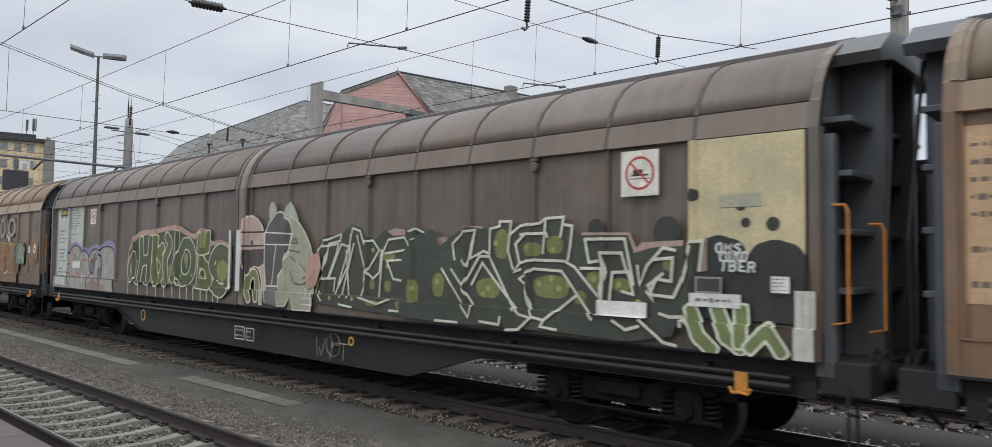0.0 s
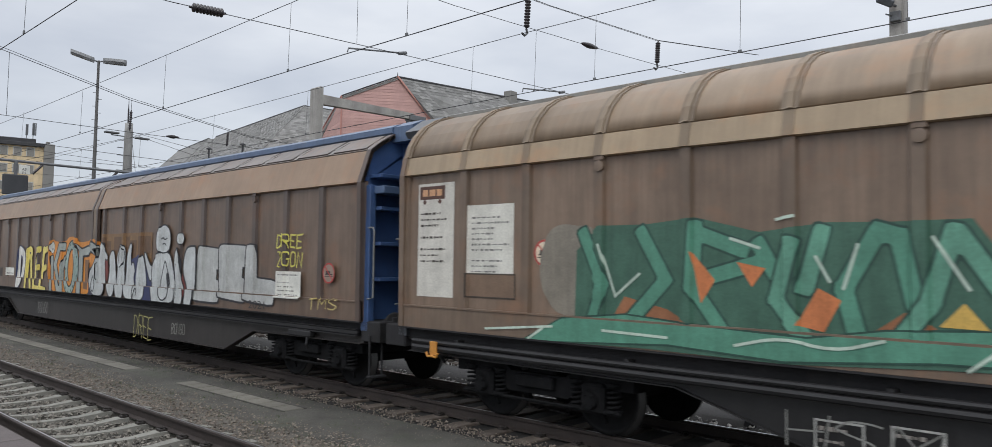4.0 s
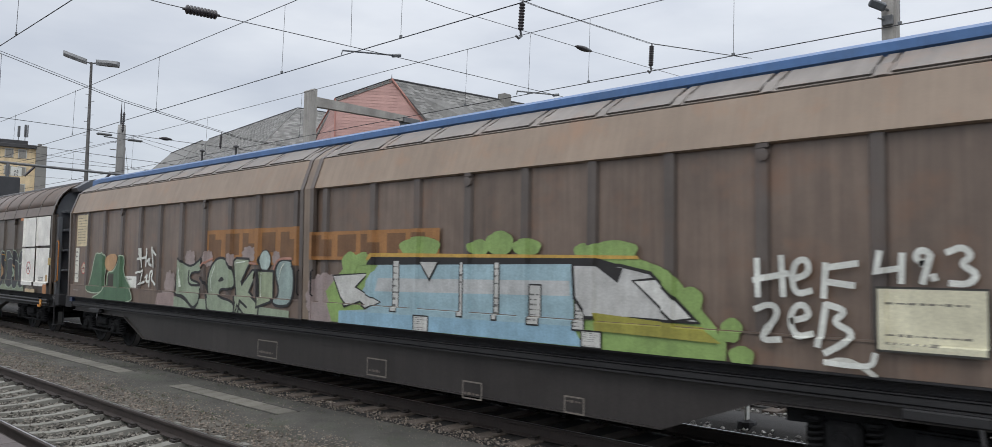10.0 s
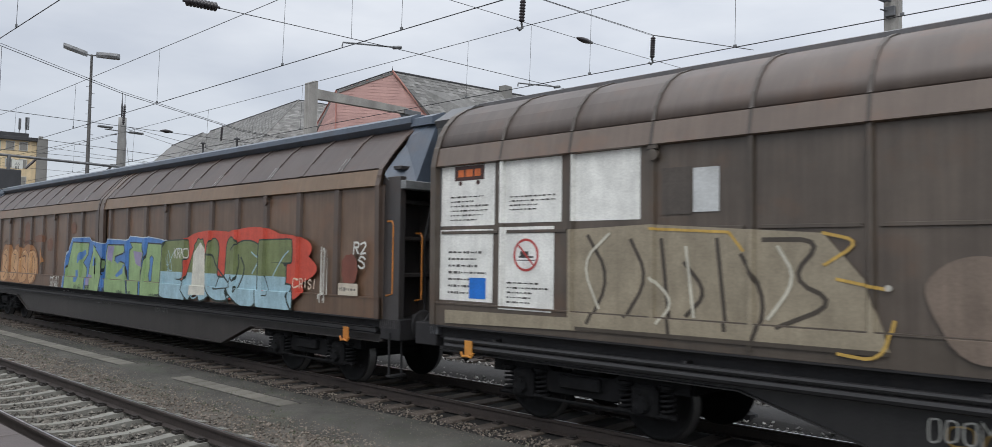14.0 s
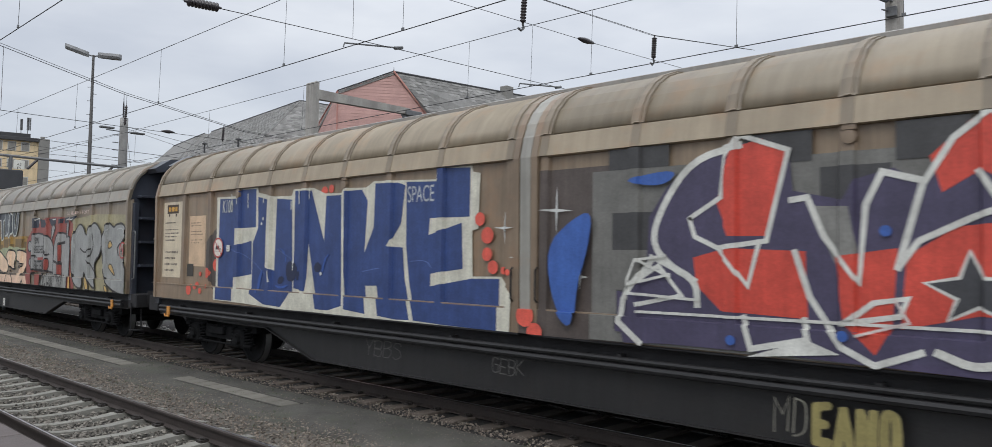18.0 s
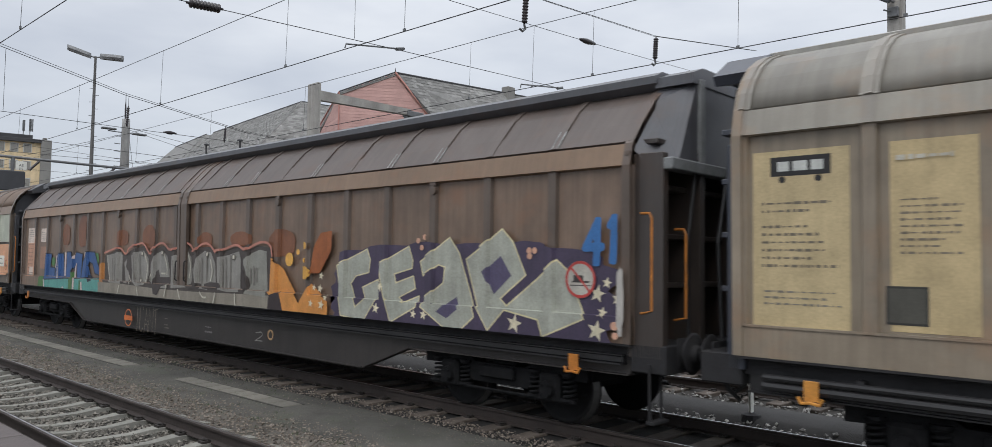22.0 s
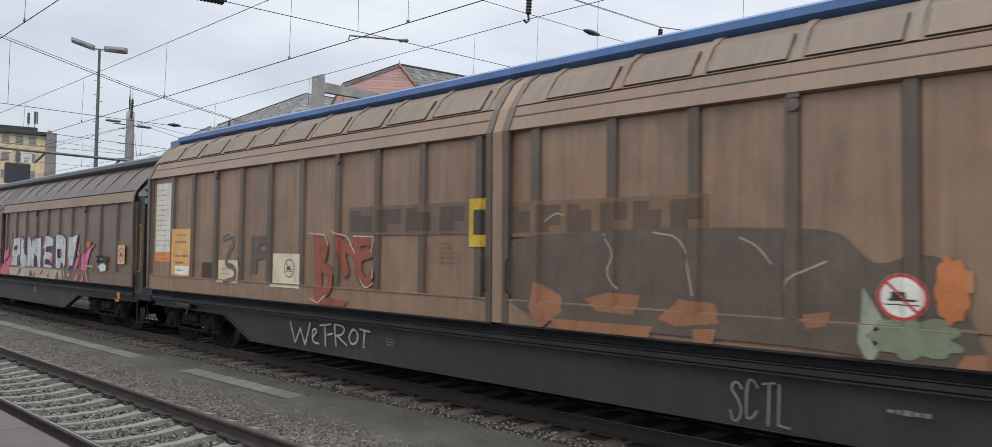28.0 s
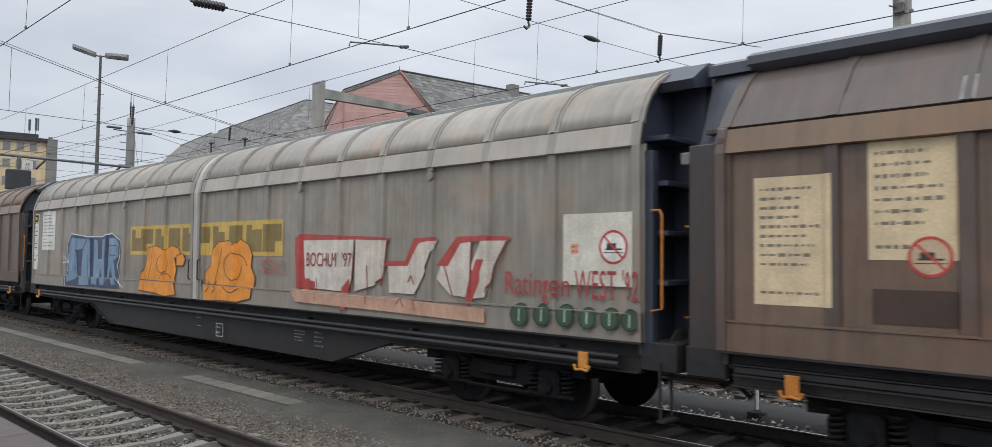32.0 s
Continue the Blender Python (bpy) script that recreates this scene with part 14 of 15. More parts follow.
rect(13, 1.46, 2.09, 2.18, 3.17, (210, 190, 158), rows=6)
no_shunt(13, 1.96, 2.12, 0.18, back=(186, 160, 130))
rect(13, 1.49, 1.52, 2.17, 1.83, (70, 54, 48))
blob(13, 3.17, 2.23, 3.47, 2.8, (146, 88, 52), amp=0.08, bumps=5)
blob(13, 4.86, 2.65, 5.3, 2.98, (146, 88, 52), amp=0.08, bumps=5)
blob(13, 8.74, 2.6, 9.02, 2.92, (146, 88, 52), amp=0.08, bumps=5)
blob(13, 10.58, 2.21, 10.92, 2.59, (146, 88, 52), amp=0.08, bumps=5)
blob(13, 10.84, 1.85, 11.09, 2.25, (146, 88, 52), amp=0.08, bumps=5)
blob(13, 11.78, 2.28, 12, 2.57, (146, 88, 52), amp=0.08, bumps=5)
poly(13, [(11.93, 1.37), (11.96, 1.83), (12.15, 2.19), (12.48, 2.37), (12.95, 2.42), (13.55, 2.37), (14.1, 2.4), (14.56, 2.41), (14.99, 2.39), (15.09, 2.1), (15.28, 2.29), (15.45, 2.45), (16.09, 2.33), (16.27, 2.42), (16.54, 2.48), (16.96, 2.42), (17.15, 2.28), (17.16, 1.54), (17.01, 1.42), (15.24, 1.4), (13.57, 1.37)], (80, 58, 78))
poly(13, [(11.98, 1.41), (15.24, 1.44), (17.01, 1.43), (17.01, 1.16), (15.47, 1.12), (11.99, 1.15)], (172, 158, 134))
poly(13, [(11.99, 1.45), (12, 1.8), (12.19, 2.17), (12.48, 2.33), (12.89, 2.39), (12.94, 1.82), (12.82, 1.8), (12.66, 1.75), (12.61, 1.44)], (186, 188, 188), line=(80, 58, 82), edge=0.02)
poly(13, [(12.99, 2.35), (13.2, 2.3), (13.44, 2.11), (13.59, 1.8), (13.66, 1.4), (13.07, 1.42), (12.91, 1.7), (13, 1.9)], (186, 188, 188), line=(80, 58, 82), edge=0.02)
poly(13, [(13.63, 2.34), (13.86, 2.39), (14.11, 2.03), (14.13, 2.31), (14.28, 2.24), (14.37, 2.05), (14.55, 2.32), (14.94, 2.36), (14.98, 1.42), (14.74, 1.44), (14.55, 1.91), (14.41, 1.44), (14.12, 1.45), (14.03, 1.83), (14.04, 1.43), (13.69, 1.41)], (186, 188, 188), line=(80, 58, 82), edge=0.02)
poly(13, [(15.29, 2.23), (15.45, 2.42), (15.88, 2.36), (16.07, 2.28), (16.06, 2.09), (15.62, 2.07), (15.57, 1.94), (15.97, 1.89), (15.96, 1.67), (15.55, 1.7), (15.53, 1.57), (16.06, 1.51), (16, 1.42), (15.28, 1.45), (15.21, 1.77), (15.37, 1.96), (15.18, 2.09)], (186, 188, 188), line=(80, 58, 82), edge=0.02)
poly(13, [(16.29, 2.39), (16.54, 2.44), (16.91, 2.39), (17.12, 2.28), (17.12, 1.61), (17.02, 1.46), (16.93, 1.6), (16.78, 1.64), (16.74, 1.51), (16.69, 1.42), (16.32, 1.49)], (186, 188, 188), line=(80, 58, 82), edge=0.02)
poly(13, [(16.54, 1.99), (16.68, 2.02), (16.81, 1.95), (16.82, 1.82), (16.7, 1.74), (16.63, 1.75), (16.57, 1.88)], (66, 52, 80))
poly(13, [(16.67, 1.96), (16.8, 1.95), (16.8, 1.84), (16.69, 1.81)], (206, 92, 128))
poly(13, [(12.23, 1.86), (12.43, 2.05), (12.7, 2.13), (12.59, 1.97), (12.36, 1.89)], (106, 58, 72))
poly(13, [(12.66, 1.74), (12.82, 1.8), (12.92, 1.61), (12.83, 1.45), (12.64, 1.48)], (70, 62, 92))
poly(13, [(11.14, 1.65), (11.73, 2.08), (11.7, 1.77), (11.26, 1.5)], (206, 104, 136))
poly(13, [(10.78, 1.12), (11.12, 1.35), (11.65, 1.65), (12.3, 1.81), (11.98, 1.45), (11.94, 1.15)], (200, 92, 110))
poly(13, [(15.11, 2.07), (15.45, 2.31), (15.6, 2.4), (15.43, 2.17), (15.16, 1.99)], (206, 92, 128))
poly(13, [(15.87, 1.76), (16.06, 1.87), (16.08, 1.62), (15.89, 1.61)], (206, 92, 128))
poly(13, [(13.62, 2.35), (13.8, 2.42), (13.69, 2.26)], (206, 92, 128))
poly(13, [(14.3, 2.28), (14.44, 2.45), (14.39, 2.28)], (206, 92, 128))
poly(13, [(17.39, 2.32), (18.09, 2.42), (17.72, 1.55), (17.66, 1.55), (17.38, 2.15)], (186, 188, 188), line=(80, 58, 82), edge=0.02)
poly(13, [(18.09, 2.42), (18.16, 2.46), (17.88, 1.49), (17.58, 1.42), (17.5, 1.48), (17.72, 1.55)], (70, 58, 88))
poly(13, [(17.37, 2.01), (17.67, 1.55), (17.43, 1.49), (17.36, 1.62)], (206, 92, 116))
poly(13, [(17.86, 1.49), (18, 1.74), (18.22, 1.82), (18.21, 1.68), (18.03, 1.46)], (206, 92, 116))
poly(13, [(18.07, 1.85), (18.18, 2.12), (18.27, 2.16), (18.21, 1.92)], (206, 104, 124))
poly(13, [(18.48, 1.64), (18.54, 1.8), (18.81, 1.95), (19.03, 2.09), (19.26, 2.16), (19.31, 2.11), (19.13, 2.02), (19.02, 1.94), (18.86, 1.62), (18.74, 1.43), (18.52, 1.48)], (208, 112, 142))
poly(13, [(18.47, 1.14), (18.71, 1.36), (18.75, 1.17)], (200, 92, 124))
poly(13, [(18.14, 1.35), (18.25, 1.31), (18.41, 1.37), (18.38, 1.27), (18.21, 1.16)], (200, 92, 124))
poly(13, [(18.25, 1.66), (18.33, 1.92), (18.43, 1.91), (18.47, 1.67), (18.38, 1.53)], (96, 44, 58))
poly(13, [(12.93, 1.13), (13.13, 1.41), (13.29, 1.34)], (110, 64, 104))
poly(13, [(15.1, 1.2), (15.18, 1.32), (15.47, 1.4)], (110, 64, 104))
poly(13, [(14.42, 1.17), (14.72, 1.38), (14.65, 1.17)], (206, 92, 128))
poly(13, [(16.5, 1.15), (16.71, 1.42), (16.78, 1.16)], (96, 78, 88))
poly(13, [(15.8, 1.19), (15.98, 1.38), (15.9, 1.19)], (96, 78, 88))
poly(13, [(14.13, 1.18), (14.26, 1.4), (14.42, 1.18)], (80, 56, 66))
for pts in ([(18.78, 1.58), (19.26, 1.57)], [(18.81, 1.54), (19.06, 1.19)]):
    stroke(13, pts, 0.05, (196, 166, 96), smooth=False)
for pts in ([(18.07, 1.15), (18.18, 1.26)], [(17.18, 1.45), (17.27, 1.26)], [(17.56, 1.31), (17.68, 1.29)], [(18.18, 1.92), (18.27, 1.86)]):
    stroke(13, pts, 0.04, (214, 190, 180), smooth=False)
for u, z in ((13.19, 2.12), (16.87, 2.25), (17.88, 2.26)):
    disc(13, u, z, 0.09, (208, 210, 210))
poly(13, [(3.42, 1.6), (3.23, 1.77), (3.65, 2.12), (3.81, 2.29), (3.97, 2.21), (3.78, 1.45)], (50, 152, 168), smooth=True)
poly(13, [(4.85, 2.48), (5.18, 2.54), (5.45, 2.41), (5.37, 2.28), (4.86, 2.31)], (50, 152, 168), smooth=True)
poly(13, [(6.12, 2.42), (6.43, 2.53), (6.59, 2.4), (6.55, 2.17), (6.36, 2.2)], (50, 152, 168), smooth=True)
poly(13, [(7.03, 2.36), (7.32, 2.48), (7.59, 2.4), (8.11, 2.55), (8.42, 2.54), (8.66, 2.3), (8.61, 2.17), (8.06, 2.17), (7.53, 2.04), (7.11, 2.17)], (50, 152, 168), smooth=True)
poly(13, [(9.42, 2.13), (9.55, 2.23), (9.85, 2.2), (10.14, 2.1), (10.2, 1.46), (9.86, 1.52), (9.65, 1.82), (9.43, 1.89)], (50, 152, 168), smooth=True)
poly(13, [(3.14, 1.42), (3.47, 1.38), (3.69, 1.22), (3.04, 1.19)], (50, 152, 168), smooth=True)
poly(13, [(3.84, 1.45), (5.74, 1.42), (7.81, 1.42), (9.56, 1.38), (9.56, 1.14), (7.82, 1.19), (5.74, 1.2), (3.85, 1.23)], (166, 158, 136))
poly(13, [(3.68, 1.44), (3.85, 2.23), (4, 2.43), (4.44, 2.42), (5.01, 2.28), (5.22, 2.33), (5.87, 2.38), (6.28, 2.27), (6.52, 2.03), (6.61, 2.34), (6.96, 2.33), (7.39, 2.13), (7.8, 2.24), (7.99, 2.32), (8.37, 2.13), (8.57, 2.3), (9.01, 2.36), (9.28, 2.38), (9.36, 2.13), (9.36, 1.93), (9.18, 1.81), (9.55, 1.78), (9.71, 1.7), (9.68, 1.35), (9.24, 1.39), (8.79, 1.42), (6.38, 1.43), (5.04, 1.43)], (112, 56, 58))
poly(13, [(3.76, 1.45), (3.82, 2.01), (4.05, 2.41), (4.37, 2.36), (4.73, 2.27), (4.94, 2.07), (4.95, 1.86), (4.81, 1.7), (4.95, 1.43), (4.63, 1.43), (4.47, 1.69), (4.27, 1.7), (4.21, 1.44)], (188, 186, 180))
poly(13, [(5.12, 2.12), (5.45, 2.29), (5.88, 2.34), (6.2, 2.22), (6.37, 1.93), (6.32, 1.37), (5.48, 1.43), (5.25, 1.6)], (188, 186, 180))
poly(13, [(5.47, 1.92), (5.72, 2.02), (5.95, 1.97), (6.06, 1.73), (5.93, 1.51), (5.67, 1.47), (5.49, 1.61)], (112, 56, 58))
poly(13, [(5.66, 1.87), (5.92, 1.9), (5.9, 1.62), (5.73, 1.6)], (50, 152, 168))
poly(13, [(4.31, 1.86), (4.4, 1.97), (4.5, 1.86), (4.43, 1.75)], (112, 56, 58))
poly(13, [(6.62, 1.4), (6.6, 2.13), (6.64, 2.28), (7.04, 2.24), (7.42, 1.96), (7.8, 2.2), (8.08, 2.18), (8.31, 2.11), (8.26, 1.42), (7.81, 1.44), (7.8, 1.77), (7.48, 1.45), (7.12, 1.76), (7.1, 1.38)], (188, 186, 180))
poly(13, [(8.41, 1.96), (8.49, 2.15), (8.78, 2.32), (9.25, 2.34), (9.3, 1.96), (9.01, 1.9), (8.99, 1.84), (9.18, 1.77), (9.45, 1.72), (9.55, 1.58), (9.54, 1.42), (9.24, 1.42), (9.15, 1.56), (9.02, 1.46), (8.56, 1.5), (8.37, 1.7)], (188, 186, 180))
poly(13, [(6.99, 1.19), (7.1, 1.4), (7.35, 1.21)], (112, 56, 58))
poly(13, [(5.99, 1.23), (6.31, 1.42), (6.47, 1.21)], (112, 56, 58))
poly(13, [(8.14, 1.22), (8.26, 1.4), (8.38, 1.22)], (112, 56, 58))
poly(13, [(6.99, 1.19), (7.13, 1.39), (7.55, 1.37), (7.44, 1.18)], (50, 152, 168))
for u, z in ((7.82, 1.26), (8.56, 1.29), (5.4, 1.28)):
    disc(13, u, z, 0.07, (112, 56, 58))
for pts in ([(4.63, 2.42), (5.1, 2.28), (5.45, 2.33)], [(5.99, 2.42), (6.28, 2.37), (6.44, 2.27), (6.36, 2.17)], [(6.36, 2.17), (6.46, 2.03)], [(7.4, 2.05), (7.66, 2.31), (7.92, 2.29)], [(9.55, 1.9), (9.81, 1.75), (9.86, 1.59), (9.98, 1.6), (10.01, 1.45)], [(6.99, 1.19), (7.1, 1.34), (7.27, 1.26), (7.44, 1.38)], [(3.85, 2.12), (3.78, 1.95)], [(3.7, 1.78), (3.62, 1.67)]):
    stroke(13, pts, 0.03, (206, 214, 214), smooth=False)
blob(13, 18.79, 2.04, 19.16, 2.25, (170, 96, 50), amp=0.3)
rect(13, 19.69, 1.68, 20.31, 1.86, (34, 32, 32), rows=1, ink=(220, 218, 214))
blob(13, 19.73, 1.43, 20.3, 1.69, (206, 204, 200), amp=0.4, bumps=15)
no_shunt(13, 21.2, 1.9, 0.17, back=(198, 168, 132), square=True)
ring(13, 14.34, 0.77, 0.07, (190, 150, 60), sole=True)
rect(13, 10.03, 0.66, 10.29, 0.84, None, frame=(150, 146, 140), sole=True)
rect(13, 16.67, 0.51, 16.82, 0.73, None, rows=2, ink=(180, 176, 170), sole=True)
ring(13, 7.63, 0.75, 0.07, (190, 140, 60), sole=True)
tag(13, 'NOSK', 5.89, 0.43, 7.38, 0.94, (150, 132, 112), sole=True)
rect(14, -0.24, 1.58, 0.29, 3.26, (222, 220, 214), rows=8)
rect(14, 0.66, 2.17, 1.78, 3.3, (222, 220, 214), rows=7)
badge(14, -0.35, 3.01, 0.23, 3.22)
owner_band(14, 7.26, 2.06, 14.1, 2.73, (226, 178, 58), (64, 58, 52), count=10)
poly(14, [(2.82, 1.19), (2.85, 2.34), (3.18, 2.6), (4.54, 2.55), (5.44, 2.51), (6.19, 2.59), (6.61, 2.43), (6.65, 1.93), (6.55, 1.7), (6.87, 1.24), (5.99, 1.21)], (66, 76, 104))
for pts in ([(2.93, 1.19), (2.9, 2.34), (3.18, 2.62), (4.45, 2.52), (5.44, 2.51), (6.11, 2.59), (6.65, 2.4), (6.65, 1.96), (6.51, 1.78), (6.87, 1.24)], [(6.54, 1.46), (7.03, 1.25)], [(2.55, 1.81), (3.56, 1.87)], [(3.04, 2.07), (2.99, 1.58)], [(2.63, 2), (3.43, 1.66)]):
    stroke(14, pts, 0.03, (206, 212, 216), smooth=False)
poly(14, [(3.07, 1.29), (3.07, 2.25), (3.24, 2.51), (4.32, 2.45), (4.1, 2.21), (3.63, 2.16), (3.81, 1.39)], (120, 146, 172))
poly(14, [(4.02, 1.23), (4.11, 2.16), (4.45, 2.48), (4.74, 2.41), (4.76, 1.25)], (120, 146, 172))
poly(14, [(4.94, 1.29), (4.91, 2.45), (5.18, 2.41), (5.23, 1.92), (5.49, 1.95), (5.49, 2.44), (5.79, 2.44), (5.81, 1.29), (5.55, 1.28), (5.43, 1.68), (5.29, 1.27)], (120, 146, 172))
poly(14, [(5.89, 1.32), (5.95, 2.47), (6.36, 2.46), (6.58, 2.34), (6.57, 2.01), (6.25, 1.9), (6.55, 1.31), (6.31, 1.3), (6.11, 1.69)], (120, 146, 172))
for pts in ([(6.01, 2.28), (6.42, 2.28), (6.44, 2.04), (6.03, 2.04)], [(3.63, 2.16), (3.81, 1.39)], [(4.64, 2.41), (4.67, 1.28)]):
    stroke(14, pts, 0.02, (60, 66, 84), smooth=False)
poly(14, [(7.93, 1.24), (8.11, 1.65), (8.3, 1.95), (8.28, 2.21), (8.72, 2.27), (9.3, 2.17), (9.55, 2.27), (9.93, 2.21), (10, 2.07), (9.72, 1.99), (9.83, 1.76), (9.75, 1.55), (9.93, 1.21), (9.37, 1.15), (8.8, 1.21)], (236, 146, 52), line=(120, 72, 40), edge=0.02)
poly(14, [(9.83, 1.83), (9.81, 2.04), (10.12, 2.1), (10.25, 1.97), (10.14, 1.83)], (236, 146, 52), line=(120, 72, 40), edge=0.02)
poly(14, [(11.22, 1.14), (11.19, 1.72), (11.4, 1.85), (11.46, 2.17), (11.72, 2.33), (12.16, 2.36), (12.36, 2.26), (12.6, 2.38), (12.9, 2.28), (13.05, 2.09), (13.01, 1.87), (13.17, 1.64), (13.09, 1.26), (12.55, 1.17), (11.92, 1.18)], (236, 146, 52), line=(120, 72, 40), edge=0.02)
for pts in ([(8.56, 2.17), (8.52, 1.81), (8.34, 1.44)], [(9.1, 2.1), (8.78, 1.92), (8.87, 1.67), (9.33, 1.65), (9.38, 1.93)], [(8.95, 1.53), (9.33, 1.68), (9.6, 1.55)], [(11.86, 2.21), (11.75, 1.85), (11.58, 1.47)], [(12.25, 2.13), (11.92, 1.96), (12.05, 1.61), (12.53, 1.56), (12.68, 1.87)], [(12.37, 2.11), (12.74, 2.05), (12.87, 1.87)], [(11.95, 1.48), (12.29, 1.31), (12.65, 1.44)]):
    stroke(14, pts, 0.02, (120, 72, 40))
for pts in ([(8.09, 1.48), (9.76, 1.47)], [(11.23, 1.48), (13.08, 1.46)]):
    stroke(14, pts, 0.02, (120, 72, 40), smooth=False)
stroke(14, [(11.14, 1.56), (11.16, 1.33)], 0.02, (80, 60, 46), smooth=False)
for pts in ([(11.31, 1.54), (11.48, 1.44), (11.32, 1.33)], [(11.68, 1.55), (11.58, 1.47), (11.75, 1.41), (11.59, 1.32)]):
    stroke(14, pts, 0.02, (80, 60, 46))
poly(14, [(14.78, 1.68), (14.79, 2.36), (16.25, 2.39), (16.19, 1.72), (16.11, 1.51), (15.21, 1.52)], (206, 196, 186))
poly(14, [(14.67, 1.51), (14.59, 2.38), (14.75, 2.45), (16.74, 2.38), (17.14, 2.36), (17.11, 2.32), (16.28, 2.34), (14.79, 2.34), (14.86, 1.68), (15.17, 1.64), (15.18, 1.52)], (176, 72, 66))
poly(14, [(16.28, 2.34), (17.08, 2.32), (16.99, 1.74), (16.76, 1.62), (16.28, 1.52)], (202, 190, 178))
poly(14, [(17.12, 1.93), (17.51, 1.96), (17.68, 2.17), (17.9, 2.33), (18.2, 2.31), (17.96, 1.86), (17.73, 1.53), (17.15, 1.53)], (202, 190, 178))
poly(14, [(17, 2.01), (17.51, 2.01), (17.71, 2.35), (18.19, 2.36), (18.2, 2.31), (17.81, 2.28), (17.57, 1.94), (17.06, 1.93)], (176, 72, 66))
poly(14, [(18.21, 1.77), (18.33, 2.04), (18.61, 2.31), (18.9, 2.34), (18.85, 1.53), (18.5, 1.55)], (204, 192, 182))
poly(14, [(18.2, 1.95), (18.61, 2.36), (19.19, 2.37), (19.6, 2.35), (19.6, 2.3), (19.1, 2.3), (18.69, 2.27), (18.44, 1.95)], (176, 72, 66))
poly(14, [(18.9, 1.98), (19.08, 2.3), (19.54, 2.3), (19.32, 1.97), (19.21, 1.55), (18.95, 1.52)], (202, 190, 178))
poly(14, [(18.79, 1.53), (18.87, 1.79), (18.99, 2.05), (19.18, 2.05), (19.04, 1.71), (18.88, 1.4)], (176, 72, 66))
poly(14, [(14.88, 1.34), (14.74, 1.68), (15.02, 1.69), (15.03, 1.37)], (176, 72, 66))
poly(14, [(15.95, 1.2), (15.93, 1.56), (16.14, 1.72), (16.12, 1.21)], (176, 72, 66))
poly(14, [(14.47, 1.51), (17.23, 1.46), (19.21, 1.4), (19.21, 1.21), (17.23, 1.25), (14.64, 1.28)], (190, 148, 126))
for pts in ([(15.21, 1.69), (15.26, 1.32)], [(16.25, 2.32), (16.19, 1.52)], [(17.08, 2.32), (16.99, 1.64)], [(16.59, 1.93), (16.64, 1.34)], [(17.73, 1.53), (17.81, 1.3)], [(18.33, 2.04), (18.54, 1.55)], [(18.9, 2.32), (18.87, 1.53)], [(19.54, 2.28), (19.21, 1.63)], [(17.59, 1.71), (17.66, 1.8), (17.73, 1.67)], [(17.38, 1.37), (17.48, 1.47), (17.55, 1.34)]):
    stroke(14, pts, 0.02, (150, 70, 64), smooth=False)
font_word(14, "BOCHUM '97", 14.91, 1.9, 16.19, 2.14, (150, 58, 58))
rect(14, 20.49, 1.76, 21.51, 2.61, (206, 200, 188))
no_shunt(14, 21.22, 2.21, 0.2, back=(226, 222, 214))
rect(14, 20.61, 2.13, 20.72, 2.25, (214, 150, 130), rows=2)
font_word(14, 'Ratingen', 19.54, 1.52, 20.59, 1.9, (168, 60, 64))
font_word(14, "WEST '92", 20.67, 1.6, 21.6, 1.95, (168, 60, 64))
tag(14, 'SEALS', 13.5, 1.74, 14.22, 2.01, (180, 90, 80))
disc(14, 19.83, 1.36, 0.14, (62, 84, 66), line=(40, 58, 46))
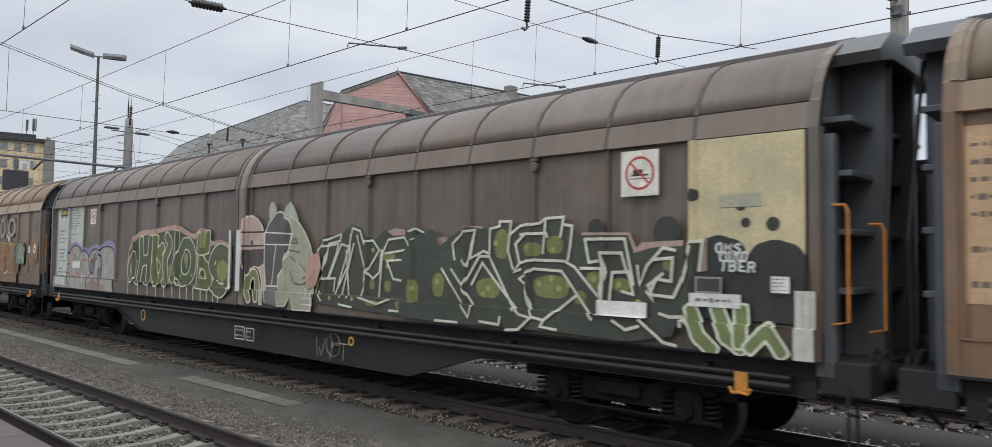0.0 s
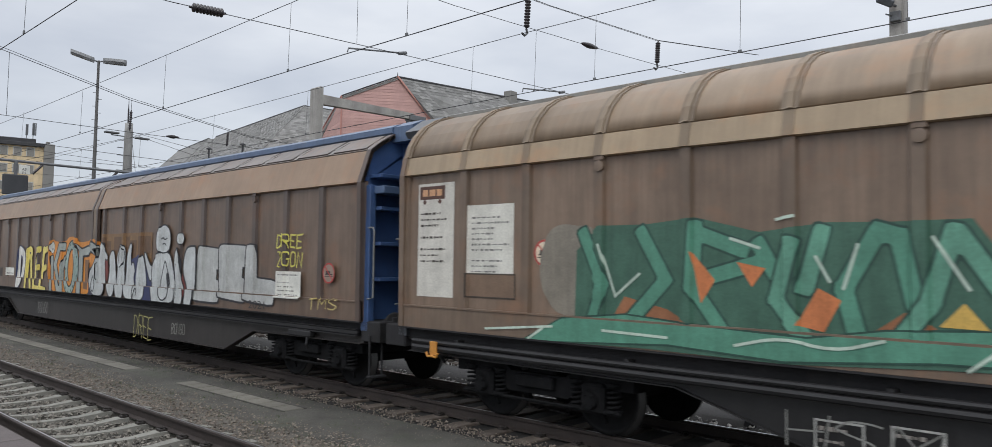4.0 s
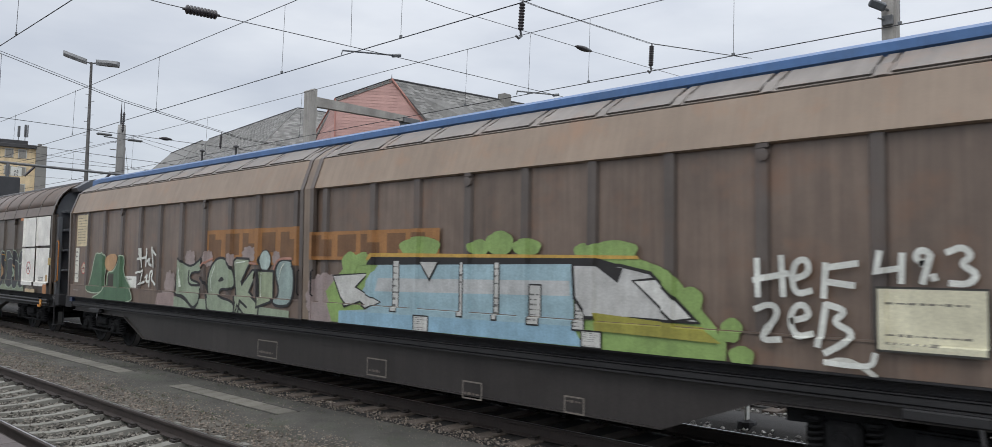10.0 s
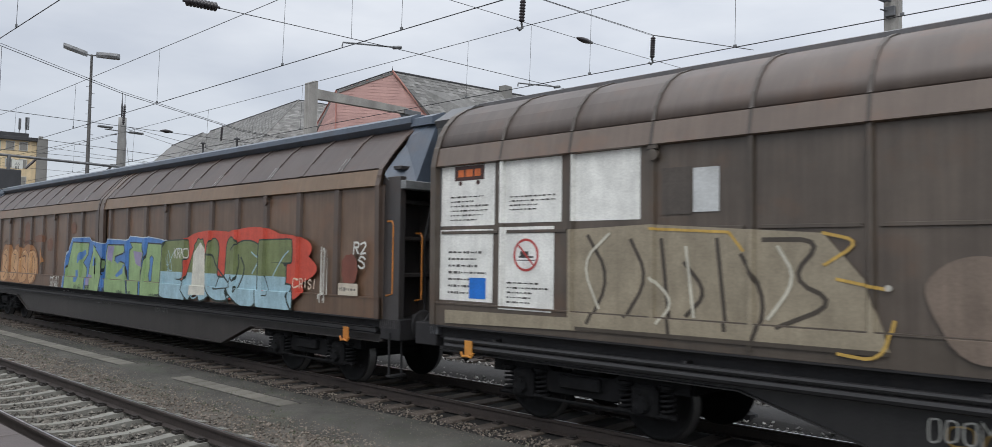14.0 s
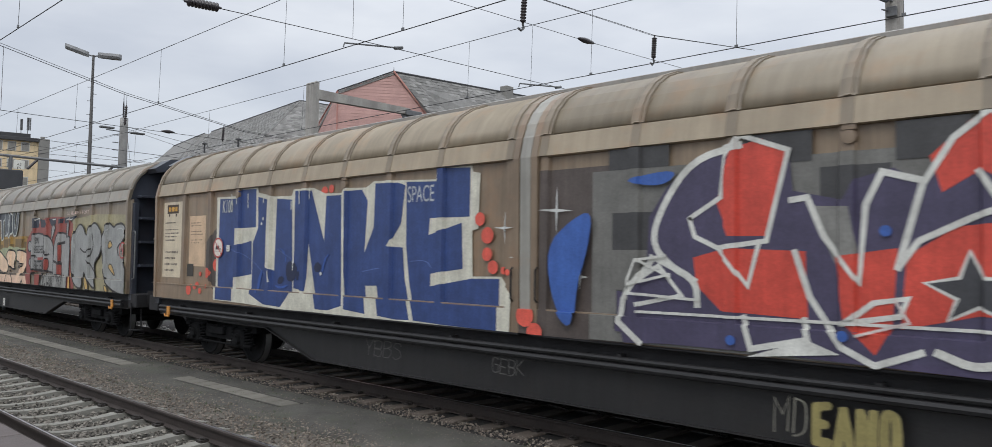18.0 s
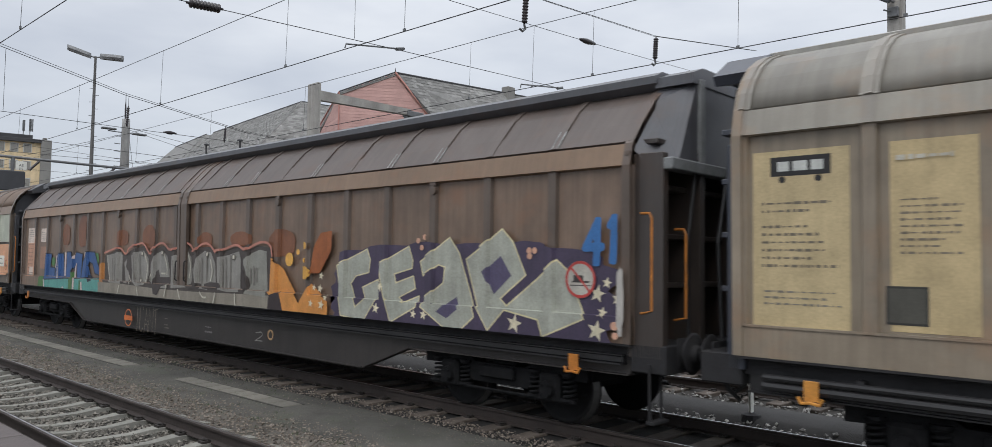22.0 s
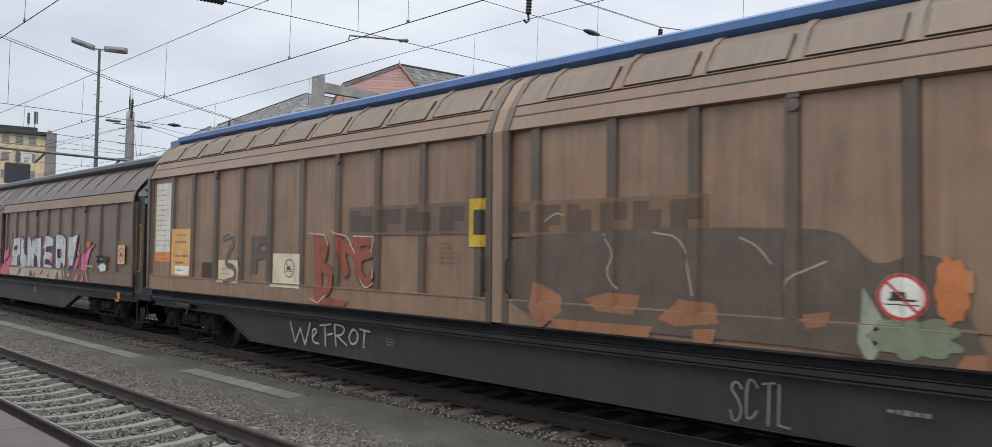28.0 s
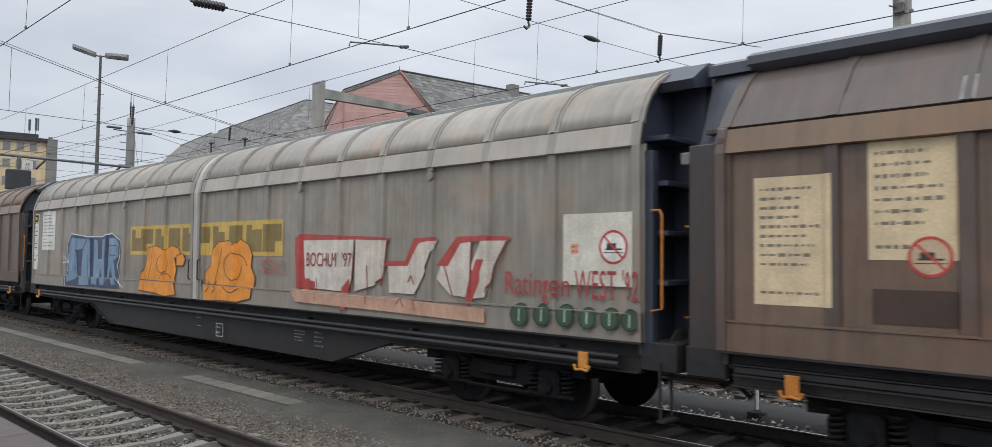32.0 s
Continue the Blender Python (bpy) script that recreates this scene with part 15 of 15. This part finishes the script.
tag(14, 'I', 19.78, 1.28, 19.89, 1.44, (170, 190, 170))
disc(14, 20.2, 1.38, 0.13, (62, 84, 66), line=(40, 58, 46))
tag(14, 'I', 20.15, 1.3, 20.25, 1.46, (170, 190, 170))
disc(14, 20.56, 1.39, 0.13, (62, 84, 66), line=(40, 58, 46))
tag(14, 'I', 20.52, 1.31, 20.61, 1.47, (170, 190, 170))
disc(14, 20.89, 1.38, 0.12, (62, 84, 66), line=(40, 58, 46))
tag(14, 'I', 20.85, 1.31, 20.94, 1.46, (170, 190, 170))
disc(14, 21.21, 1.39, 0.12, (62, 84, 66), line=(40, 58, 46))
tag(14, 'I', 21.17, 1.31, 21.26, 1.46, (170, 190, 170))
disc(14, 21.49, 1.39, 0.12, (62, 84, 66), line=(40, 58, 46))
tag(14, 'I', 21.44, 1.31, 21.53, 1.46, (170, 190, 170))
rect(14, 10.69, 0.44, 11, 0.88, None, rows=5, ink=(170, 170, 168), sole=True)
rect(14, 11.58, 0.45, 11.85, 0.7, None, frame=(170, 170, 168), rows=2, ink=(170, 170, 168), sole=True)
rect(14, 14.41, 0.56, 14.84, 0.81, None, rows=3, ink=(150, 150, 148), sole=True)
rect(14, 15.04, 0.5, 15.4, 0.83, None, rows=3, ink=(110, 110, 110), sole=True)



# ---- the passing train ----
BOUNDS = [1.64, 24.27, 46.87, 70.16, 93.06, 116.62, 139.56, 162.56, 185.46, 208.57, 231.73, 254.58, 277.79, 300.54, 323.05, 346.05]


def run(t):
    """Metres that the train has gone since the start."""
    q = t / 32
    return 306.580 * q - 14.084 * q ** 2 - 0.209 * q ** 3 + 4.507 * q ** 4


def motions():
    for n, (w, *rest) in WAGONS.items():
        walk(w, [(t, pose(TRAIN, BOUNDS[n] - LB / 2 - run(t), 0)) for t in range(0, 33, 2)])
    step = 2 / FPS
    turns = [(k * step, math.degrees(run(k * step) / 0.46)) for k in range(481)]
    for ws, y in WHEELS:
        walk(ws, [(t, pose(0, y, 0.46, a % 360)) for t, a in turns])


motions()
